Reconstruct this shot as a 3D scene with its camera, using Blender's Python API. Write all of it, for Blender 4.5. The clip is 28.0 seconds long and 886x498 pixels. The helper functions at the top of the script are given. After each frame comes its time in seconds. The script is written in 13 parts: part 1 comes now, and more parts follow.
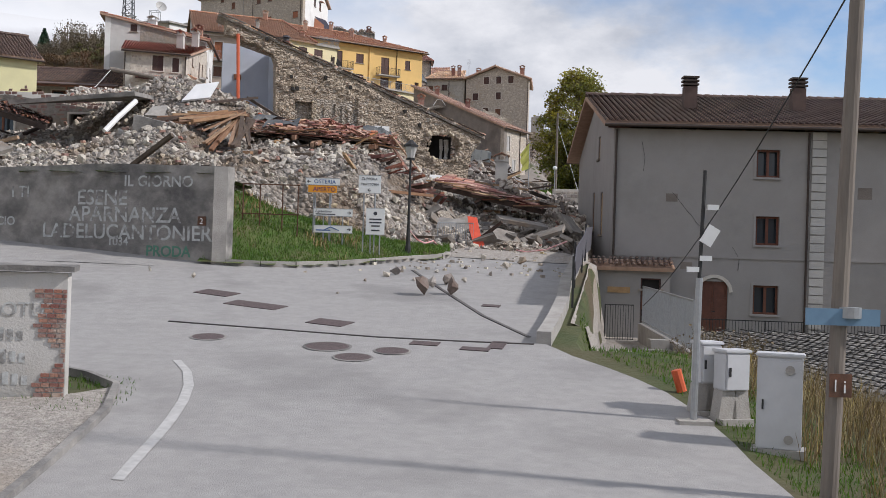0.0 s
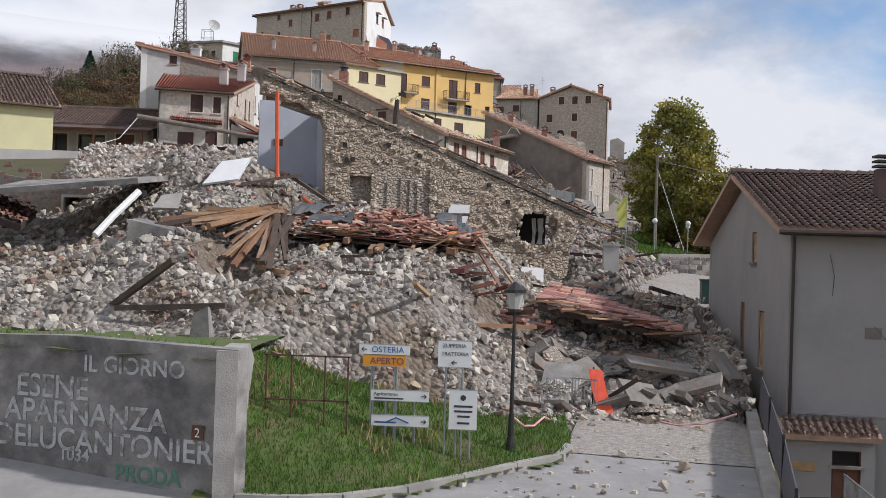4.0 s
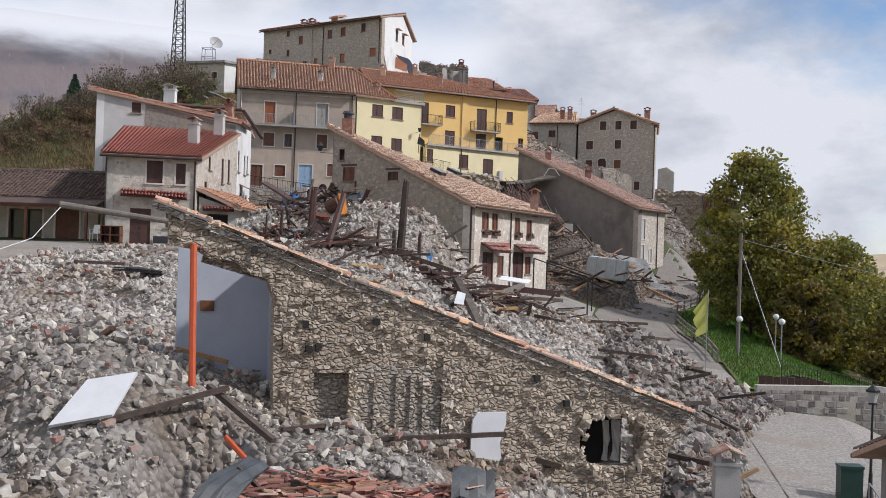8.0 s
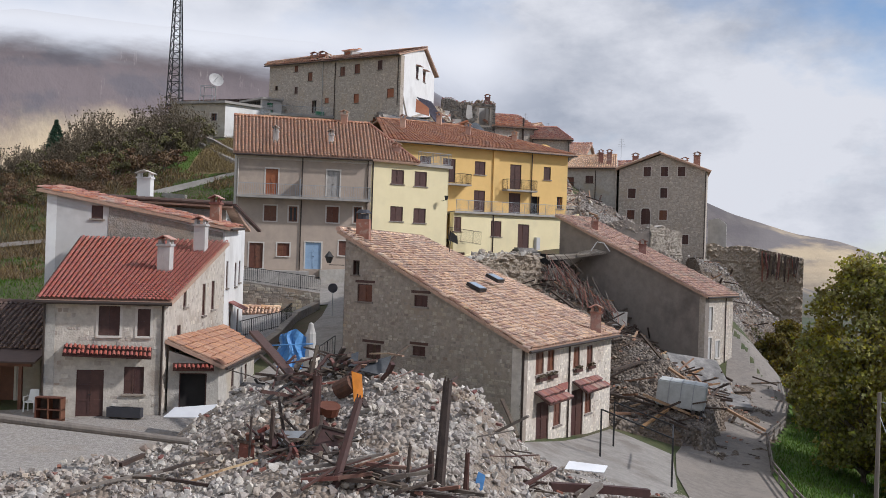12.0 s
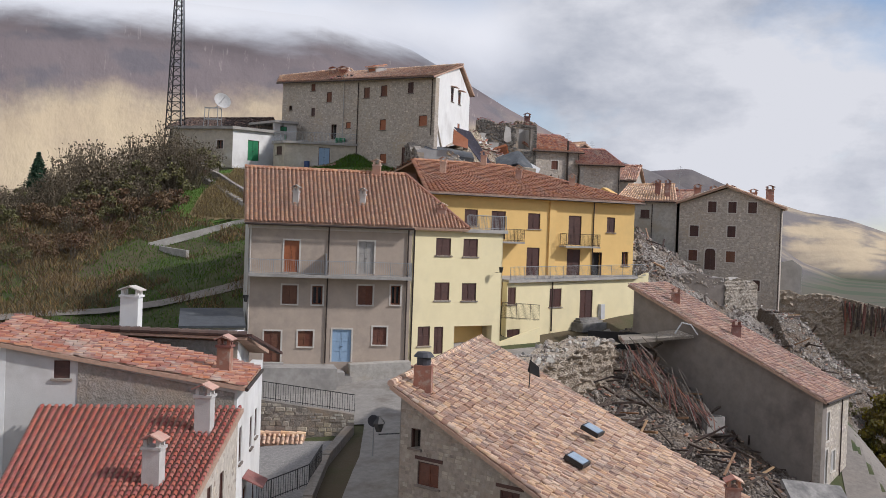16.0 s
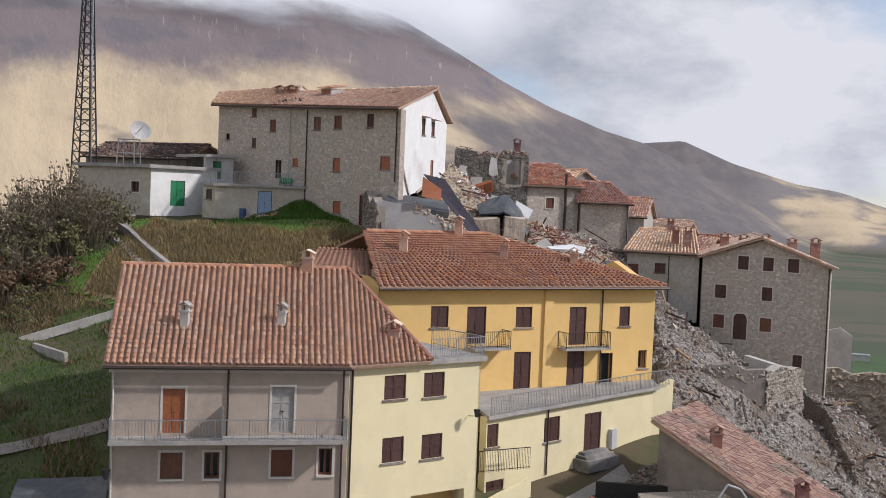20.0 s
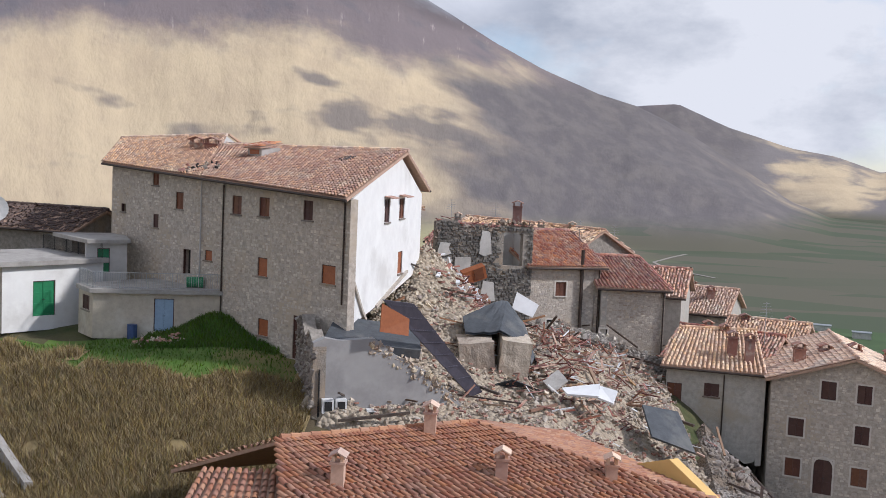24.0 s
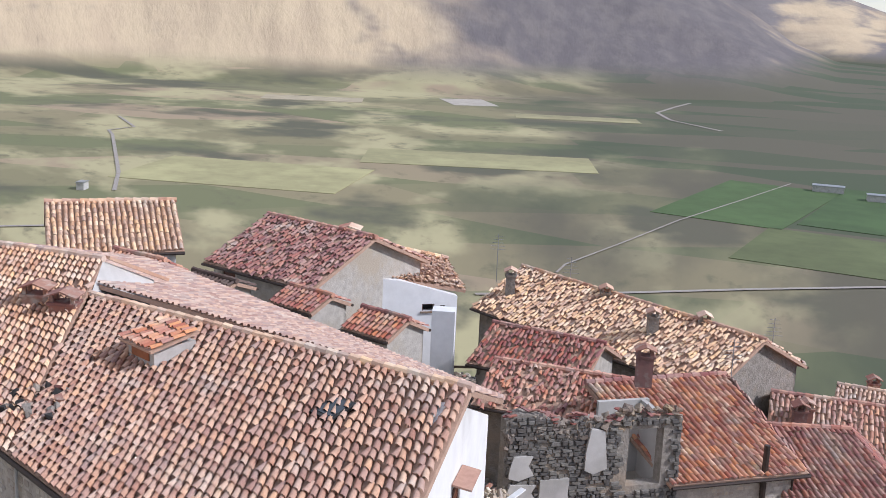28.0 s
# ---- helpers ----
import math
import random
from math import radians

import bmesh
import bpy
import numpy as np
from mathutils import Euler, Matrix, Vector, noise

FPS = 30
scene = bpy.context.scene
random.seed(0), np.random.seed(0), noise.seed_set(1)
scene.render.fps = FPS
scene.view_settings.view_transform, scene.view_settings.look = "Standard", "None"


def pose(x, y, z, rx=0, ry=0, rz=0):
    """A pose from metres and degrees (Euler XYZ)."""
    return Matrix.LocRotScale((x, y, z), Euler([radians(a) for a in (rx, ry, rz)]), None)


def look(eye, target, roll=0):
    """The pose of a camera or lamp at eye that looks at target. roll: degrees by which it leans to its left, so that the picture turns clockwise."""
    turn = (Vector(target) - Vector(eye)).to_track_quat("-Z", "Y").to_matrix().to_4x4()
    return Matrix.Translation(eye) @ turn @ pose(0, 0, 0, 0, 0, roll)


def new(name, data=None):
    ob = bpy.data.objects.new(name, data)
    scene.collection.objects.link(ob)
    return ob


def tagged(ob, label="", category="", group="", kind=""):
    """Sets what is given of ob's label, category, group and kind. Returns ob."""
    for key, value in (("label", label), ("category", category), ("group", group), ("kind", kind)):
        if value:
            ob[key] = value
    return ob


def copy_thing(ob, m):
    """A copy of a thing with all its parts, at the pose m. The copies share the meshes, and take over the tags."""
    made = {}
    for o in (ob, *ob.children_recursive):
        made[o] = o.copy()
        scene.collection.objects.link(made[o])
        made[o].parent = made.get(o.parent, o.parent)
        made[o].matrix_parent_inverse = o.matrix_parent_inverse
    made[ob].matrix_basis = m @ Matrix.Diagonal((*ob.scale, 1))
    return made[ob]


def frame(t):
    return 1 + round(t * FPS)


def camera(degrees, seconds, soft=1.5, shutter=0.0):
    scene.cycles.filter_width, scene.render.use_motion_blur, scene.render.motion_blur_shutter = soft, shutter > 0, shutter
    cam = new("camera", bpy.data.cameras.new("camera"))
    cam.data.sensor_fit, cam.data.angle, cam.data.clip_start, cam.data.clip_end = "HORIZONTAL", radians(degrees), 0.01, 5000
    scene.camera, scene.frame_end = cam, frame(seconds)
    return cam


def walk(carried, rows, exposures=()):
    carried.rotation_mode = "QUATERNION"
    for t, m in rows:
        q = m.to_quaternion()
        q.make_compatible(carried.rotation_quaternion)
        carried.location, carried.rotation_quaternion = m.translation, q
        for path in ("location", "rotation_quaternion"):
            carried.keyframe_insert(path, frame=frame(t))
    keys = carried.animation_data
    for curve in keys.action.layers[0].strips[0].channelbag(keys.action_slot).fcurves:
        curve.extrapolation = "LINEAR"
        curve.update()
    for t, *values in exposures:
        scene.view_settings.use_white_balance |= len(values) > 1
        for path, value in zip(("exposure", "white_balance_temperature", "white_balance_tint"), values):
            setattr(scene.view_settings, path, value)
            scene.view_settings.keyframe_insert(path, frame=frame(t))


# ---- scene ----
cam = camera(42.3, 28.0, soft=0.5)
METRES, EYE, TILT, LEAN, TURN = 170.0, 3.5, 0.5, -1.8, 0.0
ROWS = [
    (0.0, 0.0, 0.0, 0.0, -0.0, 0.0, 0.0),
    (0.5, -0.0011, 0.007, 0.0024, 0.79, 0.02, -0.03),
    (1.0, -0.0028, 0.0152, 0.0048, 1.4, 0.07, -0.01),
    (1.5, -0.005, 0.0244, 0.0077, 1.9, 0.08, -0.03),
    (2.0, -0.0063, 0.0349, 0.0116, 2.31, 0.11, -0.07),
    (2.5, -0.007, 0.0452, 0.0153, 2.58, 0.13, -0.08),
    (3.0, -0.0076, 0.0578, 0.02, 2.82, 0.16, -0.06),
    (3.5, -0.0079, 0.0688, 0.0241, 2.99, 0.15, 0.01),
    (5.5, -0.0095, 0.1226, 0.0411, 3.46, 0.24, -0.16),
    (6.0, -0.0095, 0.1377, 0.0464, 3.55, 0.25, -0.11),
    (6.5, -0.0093, 0.1497, 0.0512, 3.65, 0.08, -0.07),
    (7.0, -0.0096, 0.1633, 0.0567, 3.8, -0.06, -0.07),
    (7.5, -0.0108, 0.1751, 0.0612, 4.09, -0.07, -0.04),
    (8.0, -0.0129, 0.189, 0.0665, 4.58, -0.04, -0.02),
    (8.5, -0.0153, 0.2005, 0.0713, 4.67, -0.04, -0.02),
    (9.0, -0.0186, 0.2136, 0.0772, 4.77, -0.05, -0.05),
    (9.5, -0.0223, 0.2247, 0.082, 4.82, -0.05, -0.04),
    (10.0, -0.0265, 0.2379, 0.088, 4.84, -0.04, -0.03),
    (10.5, -0.0287, 0.249, 0.0928, 4.86, -0.07, -0.03),
    (11.0, -0.0294, 0.2617, 0.099, 4.86, -0.08, -0.07),
    (11.5, -0.0293, 0.2719, 0.1048, 5.01, -0.1, -0.06),
    (12.0, -0.0292, 0.2839, 0.1116, 5.26, -0.1, -0.05),
    (12.5, -0.0305, 0.2942, 0.1167, 5.37, -0.09, -0.02),
    (14.5, -0.0471, 0.3399, 0.1394, 5.51, -0.6, -0.2),
    (15.0, -0.0522, 0.3541, 0.1457, 5.5, -0.81, -0.24),
    (15.5, -0.056, 0.3665, 0.1509, 5.5, -1.08, -0.24),
    (16.0, -0.0593, 0.382, 0.157, 5.49, -1.39, -0.27),
    (16.5, -0.0613, 0.3953, 0.1623, 5.47, -1.52, -0.24),
    (17.0, -0.0636, 0.4131, 0.1681, 5.42, -1.75, -0.27),
    (17.5, -0.0646, 0.4284, 0.1732, 5.38, -1.9, -0.32),
    (18.0, -0.0647, 0.4477, 0.1794, 5.33, -2.11, -0.32),
    (18.5, -0.0642, 0.4638, 0.1846, 5.26, -2.28, -0.35),
    (19.0, -0.0632, 0.4839, 0.1909, 5.2, -2.46, -0.37),
    (19.5, -0.0622, 0.5013, 0.1968, 5.15, -2.64, -0.42),
    (20.0, -0.0612, 0.5222, 0.2036, 5.11, -2.9, -0.45),
    (20.5, -0.061, 0.54, 0.2092, 5.08, -3.12, -0.49),
    (21.0, -0.0603, 0.5617, 0.2161, 5.07, -3.4, -0.49),
    (21.5, -0.0603, 0.5803, 0.222, 5.02, -3.72, -0.51),
    (23.5, -0.0661, 0.6681, 0.2494, 4.79, -4.61, -0.63),
    (24.0, -0.0694, 0.6927, 0.2567, 4.75, -4.87, -0.64),
    (24.5, -0.073, 0.7193, 0.2639, 4.74, -5.2, -0.66),
    (25.0, -0.0776, 0.7466, 0.2714, 4.68, -5.55, -0.68),
    (25.5, -0.0831, 0.7759, 0.279, 4.64, -5.94, -0.71),
    (26.0, -0.0892, 0.8064, 0.2868, 4.58, -6.81, -0.68),
    (26.5, -0.0945, 0.8375, 0.2952, 4.56, -8.03, -0.68),
    (27.0, -0.0991, 0.8691, 0.304, 4.54, -9.32, -0.7),
    (27.5, -0.104, 0.9012, 0.3128, 4.47, -10.84, -0.73),
    (28.0, -0.1086, 0.9329, 0.3215, 4.47, -12.89, -0.75),
]
walk(cam, [(t, pose(0, 0, EYE, TILT, LEAN, TURN) @ pose(METRES * x, METRES * y, METRES * z, 90 + pitch, roll, yaw)) for t, x, y, z, yaw, pitch, roll in ROWS],
     exposures=[(0, 0.05, 6300, 13), (8, -0.06, 6120, 13), (12, -0.13, 6100, 13), (17, -0.15, 6200, 14), (21, -0.08, 6200, 15), (24, -0.02, 6000, 14), (26, -0.04, 5980, 15), (28, 0.1, 5850, 16)])

# ---------------------------------------------------------------- light
SUN_AZ, SUN_EL = 8.0, 38.0          # degrees: sun stands to the east (+x), a little south
scene.view_settings.exposure = 0.0
world = bpy.data.worlds.new("sky")
scene.world = world
world.use_nodes = True


def sky_nodes():
    nt = world.node_tree
    nt.nodes.clear()
    N, L = nt.nodes.new, nt.links.new
    out, bg = N("ShaderNodeOutputWorld"), N("ShaderNodeBackground")
    sky = N("ShaderNodeTexSky")
    sky.sky_type, sky.sun_disc = "NISHITA", False
    sky.sun_elevation, sky.sun_rotation = radians(SUN_EL), radians(90 + SUN_AZ)
    sky.altitude, sky.dust_density = 1400, 0.6
    dim = N("ShaderNodeMix")
    dim.data_type, dim.blend_type = "RGBA", "MULTIPLY"
    dim.inputs["Factor"].default_value = 1.0
    dim.inputs["B"].default_value = (0.16, 0.16, 0.16, 1)
    L(sky.outputs[0], dim.inputs["A"])
    tc, mp = N("ShaderNodeTexCoord"), N("ShaderNodeMapping")
    mp.inputs["Scale"].default_value = (1.0, 1.0, 1.9)
    mp.inputs["Location"].default_value = (0.35, 0.1, 0.0)
    L(tc.outputs["Generated"], mp.inputs["Vector"])
    big, fine = N("ShaderNodeTexNoise"), N("ShaderNodeTexNoise")
    for n, sc, de, ro in ((big, 2.6, 9, 0.56), (fine, 4.5, 10, 0.6)):
        n.inputs["Scale"].default_value, n.inputs["Detail"].default_value, n.inputs["Roughness"].default_value = sc, de, ro
        L(mp.outputs[0], n.inputs["Vector"])
    cover = N("ShaderNodeValToRGB")
    cover.color_ramp.elements[0].position, cover.color_ramp.elements[1].position = 0.36, 0.50
    # the cover breaks up towards the sunny side
    side, thin = N("ShaderNodeSeparateXYZ"), N("ShaderNodeMapRange")
    L(tc.outputs["Generated"], side.inputs[0])
    thin.interpolation_type = "SMOOTHSTEP"
    for k, v in (("From Min", -0.02), ("From Max", 0.30), ("To Min", 0.03), ("To Max", -0.07)):
        thin.inputs[k].default_value = v
    L(side.outputs["X"], thin.inputs["Value"])
    total = N("ShaderNodeMath")
    L(big.outputs["Fac"], total.inputs[0])
    L(thin.outputs[0], total.inputs[1])
    L(total.outputs[0], cover.inputs[0])
    tone = N("ShaderNodeValToRGB")
    e = tone.color_ramp.elements
    e[0].position, e[0].color = 0.36, (0.52, 0.56, 0.63, 1)
    e[1].position, e[1].color = 0.58, (0.97, 0.98, 1.0, 1)
    L(fine.outputs["Fac"], tone.inputs[0])
    mix = N("ShaderNodeMix")
    mix.data_type = "RGBA"
    L(cover.outputs[0], mix.inputs["Factor"])
    L(dim.outputs["Result"], mix.inputs["A"])
    L(tone.outputs[0], mix.inputs["B"])
    L(mix.outputs["Result"], bg.inputs["Color"])
    bg.inputs["Strength"].default_value = 0.82
    L(bg.outputs[0], out.inputs[0])


sky_nodes()
sun_data = bpy.data.lights.new("sun", "SUN")
sun_data.energy, sun_data.angle, sun_data.color = 3.35, radians(3), (1.0, 0.96, 0.90)
sun = new("sun", sun_data)
a, e = radians(-SUN_AZ), radians(SUN_EL)
sun.matrix_world = look((0, 0, 0), (-math.cos(a) * math.cos(e), -math.sin(a) * math.cos(e), -math.sin(e)))

# ---------------------------------------------------------------- materials
MATS = {}


def mat(name, c1, c2=None, scale=1.0, rough=0.85, bump=0.25, bscale=None, metal=0.0, c3=None, s3=0.15, island=0.0, rand=0.0, stretch=(1, 1, 1), lo=0.35, hi=0.65, t3=(0.52, 0.66), local=False):
    """Two-scale procedural surface: c1 and c2 mix by fine noise, c3 comes in as large stains; island and rand vary pieces."""
    if name in MATS:
        return MATS[name]
    m = bpy.data.materials.new(name)
    m.use_nodes = True
    nt = m.node_tree
    N, L = nt.nodes.new, nt.links.new
    bsdf = nt.nodes["Principled BSDF"]
    bsdf.inputs["Roughness"].default_value, bsdf.inputs["Metallic"].default_value = rough, metal
    geo = N("ShaderNodeNewGeometry")
    mp = N("ShaderNodeMapping")
    mp.inputs["Scale"].default_value = stretch
    if local:
        L(N("ShaderNodeTexCoord").outputs["Object"], mp.inputs["Vector"])
    else:
        L(geo.outputs["Position"], mp.inputs["Vector"])
    n1 = N("ShaderNodeTexNoise")
    n1.inputs["Scale"].default_value, n1.inputs["Detail"].default_value, n1.inputs["Roughness"].default_value = scale, 8, 0.65
    L(mp.outputs[0], n1.inputs["Vector"])
    ramp = N("ShaderNodeMapRange")
    ramp.inputs["From Min"].default_value, ramp.inputs["From Max"].default_value = lo, hi
    L(n1.outputs["Fac"], ramp.inputs["Value"])
    mix = N("ShaderNodeMix")
    mix.data_type = "RGBA"
    mix.inputs["A"].default_value, mix.inputs["B"].default_value = (*c1, 1), (*(c2 or [v * 0.75 for v in c1]), 1)
    L(ramp.outputs[0], mix.inputs["Factor"])
    col = mix.outputs["Result"]
    if c3:
        n3 = N("ShaderNodeTexNoise")
        n3.inputs["Scale"].default_value, n3.inputs["Detail"].default_value, n3.inputs["Roughness"].default_value = s3, 7, 0.62
        L(mp.outputs[0], n3.inputs["Vector"])
        r3 = N("ShaderNodeMapRange")
        r3.inputs["From Min"].default_value, r3.inputs["From Max"].default_value = t3
        L(n3.outputs["Fac"], r3.inputs["Value"])
        m3 = N("ShaderNodeMix")
        m3.data_type = "RGBA"
        m3.inputs["B"].default_value = (*c3, 1)
        L(r3.outputs[0], m3.inputs["Factor"])
        L(col, m3.inputs["A"])
        col = m3.outputs["Result"]
    for amount, node, sock in ((island, geo, "Random Per Island"), (rand, N("ShaderNodeObjectInfo") if rand else None, "Random")):
        if amount:
            hsv = N("ShaderNodeHueSaturation")
            wn = N("ShaderNodeTexWhiteNoise")
            wn.noise_dimensions = "1D"
            L(node.outputs[sock], wn.inputs["W"])
            for outn, inn, k in (("Value", "Value", 1.0), ):
                mr = N("ShaderNodeMapRange")
                mr.inputs["To Min"].default_value, mr.inputs["To Max"].default_value = 1 - amount * k, 1 + amount * k
                L(wn.outputs[outn], mr.inputs["Value"])
                L(mr.outputs[0], hsv.inputs[inn])
            sep = N("ShaderNodeSeparateColor")
            L(wn.outputs["Color"], sep.inputs[0])
            for k, inn, w in ((0, "Hue", 0.045), (1, "Saturation", 0.55)):
                mr = N("ShaderNodeMapRange")
                mid = 0.5 if inn == "Hue" else 1.0
                mr.inputs["To Min"].default_value, mr.inputs["To Max"].default_value = mid - w * amount, mid + w * amount
                L(sep.outputs[k], mr.inputs["Value"])
                L(mr.outputs[0], hsv.inputs[inn])
            L(col, hsv.inputs["Color"])
            col = hsv.outputs[0]
    L(col, bsdf.inputs["Base Color"])
    if bump:
        nb = N("ShaderNodeTexNoise")
        nb.inputs["Scale"].default_value, nb.inputs["Detail"].default_value = bscale or scale * 4, 6
        L(mp.outputs[0], nb.inputs["Vector"])
        b = N("ShaderNodeBump")
        b.inputs["Strength"].default_value, b.inputs["Distance"].default_value = bump, 0.05
        L(nb.outputs["Fac"], b.inputs["Height"])
        L(b.outputs[0], bsdf.inputs["Normal"])
    MATS[name] = m
    return m


M_ASPH = mat("concrete_road", (0.335, 0.322, 0.31), (0.285, 0.274, 0.265), 3.0, 0.9, 0.35, 45, c3=(0.24, 0.23, 0.222), s3=0.3)
M_EARTH = mat("earth_grass", (0.042, 0.062, 0.016), (0.085, 0.085, 0.032), 0.8, 0.95, 0.6, 9, c3=(0.10, 0.075, 0.042), s3=0.07, t3=(0.48, 0.60))
M_GRAVEL = mat("gravel", (0.42, 0.385, 0.345), (0.24, 0.215, 0.19), 7.0, 0.95, 1.0, 18, c3=(0.30, 0.25, 0.20), s3=0.25)
M_STONE = mat("limestone_rubble", (0.44, 0.395, 0.35), (0.28, 0.242, 0.205), 4.0, 0.93, 0.5, 16, c3=(0.27, 0.205, 0.15), s3=0.35, island=0.42, rand=0.3)
M_WSTONE = mat("grey_wall_stone", (0.37, 0.325, 0.275), (0.25, 0.215, 0.18), 3.0, 0.93, 0.6, 18, c3=(0.34, 0.265, 0.185), s3=0.35, island=0.32, rand=0.3)
M_TANS = mat("taupe_core_stone", (0.54, 0.46, 0.37), (0.36, 0.295, 0.23), 2.5, 0.94, 0.9, 8, c3=(0.44, 0.345, 0.26), s3=0.7, island=0.3, rand=0.25)
M_MORTARL = mat("pale_rubble_masonry", (0.55, 0.485, 0.41), (0.36, 0.31, 0.26), 4.0, 0.95, 0.8, 12, c3=(0.47, 0.39, 0.30), s3=0.3)
M_TILEO = mat("orange_terracotta_tile", (0.52, 0.215, 0.115), (0.44, 0.19, 0.11), 4, 0.85, 0.2, 25, c3=(0.50, 0.36, 0.27), s3=0.9, island=0.3, rand=0.25)
M_PSTONE = mat("pale_bedded_stone", (0.58, 0.52, 0.45), (0.42, 0.37, 0.315), 3.0, 0.93, 0.5, 16, c3=(0.45, 0.37, 0.29), s3=0.4, island=0.24)
M_LANE = mat("worn_brown_concrete", (0.33, 0.305, 0.275), (0.25, 0.23, 0.205), 2.2, 0.92, 0.35, 30, c3=(0.21, 0.185, 0.16), s3=0.45)
M_GABLE = mat("warm_grey_rubble_masonry", (0.40, 0.345, 0.29), (0.27, 0.23, 0.19), 3.5, 0.94, 0.7, 12, c3=(0.34, 0.275, 0.21), s3=0.3)
M_GSTONE = mat("warm_grey_bedded_stone", (0.43, 0.37, 0.31), (0.29, 0.25, 0.205), 3.0, 0.93, 0.5, 16, c3=(0.36, 0.29, 0.22), s3=0.4, island=0.26)
M_ROADB = mat("dusty_brown_road", (0.255, 0.225, 0.195), (0.19, 0.165, 0.142), 2.6, 0.93, 0.4, 30, c3=(0.26, 0.225, 0.19), s3=0.35)
M_LIMEPL = mat("flaking_lime_plaster", (0.60, 0.545, 0.47), (0.44, 0.39, 0.33), 3.0, 0.93, 0.5, 13, c3=(0.36, 0.30, 0.24), s3=0.45)
# pale stone with sunlight put into its colour, for the farmhouse's sunny side
M_LSTONE = mat("sun_brightened_stone", (0.74, 0.67, 0.575), (0.56, 0.50, 0.42), 3.0, 0.93, 0.5, 16, c3=(0.52, 0.44, 0.36), s3=0.4, island=0.2)
M_PRUBBLE = mat("pale_limestone_rubble", (0.57, 0.52, 0.46), (0.37, 0.325, 0.28), 4.0, 0.93, 0.5, 16, c3=(0.40, 0.315, 0.24), s3=0.3, island=0.36, rand=0.3)
M_MORTAR = mat("stone_wall_mortar", (0.34, 0.305, 0.265), (0.21, 0.185, 0.155), 4.0, 0.95, 0.9, 12, c3=(0.35, 0.275, 0.20), s3=0.3)
M_PALE = mat("pale_stone_wall", (0.50, 0.47, 0.42), (0.37, 0.34, 0.30), 3.0, 0.93, 0.5, 13, c3=(0.42, 0.36, 0.28), s3=0.3)
M_GREYPL = mat("weathered_grey_render", (0.29, 0.25, 0.218), (0.225, 0.195, 0.17), 1.3, 0.93, 0.3, 30, c3=(0.17, 0.145, 0.128), s3=0.25)
M_TAUPE = mat("taupe_plaster", (0.465, 0.375, 0.30), (0.40, 0.325, 0.262), 1.2, 0.9, 0.15, 30, c3=(0.345, 0.285, 0.235), s3=0.3)
M_CREAM = mat("cream_plaster", (0.78, 0.68, 0.42), (0.74, 0.64, 0.39), 0.8, 0.88, 0.08, 30, c3=(0.70, 0.61, 0.38), s3=0.3)
M_YELLOW = mat("ochre_yellow_plaster", (0.80, 0.53, 0.20), (0.75, 0.49, 0.18), 0.8, 0.88, 0.08, 30, c3=(0.70, 0.47, 0.18), s3=0.3)
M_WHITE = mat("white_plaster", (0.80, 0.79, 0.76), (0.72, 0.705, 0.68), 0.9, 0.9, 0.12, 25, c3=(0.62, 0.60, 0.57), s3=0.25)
M_LIGHTPL = mat("pale_grey_plaster", (0.55, 0.53, 0.50), (0.46, 0.44, 0.41), 1.0, 0.92, 0.2, 25, c3=(0.38, 0.36, 0.33), s3=0.3)
M_RHPL = mat("grey_house_plaster", (0.335, 0.315, 0.30), (0.31, 0.29, 0.275), 1.0, 0.92, 0.12, 25, c3=(0.27, 0.255, 0.24), s3=0.22)
M_CONC = mat("stained_concrete", (0.335, 0.315, 0.29), (0.185, 0.175, 0.165), 1.6, 0.92, 0.4, 22, c3=(0.105, 0.10, 0.097), s3=0.5, t3=(0.48, 0.66), stretch=(1, 1, 1.2))
M_CONCL = mat("pale_concrete", (0.41, 0.385, 0.355), (0.31, 0.29, 0.265), 2.0, 0.9, 0.3, 25, c3=(0.26, 0.245, 0.225), s3=0.4)
M_BROWN = mat("dark_brown_wood", (0.085, 0.036, 0.028), (0.06, 0.026, 0.021), 4, 0.6, 0.1, 30, rand=0.15)
M_RUST = mat("reddish_brown_wood", (0.17, 0.065, 0.035), (0.12, 0.045, 0.025), 4, 0.6, 0.1, 30, rand=0.15)
M_ORANGEW = mat("orange_brown_wood", (0.36, 0.12, 0.045), (0.28, 0.09, 0.035), 4, 0.55, 0.1, 30)
M_BLUEW = mat("faded_blue_paint", (0.30, 0.42, 0.56), (0.25, 0.36, 0.49), 3, 0.6, 0.08, 20)
M_GREENW = mat("green_paint", (0.02, 0.22, 0.09), (0.015, 0.17, 0.07), 3, 0.5, 0.05, 20)
M_TRIM = mat("pale_stone_trim", (0.62, 0.57, 0.51), (0.54, 0.50, 0.44), 4, 0.85, 0.1, 30)
# near-black colour, mostly standing in for unlit depth
M_DARK = mat("painted_dark", (0.035, 0.032, 0.030), (0.025, 0.023, 0.022), 2, 0.95, 0)
M_GUTTER = mat("dark_copper_gutter", (0.075, 0.055, 0.045), (0.055, 0.042, 0.036), 5, 0.5, 0.05, 20, metal=0.5)
M_STEEL = mat("galvanised_steel", (0.42, 0.43, 0.44), (0.34, 0.35, 0.36), 6, 0.45, 0.05, 20, metal=0.7)
M_IRON = mat("dark_iron", (0.045, 0.043, 0.042), (0.03, 0.03, 0.03), 6, 0.55, 0.05, 20, metal=0.4)
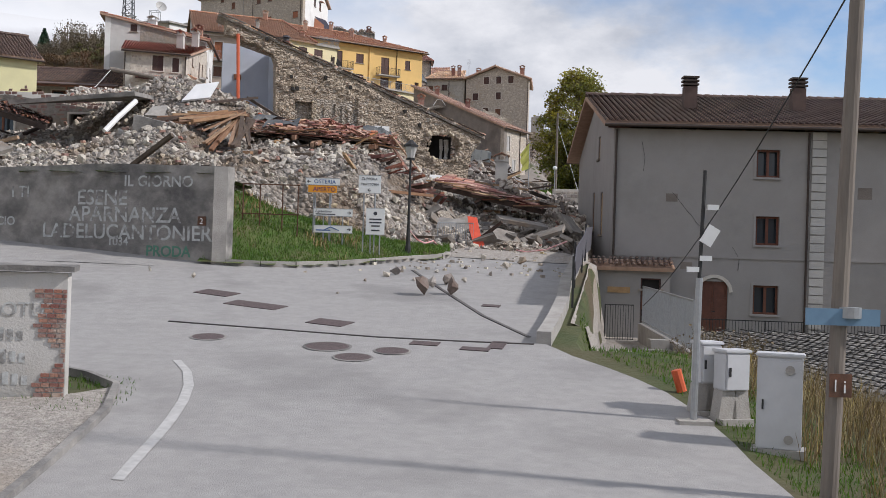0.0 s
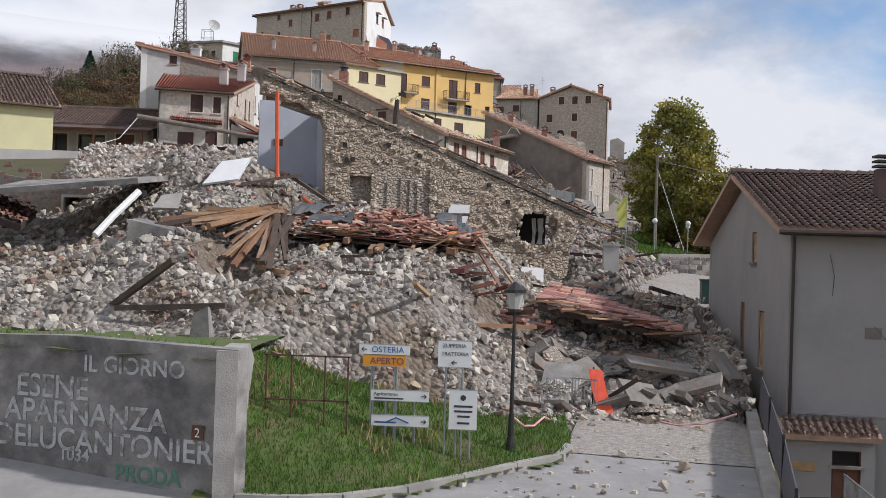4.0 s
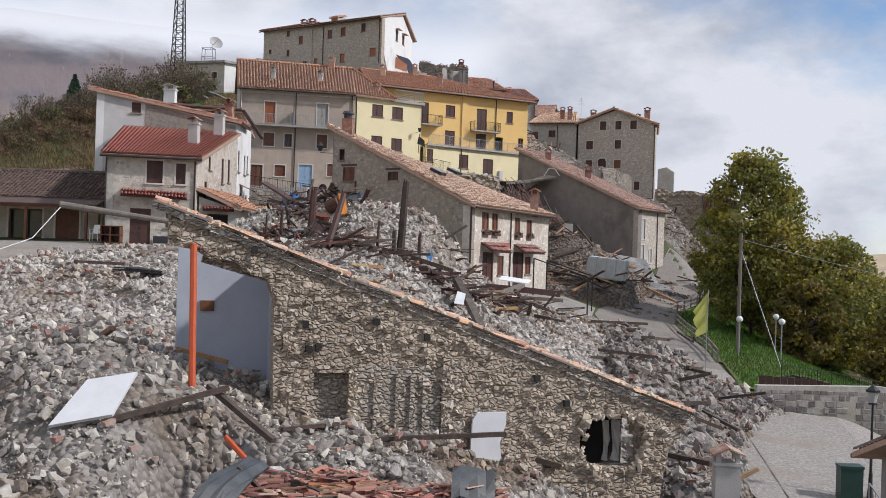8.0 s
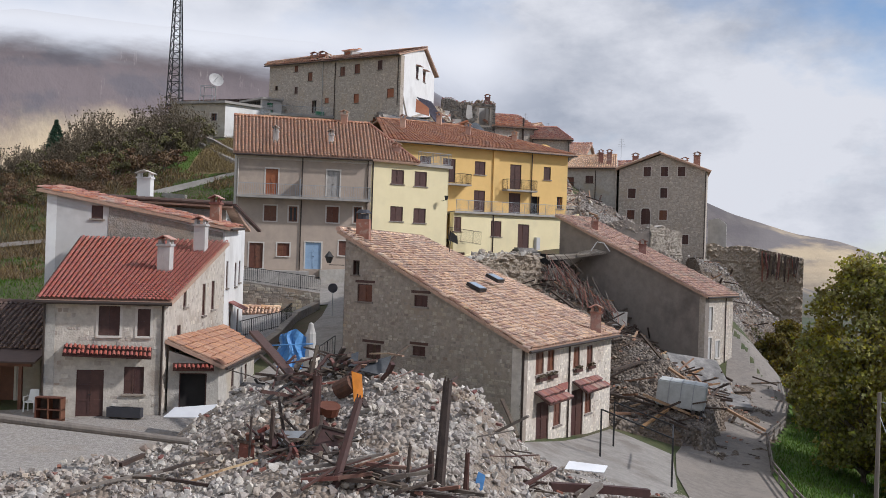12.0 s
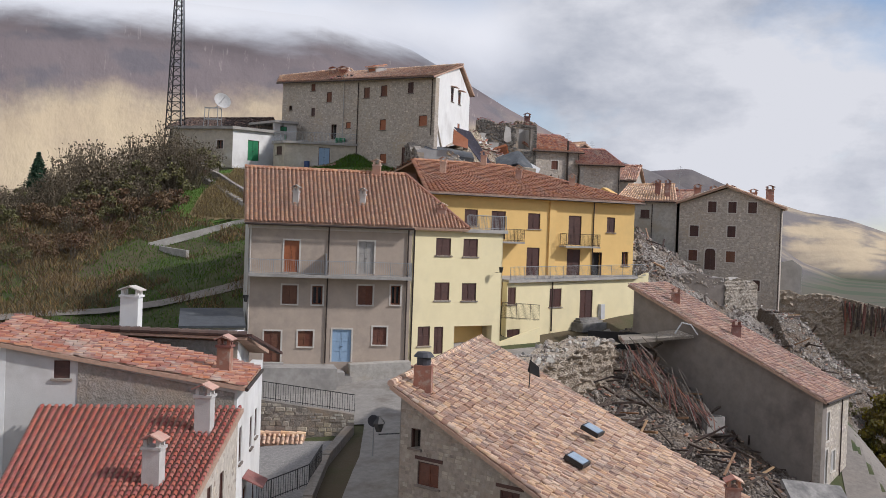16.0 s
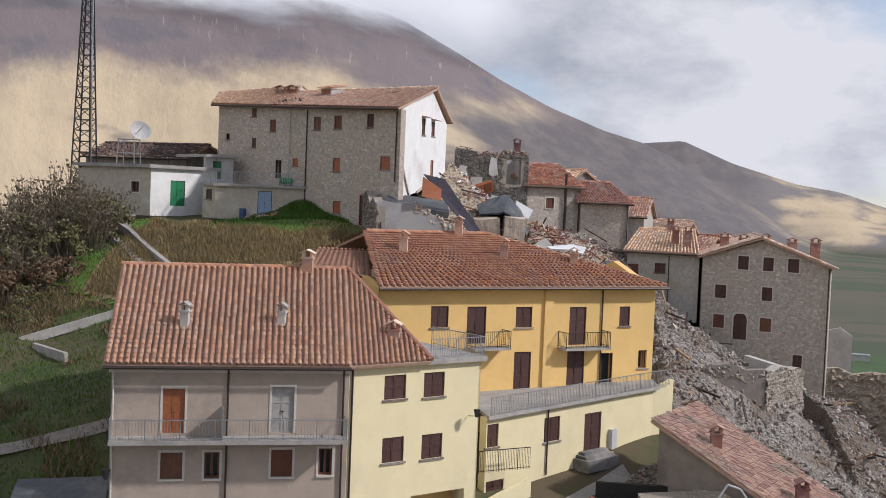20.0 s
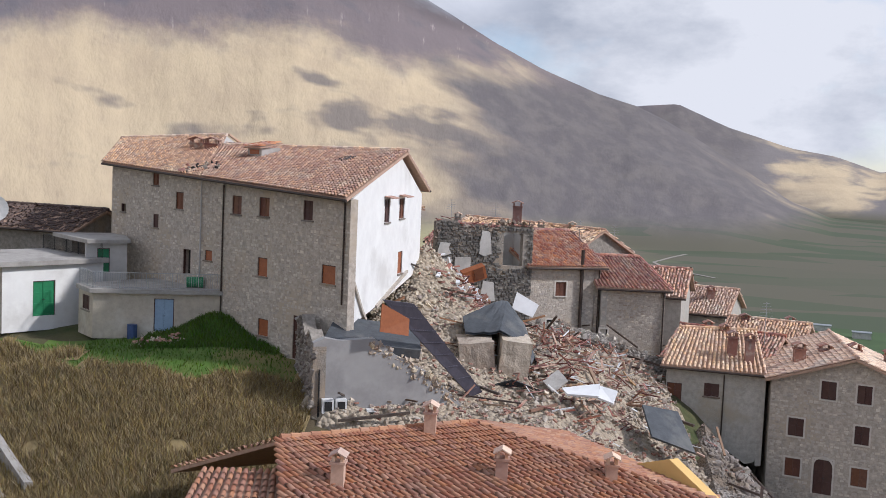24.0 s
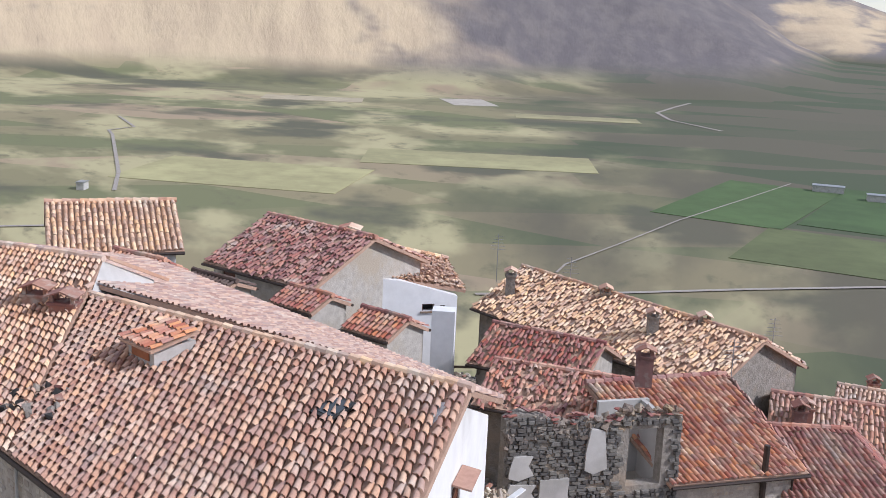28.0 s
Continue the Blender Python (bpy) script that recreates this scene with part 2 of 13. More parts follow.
M_RUSTI = mat("rusty_iron", (0.16, 0.075, 0.045), (0.09, 0.05, 0.035), 7, 0.8, 0.1, 30, metal=0.2)
M_TILE = mat("mottled_terracotta_tile", (0.65, 0.435, 0.315), (0.55, 0.355, 0.255), 5, 0.85, 0.2, 25, c3=(0.60, 0.47, 0.37), s3=0.5, island=0.28, rand=0.26)
M_TILER = mat("weathered_red_tile", (0.47, 0.21, 0.16), (0.38, 0.20, 0.15), 4, 0.85, 0.2, 25, c3=(0.50, 0.37, 0.29), s3=0.6, island=0.34, rand=0.25)
M_TILEB = mat("brown_terracotta_tile", (0.44, 0.225, 0.14), (0.36, 0.185, 0.12), 3, 0.85, 0.15, 25, c3=(0.36, 0.205, 0.14), s3=0.4, island=0.18, rand=0.15)
M_TILES = mat("sun_bleached_tile", (0.74, 0.51, 0.35), (0.57, 0.385, 0.26), 3, 0.87, 0.2, 25, c3=(0.43, 0.30, 0.215), s3=0.6, island=0.36, rand=0.3)
M_TILEN = mat("new_red_tile", (0.40, 0.115, 0.085), (0.34, 0.10, 0.075), 3, 0.75, 0.1, 25, island=0.14)
M_TILED = mat("dark_brown_roof_tile", (0.13, 0.085, 0.068), (0.10, 0.066, 0.055), 3, 0.8, 0.15, 25, island=0.2)
M_DECK = mat("roof_underlay", (0.50, 0.33, 0.24), (0.38, 0.25, 0.18), 4, 0.95, 0.3, 20)
M_BRICK = mat("red_brick", (0.37, 0.19, 0.14), (0.30, 0.165, 0.125), 4, 0.9, 0.3, 30, c3=(0.42, 0.33, 0.27), s3=2.5, island=0.25, rand=0.25)
M_TIMBER = mat("old_dark_timber", (0.13, 0.095, 0.07), (0.07, 0.052, 0.042), 3, 0.9, 0.4, 25, stretch=(1, 1, 1), rand=0.3, island=0.3)
M_WOODL = mat("fresh_broken_timber", (0.46, 0.30, 0.17), (0.33, 0.205, 0.115), 3, 0.85, 0.3, 25, rand=0.3, island=0.3)
M_WOODR = mat("red_brown_planks", (0.26, 0.115, 0.08), (0.19, 0.09, 0.065), 4, 0.85, 0.3, 25, rand=0.35, island=0.35)
M_SHEETW = mat("white_panel", (0.78, 0.78, 0.78), (0.70, 0.70, 0.70), 1.5, 0.7, 0.05, 20)
M_BLUEROOM = mat("blue_white_interior_plaster", (0.50, 0.53, 0.60), (0.44, 0.47, 0.54), 0.9, 0.9, 0.1, 25)
M_REDP = mat("orange_red_steel_paint", (0.62, 0.11, 0.03), (0.52, 0.09, 0.03), 5, 0.55, 0.05, 20)
M_MEMB = mat("grey_roofing_membrane", (0.078, 0.086, 0.096), (0.05, 0.054, 0.06), 2, 0.7, 0.3, 8, c3=(0.13, 0.13, 0.125), s3=0.4)
M_METALP = mat("purple_grey_sheet_metal", (0.12, 0.11, 0.14), (0.09, 0.085, 0.11), 3, 0.4, 0.05, 20, metal=0.6)
M_BARK = mat("bark", (0.16, 0.13, 0.10), (0.10, 0.08, 0.065), 6, 0.95, 0.5, 20)
M_LEAF = mat("olive_autumn_leaf", (0.22, 0.225, 0.06), (0.44, 0.34, 0.085), 0.3, 0.8, 0, island=0.45, lo=0.42, hi=0.7)
M_LEAFB = mat("bare_brown_twig", (0.16, 0.125, 0.08), (0.11, 0.088, 0.058), 0.5, 0.9, 0, island=0.2)
M_LEAFD = mat("rust_brown_scrub", (0.15, 0.085, 0.05), (0.17, 0.115, 0.06), 0.5, 0.9, 0, island=0.22)
M_CONIF = mat("dark_conifer_needle", (0.02, 0.055, 0.03), (0.03, 0.07, 0.035), 0.7, 0.85, 0, island=0.3)
M_GRASS = mat("fresh_grass_blade", (0.075, 0.155, 0.02), (0.11, 0.17, 0.03), 0.5, 0.8, 0, island=0.35)
M_DRYG = mat("dry_grass_blade", (0.29, 0.215, 0.10), (0.19, 0.142, 0.068), 0.5, 0.9, 0, island=0.4)
M_CAB = mat("grey_cabinet_enamel", (0.56, 0.56, 0.57), (0.50, 0.50, 0.51), 2, 0.5, 0.03, 20)
M_POLEW = mat("weathered_pole_timber", (0.22, 0.19, 0.16), (0.16, 0.135, 0.115), 5, 0.9, 0.3, 25, stretch=(1, 1, 0.12))
M_SIGNW = mat("white_sign_enamel", (0.80, 0.80, 0.78), (0.74, 0.74, 0.72), 2, 0.45, 0)
M_SIGNO = mat("orange_sign_enamel", (0.80, 0.33, 0.02), (0.75, 0.30, 0.02), 2, 0.45, 0)
M_INK = mat("dark_print", (0.05, 0.05, 0.06), None, 2, 0.6, 0)
M_PURPLE = mat("purple_print", (0.16, 0.04, 0.14), None, 2, 0.6, 0)
M_BLUEINK = mat("blue_print", (0.05, 0.13, 0.34), None, 2, 0.6, 0)
M_BLUESIGN = mat("blue_road_sign_back", (0.16, 0.27, 0.38), (0.13, 0.22, 0.32), 3, 0.5, 0)
M_PAINT = mat("white_wall_paint", (0.52, 0.53, 0.52), (0.36, 0.365, 0.355), 9, 0.9, 0, c3=(0.215, 0.205, 0.195), s3=3.2, t3=(0.5, 0.6))
M_PAINTG = mat("green_wall_paint", (0.10, 0.26, 0.18), (0.10, 0.20, 0.15), 7, 0.9, 0)
M_LINE = mat("worn_white_line", (0.49, 0.48, 0.465), (0.37, 0.36, 0.35), 6, 0.85, 0.05, 30)
M_LID = mat("rust_brown_iron_lid", (0.125, 0.09, 0.088), (0.085, 0.064, 0.063), 9, 0.75, 0.35, 60, metal=0.2)
M_COVER = mat("cast_iron_cover", (0.13, 0.115, 0.11), (0.09, 0.08, 0.078), 9, 0.7, 0.3, 60, metal=0.3)
M_MESHO = mat("orange_barrier_plastic", (0.80, 0.10, 0.04), (0.68, 0.07, 0.03), 6, 0.6, 0.2, 30)
M_TARP = mat("blue_tarpaulin", (0.10, 0.30, 0.60), (0.08, 0.22, 0.47), 3, 0.6, 0.3, 9)
M_TANK = mat("galvanised_water_tank", (0.55, 0.56, 0.54), (0.42, 0.43, 0.41), 2, 0.6, 0.1, 15)
M_FLAG = mat("faded_yellow_cloth", (0.62, 0.62, 0.16), (0.52, 0.52, 0.13), 2, 0.85, 0.1, 12)
M_PIPE = mat("grey_plastic_pipe", (0.48, 0.47, 0.45), (0.38, 0.37, 0.355), 3, 0.6, 0.05, 20)


def leafy(m, amount=0.4):
    """Let some light through thin leaves."""
    nt = m.node_tree
    bsdf, out = nt.nodes["Principled BSDF"], nt.nodes["Material Output"]
    thin, mx = nt.nodes.new("ShaderNodeBsdfTranslucent"), nt.nodes.new("ShaderNodeMixShader")
    nt.links.new(bsdf.inputs["Base Color"].links[0].from_socket, thin.inputs["Color"])
    mx.inputs[0].default_value = amount
    nt.links.new(bsdf.outputs[0], mx.inputs[1])
    nt.links.new(thin.outputs[0], mx.inputs[2])
    nt.links.new(mx.outputs[0], out.inputs["Surface"])
    return m


for leaf_mat in (M_LEAF, M_GRASS):
    leafy(leaf_mat)


def pebbly(name, pale, dark, earth, scale=5.0):
    """Fine rubble: cells of stone with deep joints, over brown earth patches."""
    m = bpy.data.materials.new(name)
    m.use_nodes = True
    nt = m.node_tree
    N, L = nt.nodes.new, nt.links.new
    b = nt.nodes["Principled BSDF"]
    b.inputs["Roughness"].default_value = 0.95
    pos = N("ShaderNodeNewGeometry").outputs["Position"]
    v = N("ShaderNodeTexVoronoi")
    v.inputs["Scale"].default_value = scale
    L(pos, v.inputs["Vector"])
    tone = N("ShaderNodeMix")
    tone.data_type = "RGBA"
    tone.inputs["A"].default_value, tone.inputs["B"].default_value = (*pale, 1), (*dark, 1)
    sep = N("ShaderNodeSeparateColor")
    L(v.outputs["Color"], sep.inputs[0])
    L(sep.outputs[0], tone.inputs["Factor"])
    n = N("ShaderNodeTexNoise")
    n.inputs["Scale"].default_value, n.inputs["Detail"].default_value = 0.35, 9
    L(pos, n.inputs["Vector"])
    r = N("ShaderNodeMapRange")
    r.inputs["From Min"].default_value, r.inputs["From Max"].default_value = 0.45, 0.62
    L(n.outputs["Fac"], r.inputs["Value"])
    mx = N("ShaderNodeMix")
    mx.data_type = "RGBA"
    mx.inputs["B"].default_value = (*earth, 1)
    L(r.outputs[0], mx.inputs["Factor"])
    L(tone.outputs["Result"], mx.inputs["A"])
    L(mx.outputs["Result"], b.inputs["Base Color"])
    bu = N("ShaderNodeBump")
    bu.inputs["Strength"].default_value, bu.inputs["Distance"].default_value = 1.0, 0.22
    bu.invert = True
    L(v.outputs["Distance"], bu.inputs["Height"])
    L(bu.outputs[0], b.inputs["Normal"])
    return m


def masonry(name, stones, mortar, stain, scale=4.2, flat=1.9, depth=0.10):
    """Rubble walling: flattened cells of stone of mixed tone in deep mortar, with large stains."""
    m = bpy.data.materials.new(name)
    m.use_nodes = True
    nt = m.node_tree
    N, L = nt.nodes.new, nt.links.new
    b = nt.nodes["Principled BSDF"]
    b.inputs["Roughness"].default_value = 0.95
    pos = N("ShaderNodeNewGeometry").outputs["Position"]
    warp = N("ShaderNodeTexNoise")
    warp.inputs["Scale"].default_value, warp.inputs["Detail"].default_value = 3.0, 4
    L(pos, warp.inputs["Vector"])
    bend = N("ShaderNodeVectorMath")
    bend.operation = "MULTIPLY_ADD"
    bend.inputs[1].default_value = (0.25, 0.25, 0.2)
    L(warp.outputs["Color"], bend.inputs[0])
    L(pos, bend.inputs[2])
    mp = N("ShaderNodeMapping")
    mp.inputs["Scale"].default_value = (1, 1, flat)
    L(bend.outputs[0], mp.inputs["Vector"])
    cell, edge = N("ShaderNodeTexVoronoi"), N("ShaderNodeTexVoronoi")
    edge.feature = "DISTANCE_TO_EDGE"
    for v in (cell, edge):
        v.inputs["Scale"].default_value = scale
        L(mp.outputs[0], v.inputs["Vector"])
    sep = N("ShaderNodeSeparateColor")
    L(cell.outputs["Color"], sep.inputs[0])

    def mixc(fac, a, c):
        x = N("ShaderNodeMix")
        x.data_type = "RGBA"
        L(fac, x.inputs["Factor"])
        for k, v in (("A", a), ("B", c)):
            if isinstance(v, tuple):
                x.inputs[k].default_value = (*v, 1)
            else:
                L(v, x.inputs[k])
        return x.outputs["Result"]

    def span(sock, lo, hi):
        r = N("ShaderNodeMapRange")
        r.inputs["From Min"].default_value, r.inputs["From Max"].default_value = lo, hi
        L(sock, r.inputs["Value"])
        return r.outputs[0]
    col = mixc(sep.outputs[0], stones[0], stones[1])
    col = mixc(span(sep.outputs[1], 0.78, 0.86), col, stones[2])
    col = mixc(span(edge.outputs["Distance"], 0.11, 0.02), col, mortar)
    big, grain = N("ShaderNodeTexNoise"), N("ShaderNodeTexNoise")
    for n, sc, det in ((big, 0.55, 8), (grain, 14.0, 6)):
        n.inputs["Scale"].default_value, n.inputs["Detail"].default_value, n.inputs["Roughness"].default_value = sc, det, 0.62
        L(pos, n.inputs["Vector"])
    col = mixc(span(big.outputs["Fac"], 0.46, 0.66), col, stain)
    L(col, b.inputs["Base Color"])
    h = N("ShaderNodeMath")
    h.operation = "MULTIPLY_ADD"
    h.inputs[1].default_value = 0.35
    L(grain.outputs["Fac"], h.inputs[0])
    L(span(edge.outputs["Distance"], 0.0, 0.22), h.inputs[2])
    bu = N("ShaderNodeBump")
    bu.inputs["Strength"].default_value, bu.inputs["Distance"].default_value = 1.0, depth
    L(h.outputs[0], bu.inputs["Height"])
    L(bu.outputs[0], b.inputs["Normal"])
    return m


M_CORE = masonry("torn_wall_core", ((0.51, 0.42, 0.325), (0.385, 0.31, 0.235), (0.57, 0.50, 0.42)), (0.40, 0.32, 0.24), (0.52, 0.43, 0.33), 5.0, 1.7, 0.07)
M_CORED = masonry("grey_torn_masonry", ((0.50, 0.44, 0.37), (0.36, 0.31, 0.255), (0.56, 0.51, 0.44)), (0.34, 0.285, 0.23), (0.44, 0.38, 0.31), 5.0, 1.7, 0.07)
M_FINES = pebbly("fine_stone_rubble", (0.38, 0.345, 0.31), (0.17, 0.148, 0.125), (0.20, 0.155, 0.115))
M_FINESW = pebbly("pale_stone_fines", (0.52, 0.47, 0.415), (0.24, 0.208, 0.175), (0.29, 0.232, 0.18))
M_FINEST = pebbly("tan_earth_rubble", (0.50, 0.42, 0.32), (0.30, 0.245, 0.18), (0.44, 0.355, 0.26), 4.0)
M_FINESB = pebbly("brown_earth_rubble", (0.27, 0.225, 0.18), (0.12, 0.095, 0.075), (0.16, 0.115, 0.08))


# pale blue base colour stands in for reflected sky
M_ROOFPANE = mat("sky_tinted_pane", (0.34, 0.42, 0.50), (0.25, 0.33, 0.42), 1.5, 0.12, 0)


def glass(name):
    m = bpy.data.materials.new(name)
    m.use_nodes = True
    b = m.node_tree.nodes["Principled BSDF"]
    b.inputs["Base Color"].default_value = (0.05, 0.06, 0.07, 1)
    b.inputs["Roughness"].default_value = 0.08
    return m


M_GLASS = glass("dark_window_glass")

# ---------------------------------------------------------------- building blocks
def mesh_np(name, verts, faces):
    """A mesh from arrays of places and of faces that all have the same number of corners."""
    verts, faces = np.asarray(verts, float), np.asarray(faces, np.int32)
    me = bpy.data.meshes.new(name)
    me.vertices.add(len(verts))
    me.vertices.foreach_set("co", verts.ravel())
    k = faces.shape[1]
    me.loops.add(faces.size)
    me.loops.foreach_set("vertex_index", faces.ravel())
    me.polygons.add(len(faces))
    me.polygons.foreach_set("loop_start", np.arange(0, faces.size, k, dtype=np.int32))
    me.polygons.foreach_set("use_smooth", np.zeros(len(faces), bool))
    me.update(calc_edges=True)
    me.validate()
    return me


def part(name, data, material, parent=None, label="", kind=""):
    """Links a bmesh or a mesh as ONE object under a thing or part."""
    if isinstance(data, bmesh.types.BMesh):
        me = bpy.data.meshes.new(name)
        data.to_mesh(me)
        data.free()
    else:
        me = data
    if not me.materials:
        me.materials.append(material)
    ob = new(name, me)
    if parent:
        ob.parent = parent
    return tagged(ob, label, "", "", kind)


def thing(name, label, category, group="", kind="", at=(0, 0, 0)):
    ob = new(name)
    ob.location = at
    ob.empty_display_size = 0.2
    return tagged(ob, label, category, group, kind)


def one(name, data, material, label, category, group="", kind=""):
    return tagged(part(name, data, material), label, category, group, kind)


BOXF = np.array([(0, 3, 2, 1), (4, 5, 6, 7), (0, 1, 5, 4), (1, 2, 6, 5), (2, 3, 7, 6), (3, 0, 4, 7)])


class Geo:
    """Gathers quads."""
    def __init__(self):
        self.v, self.f, self.n = [], [], 0

    def add(self, v, f):
        v = np.asarray(v, float)
        self.v.append(v)
        self.f.append(np.asarray(f, int) + self.n)
        self.n += len(v)
        return self

    def hexa(self, p):
        return self.add(p, BOXF)

    def box(self, c, s, m=None):
        x, y, z = (k / 2 for k in s)
        p = np.array([(-x, -y, -z), (x, -y, -z), (x, y, -z), (-x, y, -z), (-x, -y, z), (x, -y, z), (x, y, z), (-x, y, z)])
        if m is not None:
            p = p @ np.array(m.to_3x3()).T
        return self.hexa(p + np.array(c))

    def bar(self, a, b, w, h=None, up=(0, 0, 1)):
        """A straight bar from a to b, w wide and h high."""
        a, b = np.array(a, float), np.array(b, float)
        d = b - a
        d = d / (np.linalg.norm(d) + 1e-9)
        s = np.cross(d, up)
        if np.linalg.norm(s) < 1e-3:
            s = np.cross(d, (1, 0, 0))
        s = s / (np.linalg.norm(s) + 1e-9)
        u = np.cross(s, d)
        h = h or w
        q = [-s * w / 2 - u * h / 2, s * w / 2 - u * h / 2, s * w / 2 + u * h / 2, -s * w / 2 + u * h / 2]
        return self.hexa([a + k for k in q] + [b + k for k in q])

    def tube(self, pts, r, n=8, r2=None):
        """A round tube along points, tapering to r2."""
        pts = np.array(pts, float)
        rings = []
        for i, p in enumerate(pts):
            d = pts[min(i + 1, len(pts) - 1)] - pts[max(i - 1, 0)]
            d = d / (np.linalg.norm(d) + 1e-9)
            s = np.cross(d, (0, 0, 1))
            if np.linalg.norm(s) < 0.05:
                s = np.cross(d, (1, 0, 0))
            s = s / np.linalg.norm(s)
            u = np.cross(s, d)
            rr = r + ((r2 if r2 is not None else r) - r) * i / max(1, len(pts) - 1)
            a = np.arange(n) * 2 * math.pi / n
            rings.append(p + rr * (np.cos(a)[:, None] * s + np.sin(a)[:, None] * u))
        v = np.concatenate(rings)
        f = [(i * n + j, i * n + (j + 1) % n, (i + 1) * n + (j + 1) % n, (i + 1) * n + j) for i in range(len(pts) - 1) for j in range(n)]
        self.add(v, f)
        for base in (0, (len(pts) - 1) * n):
            c = self.n - len(v) + base
            for j in range(0, n - 2, 2):
                self.f.append(np.array([(c, c + j + 1, c + j + 2, c + (j + 3) % n)]))
        return self

    def sheet(self, a, b, c, d, t=0.05):
        """A slab with corners a b c d, t thick below."""
        a, b, c, d = (np.array(k, float) for k in (a, b, c, d))
        n = np.cross(b - a, d - a)
        n = n / np.linalg.norm(n) * t
        return self.hexa([a - n, b - n, c - n, d - n, a, b, c, d])

    def mesh(self, name="mesh"):
        return mesh_np(name, np.concatenate(self.v), np.concatenate(self.f))


def rnd(a, b):
    return random.uniform(a, b)


def smooth(x, a, b):
    t = np.clip((np.asarray(x, float) - a) / (b - a), 0, 1)
    return t * t * (3 - 2 * t)


# ---------------------------------------------------------------- the lie of the land
COLS = [
    (-90, (-60, 40, 100, 130, 165, 200, 240), (-2, 2, 5, 9, 16, 19, 10)),
    (-60, (-60, 20, 60, 95, 120, 140, 163, 178, 200, 235), (-2, 1, 6, 12, 14, 18.5, 29.2, 33.2, 34.5, 30)),
    (-45, (-60, 20, 45, 78, 97, 115, 140, 163, 178, 200, 215, 240), (-2, 1, 4.2, 12.5, 15.1, 17, 21, 28.2, 34.6, 37.5, 38, 28)),
    (-30, (-60, 0, 26, 40, 50, 62, 78, 97, 115, 130, 138, 142, 150, 163, 174, 181, 200, 222, 250), (-2, -0.6, 1.7, 3.9, 7, 10, 13.6, 15.1, 17, 18.0, 19.0, 20.2, 27, 30.5, 34, 36.3, 37.5, 37, 24)),
    (-12, (-60, 0, 26, 38, 44, 47, 52, 60, 66, 78, 97, 112, 122, 134, 146, 153, 158, 163, 170, 178, 200, 222, 250), (-2, -0.7, 1.5, 3.3, 4.2, 6.0, 7.6, 9.2, 11.4, 13.4, 15.1, 16.2, 18.4, 19.6, 21.0, 22.2, 23.0, 26.0, 30, 33, 34.5, 34, 20)),
    (-3, (-60, 0, 18, 26, 38, 47, 56, 66, 85, 104, 120, 135, 150, 160, 166, 180, 200, 222, 250), (-2, -0.8, 0.6, 1.5, 3.0, 4.2, 6.2, 9.0, 11, 12.5, 12.8, 15, 20.3, 22.6, 24.2, 28.6, 33, 31, 12)),
    (5, (-60, 0, 18, 26, 42, 60, 75, 102, 116, 128, 142, 160, 180, 200, 222, 250), (-2, -0.9, 0.45, 1.55, 3.4, 5.0, 6.6, 9.9, 10.9, 12.6, 14.0, 18.5, 23.5, 25, 20, 0)),
    (12, (-60, 10, 30, 50, 62, 75, 102, 116, 128, 142, 160, 180, 200, 230), (-3, -0.6, -0.2, 0.3, 3.4, 6.2, 9.4, 9.9, 11.2, 13.4, 17.0, 20.5, 17, -6)),
    (18, (-60, 10, 50, 75, 102, 116, 142, 180, 200, 230), (-5, -1.8, -0.3, 3.5, 7.5, 7.8, 9.5, 13, 8, -14)),
    (45, (-60, 20, 75, 110, 150, 180, 220), (-10, -5, -4, -2, -6, -14, -30)),
    (110, (-60, 50, 150, 220), (-30, -28, -35, -50)),
]
CX = np.array([c[0] for c in COLS], float)
PLAIN = -80.0


def gz(x, y):
    """Height of the ground."""
    x, y = np.broadcast_arrays(np.asarray(x, float), np.asarray(y, float))
    zs = np.stack([np.interp(y, c[1], c[2]) for c in COLS])
    k = np.clip(np.searchsorted(CX, x) - 1, 0, len(CX) - 2)
    t = np.clip((x - CX[k]) / (CX[k + 1] - CX[k]), 0, 1)
    t = t * t * (3 - 2 * t) * 0.5 + t * 0.5
    z = np.take_along_axis(zs, k[None], 0)[0] * (1 - t) + np.take_along_axis(zs, k[None] + 1, 0)[0] * t
    edge = np.interp(y, (26, 29, 36, 42, 50, 58), (2.9, 3.5, 4.4, 5.3, 6.7, 7.3))
    yard = np.interp(y, (26, 30, 50, 58), (0.9, 0.35, 0.35, 1.0)) - 2.1 * smooth(x, 8.6, 9.6) * (1 - smooth(y, 40, 45))
    cut = smooth(x - edge, 0.1, 0.5) * smooth(y, 26, 28) * (1 - smooth(y, 56, 61)) * (1 - smooth(x, 24, 30))
    z = z * (1 - cut) + yard * cut
    far = smooth(y, 222, 420) + smooth(-x, 60, 330) + smooth(x, 60, 260) + smooth(-y, 80, 300)
    far = np.clip(far, 0, 1)
    return z * (1 - far) + PLAIN * far


def gzf(x, y):
    return float(gz(x, y))


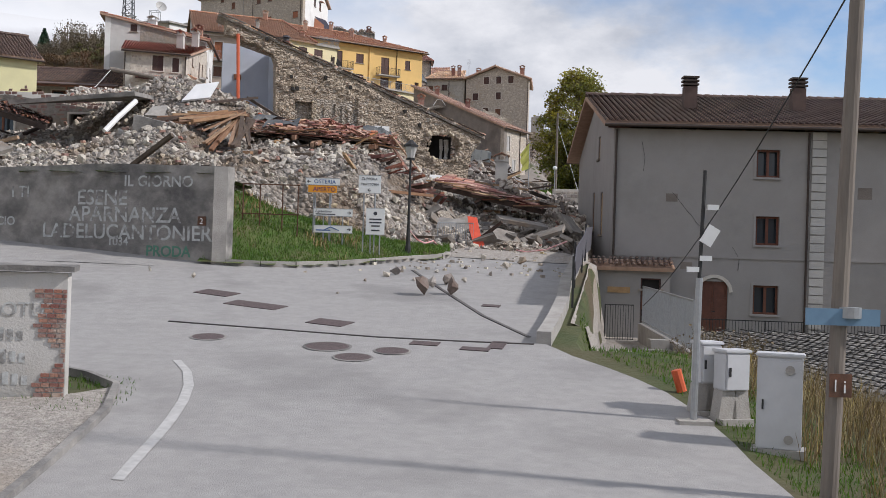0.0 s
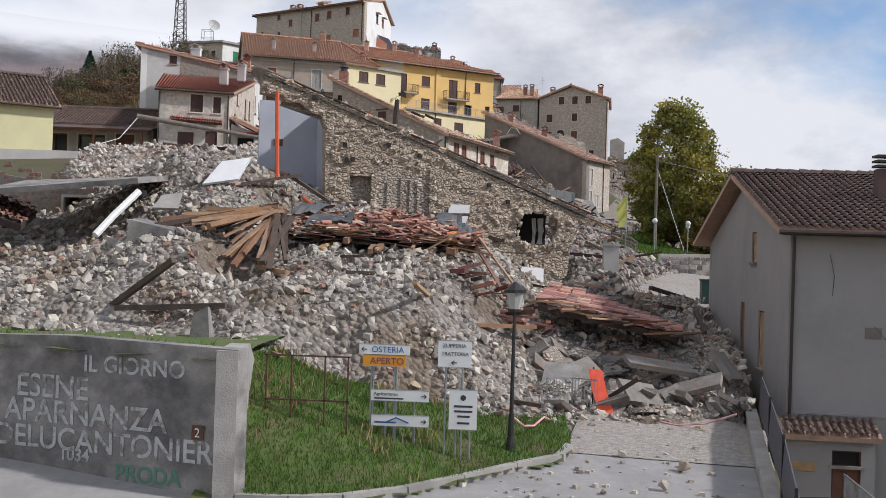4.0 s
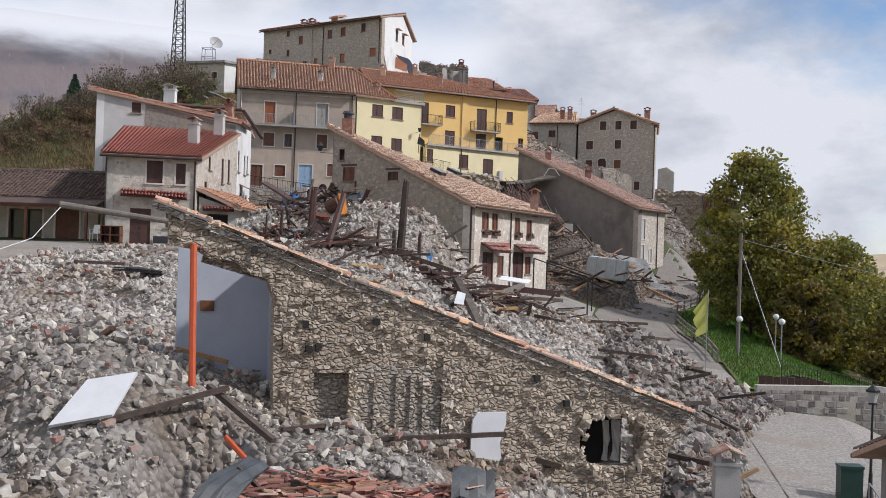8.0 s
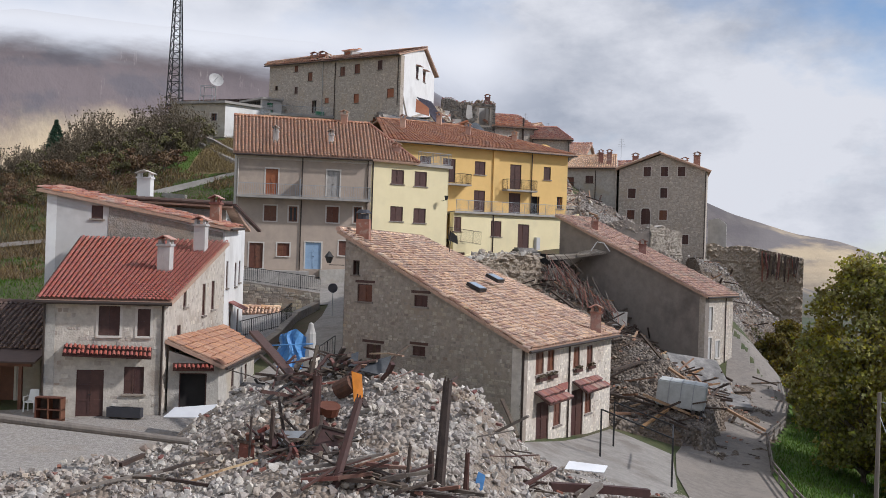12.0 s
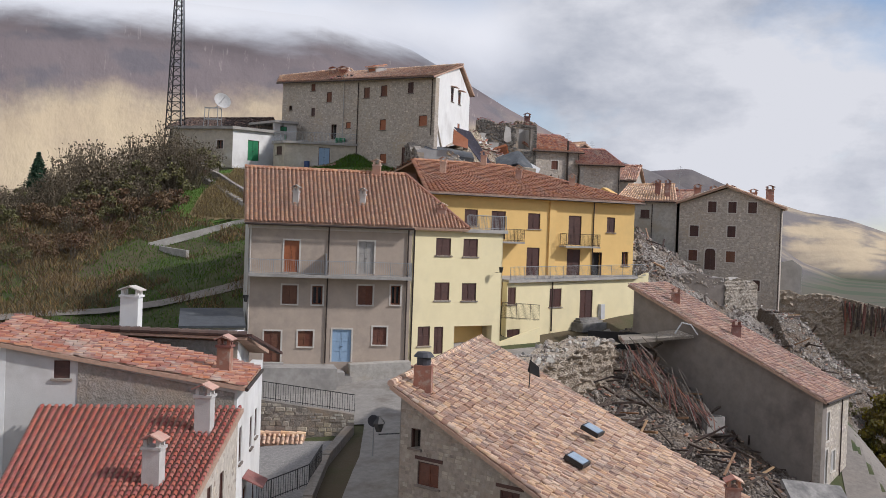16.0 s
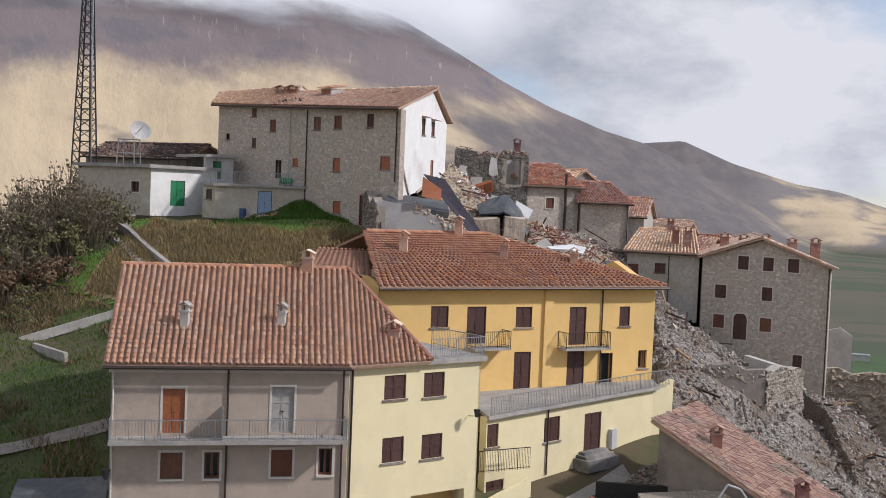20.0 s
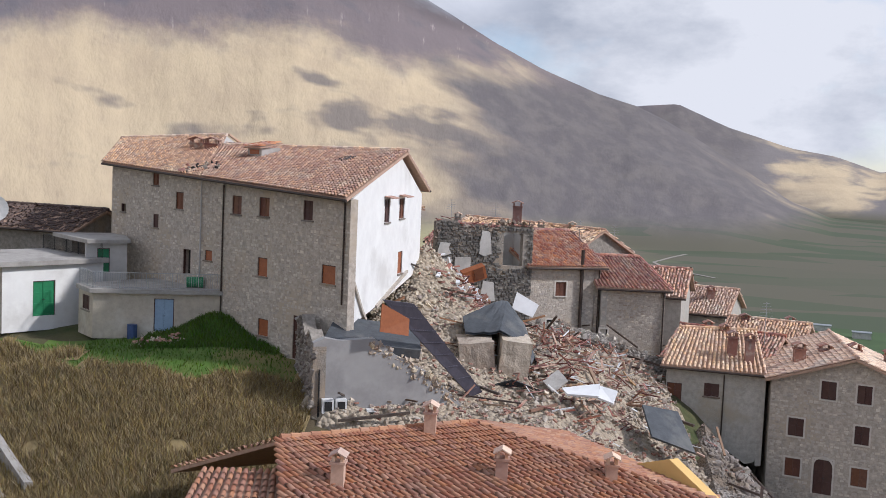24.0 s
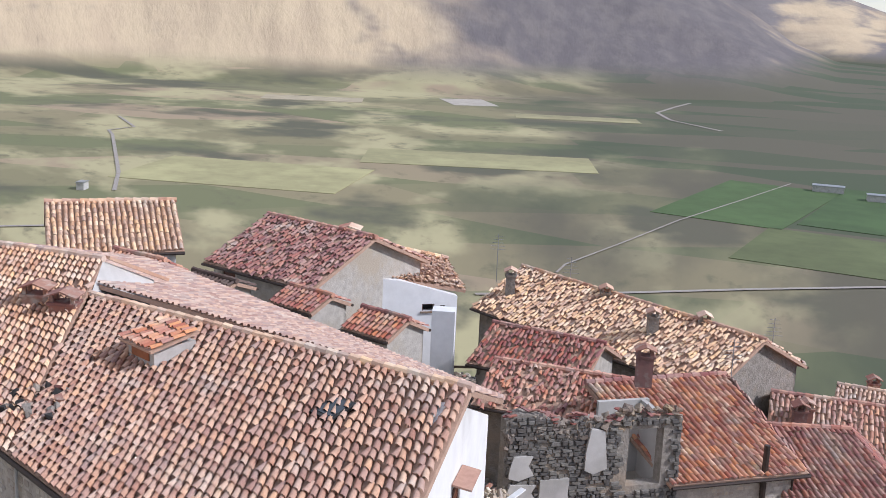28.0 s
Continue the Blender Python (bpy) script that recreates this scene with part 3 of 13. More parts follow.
def grid_mesh(name, xs, ys, zf, keep=None):
    X, Y = np.meshgrid(xs, ys)
    Z = zf(X, Y)
    nx = len(xs)
    idx = np.arange(X.size).reshape(X.shape)
    f = np.stack([idx[:-1, :-1], idx[:-1, 1:], idx[1:, 1:], idx[1:, :-1]], -1).reshape(-1, 4)
    if keep is not None:
        k = keep(X, Y, Z)
        kk = (k[:-1, :-1] | k[:-1, 1:] | k[1:, 1:] | k[1:, :-1]).reshape(-1)
        f = f[kk]
    v = np.stack([X, Y, Z], -1).reshape(-1, 3)
    used = np.unique(f)
    back = np.full(len(v), -1)
    back[used] = np.arange(len(used))
    return mesh_np(name, v[used], back[f])


def wave(x, y, s, seed=0.0):
    """Cheap smooth noise of about unit size."""
    return (np.sin(x / s * 2.1 + 1.3 * np.sin(y / s * 1.7 + seed) + seed) + np.sin(y / s * 2.3 + 1.1 * np.sin(x / s * 1.9 - seed) + 2.0 * seed) + 0.5 * np.sin((x + y) / s * 4.1 + seed * 3)) / 2.5


def strip(name, left, right, material, label, category, lift=0.03, n=10, kind="structure", parent=None, sub=3):
    """A draped band of ground between two edge lines with the same number of points."""
    P = []
    for k in range(len(left) - 1):
        for s in range(sub):
            t = s / sub
            P.append((np.array(left[k]) * (1 - t) + np.array(left[k + 1]) * t, np.array(right[k]) * (1 - t) + np.array(right[k + 1]) * t))
    P.append((np.array(left[-1], float), np.array(right[-1], float)))
    v = []
    for a, b in P:
        for i in range(n + 1):
            v.append(a + (b - a) * i / n)
    v = np.array(v)
    z = gz(v[:, 0], v[:, 1]) + lift
    f = [(r * (n + 1) + i, r * (n + 1) + i + 1, (r + 1) * (n + 1) + i + 1, (r + 1) * (n + 1) + i) for r in range(len(P) - 1) for i in range(n)]
    me = mesh_np(name, np.column_stack([v, z]), np.array(f))
    return tagged(part(name, me, material, parent), label, category, "", kind)


# ---------------------------------------------------------------- walls, openings, roofs
class Face:
    """A wall face from P0 to P1 (its outside on the right of that way), with u along it and z up."""
    def __init__(self, p0, p1):
        self.o = np.array(p0, float)
        d = np.array(p1, float) - self.o
        self.len = float(np.linalg.norm(d))
        self.d = d / self.len
        self.n = np.array([self.d[1], -self.d[0]])

    def p(self, u, z, out=0.0):
        q = self.o + self.d * u + self.n * out
        return np.array([q[0], q[1], z])

    def slab(self, g, u0, u1, z00, z01, z10, z11, o0, o1):
        """A piece from u0 to u1; bottom z00 and top z01 at u0, z10 and z11 at u1; from o0 to o1 outwards."""
        g.hexa([self.p(u0, z00, o0), self.p(u1, z10, o0), self.p(u1, z10, o1), self.p(u0, z00, o1),
                self.p(u0, z01, o0), self.p(u1, z11, o0), self.p(u1, z11, o1), self.p(u0, z01, o1)])

    def box(self, g, u0, u1, z0, z1, o0, o1):
        self.slab(g, u0, u1, z0, z1, z0, z1, o0, o1)


def wall(face, z0, top, holes=(), thick=0.5, material=None, parent=None, name="wall", label="", base=None):
    """A wall with true openings. top: line of (u, z); base: line of (u, z) or z0; holes: (u0, z0, u1, z1, ...)."""
    tu, tz = zip(*top)
    bu, bz = zip(*base) if base else ((0, 1), (z0, z0))
    cuts = sorted({round(v, 3) for v in [*tu, *(bu if base else ()), *[h[0] for h in holes], *[h[2] for h in holes]] if tu[0] - 1e-6 <= v <= tu[-1] + 1e-6})
    lines = sorted({round(float(v), 3) for h in holes for v in (h[1], h[3])})
    g = Geo()
    for a, b in zip(cuts, cuts[1:]):
        if b - a < 1e-3:
            continue
        mid = (a + b) / 2
        spans = [(h[1], h[3]) for h in holes if h[0] < mid < h[2]]
        la, lb = np.interp(a, bu, bz), np.interp(b, bu, bz)
        ta, tb = np.interp(a, tu, tz), np.interp(b, tu, tz)
        rows = [(la, lb)] + [(z, z) for z in lines if max(la, lb) + 0.02 < z < min(ta, tb) - 0.02] + [(ta, tb)]
        for (p, q), (r, s) in zip(rows, rows[1:]):
            zm = (p + q + r + s) / 4
            if not any(s0 < zm < s1 for s0, s1 in spans):
                face.slab(g, a, b, p, r, q, s, -thick, 0)
    v, f = np.round(np.concatenate(g.v), 4), np.concatenate(g.f)
    v, inv = np.unique(v, axis=0, return_inverse=True)
    f = inv.reshape(-1)[f]
    keys = np.sort(f, 1)
    _, first, cnt = np.unique(keys, axis=0, return_inverse=True, return_counts=True)
    me = mesh_np(name, v, f[cnt[first.reshape(-1)] == 1])
    return part(name, me, material, parent, label)


def opening(face, hole, parent, thick=0.5):
    """Window or door in a hole (u0, z0, u1, z1, style[, trim])."""
    u0, z0, u1, z1, style = hole[:5]
    trim = hole[5] if len(hole) > 5 else M_TRIM
    w, h = u1 - u0, z1 - z0
    door = style.startswith("door")
    g = Geo()
    t = 0.11 if trim is not None else 0.05
    o = 0.03 if trim is not None else -0.02
    if trim is not None:
        face.box(g, u0 - t, u0, z0 - (0 if door else 0.02), z1 + t, -0.12, o)
        face.box(g, u1, u1 + t, z0 - (0 if door else 0.02), z1 + t, -0.12, o)
        face.box(g, u0, u1, z1, z1 + t, -0.12, o)
    else:
        face.box(g, u0, u0 + t, z0, z1, -0.2, -0.05)
        face.box(g, u1 - t, u1, z0, z1, -0.2, -0.05)
        face.box(g, u0 + t, u1 - t, z1 - t, z1, -0.2, -0.05)
    ob = part("door" if door else "window", g.mesh("frame"), trim if trim is not None else M_BROWN, parent)
    if not door:
        g = Geo()
        face.box(g, u0 - 0.1, u1 + 0.1, z0 - 0.09, z0 - 0.002, -0.15, 0.09)
        part("sill", g.mesh("sill"), trim or M_WSTONE, ob)
    leaf = {"shut": M_BROWN, "rust": M_RUST, "door": M_BROWN, "door_rust": M_RUST, "door_blue": M_BLUEW, "door_green": M_GREENW, "door_orange": M_ORANGEW, "door_pale": M_CONCL,
            "board": M_WOODL, "grey": M_PIPE, "boardr": M_ORANGEW}.get(style, M_BROWN)
    # a thin sheet closes the opening; near-black ones paint the room's darkness
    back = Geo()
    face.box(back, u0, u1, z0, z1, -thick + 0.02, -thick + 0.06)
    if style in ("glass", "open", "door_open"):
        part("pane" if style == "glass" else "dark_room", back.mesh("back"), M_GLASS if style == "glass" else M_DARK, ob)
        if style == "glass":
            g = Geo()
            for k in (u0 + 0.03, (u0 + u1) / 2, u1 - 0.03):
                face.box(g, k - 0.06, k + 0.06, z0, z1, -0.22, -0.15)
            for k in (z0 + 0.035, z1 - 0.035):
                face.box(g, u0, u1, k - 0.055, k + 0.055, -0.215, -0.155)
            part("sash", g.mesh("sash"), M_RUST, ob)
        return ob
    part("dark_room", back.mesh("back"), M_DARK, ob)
    n = 1 if (w < 0.75 or style in ("board", "boardr")) else 2
    for k in range(n):
        a, b = u0 + w * k / n + 0.006, u0 + w * (k + 1) / n - 0.006
        g = Geo()
        face.box(g, a, b, z0 + 0.006, z1 - 0.006, -0.13, -0.085)
        face.box(g, a, a + 0.07, z0 + 0.006, z1 - 0.006, -0.085, -0.06)
        face.box(g, b - 0.07, b, z0 + 0.006, z1 - 0.006, -0.085, -0.06)
        for q in np.linspace(z0 + 0.05, z1 - 0.05, 3 if not door else 4):
            face.box(g, a + 0.07, b - 0.07, q - 0.045, q + 0.045, -0.085, -0.062)
        part("door_leaf" if door else "shutter", g.mesh("leaf"), leaf, ob)
    if door:
        g = Geo()
        face.box(g, u0 + w * 0.44, u0 + w * 0.56, z0 + h * 0.46, z0 + h * 0.46 + 0.03, -0.06, -0.02)
        part("handle", g.mesh("handle"), M_IRON, ob)
    return ob


def facade(face, z0, top, holes, material, parent, thick=0.5, name="wall", label="", base=None):
    w = wall(face, z0, top, holes, thick, material, parent, name, label, base)
    for h in holes:
        if h[4] != "void":
            opening(face, h, parent, thick)
    return w


def stones_on(face, z0, top, holes, parent, material, size=(0.42, 0.22), proud=0.05, skip=0.1, label="", base=None, singles=0, seed=1):
    """Rough courses of face stones on a wall, proud of the mortar; the first few are parts of their own."""
    rng = np.random.default_rng(seed)
    tu, tz = zip(*top)
    boxes = []
    z = z0
    zmax = max(tz)
    while z < zmax - 0.05:
        hh = size[1] * rng.uniform(0.65, 1.35)
        u = tu[0] + rng.uniform(0, 0.2)
        while u < tu[-1] - 0.08:
            ww = min(size[0] * rng.uniform(0.5, 1.5), tu[-1] - u)
            um, zm = u + ww / 2, z + hh / 2
            ok = z + hh < np.interp(um, tu, tz) - 0.05 and rng.random() > skip
            if base is not None:
                ok = ok and z > np.interp(um, *zip(*base))
            if ok and not any(h[0] - 0.14 < u + ww and u < h[2] + 0.14 and h[1] - 0.12 < z + hh and z < h[3] + 0.14 for h in holes):
                boxes.append((u, z, ww, hh))
            u += ww + rng.uniform(0.015, 0.05)
        z += hh + rng.uniform(0.01, 0.03)
    if not boxes:
        return
    B = np.array(boxes)
    n = len(B)
    j = rng.uniform(-0.12, 0.12, (n, 8, 2))
    ins = rng.uniform(0.10, 0.22, n)
    o = rng.uniform(0.25, 1.0, n) * proud
    cu = np.array([0, 1, 1, 0])
    cz = np.array([0, 0, 1, 1])
    w, h = B[:, 2:3], B[:, 3:4]
    bu = B[:, 0:1] + w * (cu + j[:, :4, 0] * 0.6)
    bz = B[:, 1:2] + h * (cz + j[:, :4, 1] * 0.6)
    fu = B[:, 0:1] + w * (0.5 + (cu - 0.5) * (1 - ins[:, None]) + j[:, 4:, 0] * 0.7)
    fz = B[:, 1:2] + h * (0.5 + (cz - 0.5) * (1 - ins[:, None]) + j[:, 4:, 1] * 0.7)

    def place(u, z, out):
        q = face.o + u[..., None] * face.d + out[..., None] * face.n
        return np.concatenate([q, z[..., None]], -1)
    v = np.concatenate([place(bu, bz, np.full((n, 4), -0.02)), place(fu, fz, np.repeat(o[:, None], 4, 1))], 1)
    F = np.array([(4, 5, 6, 7), (0, 1, 5, 4), (1, 2, 6, 5), (2, 3, 7, 6), (3, 0, 4, 7)])
    for k in range(min(singles, n)):
        part("stone", mesh_np("stone", v[k], F), material, parent)
    if n > singles:
        v = v[singles:]
        f = (F[None] + 8 * np.arange(len(v))[:, None, None]).reshape(-1, 4)
        part("facing_stones", mesh_np("facing_stones", v.reshape(-1, 3), f), material, parent, label, "stuff")


ARC = np.linspace(0, math.pi, 5)


def tiles(A, B, C, D, parent, material, w=0.23, l=0.36, jit=0.02, drop=0.0, singles=0, seed=3, lift=0.05, name="roof_tiles", tile_name="roof_tile", keep_if=None):
    """Barrel tiles on a roof slope: eave A to B, ridge D to C. Some are single parts, the rest one mesh."""
    A, B, C, D = (np.array(k, float) for k in (A, B, C, D))
    rng = np.random.default_rng(seed)
    e = (B - A) + (C - D)
    width = np.linalg.norm(e) / 2
    e = e / np.linalg.norm(e)
    s = (D - A) + (C - B)
    length = np.linalg.norm(s) / 2
    s = s / (np.linalg.norm(s) + 1e-9)
    nrm = np.cross(e, s)
    nrm = nrm / np.linalg.norm(nrm)
    nc, nr = max(1, int(width / w)), max(1, int(length / l))
    U, V = np.meshgrid((np.arange(nc) + 0.5) / nc, np.arange(nr) / nr)
    U, V = U.ravel(), V.ravel()
    keep = rng.random(len(U)) >= drop
    U, V = U[keep], V[keep]
    n = len(U)
    U = np.clip(U + rng.normal(0, jit * 0.25 / max(width, 1), n), 0, 1)
    P = A * ((1 - U) * (1 - V))[:, None] + B * (U * (1 - V))[:, None] + C * (U * V)[:, None] + D * ((1 - U) * V)[:, None]
    P = P + nrm * (lift + rng.normal(0, jit * 0.35, n))[:, None] + s * rng.normal(0, jit, n)[:, None]
    if keep_if is not None:
        P = P[keep_if(P)]
        n = len(P)
    yaw = rng.normal(0, jit * 2.0, n)
    r0, r1 = w * 0.40, w * 0.33
    ca, sa = np.cos(ARC), np.sin(ARC)
    L = l * 1.18
    low = np.stack([ca * r0, np.zeros(5), sa * r0 + 0.035], -1)
    up = np.stack([ca * r1, np.full(5, L), sa * r1], -1)
    loc = np.concatenate([low, up])
    x = loc[None, :, 0] * np.cos(yaw)[:, None] - loc[None, :, 1] * np.sin(yaw)[:, None]
    y = loc[None, :, 0] * np.sin(yaw)[:, None] + loc[None, :, 1] * np.cos(yaw)[:, None]
    v = P[:, None] + x[..., None] * e + y[..., None] * s + loc[None, :, 2:3] * nrm
    F = np.array([(i, i + 1, i + 6, i + 5) for i in range(4)])
    if singles:
        tile_me = mesh_np("roof_tile", loc, F)
        tile_me.materials.append(material)
        for p in tile_me.polygons:
            p.use_smooth = True
        step = max(1, n // singles)
        pick = np.arange(n)[::step][:singles]
        rot = Matrix(((e[0], s[0], nrm[0]), (e[1], s[1], nrm[1]), (e[2], s[2], nrm[2]))).to_4x4()
        for k in pick:
            ob = new(tile_name, tile_me)
            ob.parent = parent
            ob.matrix_basis = Matrix.Translation(P[k]) @ rot @ Matrix.Rotation(yaw[k], 4, "Z")
        rest = np.setdiff1d(np.arange(n), pick)
        v = v[rest]
    f = (F[None] + 10 * np.arange(len(v))[:, None, None]).reshape(-1, 4)
    me = mesh_np(name, v.reshape(-1, 3), f)
    me.polygons.foreach_set("use_smooth", np.ones(len(f), bool))
    return part(name, me, material, parent, "", "stuff")


def roof(A, B, C, D, parent, material, thick=0.16, deck=M_DECK, ridge=True, gutter=True, **kw):
    """One roof slope: deck, tiles, ridge caps and an eave gutter. Eave A to B, ridge D to C."""
    A, B, C, D = (np.array(k, float) for k in (A, B, C, D))
    g = Geo().sheet(A, B, C, D, thick)
    r = part("roof", g.mesh("roof"), deck, parent)
    tiles(A, B, C, D, r, material, **kw)
    if ridge:
        n = max(2, int(np.linalg.norm(C - D) / 0.42))
        g = Geo()
        for k in range(n):
            p, q = D + (C - D) * k / n, D + (C - D) * (k + 1.12) / n
            z = np.array([0, 0, 0.10 + rnd(-0.012, 0.012)])
            g.tube([p + z, q + z * 0.8], 0.15, 8, 0.13)
        part("ridge_caps", g.mesh("ridge"), material, r, kind="stuff")
    if gutter:
        o = A - D
        o = np.array([o[0], o[1], 0])
        o = o / (np.linalg.norm(o) + 1e-9) * 0.07
        g = Geo().tube([A + o + (0, 0, -0.1), B + o + (0, 0, -0.1)], 0.075, 8)
        part("gutter", g.mesh("gutter"), M_GUTTER, r)
    return r


def pipe(face, u, z0, z1, parent, out=0.08, material=None):
    g = Geo().tube([face.p(u, z0, out), face.p(u, z1, out)], 0.05, 7)
    part("downpipe", g.mesh("pipe"), material or M_GUTTER, parent)


def chimney(x, y, z, parent, w=0.55, d=0.55, h=1.3, body=None, cap=None, pots=True):
    """Chimney with a shaft, holes under the cap and a small tiled hat."""
    g = Geo().box((x, y, z + h / 2 - 0.3), (w, d, h + 0.6))
    c = part("chimney", g.mesh("chimney"), body or M_LIGHTPL, parent)
    g = Geo().box((x, y, z + h + 0.05), (w + 0.12, d + 0.12, 0.1))
    for sx in (-1, 1):
        for sy in (-1, 1):
            g.box((x + sx * (w / 2 - 0.08), y + sy * (d / 2 - 0.08), z + h + 0.22), (0.13, 0.13, 0.24))
    part("vent_piers", g.mesh("piers"), body or M_LIGHTPL, c)
    g = Geo()
    hz = z + h + 0.34
    g.sheet((x - w / 2 - 0.12, y - d / 2 - 0.14, hz), (x, y - d / 2 - 0.14, hz + 0.2), (x, y + d / 2 + 0.14, hz + 0.2), (x - w / 2 - 0.12, y + d / 2 + 0.14, hz), 0.05)
    g.sheet((x, y - d / 2 - 0.14, hz + 0.2), (x + w / 2 + 0.12, y - d / 2 - 0.14, hz), (x + w / 2 + 0.12, y + d / 2 + 0.14, hz), (x, y + d / 2 + 0.14, hz + 0.2), 0.05)
    part("cap", g.mesh("cap"), cap or M_TILER, c)
    return c


def railing(pts, parent, h=1.0, gap=0.13, material=None, name="railing", posts=1.6):
    """Thin upright bars between two rails along points."""
    g = Geo()
    for a, b in zip(pts, pts[1:]):
        a, b = np.array(a, float), np.array(b, float)
        up = np.array([0, 0, 1.0])
        g.bar(a + up * h, b + up * h, 0.05, 0.04)
        g.bar(a + up * 0.1, b + up * 0.1, 0.03, 0.03)
        L = np.linalg.norm(b - a)
        n = max(1, int(L / gap))
        for k in range(n + 1):
            p = a + (b - a) * k / n
            w = 0.045 if k % max(1, int(posts / gap)) == 0 else 0.018
            g.bar(p, p + up * h, w, w, (1, 0, 0))
    return part(name, g.mesh(name), material or M_IRON, parent)

def turned(n, rng):
    q = rng.normal(size=(n, 4))
    q /= np.linalg.norm(q, axis=1, keepdims=True)
    w, x, y, z = q.T
    return np.stack([np.stack([1 - 2 * (y * y + z * z), 2 * (x * y - z * w), 2 * (x * z + y * w)], -1), np.stack([2 * (x * y + z * w), 1 - 2 * (x * x + z * z), 2 * (y * z - x * w)], -1), np.stack([2 * (x * z - y * w), 2 * (y * z + x * w), 1 - 2 * (x * x + y * y)], -1)], 1)


def leaf_cloud(n, centres, radii, size, seed, flat=0.75, elong=1.5):
    """Leaf quads scattered in clumps."""
    rng = np.random.default_rng(seed)
    k = rng.integers(0, len(centres), n)
    d = rng.normal(size=(n, 3))
    d /= np.linalg.norm(d, axis=1, keepdims=True)
    P = centres[k] + d * (radii[k] * rng.random(n) ** 0.45)[:, None] * np.array([1, 1, flat])
    R = turned(n, rng)
    S = rng.uniform(*size, n)
    q = np.array([(-0.5, -0.5 * elong, 0), (0.5, -0.35 * elong, 0.12), (0.45, 0.5 * elong, 0), (-0.5, 0.4 * elong, 0.1)])
    v = np.einsum("nij,kj->nki", R, q) * S[:, None, None] + P[:, None]
    f = np.arange(n * 4).reshape(n, 4)
    return v.reshape(-1, 3), f


# ---------------------------------------------------------------- ground, valley, mountains
def near(a, b, step):
    return np.arange(a, b + step * 0.5, step)


def axis_values(lo, hi, inner, step, grow=1.18):
    v = list(inner)
    s = step
    while v[-1] < hi:
        s *= grow
        v.append(v[-1] + s)
    s = step
    while v[0] > lo:
        s *= grow
        v.insert(0, v[0] - s)
    return np.array(v)


def ground_z(x, y):
    z = gz(x, y)
    wild = smooth(-x, 33, 46) * smooth(y, 110, 140) + smooth(x, 13, 22) * smooth(y, 95, 110)
    return z + np.clip(wild, 0, 1) * 0.45 * wave(x, y, 4.0, 1.0) - 0.02


gx = axis_values(-420, 420, np.concatenate([near(-62, 2, 1.0), near(2.2, 9.4, 0.2), near(10, 24, 1.0)]), 1.0)
gy = axis_values(-420, 500, near(-8, 225, 1.0), 1.0)
one("ground", grid_mesh("ground", gx, gy, ground_z), M_EARTH, "hillside earth with patchy green and dry grass", "ground", kind="structure")

RIDGE_AZ = (-180, -70, -40, -26, -12, -7.5, -4.5, -2.5, 0, 2.8, 4.65, 6.0, 7.5, 10, 12, 14, 17, 40, 70, 180)
RIDGE_EL = (3.0, 4.0, 8.0, 10.5, 10.0, 8.6, 7.0, 5.85, 4.6, 3.5, 3.0, 2.4, 1.6, 0.1, -1.2, -1.9, -2.05, -2.05, 1.0, 3.0)
FAR_AZ = (-8, 0, 4.7, 6.6, 9.0, 12, 14, 16, 19, 24, 40, 60)
FAR_EL = (1.0, 1.8, 3.1, 3.25, 2.2, 1.3, 1.0, 0.35, 0.6, 0.3, 1.0, 1.6)


def flank(x, y, azs, els, ridge_r, foot, power):
    """Height of a mountain flank that climbs from its foot on the plain to a ridge."""
    az = np.degrees(np.arctan2(x + 12, y - 90))
    r = np.hypot(x + 12, y - 90)
    top = 45 + ridge_r * np.tan(np.radians(np.interp(az, azs, els)))
    base = foot + 60 * wave(az, az, 14.0) + 8 * wave(az, az, 2.3, 1.0)
    t = np.clip((r - base) / (ridge_r - base), 0, 1.4)
    prof = np.where(t < 1, t ** power, 1 - (t - 1) * 1.2)
    rill = np.abs(np.sin(az * 2.1 + 0.9 * wave(az * 30, r, 300.0, 4.0))) * 3 + np.abs(np.sin(az * 6.7 + 0.7 * wave(az * 40, r, 200.0, 2.0))) * 2
    gully = wave(az * 40, r * 0.12, 60.0) * 4 + wave(x, y, 420.0, 3.0) * 20 - rill
    z = PLAIN - 1.0 + (top - PLAIN) * prof + gully * np.clip(t * 2.2, 0, 1) * np.clip(1.1 - t, 0.07, 1) * np.clip((top - PLAIN) / 250, 0, 1)
    return z


def mountain_z(x, y):
    return flank(x, y, RIDGE_AZ, RIDGE_EL, 3500.0, 1780.0, 1.18)


def valley_mesh():
    az = np.radians(np.concatenate([np.arange(-180, -44, 4), np.arange(-44, 34, 0.3), np.arange(34, 181, 4)]))
    r = np.concatenate([[300, 380, 480, 600, 750, 900, 1050, 1200], np.arange(1300, 3900, 20)])
    A, R = np.meshgrid(az, r)
    X, Y = -12 + R * np.sin(A), 90 + R * np.cos(A)
    Z = mountain_z(X, Y)
    Z[:8] = PLAIN - 1.0
    Z[0] -= 4
    idx = np.arange(X.size).reshape(X.shape)
    f = np.stack([idx[:-1, :-1], idx[:-1, 1:], idx[1:, 1:], idx[1:, :-1]], -1).reshape(-1, 4)
    me = mesh_np("valley", np.stack([X, Y, Z], -1).reshape(-1, 3), f[:, ::-1])
    me.polygons.foreach_set("use_smooth", np.ones(len(f), bool))
    return me


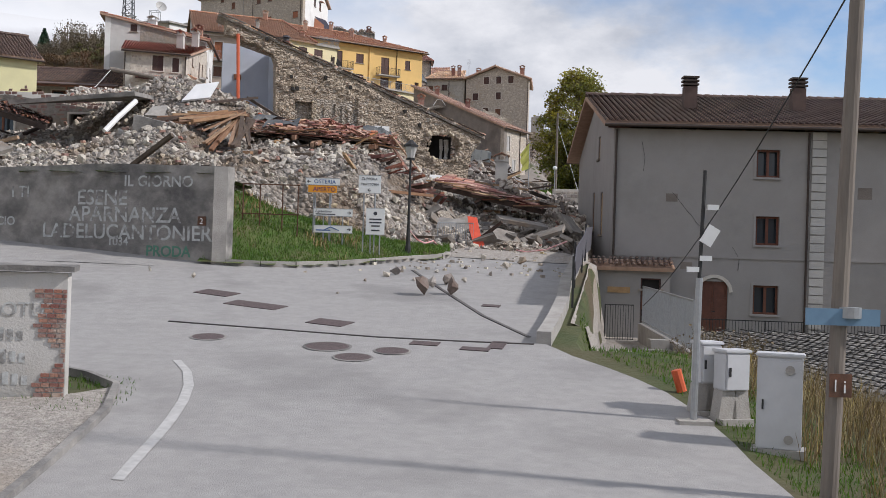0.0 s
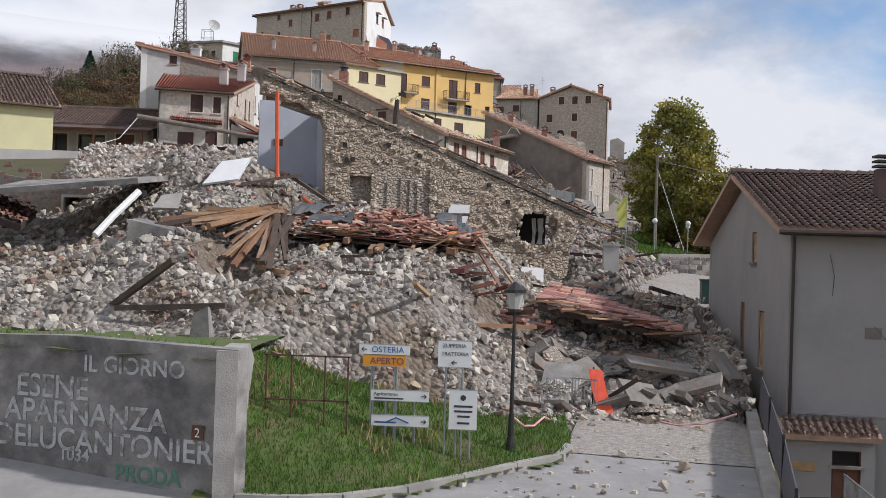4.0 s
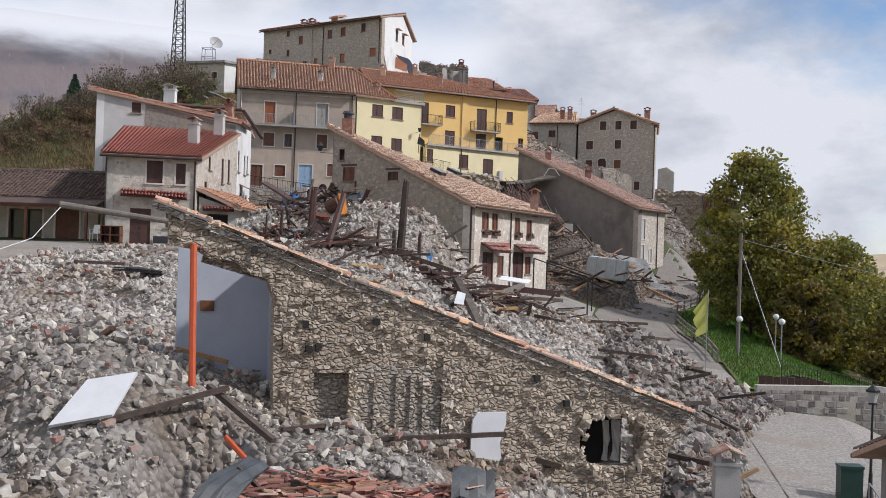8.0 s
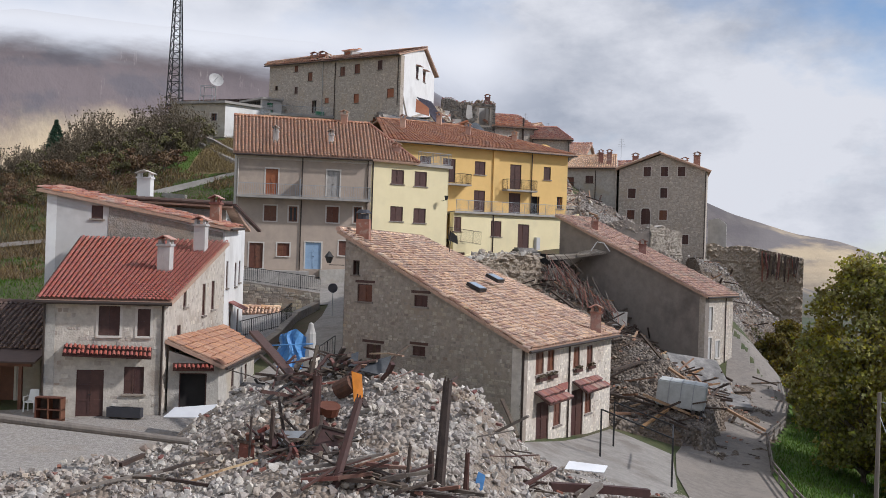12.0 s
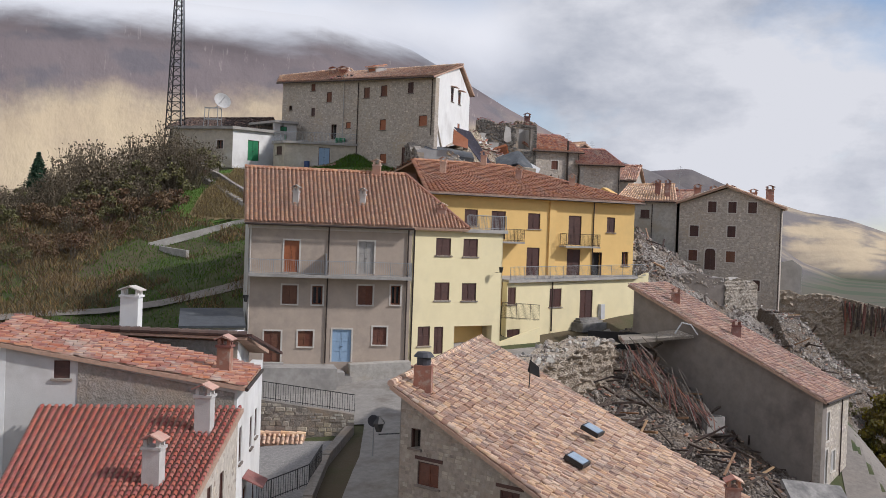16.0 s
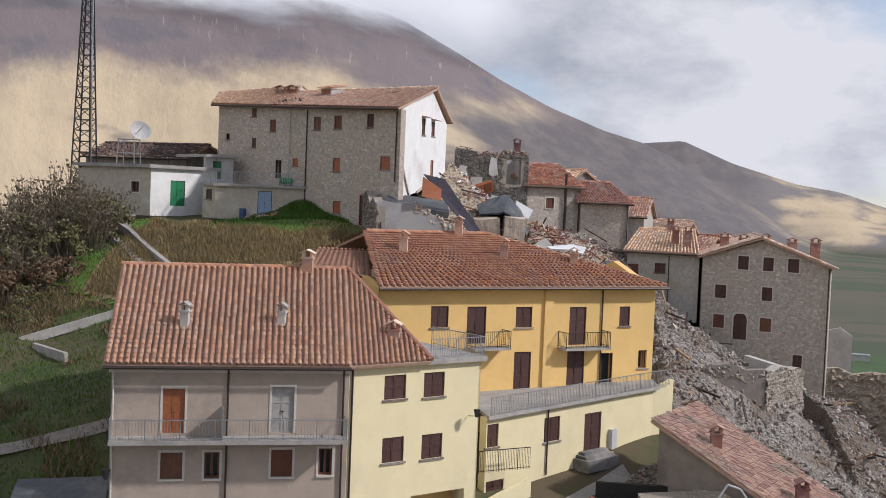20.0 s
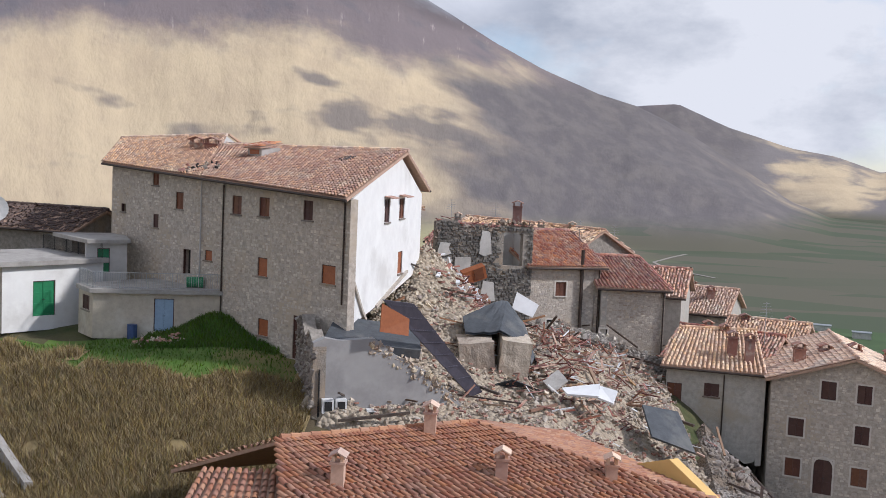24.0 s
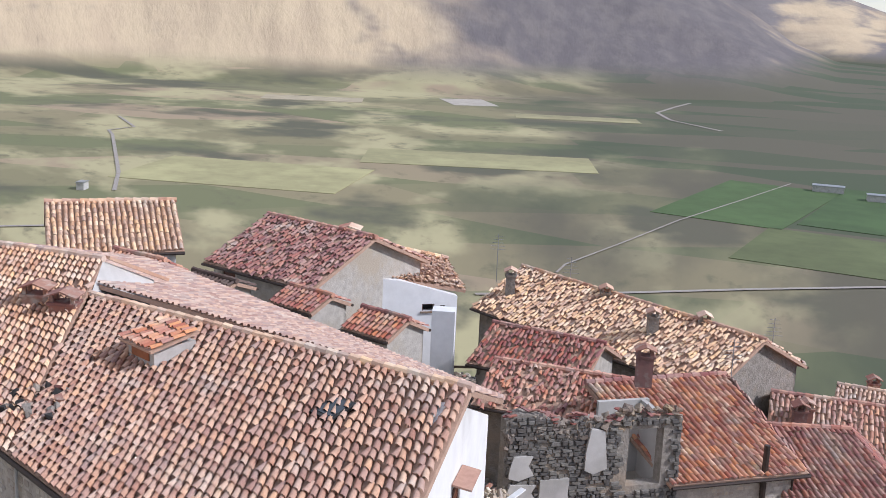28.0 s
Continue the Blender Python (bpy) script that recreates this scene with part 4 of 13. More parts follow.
def valley_material():
    m = bpy.data.materials.new("fields_and_cloud_shaded_grass")
    m.use_nodes = True
    nt = m.node_tree
    N, L = nt.nodes.new, nt.links.new
    bsdf = nt.nodes["Principled BSDF"]
    bsdf.inputs["Roughness"].default_value = 0.95
    geo = N("ShaderNodeNewGeometry")

    # gullies run straight up and down the flank: bearing, distance and height as coordinates
    away = N("ShaderNodeVectorMath")
    away.operation = "ADD"
    away.inputs[1].default_value = (12, -90, 0)
    L(geo.outputs["Position"], away.inputs[0])
    flat = N("ShaderNodeSeparateXYZ")
    L(away.outputs[0], flat.inputs[0])
    turn, fan, polar = N("ShaderNodeMath"), N("ShaderNodeMath"), N("ShaderNodeCombineXYZ")
    turn.operation, fan.operation = "ARCTAN2", "MULTIPLY"
    fan.inputs[1].default_value = 2800.0
    L(flat.outputs["X"], turn.inputs[0])
    L(flat.outputs["Y"], turn.inputs[1])
    L(turn.outputs[0], fan.inputs[0])
    L(fan.outputs[0], polar.inputs["X"])
    L(flat.outputs["Y"], polar.inputs["Y"])
    L(flat.outputs["Z"], polar.inputs["Z"])

    def noise(scale, stretch, detail=8, rough=0.6):
        mp = N("ShaderNodeMapping")
        mp.inputs["Scale"].default_value = stretch
        L(polar.outputs[0], mp.inputs["Vector"])
        n = N("ShaderNodeTexNoise")
        n.inputs["Scale"].default_value, n.inputs["Detail"].default_value, n.inputs["Roughness"].default_value = scale, detail, rough
        L(mp.outputs[0], n.inputs["Vector"])
        return n.outputs["Fac"]

    def rng(sock, a, b):
        r = N("ShaderNodeMapRange")
        r.interpolation_type = "SMOOTHSTEP"
        r.inputs["From Min"].default_value, r.inputs["From Max"].default_value = a, b
        L(sock, r.inputs["Value"])
        return r.outputs[0]

    def mixc(fac, a, b):
        x = N("ShaderNodeMix")
        x.data_type = "RGBA"
        L(fac, x.inputs["Factor"])
        for s, v in (("A", a), ("B", b)):
            if isinstance(v, tuple):
                x.inputs[s].default_value = (*v, 1)
            else:
                L(v, x.inputs[s])
        return x.outputs["Result"]
    vor = N("ShaderNodeTexVoronoi")
    vor.inputs["Scale"].default_value = 0.0075
    mp = N("ShaderNodeMapping")
    mp.inputs["Scale"].default_value = (0.55, 1.5, 0.2)
    mp.inputs["Rotation"].default_value = (0, 0, 0.25)
    L(geo.outputs["Position"], mp.inputs["Vector"])
    L(mp.outputs[0], vor.inputs["Vector"])
    sep = N("ShaderNodeSeparateColor")
    L(vor.outputs["Color"], sep.inputs[0])
    field = mixc(rng(sep.outputs[0], 0.1, 0.9), (0.155, 0.165, 0.078), (0.25, 0.215, 0.12))
    field = mixc(rng(sep.outputs[1], 0.72, 0.9), field, (0.33, 0.255, 0.165))
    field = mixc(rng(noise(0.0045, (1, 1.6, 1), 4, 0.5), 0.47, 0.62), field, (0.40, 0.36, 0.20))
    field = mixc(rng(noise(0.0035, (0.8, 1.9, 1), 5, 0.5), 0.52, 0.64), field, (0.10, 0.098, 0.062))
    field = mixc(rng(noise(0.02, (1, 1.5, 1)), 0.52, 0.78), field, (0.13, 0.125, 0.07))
    hill = mixc(rng(noise(0.010, (1, 0.5, 0.5), 12, 0.68), 0.35, 0.65), (0.56, 0.445, 0.29), (0.48, 0.375, 0.25))
    # dark blotches stand for cloud shadows on the flank
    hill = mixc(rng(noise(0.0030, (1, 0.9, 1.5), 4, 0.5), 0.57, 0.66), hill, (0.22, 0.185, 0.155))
    hill = mixc(rng(noise(0.05, (1, 0.07, 0.07), 5, 0.55), 0.66, 0.82), hill, (0.53, 0.43, 0.30))
    hill = mixc(rng(noise(0.09, (1, 0.09, 0.09), 4, 0.5), 0.66, 0.84), hill, (0.37, 0.29, 0.20))
    z = N("ShaderNodeSeparateXYZ")
    L(geo.outputs["Position"], z.inputs[0])
    # cloud shade over the middle flank, put into the base colour
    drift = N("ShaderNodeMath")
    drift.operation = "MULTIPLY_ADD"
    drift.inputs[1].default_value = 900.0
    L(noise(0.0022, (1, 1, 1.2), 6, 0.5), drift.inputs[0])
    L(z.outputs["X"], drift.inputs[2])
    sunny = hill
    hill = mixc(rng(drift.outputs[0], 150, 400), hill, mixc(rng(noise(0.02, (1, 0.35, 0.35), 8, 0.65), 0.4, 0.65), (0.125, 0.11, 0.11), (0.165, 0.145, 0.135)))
    # farther right, sunny tan alternates with grey painted cloud shade
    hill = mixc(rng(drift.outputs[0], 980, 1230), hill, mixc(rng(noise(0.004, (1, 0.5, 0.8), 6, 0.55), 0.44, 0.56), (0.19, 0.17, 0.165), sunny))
    # the plain's right side is darkened in colour as cloud shade
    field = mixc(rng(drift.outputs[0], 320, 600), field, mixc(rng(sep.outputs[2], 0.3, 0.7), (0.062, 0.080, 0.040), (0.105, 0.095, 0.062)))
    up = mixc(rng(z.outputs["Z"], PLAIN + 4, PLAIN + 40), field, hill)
    # a purple-brown tone comes in above, with pale gully lines
    line = N("ShaderNodeMath")
    line.operation = "MULTIPLY_ADD"
    line.inputs[1].default_value = 330.0
    L(noise(0.005, (1, 0.4, 0.7), 9, 0.62), line.inputs[0])
    L(z.outputs["Z"], line.inputs[2])
    upper_tone = mixc(rng(noise(0.07, (1, 0.06, 0.06), 7, 0.65), 0.60, 0.72), (0.185, 0.15, 0.15), (0.34, 0.29, 0.27))
    upper_tone = mixc(rng(noise(0.006, (1, 0.5, 0.8), 5, 0.55), 0.5, 0.62), upper_tone, (0.14, 0.125, 0.135))
    up = mixc(rng(line.outputs[0], 410, 540), up, upper_tone)
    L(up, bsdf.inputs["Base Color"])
    b = N("ShaderNodeBump")
    b.inputs["Distance"].default_value = 6.0
    L(rng(z.outputs["Z"], PLAIN + 4, PLAIN + 60), b.inputs["Strength"])
    L(noise(0.022, (1, 0.3, 0.35), 10, 0.62), b.inputs["Height"])
    L(b.outputs[0], bsdf.inputs["Normal"])
    return m


# cloud shade on plain and mountains is part of this colour
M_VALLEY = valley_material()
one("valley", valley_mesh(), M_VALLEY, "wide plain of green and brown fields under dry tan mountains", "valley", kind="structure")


def sector(name, az0, az1, step, radii, zf):
    """A fan-shaped sheet round the village."""
    A, R = np.meshgrid(np.radians(np.arange(az0, az1, step)), radii)
    X, Y = -12 + R * np.sin(A), 90 + R * np.cos(A)
    idx = np.arange(X.size).reshape(X.shape)
    f = np.stack([idx[:-1, :-1], idx[:-1, 1:], idx[1:, 1:], idx[1:, :-1]], -1).reshape(-1, 4)
    me = mesh_np(name, np.stack([X, Y, zf(X, Y)], -1).reshape(-1, 3), f[:, ::-1])
    me.polygons.foreach_set("use_smooth", np.ones(len(f), bool))
    return me


one("far_range", sector("far_range", -8, 60, 0.3, np.arange(3300, 4560, 24), lambda x, y: flank(x, y, FAR_AZ, FAR_EL, 4350.0, 3340.0, 1.0) - 3), M_VALLEY, "farther range of bare tan mountains with painted grey cloud shade", "mountain", kind="structure")


def cloud_bank():
    """Low cloud that hides the summit: a soft-edged sheet lying close over the upper flank and rising past the ridge."""
    m = bpy.data.materials.new("low_cloud")
    m.use_nodes = True
    nt = m.node_tree
    nt.nodes.clear()
    N, L = nt.nodes.new, nt.links.new

    def calc(op, a, b):
        n = N("ShaderNodeMath")
        n.operation = op
        for k, v in enumerate((a, b)):
            if isinstance(v, (int, float)):
                n.inputs[k].default_value = v
            else:
                L(v, n.inputs[k])
        return n.outputs[0]

    def ramp(sock, a, b):
        r = N("ShaderNodeMapRange")
        r.interpolation_type = "SMOOTHSTEP"
        r.inputs["From Min"].default_value, r.inputs["From Max"].default_value = a, b
        L(sock, r.inputs["Value"])
        return r.outputs[0]
    xyz = N("ShaderNodeSeparateXYZ")
    pos = N("ShaderNodeNewGeometry").outputs["Position"]
    L(pos, xyz.inputs[0])
    puff = []
    for scale, det in ((0.0045, 8), (0.0016, 6)):
        n = N("ShaderNodeTexNoise")
        n.inputs["Scale"].default_value, n.inputs["Detail"].default_value, n.inputs["Roughness"].default_value = scale, det, 0.55
        L(pos, n.inputs["Vector"])
        puff.append(n.outputs["Fac"])
    lift = calc("ADD", xyz.outputs["Z"], calc("MULTIPLY", calc("SUBTRACT", puff[0], 0.5), 170))
    lift = calc("ADD", lift, calc("MULTIPLY", ramp(xyz.outputs["X"], -520, -180), 62))
    alpha = calc("MULTIPLY", ramp(lift, 470, 600), calc("SUBTRACT", 1.0, ramp(xyz.outputs["Z"], 600, 860)))
    alpha = calc("MULTIPLY", alpha, calc("SUBTRACT", 1.0, ramp(xyz.outputs["X"], -260, 40)))
    tone = N("ShaderNodeMix")
    tone.data_type = "RGBA"
    tone.inputs["A"].default_value, tone.inputs["B"].default_value = (0.62, 0.645, 0.70, 1), (0.92, 0.93, 0.95, 1)
    L(ramp(calc("ADD", xyz.outputs["Z"], calc("MULTIPLY", puff[1], 260)), 560, 800), tone.inputs["Factor"])
    em, tr, mx, out = N("ShaderNodeEmission"), N("ShaderNodeBsdfTransparent"), N("ShaderNodeMixShader"), N("ShaderNodeOutputMaterial")
    L(tone.outputs["Result"], em.inputs["Color"])
    L(alpha, mx.inputs[0])
    L(tr.outputs[0], mx.inputs[1])
    L(em.outputs[0], mx.inputs[2])
    L(mx.outputs[0], out.inputs["Surface"])
    A, R = np.meshgrid(np.radians(np.arange(-64, 6, 1.0)), np.concatenate([np.arange(2500, 3500, 50), np.full(8, 3500.0)]))
    X, Y = -12 + R * np.sin(A), 90 + R * np.cos(A)
    Z = mountain_z(X, Y) + 45
    Z[20:] += 45.0 * np.arange(1, 9)[:, None]
    idx = np.arange(X.size).reshape(X.shape)
    f = np.stack([idx[:-1, :-1], idx[:-1, 1:], idx[1:, 1:], idx[1:, :-1]], -1).reshape(-1, 4)
    one("cloud_backdrop", mesh_np("cloud", np.stack([X, Y, Z], -1).reshape(-1, 3), f), m, "low grey-white cloud hiding the mountain top", "cloud", kind="structure")


cloud_bank()

# ---------------------------------------------------------------- roads
RL = [(-6.5, -40), (-5.2, -5), (-5.1, 10), (-5.4, 16), (-5.5, 19), (-5.8, 20.8), (-7.4, 22.2), (-12, 23.2), (-25, 24.2), (-45, 26), (-45, 30), (-40, 34), (-30, 37), (-7.1, 37.45), (-4.9, 38.0), (-2.4, 39.8), (-0.1, 41.8), (0.6, 46), (1.6, 52)]
RR = [(8, -40), (5.6, -5), (5.4, 10), (5.0, 16), (4.9, 19), (4.7, 20.8), (4.4, 22.2), (4.0, 23.2), (3.5, 24.2), (2.9, 25.2), (2.4, 26.5), (2.9, 29), (3.3, 31.5), (3.9, 36.5), (4.1, 38), (4.4, 40), (4.7, 42), (5.2, 46), (6.2, 52)]
strip("road", RL, RR, M_ASPH, "pale dusty concrete road crossing the foreground", "road", n=16)
strip("road_branch", [(-45, 30), (-30, 34), (-14, 36), (-7.2, 36.5)], [(-46, 54), (-30, 46), (-14, 39.6), (-7.1, 37.5)], M_ASPH, "pale concrete side road along the painted wall", "road", lift=0.026)
strip("gravel_lane", [(5.2, 52), (6.2, 60), (6.4, 70), (5.0, 80), (3.4, 90), (2.6, 97)], [(6.9, 52), (8.6, 60), (9.6, 70), (9.4, 80), (8.8, 90), (8.2, 97)], M_GRAVEL, "stony gravel lane covered with rubble dust", "lane")
strip("upper_road", [(2.6, 97), (1.8, 104), (1.6, 110), (2.2, 116), (3.8, 122), (6.4, 129), (8.0, 136), (9.6, 146), (12, 158)], [(8.2, 97), (8.0, 104), (7.7, 110), (7.7, 116), (8.6, 122.5), (11, 129), (12.6, 136), (14.2, 146), (16, 158)], M_ROADB, "narrow concrete village road curving uphill", "road")
strip("plaza", [(-45, 84), (-42, 90), (-36, 96), (-28, 97)], [(-10, 80), (-9, 88), (-9, 97), (-18, 104)], M_GRAVEL, "dusty open square before the houses", "plaza", n=24)
strip("lane", [(-21.5, 97), (-20.5, 108), (-20.3, 116), (-20.6, 124), (-21.5, 131)], [(-15.5, 104), (-16.6, 111.6), (-17.2, 118), (-17.4, 124), (-17, 131)], M_LANE, "worn concrete lane climbing to the terrace", "lane", lift=0.14)
strip("house_ramp", [(-15.6, 141), (-13.9, 146.6), (-11.4, 149.6), (-6.1, 158.6)], [(-14.2, 141), (-11.2, 144.3), (-9.4, 147.6), (-5.2, 156.0)], M_LANE, "bare concrete ramp below the yellow house", "ramp", n=8, lift=0.12)
strip("ramp_ground", [(-14.6, 147.5), (-10.2, 152.0), (-3.6, 160)], [(-13, 140), (-8.0, 146), (-2, 154.5)], M_LANE, "dusty concrete ground below the yellow house", "ground", n=10, lift=0.07)
strip("garage_apron", [(-20.2, 142.3), (-14.6, 147.4)], [(-18.2, 139.0), (-12.4, 144.6)], M_LANE, "dusty concrete apron before the open garage", "ground", n=8, lift=0.1)
strip("terrace", [(-33, 131), (-31.3, 135), (-31.2, 138.6)], [(-14, 131), (-14, 137), (-14, 146)], M_LANE, "concrete terrace before the row of houses", "terrace", n=20, lift=0.06)
strip("hill_path", [(-75, 148), (-58, 146), (-44, 146.5), (-31.5, 149)], [(-75, 149.1), (-58, 147.1), (-44, 147.5), (-31.5, 149.9)], M_ROADB, "pale dirt track across the hillside", "path", lift=0.08)

# ---------------------------------------------------------------- houses
def box_house(name, label, group="houses of the village", category="house"):
    return thing(name, label, category, group)


def grey_house():
    h = box_house("apartment_house", "taupe plastered three-storey row house with balcony and brown tile roof")
    f = Face((-31.0, 139.2), (-20.5, 142.4))
    holes = [(2.34, 27.1, 3.34, 29.2, "door_orange"), (7.35, 27.1, 8.4, 29.3, "door_pale"), (2.3, 24.95, 3.3, 26.2, "rust"), (4.3, 24.95, 5.0, 26.2, "glass"), (7.4, 25.0, 8.4, 26.3, "rust"), (9.65, 25.05, 10.3, 26.35, "glass"),
             (1.2, 21.0, 2.3, 23.1, "door_rust"), (3.45, 22.1, 4.45, 23.15, "rust"), (5.75, 21.1, 7.05, 23.3, "door_blue"), (8.5, 22.3, 9.45, 23.5, "rust")]
    facade(f, 18.8, [(0, 30.3), (f.len, 30.3)], holes, M_TAUPE, h)
    back = f.p(0, 0, -9.2)[:2], f.p(f.len, 0, -9.2)[:2]
    wall(Face(back[0], f.o), 18.8, [(0, 32.8), (1.6, 33.6), (9.2, 30.3)], (), 0.5, M_LIGHTPL, h)
    wall(Face(f.p(f.len, 0)[:2], back[1]), 24, [(0, 30.3), (7.6, 33.6), (9.2, 32.8)], (), 0.5, M_TAUPE, h)
    wall(Face(back[1], back[0]), 24, [(0, 30.3), (f.len, 30.3)], (), 0.5, M_TAUPE, h)
    e0, e1 = f.p(-0.35, 30.35, 0.55), f.p(f.len + 0.05, 30.35, 0.55)
    r0, r1 = np.array([-33.6, 147.0, 34.3]), np.array([-22.3, 151.4, 34.3])
    b0, b1 = np.array([-35.6, 154.0, 32.0]), np.array([-24.4, 158.4, 32.0])
    roof(e0, e1, r1, r0, h, M_TILEB, w=0.30, l=0.42, jit=0.012, seed=11)
    roof(b1, b0, r0, r1, h, M_TILEB, w=0.30, l=0.42, jit=0.012, ridge=False, seed=12)
    g = Geo()
    f.box(g, -0.1, f.len + 0.1, 29.95, 30.28, 0.0, 0.07)
    part("cornice", g.mesh("cornice"), M_TRIM, h)
    g = Geo()
    f.box(g, 0.0, f.len - 0.1, 26.78, 26.98, 0.0, 1.15)
    bal = part("balcony", g.mesh("balcony"), M_CONCL, h)
    railing([f.p(0.05, 26.98, 0.05), f.p(0.05, 26.98, 1.1), f.p(f.len - 0.15, 26.98, 1.1), f.p(f.len - 0.15, 26.98, 0.05)], bal, 0.95, 0.14, M_STEEL)
    g = Geo()
    f.box(g, 5.05, 5.11, 26.98, 28.4, 0.05, 1.1)
    part("divider", g.mesh("divider"), M_STEEL, bal)
    for u in (5.3, f.len - 0.25):
        pipe(f, u, 21.0, 30.2, h)
    pipe(f, 0.1, 21.0, 30.2, h, material=M_TRIM)
    for u0, u1, z, o in ((0.2, 5.9, 20.93, 2.3), (5.9, 6.5, 20.6, 1.7), (6.5, 7.0, 20.3, 1.4), (1.0, 2.5, 21.05, 0.7)):
        g = Geo()
        f.box(g, u0, u1, 18.8, z, 0.0, o)
        part("door_step", g.mesh("step"), M_CONCL, h)
    g = Geo()
    f.slab(g, 6.9, 11.0, 18.8, 21.05, 18.8, 21.3, 0.0, 1.2)
    part("plinth", g.mesh("plinth"), M_PALE, h)
    for u, d in ((3.2, 2.6), (7.9, 3.1)):
        p = f.p(u, 0, -d)
        chimney(p[0], p[1], 31.75, h, 0.38, 0.38, 0.75, M_LIGHTPL, M_CONCL)
    p = f.p(9.6, 0, -8.6)
    chimney(p[0], p[1], 34.2, h, 0.6, 0.45, 0.7, M_TILE, M_TILE)
    g = Geo()
    p = f.p(-0.1, 25.2, 0.3)
    g.tube([p + (0, 0, 0.6), p + (0, 0, 0.45)], 0.02, 6).tube([p + (0, 0, 0.3), p + (0, 0, -0.15)], 0.2, 6, 0.1)
    part("lantern", g.mesh("lantern"), M_IRON, h)
    # lean-to on the left
    s = box_house("outhouse", "small rendered outhouse with flat roof beside the taupe house", category="outhouse")
    f2 = Face((-34.3, 136.0), (-30.5, 137.2))
    facade(f2, 16.5, [(0, 23.45), (f2.len, 23.55)], [(2.7, 20.55, 3.6, 22.55, "door_orange"), (2.7, 22.72, 3.6, 23.2, "glass")], M_LIGHTPL, s)
    wall(Face(f2.p(0, 0, -5)[:2], f2.o), 16.5, [(0, 24.1), (5, 23.45)], (), 0.4, M_LIGHTPL, s)
    part("roof", Geo().sheet(f2.p(-0.25, 23.55, 0.3), f2.p(f2.len, 23.65, 0.3), f2.p(f2.len, 24.4, -5), f2.p(-0.25, 24.3, -5), 0.15).mesh("roof"), M_MEMB, s)
    return h


def cream_house():
    h = box_house("townhouse", "cream plastered townhouse with dark brown shutters in a terrace row")
    f = Face((-20.5, 142.5), (-14.5, 147.9))
    holes = [(2.05, 28.5, 3.35, 29.7, "shut", None), (4.45, 28.45, 5.75, 29.7, "shut", None), (2.05, 25.35, 3.35, 26.6, "shut", None), (4.45, 25.3, 5.75, 26.55, "shut", None), (0.75, 22.2, 1.8, 23.55, "shut", None), (2.15, 21.6, 2.95, 23.5, "door", None), (3.9, 20.9, 7.3, 23.5, "void", None)]
    facade(f, 19.0, [(0, 30.25), (f.len, 30.25)], holes, M_CREAM, h)
    f2 = Face(f.p(f.len, 0)[:2], f.p(f.len, 0, -5.5)[:2])
    wall(f2, 20.6, [(0, 30.25), (5.5, 30.25)], (), 0.4, M_CREAM, h)
    g = Geo()
    g.sheet(f.p(3.4, 21.5, 0.2), f.p(f.len - 0.2, 21.75, 0.2), f.p(f.len - 0.2, 22.25, -1.5), f.p(3.4, 22.1, -1.5), 0.3)
    part("garage_floor", g.mesh("floor"), M_CONCL, h)
    g = Geo()
    f.box(g, 3.0, 7.6, 20.9, 23.6, -1.7, -1.5)
    part("garage_wall", g.mesh("garage"), M_YELLOW, h)
    # roof: the brown slope runs on over half of it, the rest is a roof terrace
    e0, e1, rr = f.p(-0.2, 30.35, 0.5), f.p(4.5, 30.35, 0.5), np.array([-22.3, 151.4, 34.3])
    r = part("roof", Geo().sheet(e0, e1, rr + (0.1, 0.1, 0), rr, 0.16).mesh("roof"), M_DECK, h)
    hip = e1 - rr

    def inside(P):
        return (P[:, 0] - rr[0]) * hip[1] - (P[:, 1] - rr[1]) * hip[0] > 0
    tiles(e0, e1, rr + (e1 - e0), rr, r, M_TILEB, w=0.30, l=0.42, jit=0.012, seed=14, keep_if=inside)
    part("ridge_caps", Geo().tube([rr + (0, 0, 0.1), e1 + (0, 0, 0.1)], 0.15, 8).mesh("hip"), M_TILEB, r)
    part("roof_terrace", Geo().sheet(f.p(4.4, 30.4, 0.3), f.p(f.len + 0.2, 30.4, 0.3), f.p(f.len + 0.2, 30.4, -6.5), f.p(2.0, 30.4, -6.5), 0.25).mesh("terrace"), M_CONCL, h)
    railing([f.p(4.7, 30.4, 0.15), f.p(f.len + 0.1, 30.4, 0.15), f.p(f.len + 0.1, 30.4, -4.5)], h, 1.0, 0.14, M_STEEL)
    pipe(f, 0.15, 21, 30.2, h)
    p = f.p(3.6, 0, -1.6)
    chimney(p[0], p[1], 30.7, h, 0.6, 0.6, 1.0, M_TILE, M_TILE)
    g = Geo()
    p = f.p(7.35, 27.3, 0.05)
    g.bar(p, p + np.array([*f.n * 0.7, 0.1]), 0.03).tube([p + np.array([*f.n * 0.7, 0.45]), p + np.array([*f.n * 0.7, 0.05])], 0.19, 6, 0.1)
    part("lantern", g.mesh("lantern"), M_IRON, h)
    return h


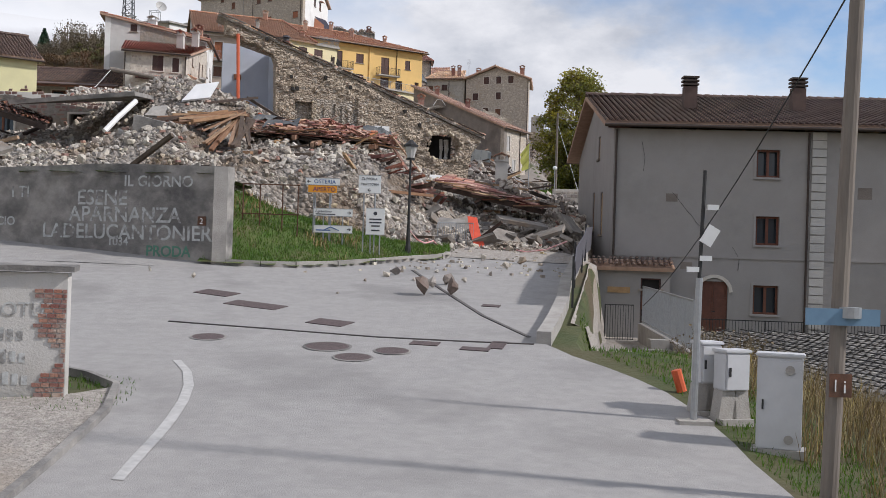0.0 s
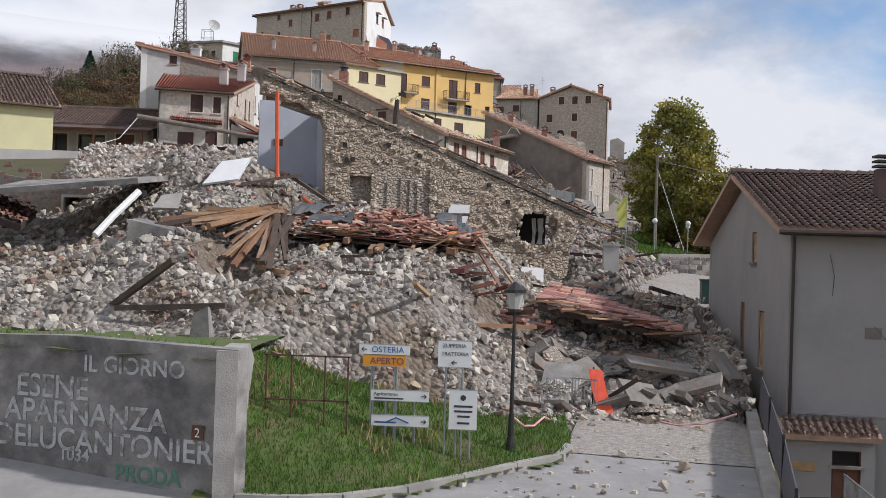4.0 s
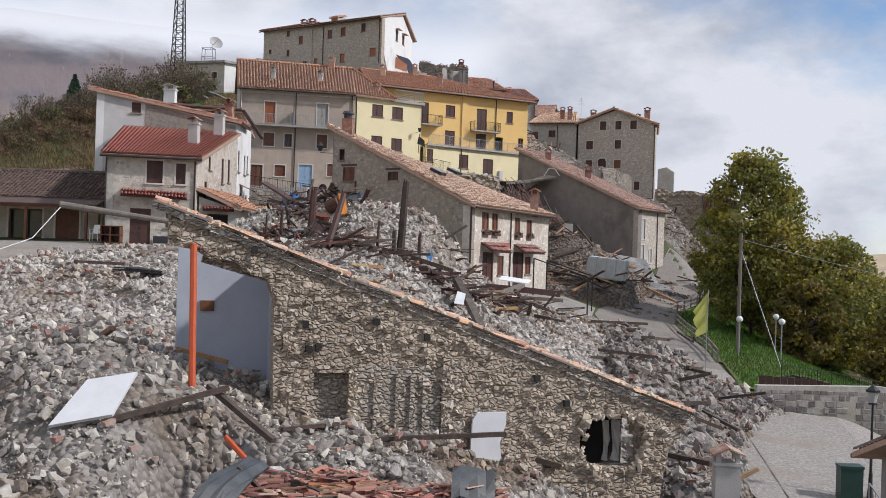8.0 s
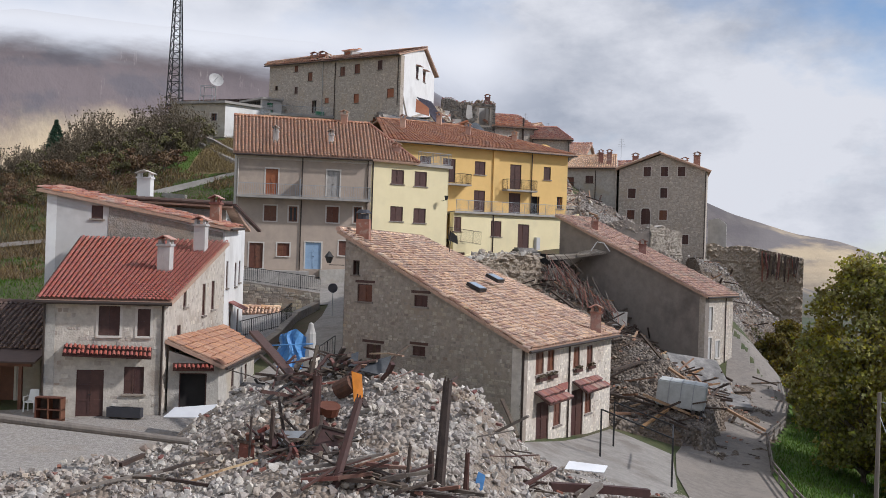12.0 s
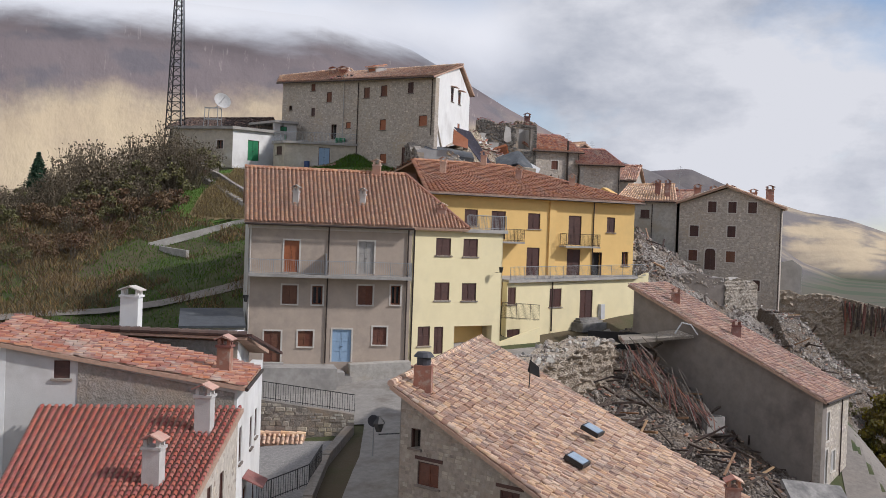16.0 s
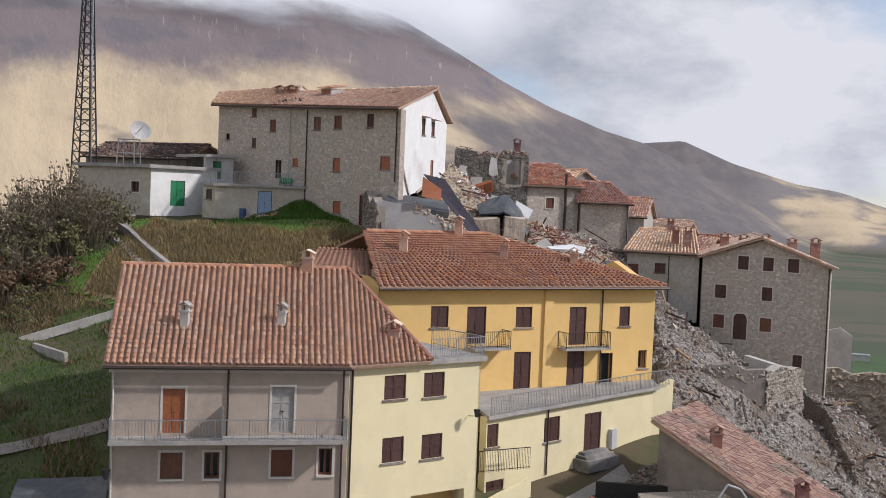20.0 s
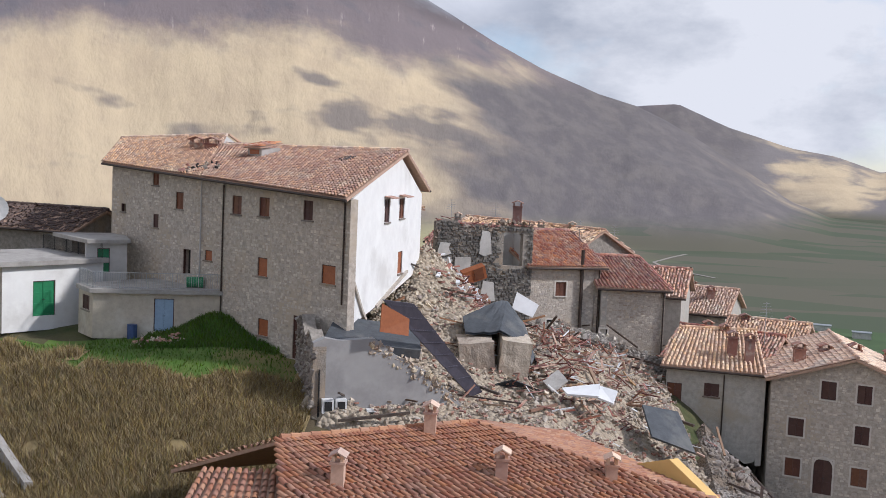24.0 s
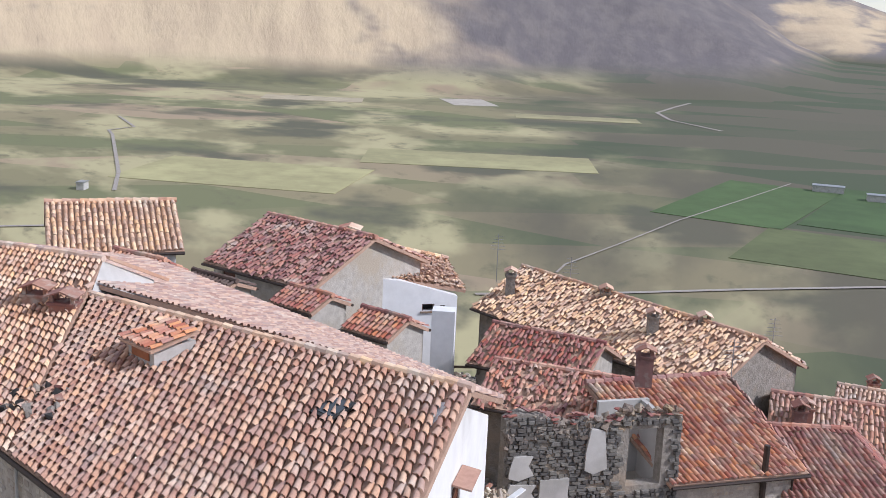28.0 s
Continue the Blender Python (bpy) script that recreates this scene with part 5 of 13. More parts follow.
def yellow_house():
    h = box_house("yellow_townhouse", "ochre yellow townhouse with dark shutters, long balcony and brown tile roof")
    f = Face((-21.0, 154.9), (-3.9, 166.0))
    B = None
    holes = [(3.5, 30.7, 4.7, 32.0, "shut", B), (6.0, 29.65, 7.35, 31.95, "door", B), (9.5, 30.6, 10.7, 31.9, "shut", B), (13.55, 29.4, 14.85, 31.85, "door", B), (17.5, 30.55, 18.35, 31.85, "shut", B),
             (9.5, 26.7, 10.75, 29.05, "door", B), (13.5, 26.6, 14.85, 29.0, "door", B), (16.1, 26.6, 17.1, 28.8, "door_open", B), (19.2, 27.7, 19.95, 28.9, "glass", B)]
    facade(f, 22.0, [(0, 33.1), (f.len, 33.1)], holes, M_YELLOW, h)
    back = f.p(f.len, 0, -8.5)[:2]
    wall(Face(f.p(f.len, 0)[:2], back), 22, [(0, 33.1), (4.2, 34.6), (8.5, 33.1)], (), 0.5, M_YELLOW, h)
    wall(Face(back, f.p(0, 0, -8.5)[:2]), 27, [(0, 33.1), (f.len, 33.1)], (), 0.5, M_YELLOW, h)
    wall(Face(f.p(0, 0, -8.5)[:2], f.o), 27, [(0, 33.1), (4.2, 34.0), (8.5, 33.1)], (), 0.5, M_YELLOW, h)
    e0, e1 = f.p(-0.3, 33.2, 0.7), f.p(f.len + 0.6, 33.2, 0.7)
    r0, r1 = f.p(2.4, 36.1, -7.5), f.p(11.6, 36.1, -7.5)
    b0, b1 = f.p(-0.3, 33.4, -14), f.p(f.len + 0.6, 33.4, -14)
    roof(e0, e1, r1, r0, h, M_TILEB, w=0.30, l=0.42, jit=0.012, seed=15, singles=140)
    roof(e1, b1, r1 + (0.05, 0, 0), r1, h, M_TILEB, w=0.30, l=0.42, jit=0.012, seed=16, ridge=False)
    roof(b1, b0, r0, r1, h, M_TILEB, w=0.30, l=0.42, jit=0.012, seed=17, ridge=False, gutter=False)
    roof(f.p(-3.2, 33.9, -4.2), f.p(0.6, 33.6, -2.4), f.p(2.4, 34.9, -7.0), f.p(-0.6, 34.9, -8.3), h, M_TILEB, w=0.30, l=0.42, jit=0.012, seed=18, ridge=False)
    g = Geo()
    f.box(g, 11.55, 12.2, 25, 33.1, 0.0, 0.16)
    part("pilaster", g.mesh("pilaster"), M_YELLOW, h)
    for u in (16.05, ):
        pipe(f, u, 26.6, 33.1, h)
    for u0, u1, z, o in ((12.7, 16.2, 29.3, 1.0), (6.0, 8.6, 29.5, 1.1)):
        g = Geo()
        f.box(g, u0, u1, z - 0.15, z, 0, o)
        bal = part("balcony", g.mesh("balcony"), M_CONCL, h)
        railing([f.p(u0 + .05, z, 0.02), f.p(u0 + .05, z, o - .05), f.p(u1 - .05, z, o - .05), f.p(u1 - .05, z, 0.02)], bal, 1.0, 0.13, M_GUTTER)
    for u, d, z in ((3.6, 4.3, 35.0), (10.6, 3.6, 34.7), (15.6, 2.8, 34.2), (9.0, 7.0, 36.0)):
        p = f.p(u, 0, -d)
        chimney(p[0], p[1], z, h, 0.5, 0.5, 0.85, M_TILE, M_TILE)
    # the lower storey steps forward under a long terrace balcony
    b = box_house("lower_wing", "cream plastered lower storey carrying a balcony with iron railing")
    k = Face((-14.2, 151.2), (-4.0, 163.3))
    hl = LOWER_HOLES
    facade(k, 21.0, [(0, 26.5), (k.len, 26.75)], hl, M_CREAM, b, base=[(0, 21.4), (k.len, 23.6)])
    k2 = Face(k.p(k.len, 0)[:2], (-2.6, 164.5))
    wall(k2, 22.5, [(0, 26.6), (k2.len, 27.2)], (), 0.4, M_CREAM, b)
    slab = Geo().hexa([k.p(-0.2, 26.45, 0.35), k.p(k.len + 0.2, 26.7, 0.35), f.p(f.len + 0.2, 26.7, -0.2), f.p(5.6, 26.45, -0.2), k.p(-0.2, 26.65, 0.35), k.p(k.len + 0.2, 26.9, 0.35), f.p(f.len + 0.2, 26.9, -0.2), f.p(5.6, 26.65, -0.2)])
    part("balcony", slab.mesh("slab"), M_CONCL, b)
    railing([k.p(0, 26.65, 0.28), k.p(k.len + 0.1, 26.9, 0.28), (-2.9, 164.0, 26.9)], b, 1.0, 0.14, M_STEEL)
    pipe(k, 5.2, 22.6, 26.5, b)
    g = Geo()
    k.slab(g, -5.2, 2.4, 20.4, 21.5, 21.8, 23.1, 1.1, 1.35)
    part("parapet", g.mesh("parapet"), M_CREAM, b, "low sloping cream parapet of the ramp")
    for n in range(3):
        g = Geo()
        k.box(g, 8.3 - 0.25 * n, 10.7 + 0.1 * n, 22.5, 23.55 - 0.17 * n, 0, 0.45 + 0.35 * n)
        part("door_step", g.mesh("step"), M_CONC, b)
    railing([k.p(-1.8, 23.9, 1.2), k.p(2.4, 23.6, 1.2)], b, 1.2, 0.13, M_GUTTER)
    g = Geo()
    k.box(g, 11.2, 11.7, 23.4, 24.6, 0.0, 0.3)
    part("meter_box", g.mesh("meter"), M_CAB, b)
    return h


LOWER_HOLES = []


def stone_house():
    h = box_house("stone_house", "tall grey rubble-stone house with gable front, arched door and brown shutters")
    f = Face((3.0, 194.3), (13.3, 189.8))
    holes = [(3.2, 33.2, 4.15, 34.4, "shut"), (5.45, 33.2, 6.35, 34.4, "shut"), (7.6, 33.2, 8.55, 34.4, "shut"), (1.25, 30.5, 2.25, 31.7, "shut"), (5.45, 30.55, 6.35, 31.75, "shut"), (1.2, 27.8, 2.2, 29.0, "rust"), (3.05, 26.9, 4.25, 29.2, "door"), (5.4, 27.8, 6.4, 29.0, "rust"), (8.4, 24.85, 9.2, 26.0, "shut")]
    top = [(0, 34.1), (5.4, 35.9), (f.len, 33.9)]
    facade(f, 19.5, top, holes, M_MORTARL, h)
    stones_on(f, 20.0, top, holes, h, M_PSTONE, (0.25, 0.15), 0.022, 0.45, seed=21)
    D = np.array([1.0, 12.0, 0.0])
    back = [f.o + D[:2], f.p(f.len, 0)[:2] + D[:2]]
    wall(Face(f.p(f.len, 0)[:2], back[1]), 18, [(0, 33.9), (12, 33.9)], (), 0.5, M_MORTARL, h)
    wall(Face(back[0], f.o), 24, [(0, 34.1), (12, 34.1)], (), 0.5, M_MORTARL, h)
    wall(Face(back[1], back[0]), 18, [(0, 33.9), (f.len - 5.4, 35.9), (f.len, 34.1)], (), 0.5, M_MORTARL, h)
    roof(f.p(-0.3, 34.15, 0.0) + D, f.p(-0.3, 34.15, 0.6), f.p(5.4, 36.15, 0.6), f.p(5.4, 36.15, 0) + D, h, M_TILE, seed=22, gutter=False)
    roof(f.p(f.len + 0.7, 33.75, 0.6), f.p(f.len + 0.7, 33.75, 0) + D, f.p(5.4, 36.15, 0) + D, f.p(5.4, 36.15, 0.6), h, M_TILE, seed=23, ridge=False, gutter=False)
    pipe(f, f.len - 0.1, 21, 33.7, h)
    for u, d, hh in ((1.2, 2.5, 1.3), (2.6, 4.0, 1.2), (4.4, 5.0, 1.3), (9.6, 1.2, 1.2), (6.6, 6.0, 1.0)):
        p = f.p(u, 0, -d)
        chimney(p[0], p[1], 34.6, h, 0.75, 0.6, hh, M_BRICK, M_BRICK)
    g = Geo()
    a = np.linspace(0, math.pi, 9)
    for p, q in zip(a, a[1:]):
        g.bar(f.p(3.65 - 0.66 * math.cos(p), 28.75 + 0.62 * math.sin(p), 0.03), f.p(3.65 - 0.66 * math.cos(q), 28.75 + 0.62 * math.sin(q), 0.03), 0.12, 0.12)
    part("arch", g.mesh("arch"), M_TRIM, h)
    return h


def neighbour_house():
    h = box_house("damaged_house", "pale rendered house with a cracked base and bleached tile roof")
    f = Face((-3.7, 196.4), (2.75, 194.9))
    holes = [(0.1, 31.4, 1.1, 33.1, "door_rust", None), (2.6, 32.4, 3.6, 33.3, "shut", None)]
    facade(f, 28.5, [(0, 34.2), (f.len, 34.2)], holes, M_PALE, h, base=[(0, 29.0), (3.4, 29.4), (5.6, 28.0), (f.len, 28.4)])
    wall(Face(f.p(f.len, 0)[:2], f.p(f.len, 0)[:2] + np.array([0.5, 7.0])), 28, [(0, 34.2), (7, 36)], (), 0.4, M_PALE, h)
    roof(f.p(-0.4, 34.3, 0.5), f.p(f.len + 0.1, 34.3, 0.5), f.p(f.len - 1.0, 36.4, -5.2), f.p(0.2, 36.2, -5.2), h, M_TILE, w=0.27, l=0.4, seed=24, drop=0.01)
    for u, d in ((4.2, 1.6), (5.4, 1.0), (3.4, 5.0)):
        p = f.p(u, 0, -d)
        chimney(p[0], p[1], 35.2, h, 0.6, 0.5, 1.1, M_BRICK, M_BRICK)
    pipe(f, 3.9, 29.5, 34, h)
    return h


def top_house():
    h = box_house("hilltop_house", "long grey rubble-stone house with cracked white gable and mottled terracotta roof")
    f = Face((-42.6, 194.9), (-23.1, 178.3))
    T = None
    holes = [(5.35, 45.2, 6.1, 46.0, "rust", T), (8.2, 43.8, 9.1, 44.9, "rust", T), (14.55, 43.9, 15.5, 45.0, "rust", T), (17.3, 43.95, 18.3, 45.05, "rust", T), (21.5, 44.0, 22.35, 45.1, "shut", T), (1.3, 43.2, 1.9, 43.75, "open", T), (5.5, 42.4, 6.15, 43.3, "shut", T),
             (9.2, 39.7, 10.1, 41.3, "door_open", T), (11.7, 40.8, 12.5, 41.45, "boardr", T), (17.3, 40.4, 18.25, 41.5, "boardr", T), (23.3, 40.6, 24.5, 41.65, "boardr", T), (17.5, 36.9, 18.5, 37.9, "boardr", T), (20.9, 36.0, 22.2, 38.5, "door", T)]
    top = [(0, 46.45), (f.len, 45.35)]
    base = [(0, 37.5), (13.9, 37.0), (22, 35.5), (f.len, 35.0)]
    facade(f, 35, top, holes, M_MORTARL, h, base=base)
    stones_on(f, 35.3, top, holes, h, M_PSTONE, (0.24, 0.14), 0.022, 0.45, seed=31, base=base, singles=0)
    # white gable, leaning out a little
    k = Face((-23.1, 178.3), (-20.9, 194.3))
    gh = [(6.85, 43.8, 8.0, 45.2, "shut", T), (10.3, 43.9, 11.5, 45.15, "rust", T), (10.4, 40.4, 11.5, 41.8, "boardr", T)]
    facade(k, 37, [(0.52, 45.4), (9.9, 47.9), (k.len, 45.3)], gh, M_WHITE, h, base=[(0.52, 38.4), (3, 38.6), (9, 39.3), (k.len, 40.2)])
    g = Geo()
    for a, b, z0, z1 in ((0.4, 2.6, 41.2, 39.0), (2.6, 3.4, 39.0, 38.4), (5.5, 12.6, 38.9, 40.4)):
        g.bar(k.p(a, z0, 0.02), k.p(b, z1, 0.02), 0.25, 0.18)
    part("exposed_edge", g.mesh("edge"), M_MORTARL, h)
    for u in (6.75, 10.2):
        g = Geo().sheet(k.p(u - 0.1, 45.4, 0.02), k.p(u - 0.1, 45.3, 0.6), k.p(u + 1.4, 45.3, 0.6), k.p(u + 1.4, 45.4, 0.02), 0.06)
        part("awning", g.mesh("awning"), M_TILE, h)
    bl, br = f.p(0, 0, -15)[:2], np.array([-20.9, 194.3])
    wall(Face(br, (-36, 206.5)), 38, [(0, 45.3), (19, 45.8)], (), 0.5, M_MORTARL, h)
    wall(Face((-36, 206.5), f.o), 37, [(0, 45.8), (6.5, 47.9), (13.3, 46.4)], (), 0.5, M_MORTARL, h)
    e0, e1 = f.p(-0.5, 46.5, 0.55), f.p(f.len + 0.25, 45.4, 0.55)
    r0, r1 = np.array([-45.0, 203.0, 48.2]), np.array([-21.3, 188.7, 48.1])
    b0, b1 = np.array([-37.2, 209.0, 46.2]), np.array([-20.4, 195.0, 45.6])
    em, rm, rl = f.p(11.8, 45.97, 0.55), np.array([-35.2, 196.2, 47.95]), np.array([-35.6, 198.5, 48.7])
    roof(em, e1, r1, rm, h, M_TILE, w=0.29, l=0.40, jit=0.02, drop=0.002, singles=220, seed=32)
    roof(e0, em, rl, r0, h, M_TILE, w=0.29, l=0.40, jit=0.02, drop=0.002, singles=80, seed=34)
    part("inner_gable", Geo().hexa([rm, rl, rl + (1.2, 2.2, -1.4), rm + (1.2, 2.0, -1.4), rm + (0, 0, 0.05), rl + (0, 0, 0.0), rl + (1.2, 2.2, -1.2), rm + (1.2, 2.0, -1.2)]).mesh("inner_gable"), M_LIGHTPL, h)
    part("verge_board", Geo().bar(rl + (0.15, 0.1, 0.12), rl + (1.6, 2.6, -1.25), 0.22, 0.12).mesh("verge"), M_TILE, h)
    roof(b1, b0, r0, r1, h, M_TILE, w=0.25, l=0.38, jit=0.022, seed=33, ridge=False)
    pipe(f, 13.7, 37.4, 45.6, h)
    pipe(f, 25.2, 39.6, 45.2, h)
    g = Geo().tube([f.p(11.3, 38.5, 0.1), f.p(11.3, 46, 0.1)], 0.045, 6)
    part("pale_pipe", g.mesh("pipe"), M_PIPE, h)
    return h, f


def barn():
    h = box_house("long_barn", "long grey rendered house with a single steep tile roof slope")
    f = Face((-4.6, 153.0), (7.1, 141.6))
    facade(f, 12, [(0, 26.3), (f.len, 19.9)], [], M_GREYPL, h, base=[(0, 19.5), (f.len, 13.5)])
    k = Face((7.1, 141.6), (10.2, 147.4))
    facade(k, 13, [(0, 19.9), (k.len, 19.9)], [(0.7, 17.2, 1.7, 19.1, "grey"), (0.5, 14.3, 1.6, 16.6, "grey"), (2.5, 14.9, 3.5, 16.3, "grey")], M_MORTARL, h)
    stones_on(k, 13.4, [(0, 19.9), (k.len, 19.9)], [(0.7, 17.2, 1.7, 19.1), (0.5, 14.3, 1.6, 16.6), (2.5, 14.9, 3.5, 16.3)], h, M_PSTONE, (0.26, 0.15), 0.02, 0.45, seed=46)
    d = np.array([3.1, 5.8])
    p0, p1 = f.o, np.array([7.1, 141.6])
    wall(Face(p1 + d, p0 + d), 14, [(0, 19.9), (f.len, 26.3)], (), 0.5, M_GREYPL, h)
    up = np.array([f.d[0], f.d[1]])
    A, B = [*(p1 + up * 0.4 - d * 0.06), 20.0], [*(p1 + up * 0.4 + d * 1.05), 20.0]
    D, C = [*(p0 - up * 0.4 - d * 0.06), 26.6], [*(p0 - up * 0.4 + d * 1.05), 26.6]
    roof(A, B, C, D, h, mat("mossy_pink_tile", (0.48, 0.30, 0.235), (0.37, 0.24, 0.19), 4, 0.87, 0.2, 25, c3=(0.30, 0.235, 0.185), s3=0.5, island=0.32), seed=41, jit=0.035, ridge=False)
    for u, o in ((2.4, -2.0), (7.6, -2.5)):
        p = f.p(u, 0, o)
        chimney(p[0], p[1], 26.3 - u * 0.39, h, 0.6, 0.6, 0.7, M_BRICK, M_BRICK)
    pipe(k, 4.6, 14, 19.8, h)
    return h


def slope_house():
    h = box_house("farmhouse", "grey rubble-stone farmhouse with one long bleached tile slope and brown shutters")
    f = Face((-16.9, 111.5), (-6.7, 104.1))
    T = M_BROWN
    holes = [(1.05, 19.95, 2.2, 20.9, "rust", None), (5.35, 19.9, 6.3, 20.5, "shut", None), (1.9, 16.85, 3.0, 17.65, "shut", None), (5.35, 17.3, 6.25, 17.8, "shut", None), (0.62, 21.4, 1.15, 22.2, "open", None)]
    top = [(0, 23.5), (f.len, 18.2)]
    facade(f, 12, top, holes, M_GABLE, h, base=[(0, 15.4), (f.len, 12.0)])
    stones_on(f, 12.4, top, holes, h, M_GSTONE, (0.25, 0.15), 0.02, 0.45, seed=42, base=[(0, 15.4), (f.len, 12.6)])
    for a, b, z in ((0.9, 2.4, 20.98), (5.15, 6.5, 20.6), (1.6, 3.25, 17.74), (5.15, 6.45, 17.88)):
        g = Geo()
        f.box(g, a, b, z, z + 0.14, -0.1, 0.03)
        part("lintel", g.mesh("lintel"), M_BROWN, h)
    k = Face((-6.7, 104.1), (-1.6, 118.4))
    kh = [(2.0, 16.75, 3.2, 17.9, "rust", None), (3.75, 16.8, 4.8, 17.9, "rust", None), (8.0, 16.65, 9.1, 17.8, "rust", None), (10.4, 16.55, 11.5, 17.75, "rust", None), (2.3, 12.7, 4.2, 15.3, "door", None), (4.95, 13.8, 6.1, 15.1, "rust", None), (7.9, 12.7, 10.0, 15.4, "door", None), (10.3, 13.85, 11.5, 15.1, "rust", None)]
    ktop = [(0, 18.2), (k.len, 18.2)]
    # this side's sunlight is painted in by the brighter stone
    facade(k, 11.5, ktop, kh, M_LSTONE, h)
    stones_on(k, 12.4, ktop, kh, h, M_LSTONE, (0.24, 0.14), 0.02, 0.45, seed=43)
    for u0, u1 in ((1.9, 5.4), (7.9, 12.1)):
        r = part("awning", Geo().sheet(k.p(u0, 15.35, 0.9), k.p(u1, 15.35, 0.9), k.p(u1, 15.95, 0.02), k.p(u0, 15.95, 0.02), 0.07).mesh("awning"), M_BROWN, h)
        tiles(k.p(u0, 15.35, 0.9), k.p(u1, 15.35, 0.9), k.p(u1, 15.95, 0.02), k.p(u0, 15.95, 0.02), r, M_TILER, seed=44)
    bl = np.array([-14.2, 131.5])
    br = np.array([-1.6, 118.4])
    wall(Face(br, bl), 13, [(0, 18.2), (18.1, 23.5)], (), 0.5, M_GREYPL, h)
    wall(Face(bl, f.o), 15, [(0, 23.5), (20.2, 23.5)], (), 0.5, M_GREYPL, h)
    A, B = k.p(-0.35, 18.2, 0.5), k.p(k.len + 0.2, 18.2, 0.5)
    roof(A, B, np.array([-15.0, 133.8, 23.85]), np.array([-17.35, 111.4, 23.85]), h, M_TILES, w=0.26, l=0.40, jit=0.035, drop=0.01, seed=45, singles=200)
    pipe(k, 0.05, 12.5, 18.1, h)
    pipe(k, 7.1, 12.5, 18.1, h)
    for p, z in (((-2.7, 115.4), 18.6),):
        chimney(p[0], p[1], z, h, 0.6, 0.6, 0.95, M_BRICK, M_TILER)
    g = Geo()
    k.box(g, 5.5, 7.0, 15.62, 16.0, 0.02, 0.08)
    part("sign_board", g.mesh("sign"), M_TILER, h, "brick-red sign board between the doors")
    for u in (2.6, 4.3, 8.55, 10.95):
        g = Geo()
        k.box(g, u - 0.55, u + 0.55, 16.42, 16.6, 0.04, 0.24)
        bx = part("flower_box", g.mesh("box"), M_BROWN, h)
        P = np.array([k.p(u - 0.45 + 0.1 * i, 16.66, 0.15) for i in range(10)])
        v, f2 = leaf_cloud(90, P, np.full(10, 0.14), (0.05, 0.1), int(u * 10))
        part("dead_plant", mesh_np("plant", v, f2), M_LEAFB, bx, kind="stuff")
    # roof lights lie in the tile slope; a bent vane and a black-capped flue stand on it
    E0, E1, E2 = np.array([-6.6, 103.6, 18.2]), np.array([-1.2, 118.7, 18.2]), np.array([-17.35, 111.4, 23.85])
    ax = (E1 - E0) / np.linalg.norm(E1 - E0)
    nn = np.cross(ax, E2 - E0)
    nn = nn / np.linalg.norm(nn) * (1 if nn[2] > 0 else -1)
    up = np.cross(nn, ax)
    up = up * (1 if up[2] > 0 else -1)
    for x, y in ((-8.8, 117.9), (-9.6, 112.8)):
        z = E0[2] - (nn[0] * (x - E0[0]) + nn[1] * (y - E0[1])) / nn[2]
        c = np.array([x, y, z]) + nn * 0.2
        sk = part("skylight", Geo().sheet(c - ax * 0.5 - up * 0.45, c + ax * 0.5 - up * 0.45, c + ax * 0.5 + up * 0.45, c - ax * 0.5 + up * 0.45, 0.2).mesh("skylight"), M_IRON, h)
        c = c + nn * 0.02
        part("pane", Geo().sheet(c - ax * 0.42 - up * 0.37, c + ax * 0.42 - up * 0.37, c + ax * 0.42 + up * 0.37, c - ax * 0.42 + up * 0.37, 0.02).mesh("pane"), M_ROOFPANE, sk)
    x, y = -11.8, 120.2
    z = E0[2] - (nn[0] * (x - E0[0]) + nn[1] * (y - E0[1])) / nn[2]
    vn = part("vane", Geo().tube([(x, y, z), (x + 0.05, y, z + 1.5)], 0.03, 6).mesh("rod"), M_IRON, h)
    part("vane_plate", Geo().sheet((x - 0.1, y, z + 0.75), (x + 0.5, y + 0.1, z + 0.5), (x + 0.45, y + 0.1, z + 1.0), (x, y, z + 1.35), 0.03).mesh("plate"), M_IRON, vn)
    fl = part("chimney", Geo().box((-16.2, 113.2, 23.9), (0.75, 0.75, 1.3)).mesh("chimney"), M_BRICK, h)
    part("cowl", Geo().tube([(-16.2, 113.2, 24.55), (-16.2, 113.2, 24.85)], 0.3, 12).tube([(-16.2, 113.2, 24.9), (-16.2, 113.2, 25.1)], 0.46, 12, 0.3).mesh("cowl"), M_INK, fl, "black round chimney cowl")
    return h


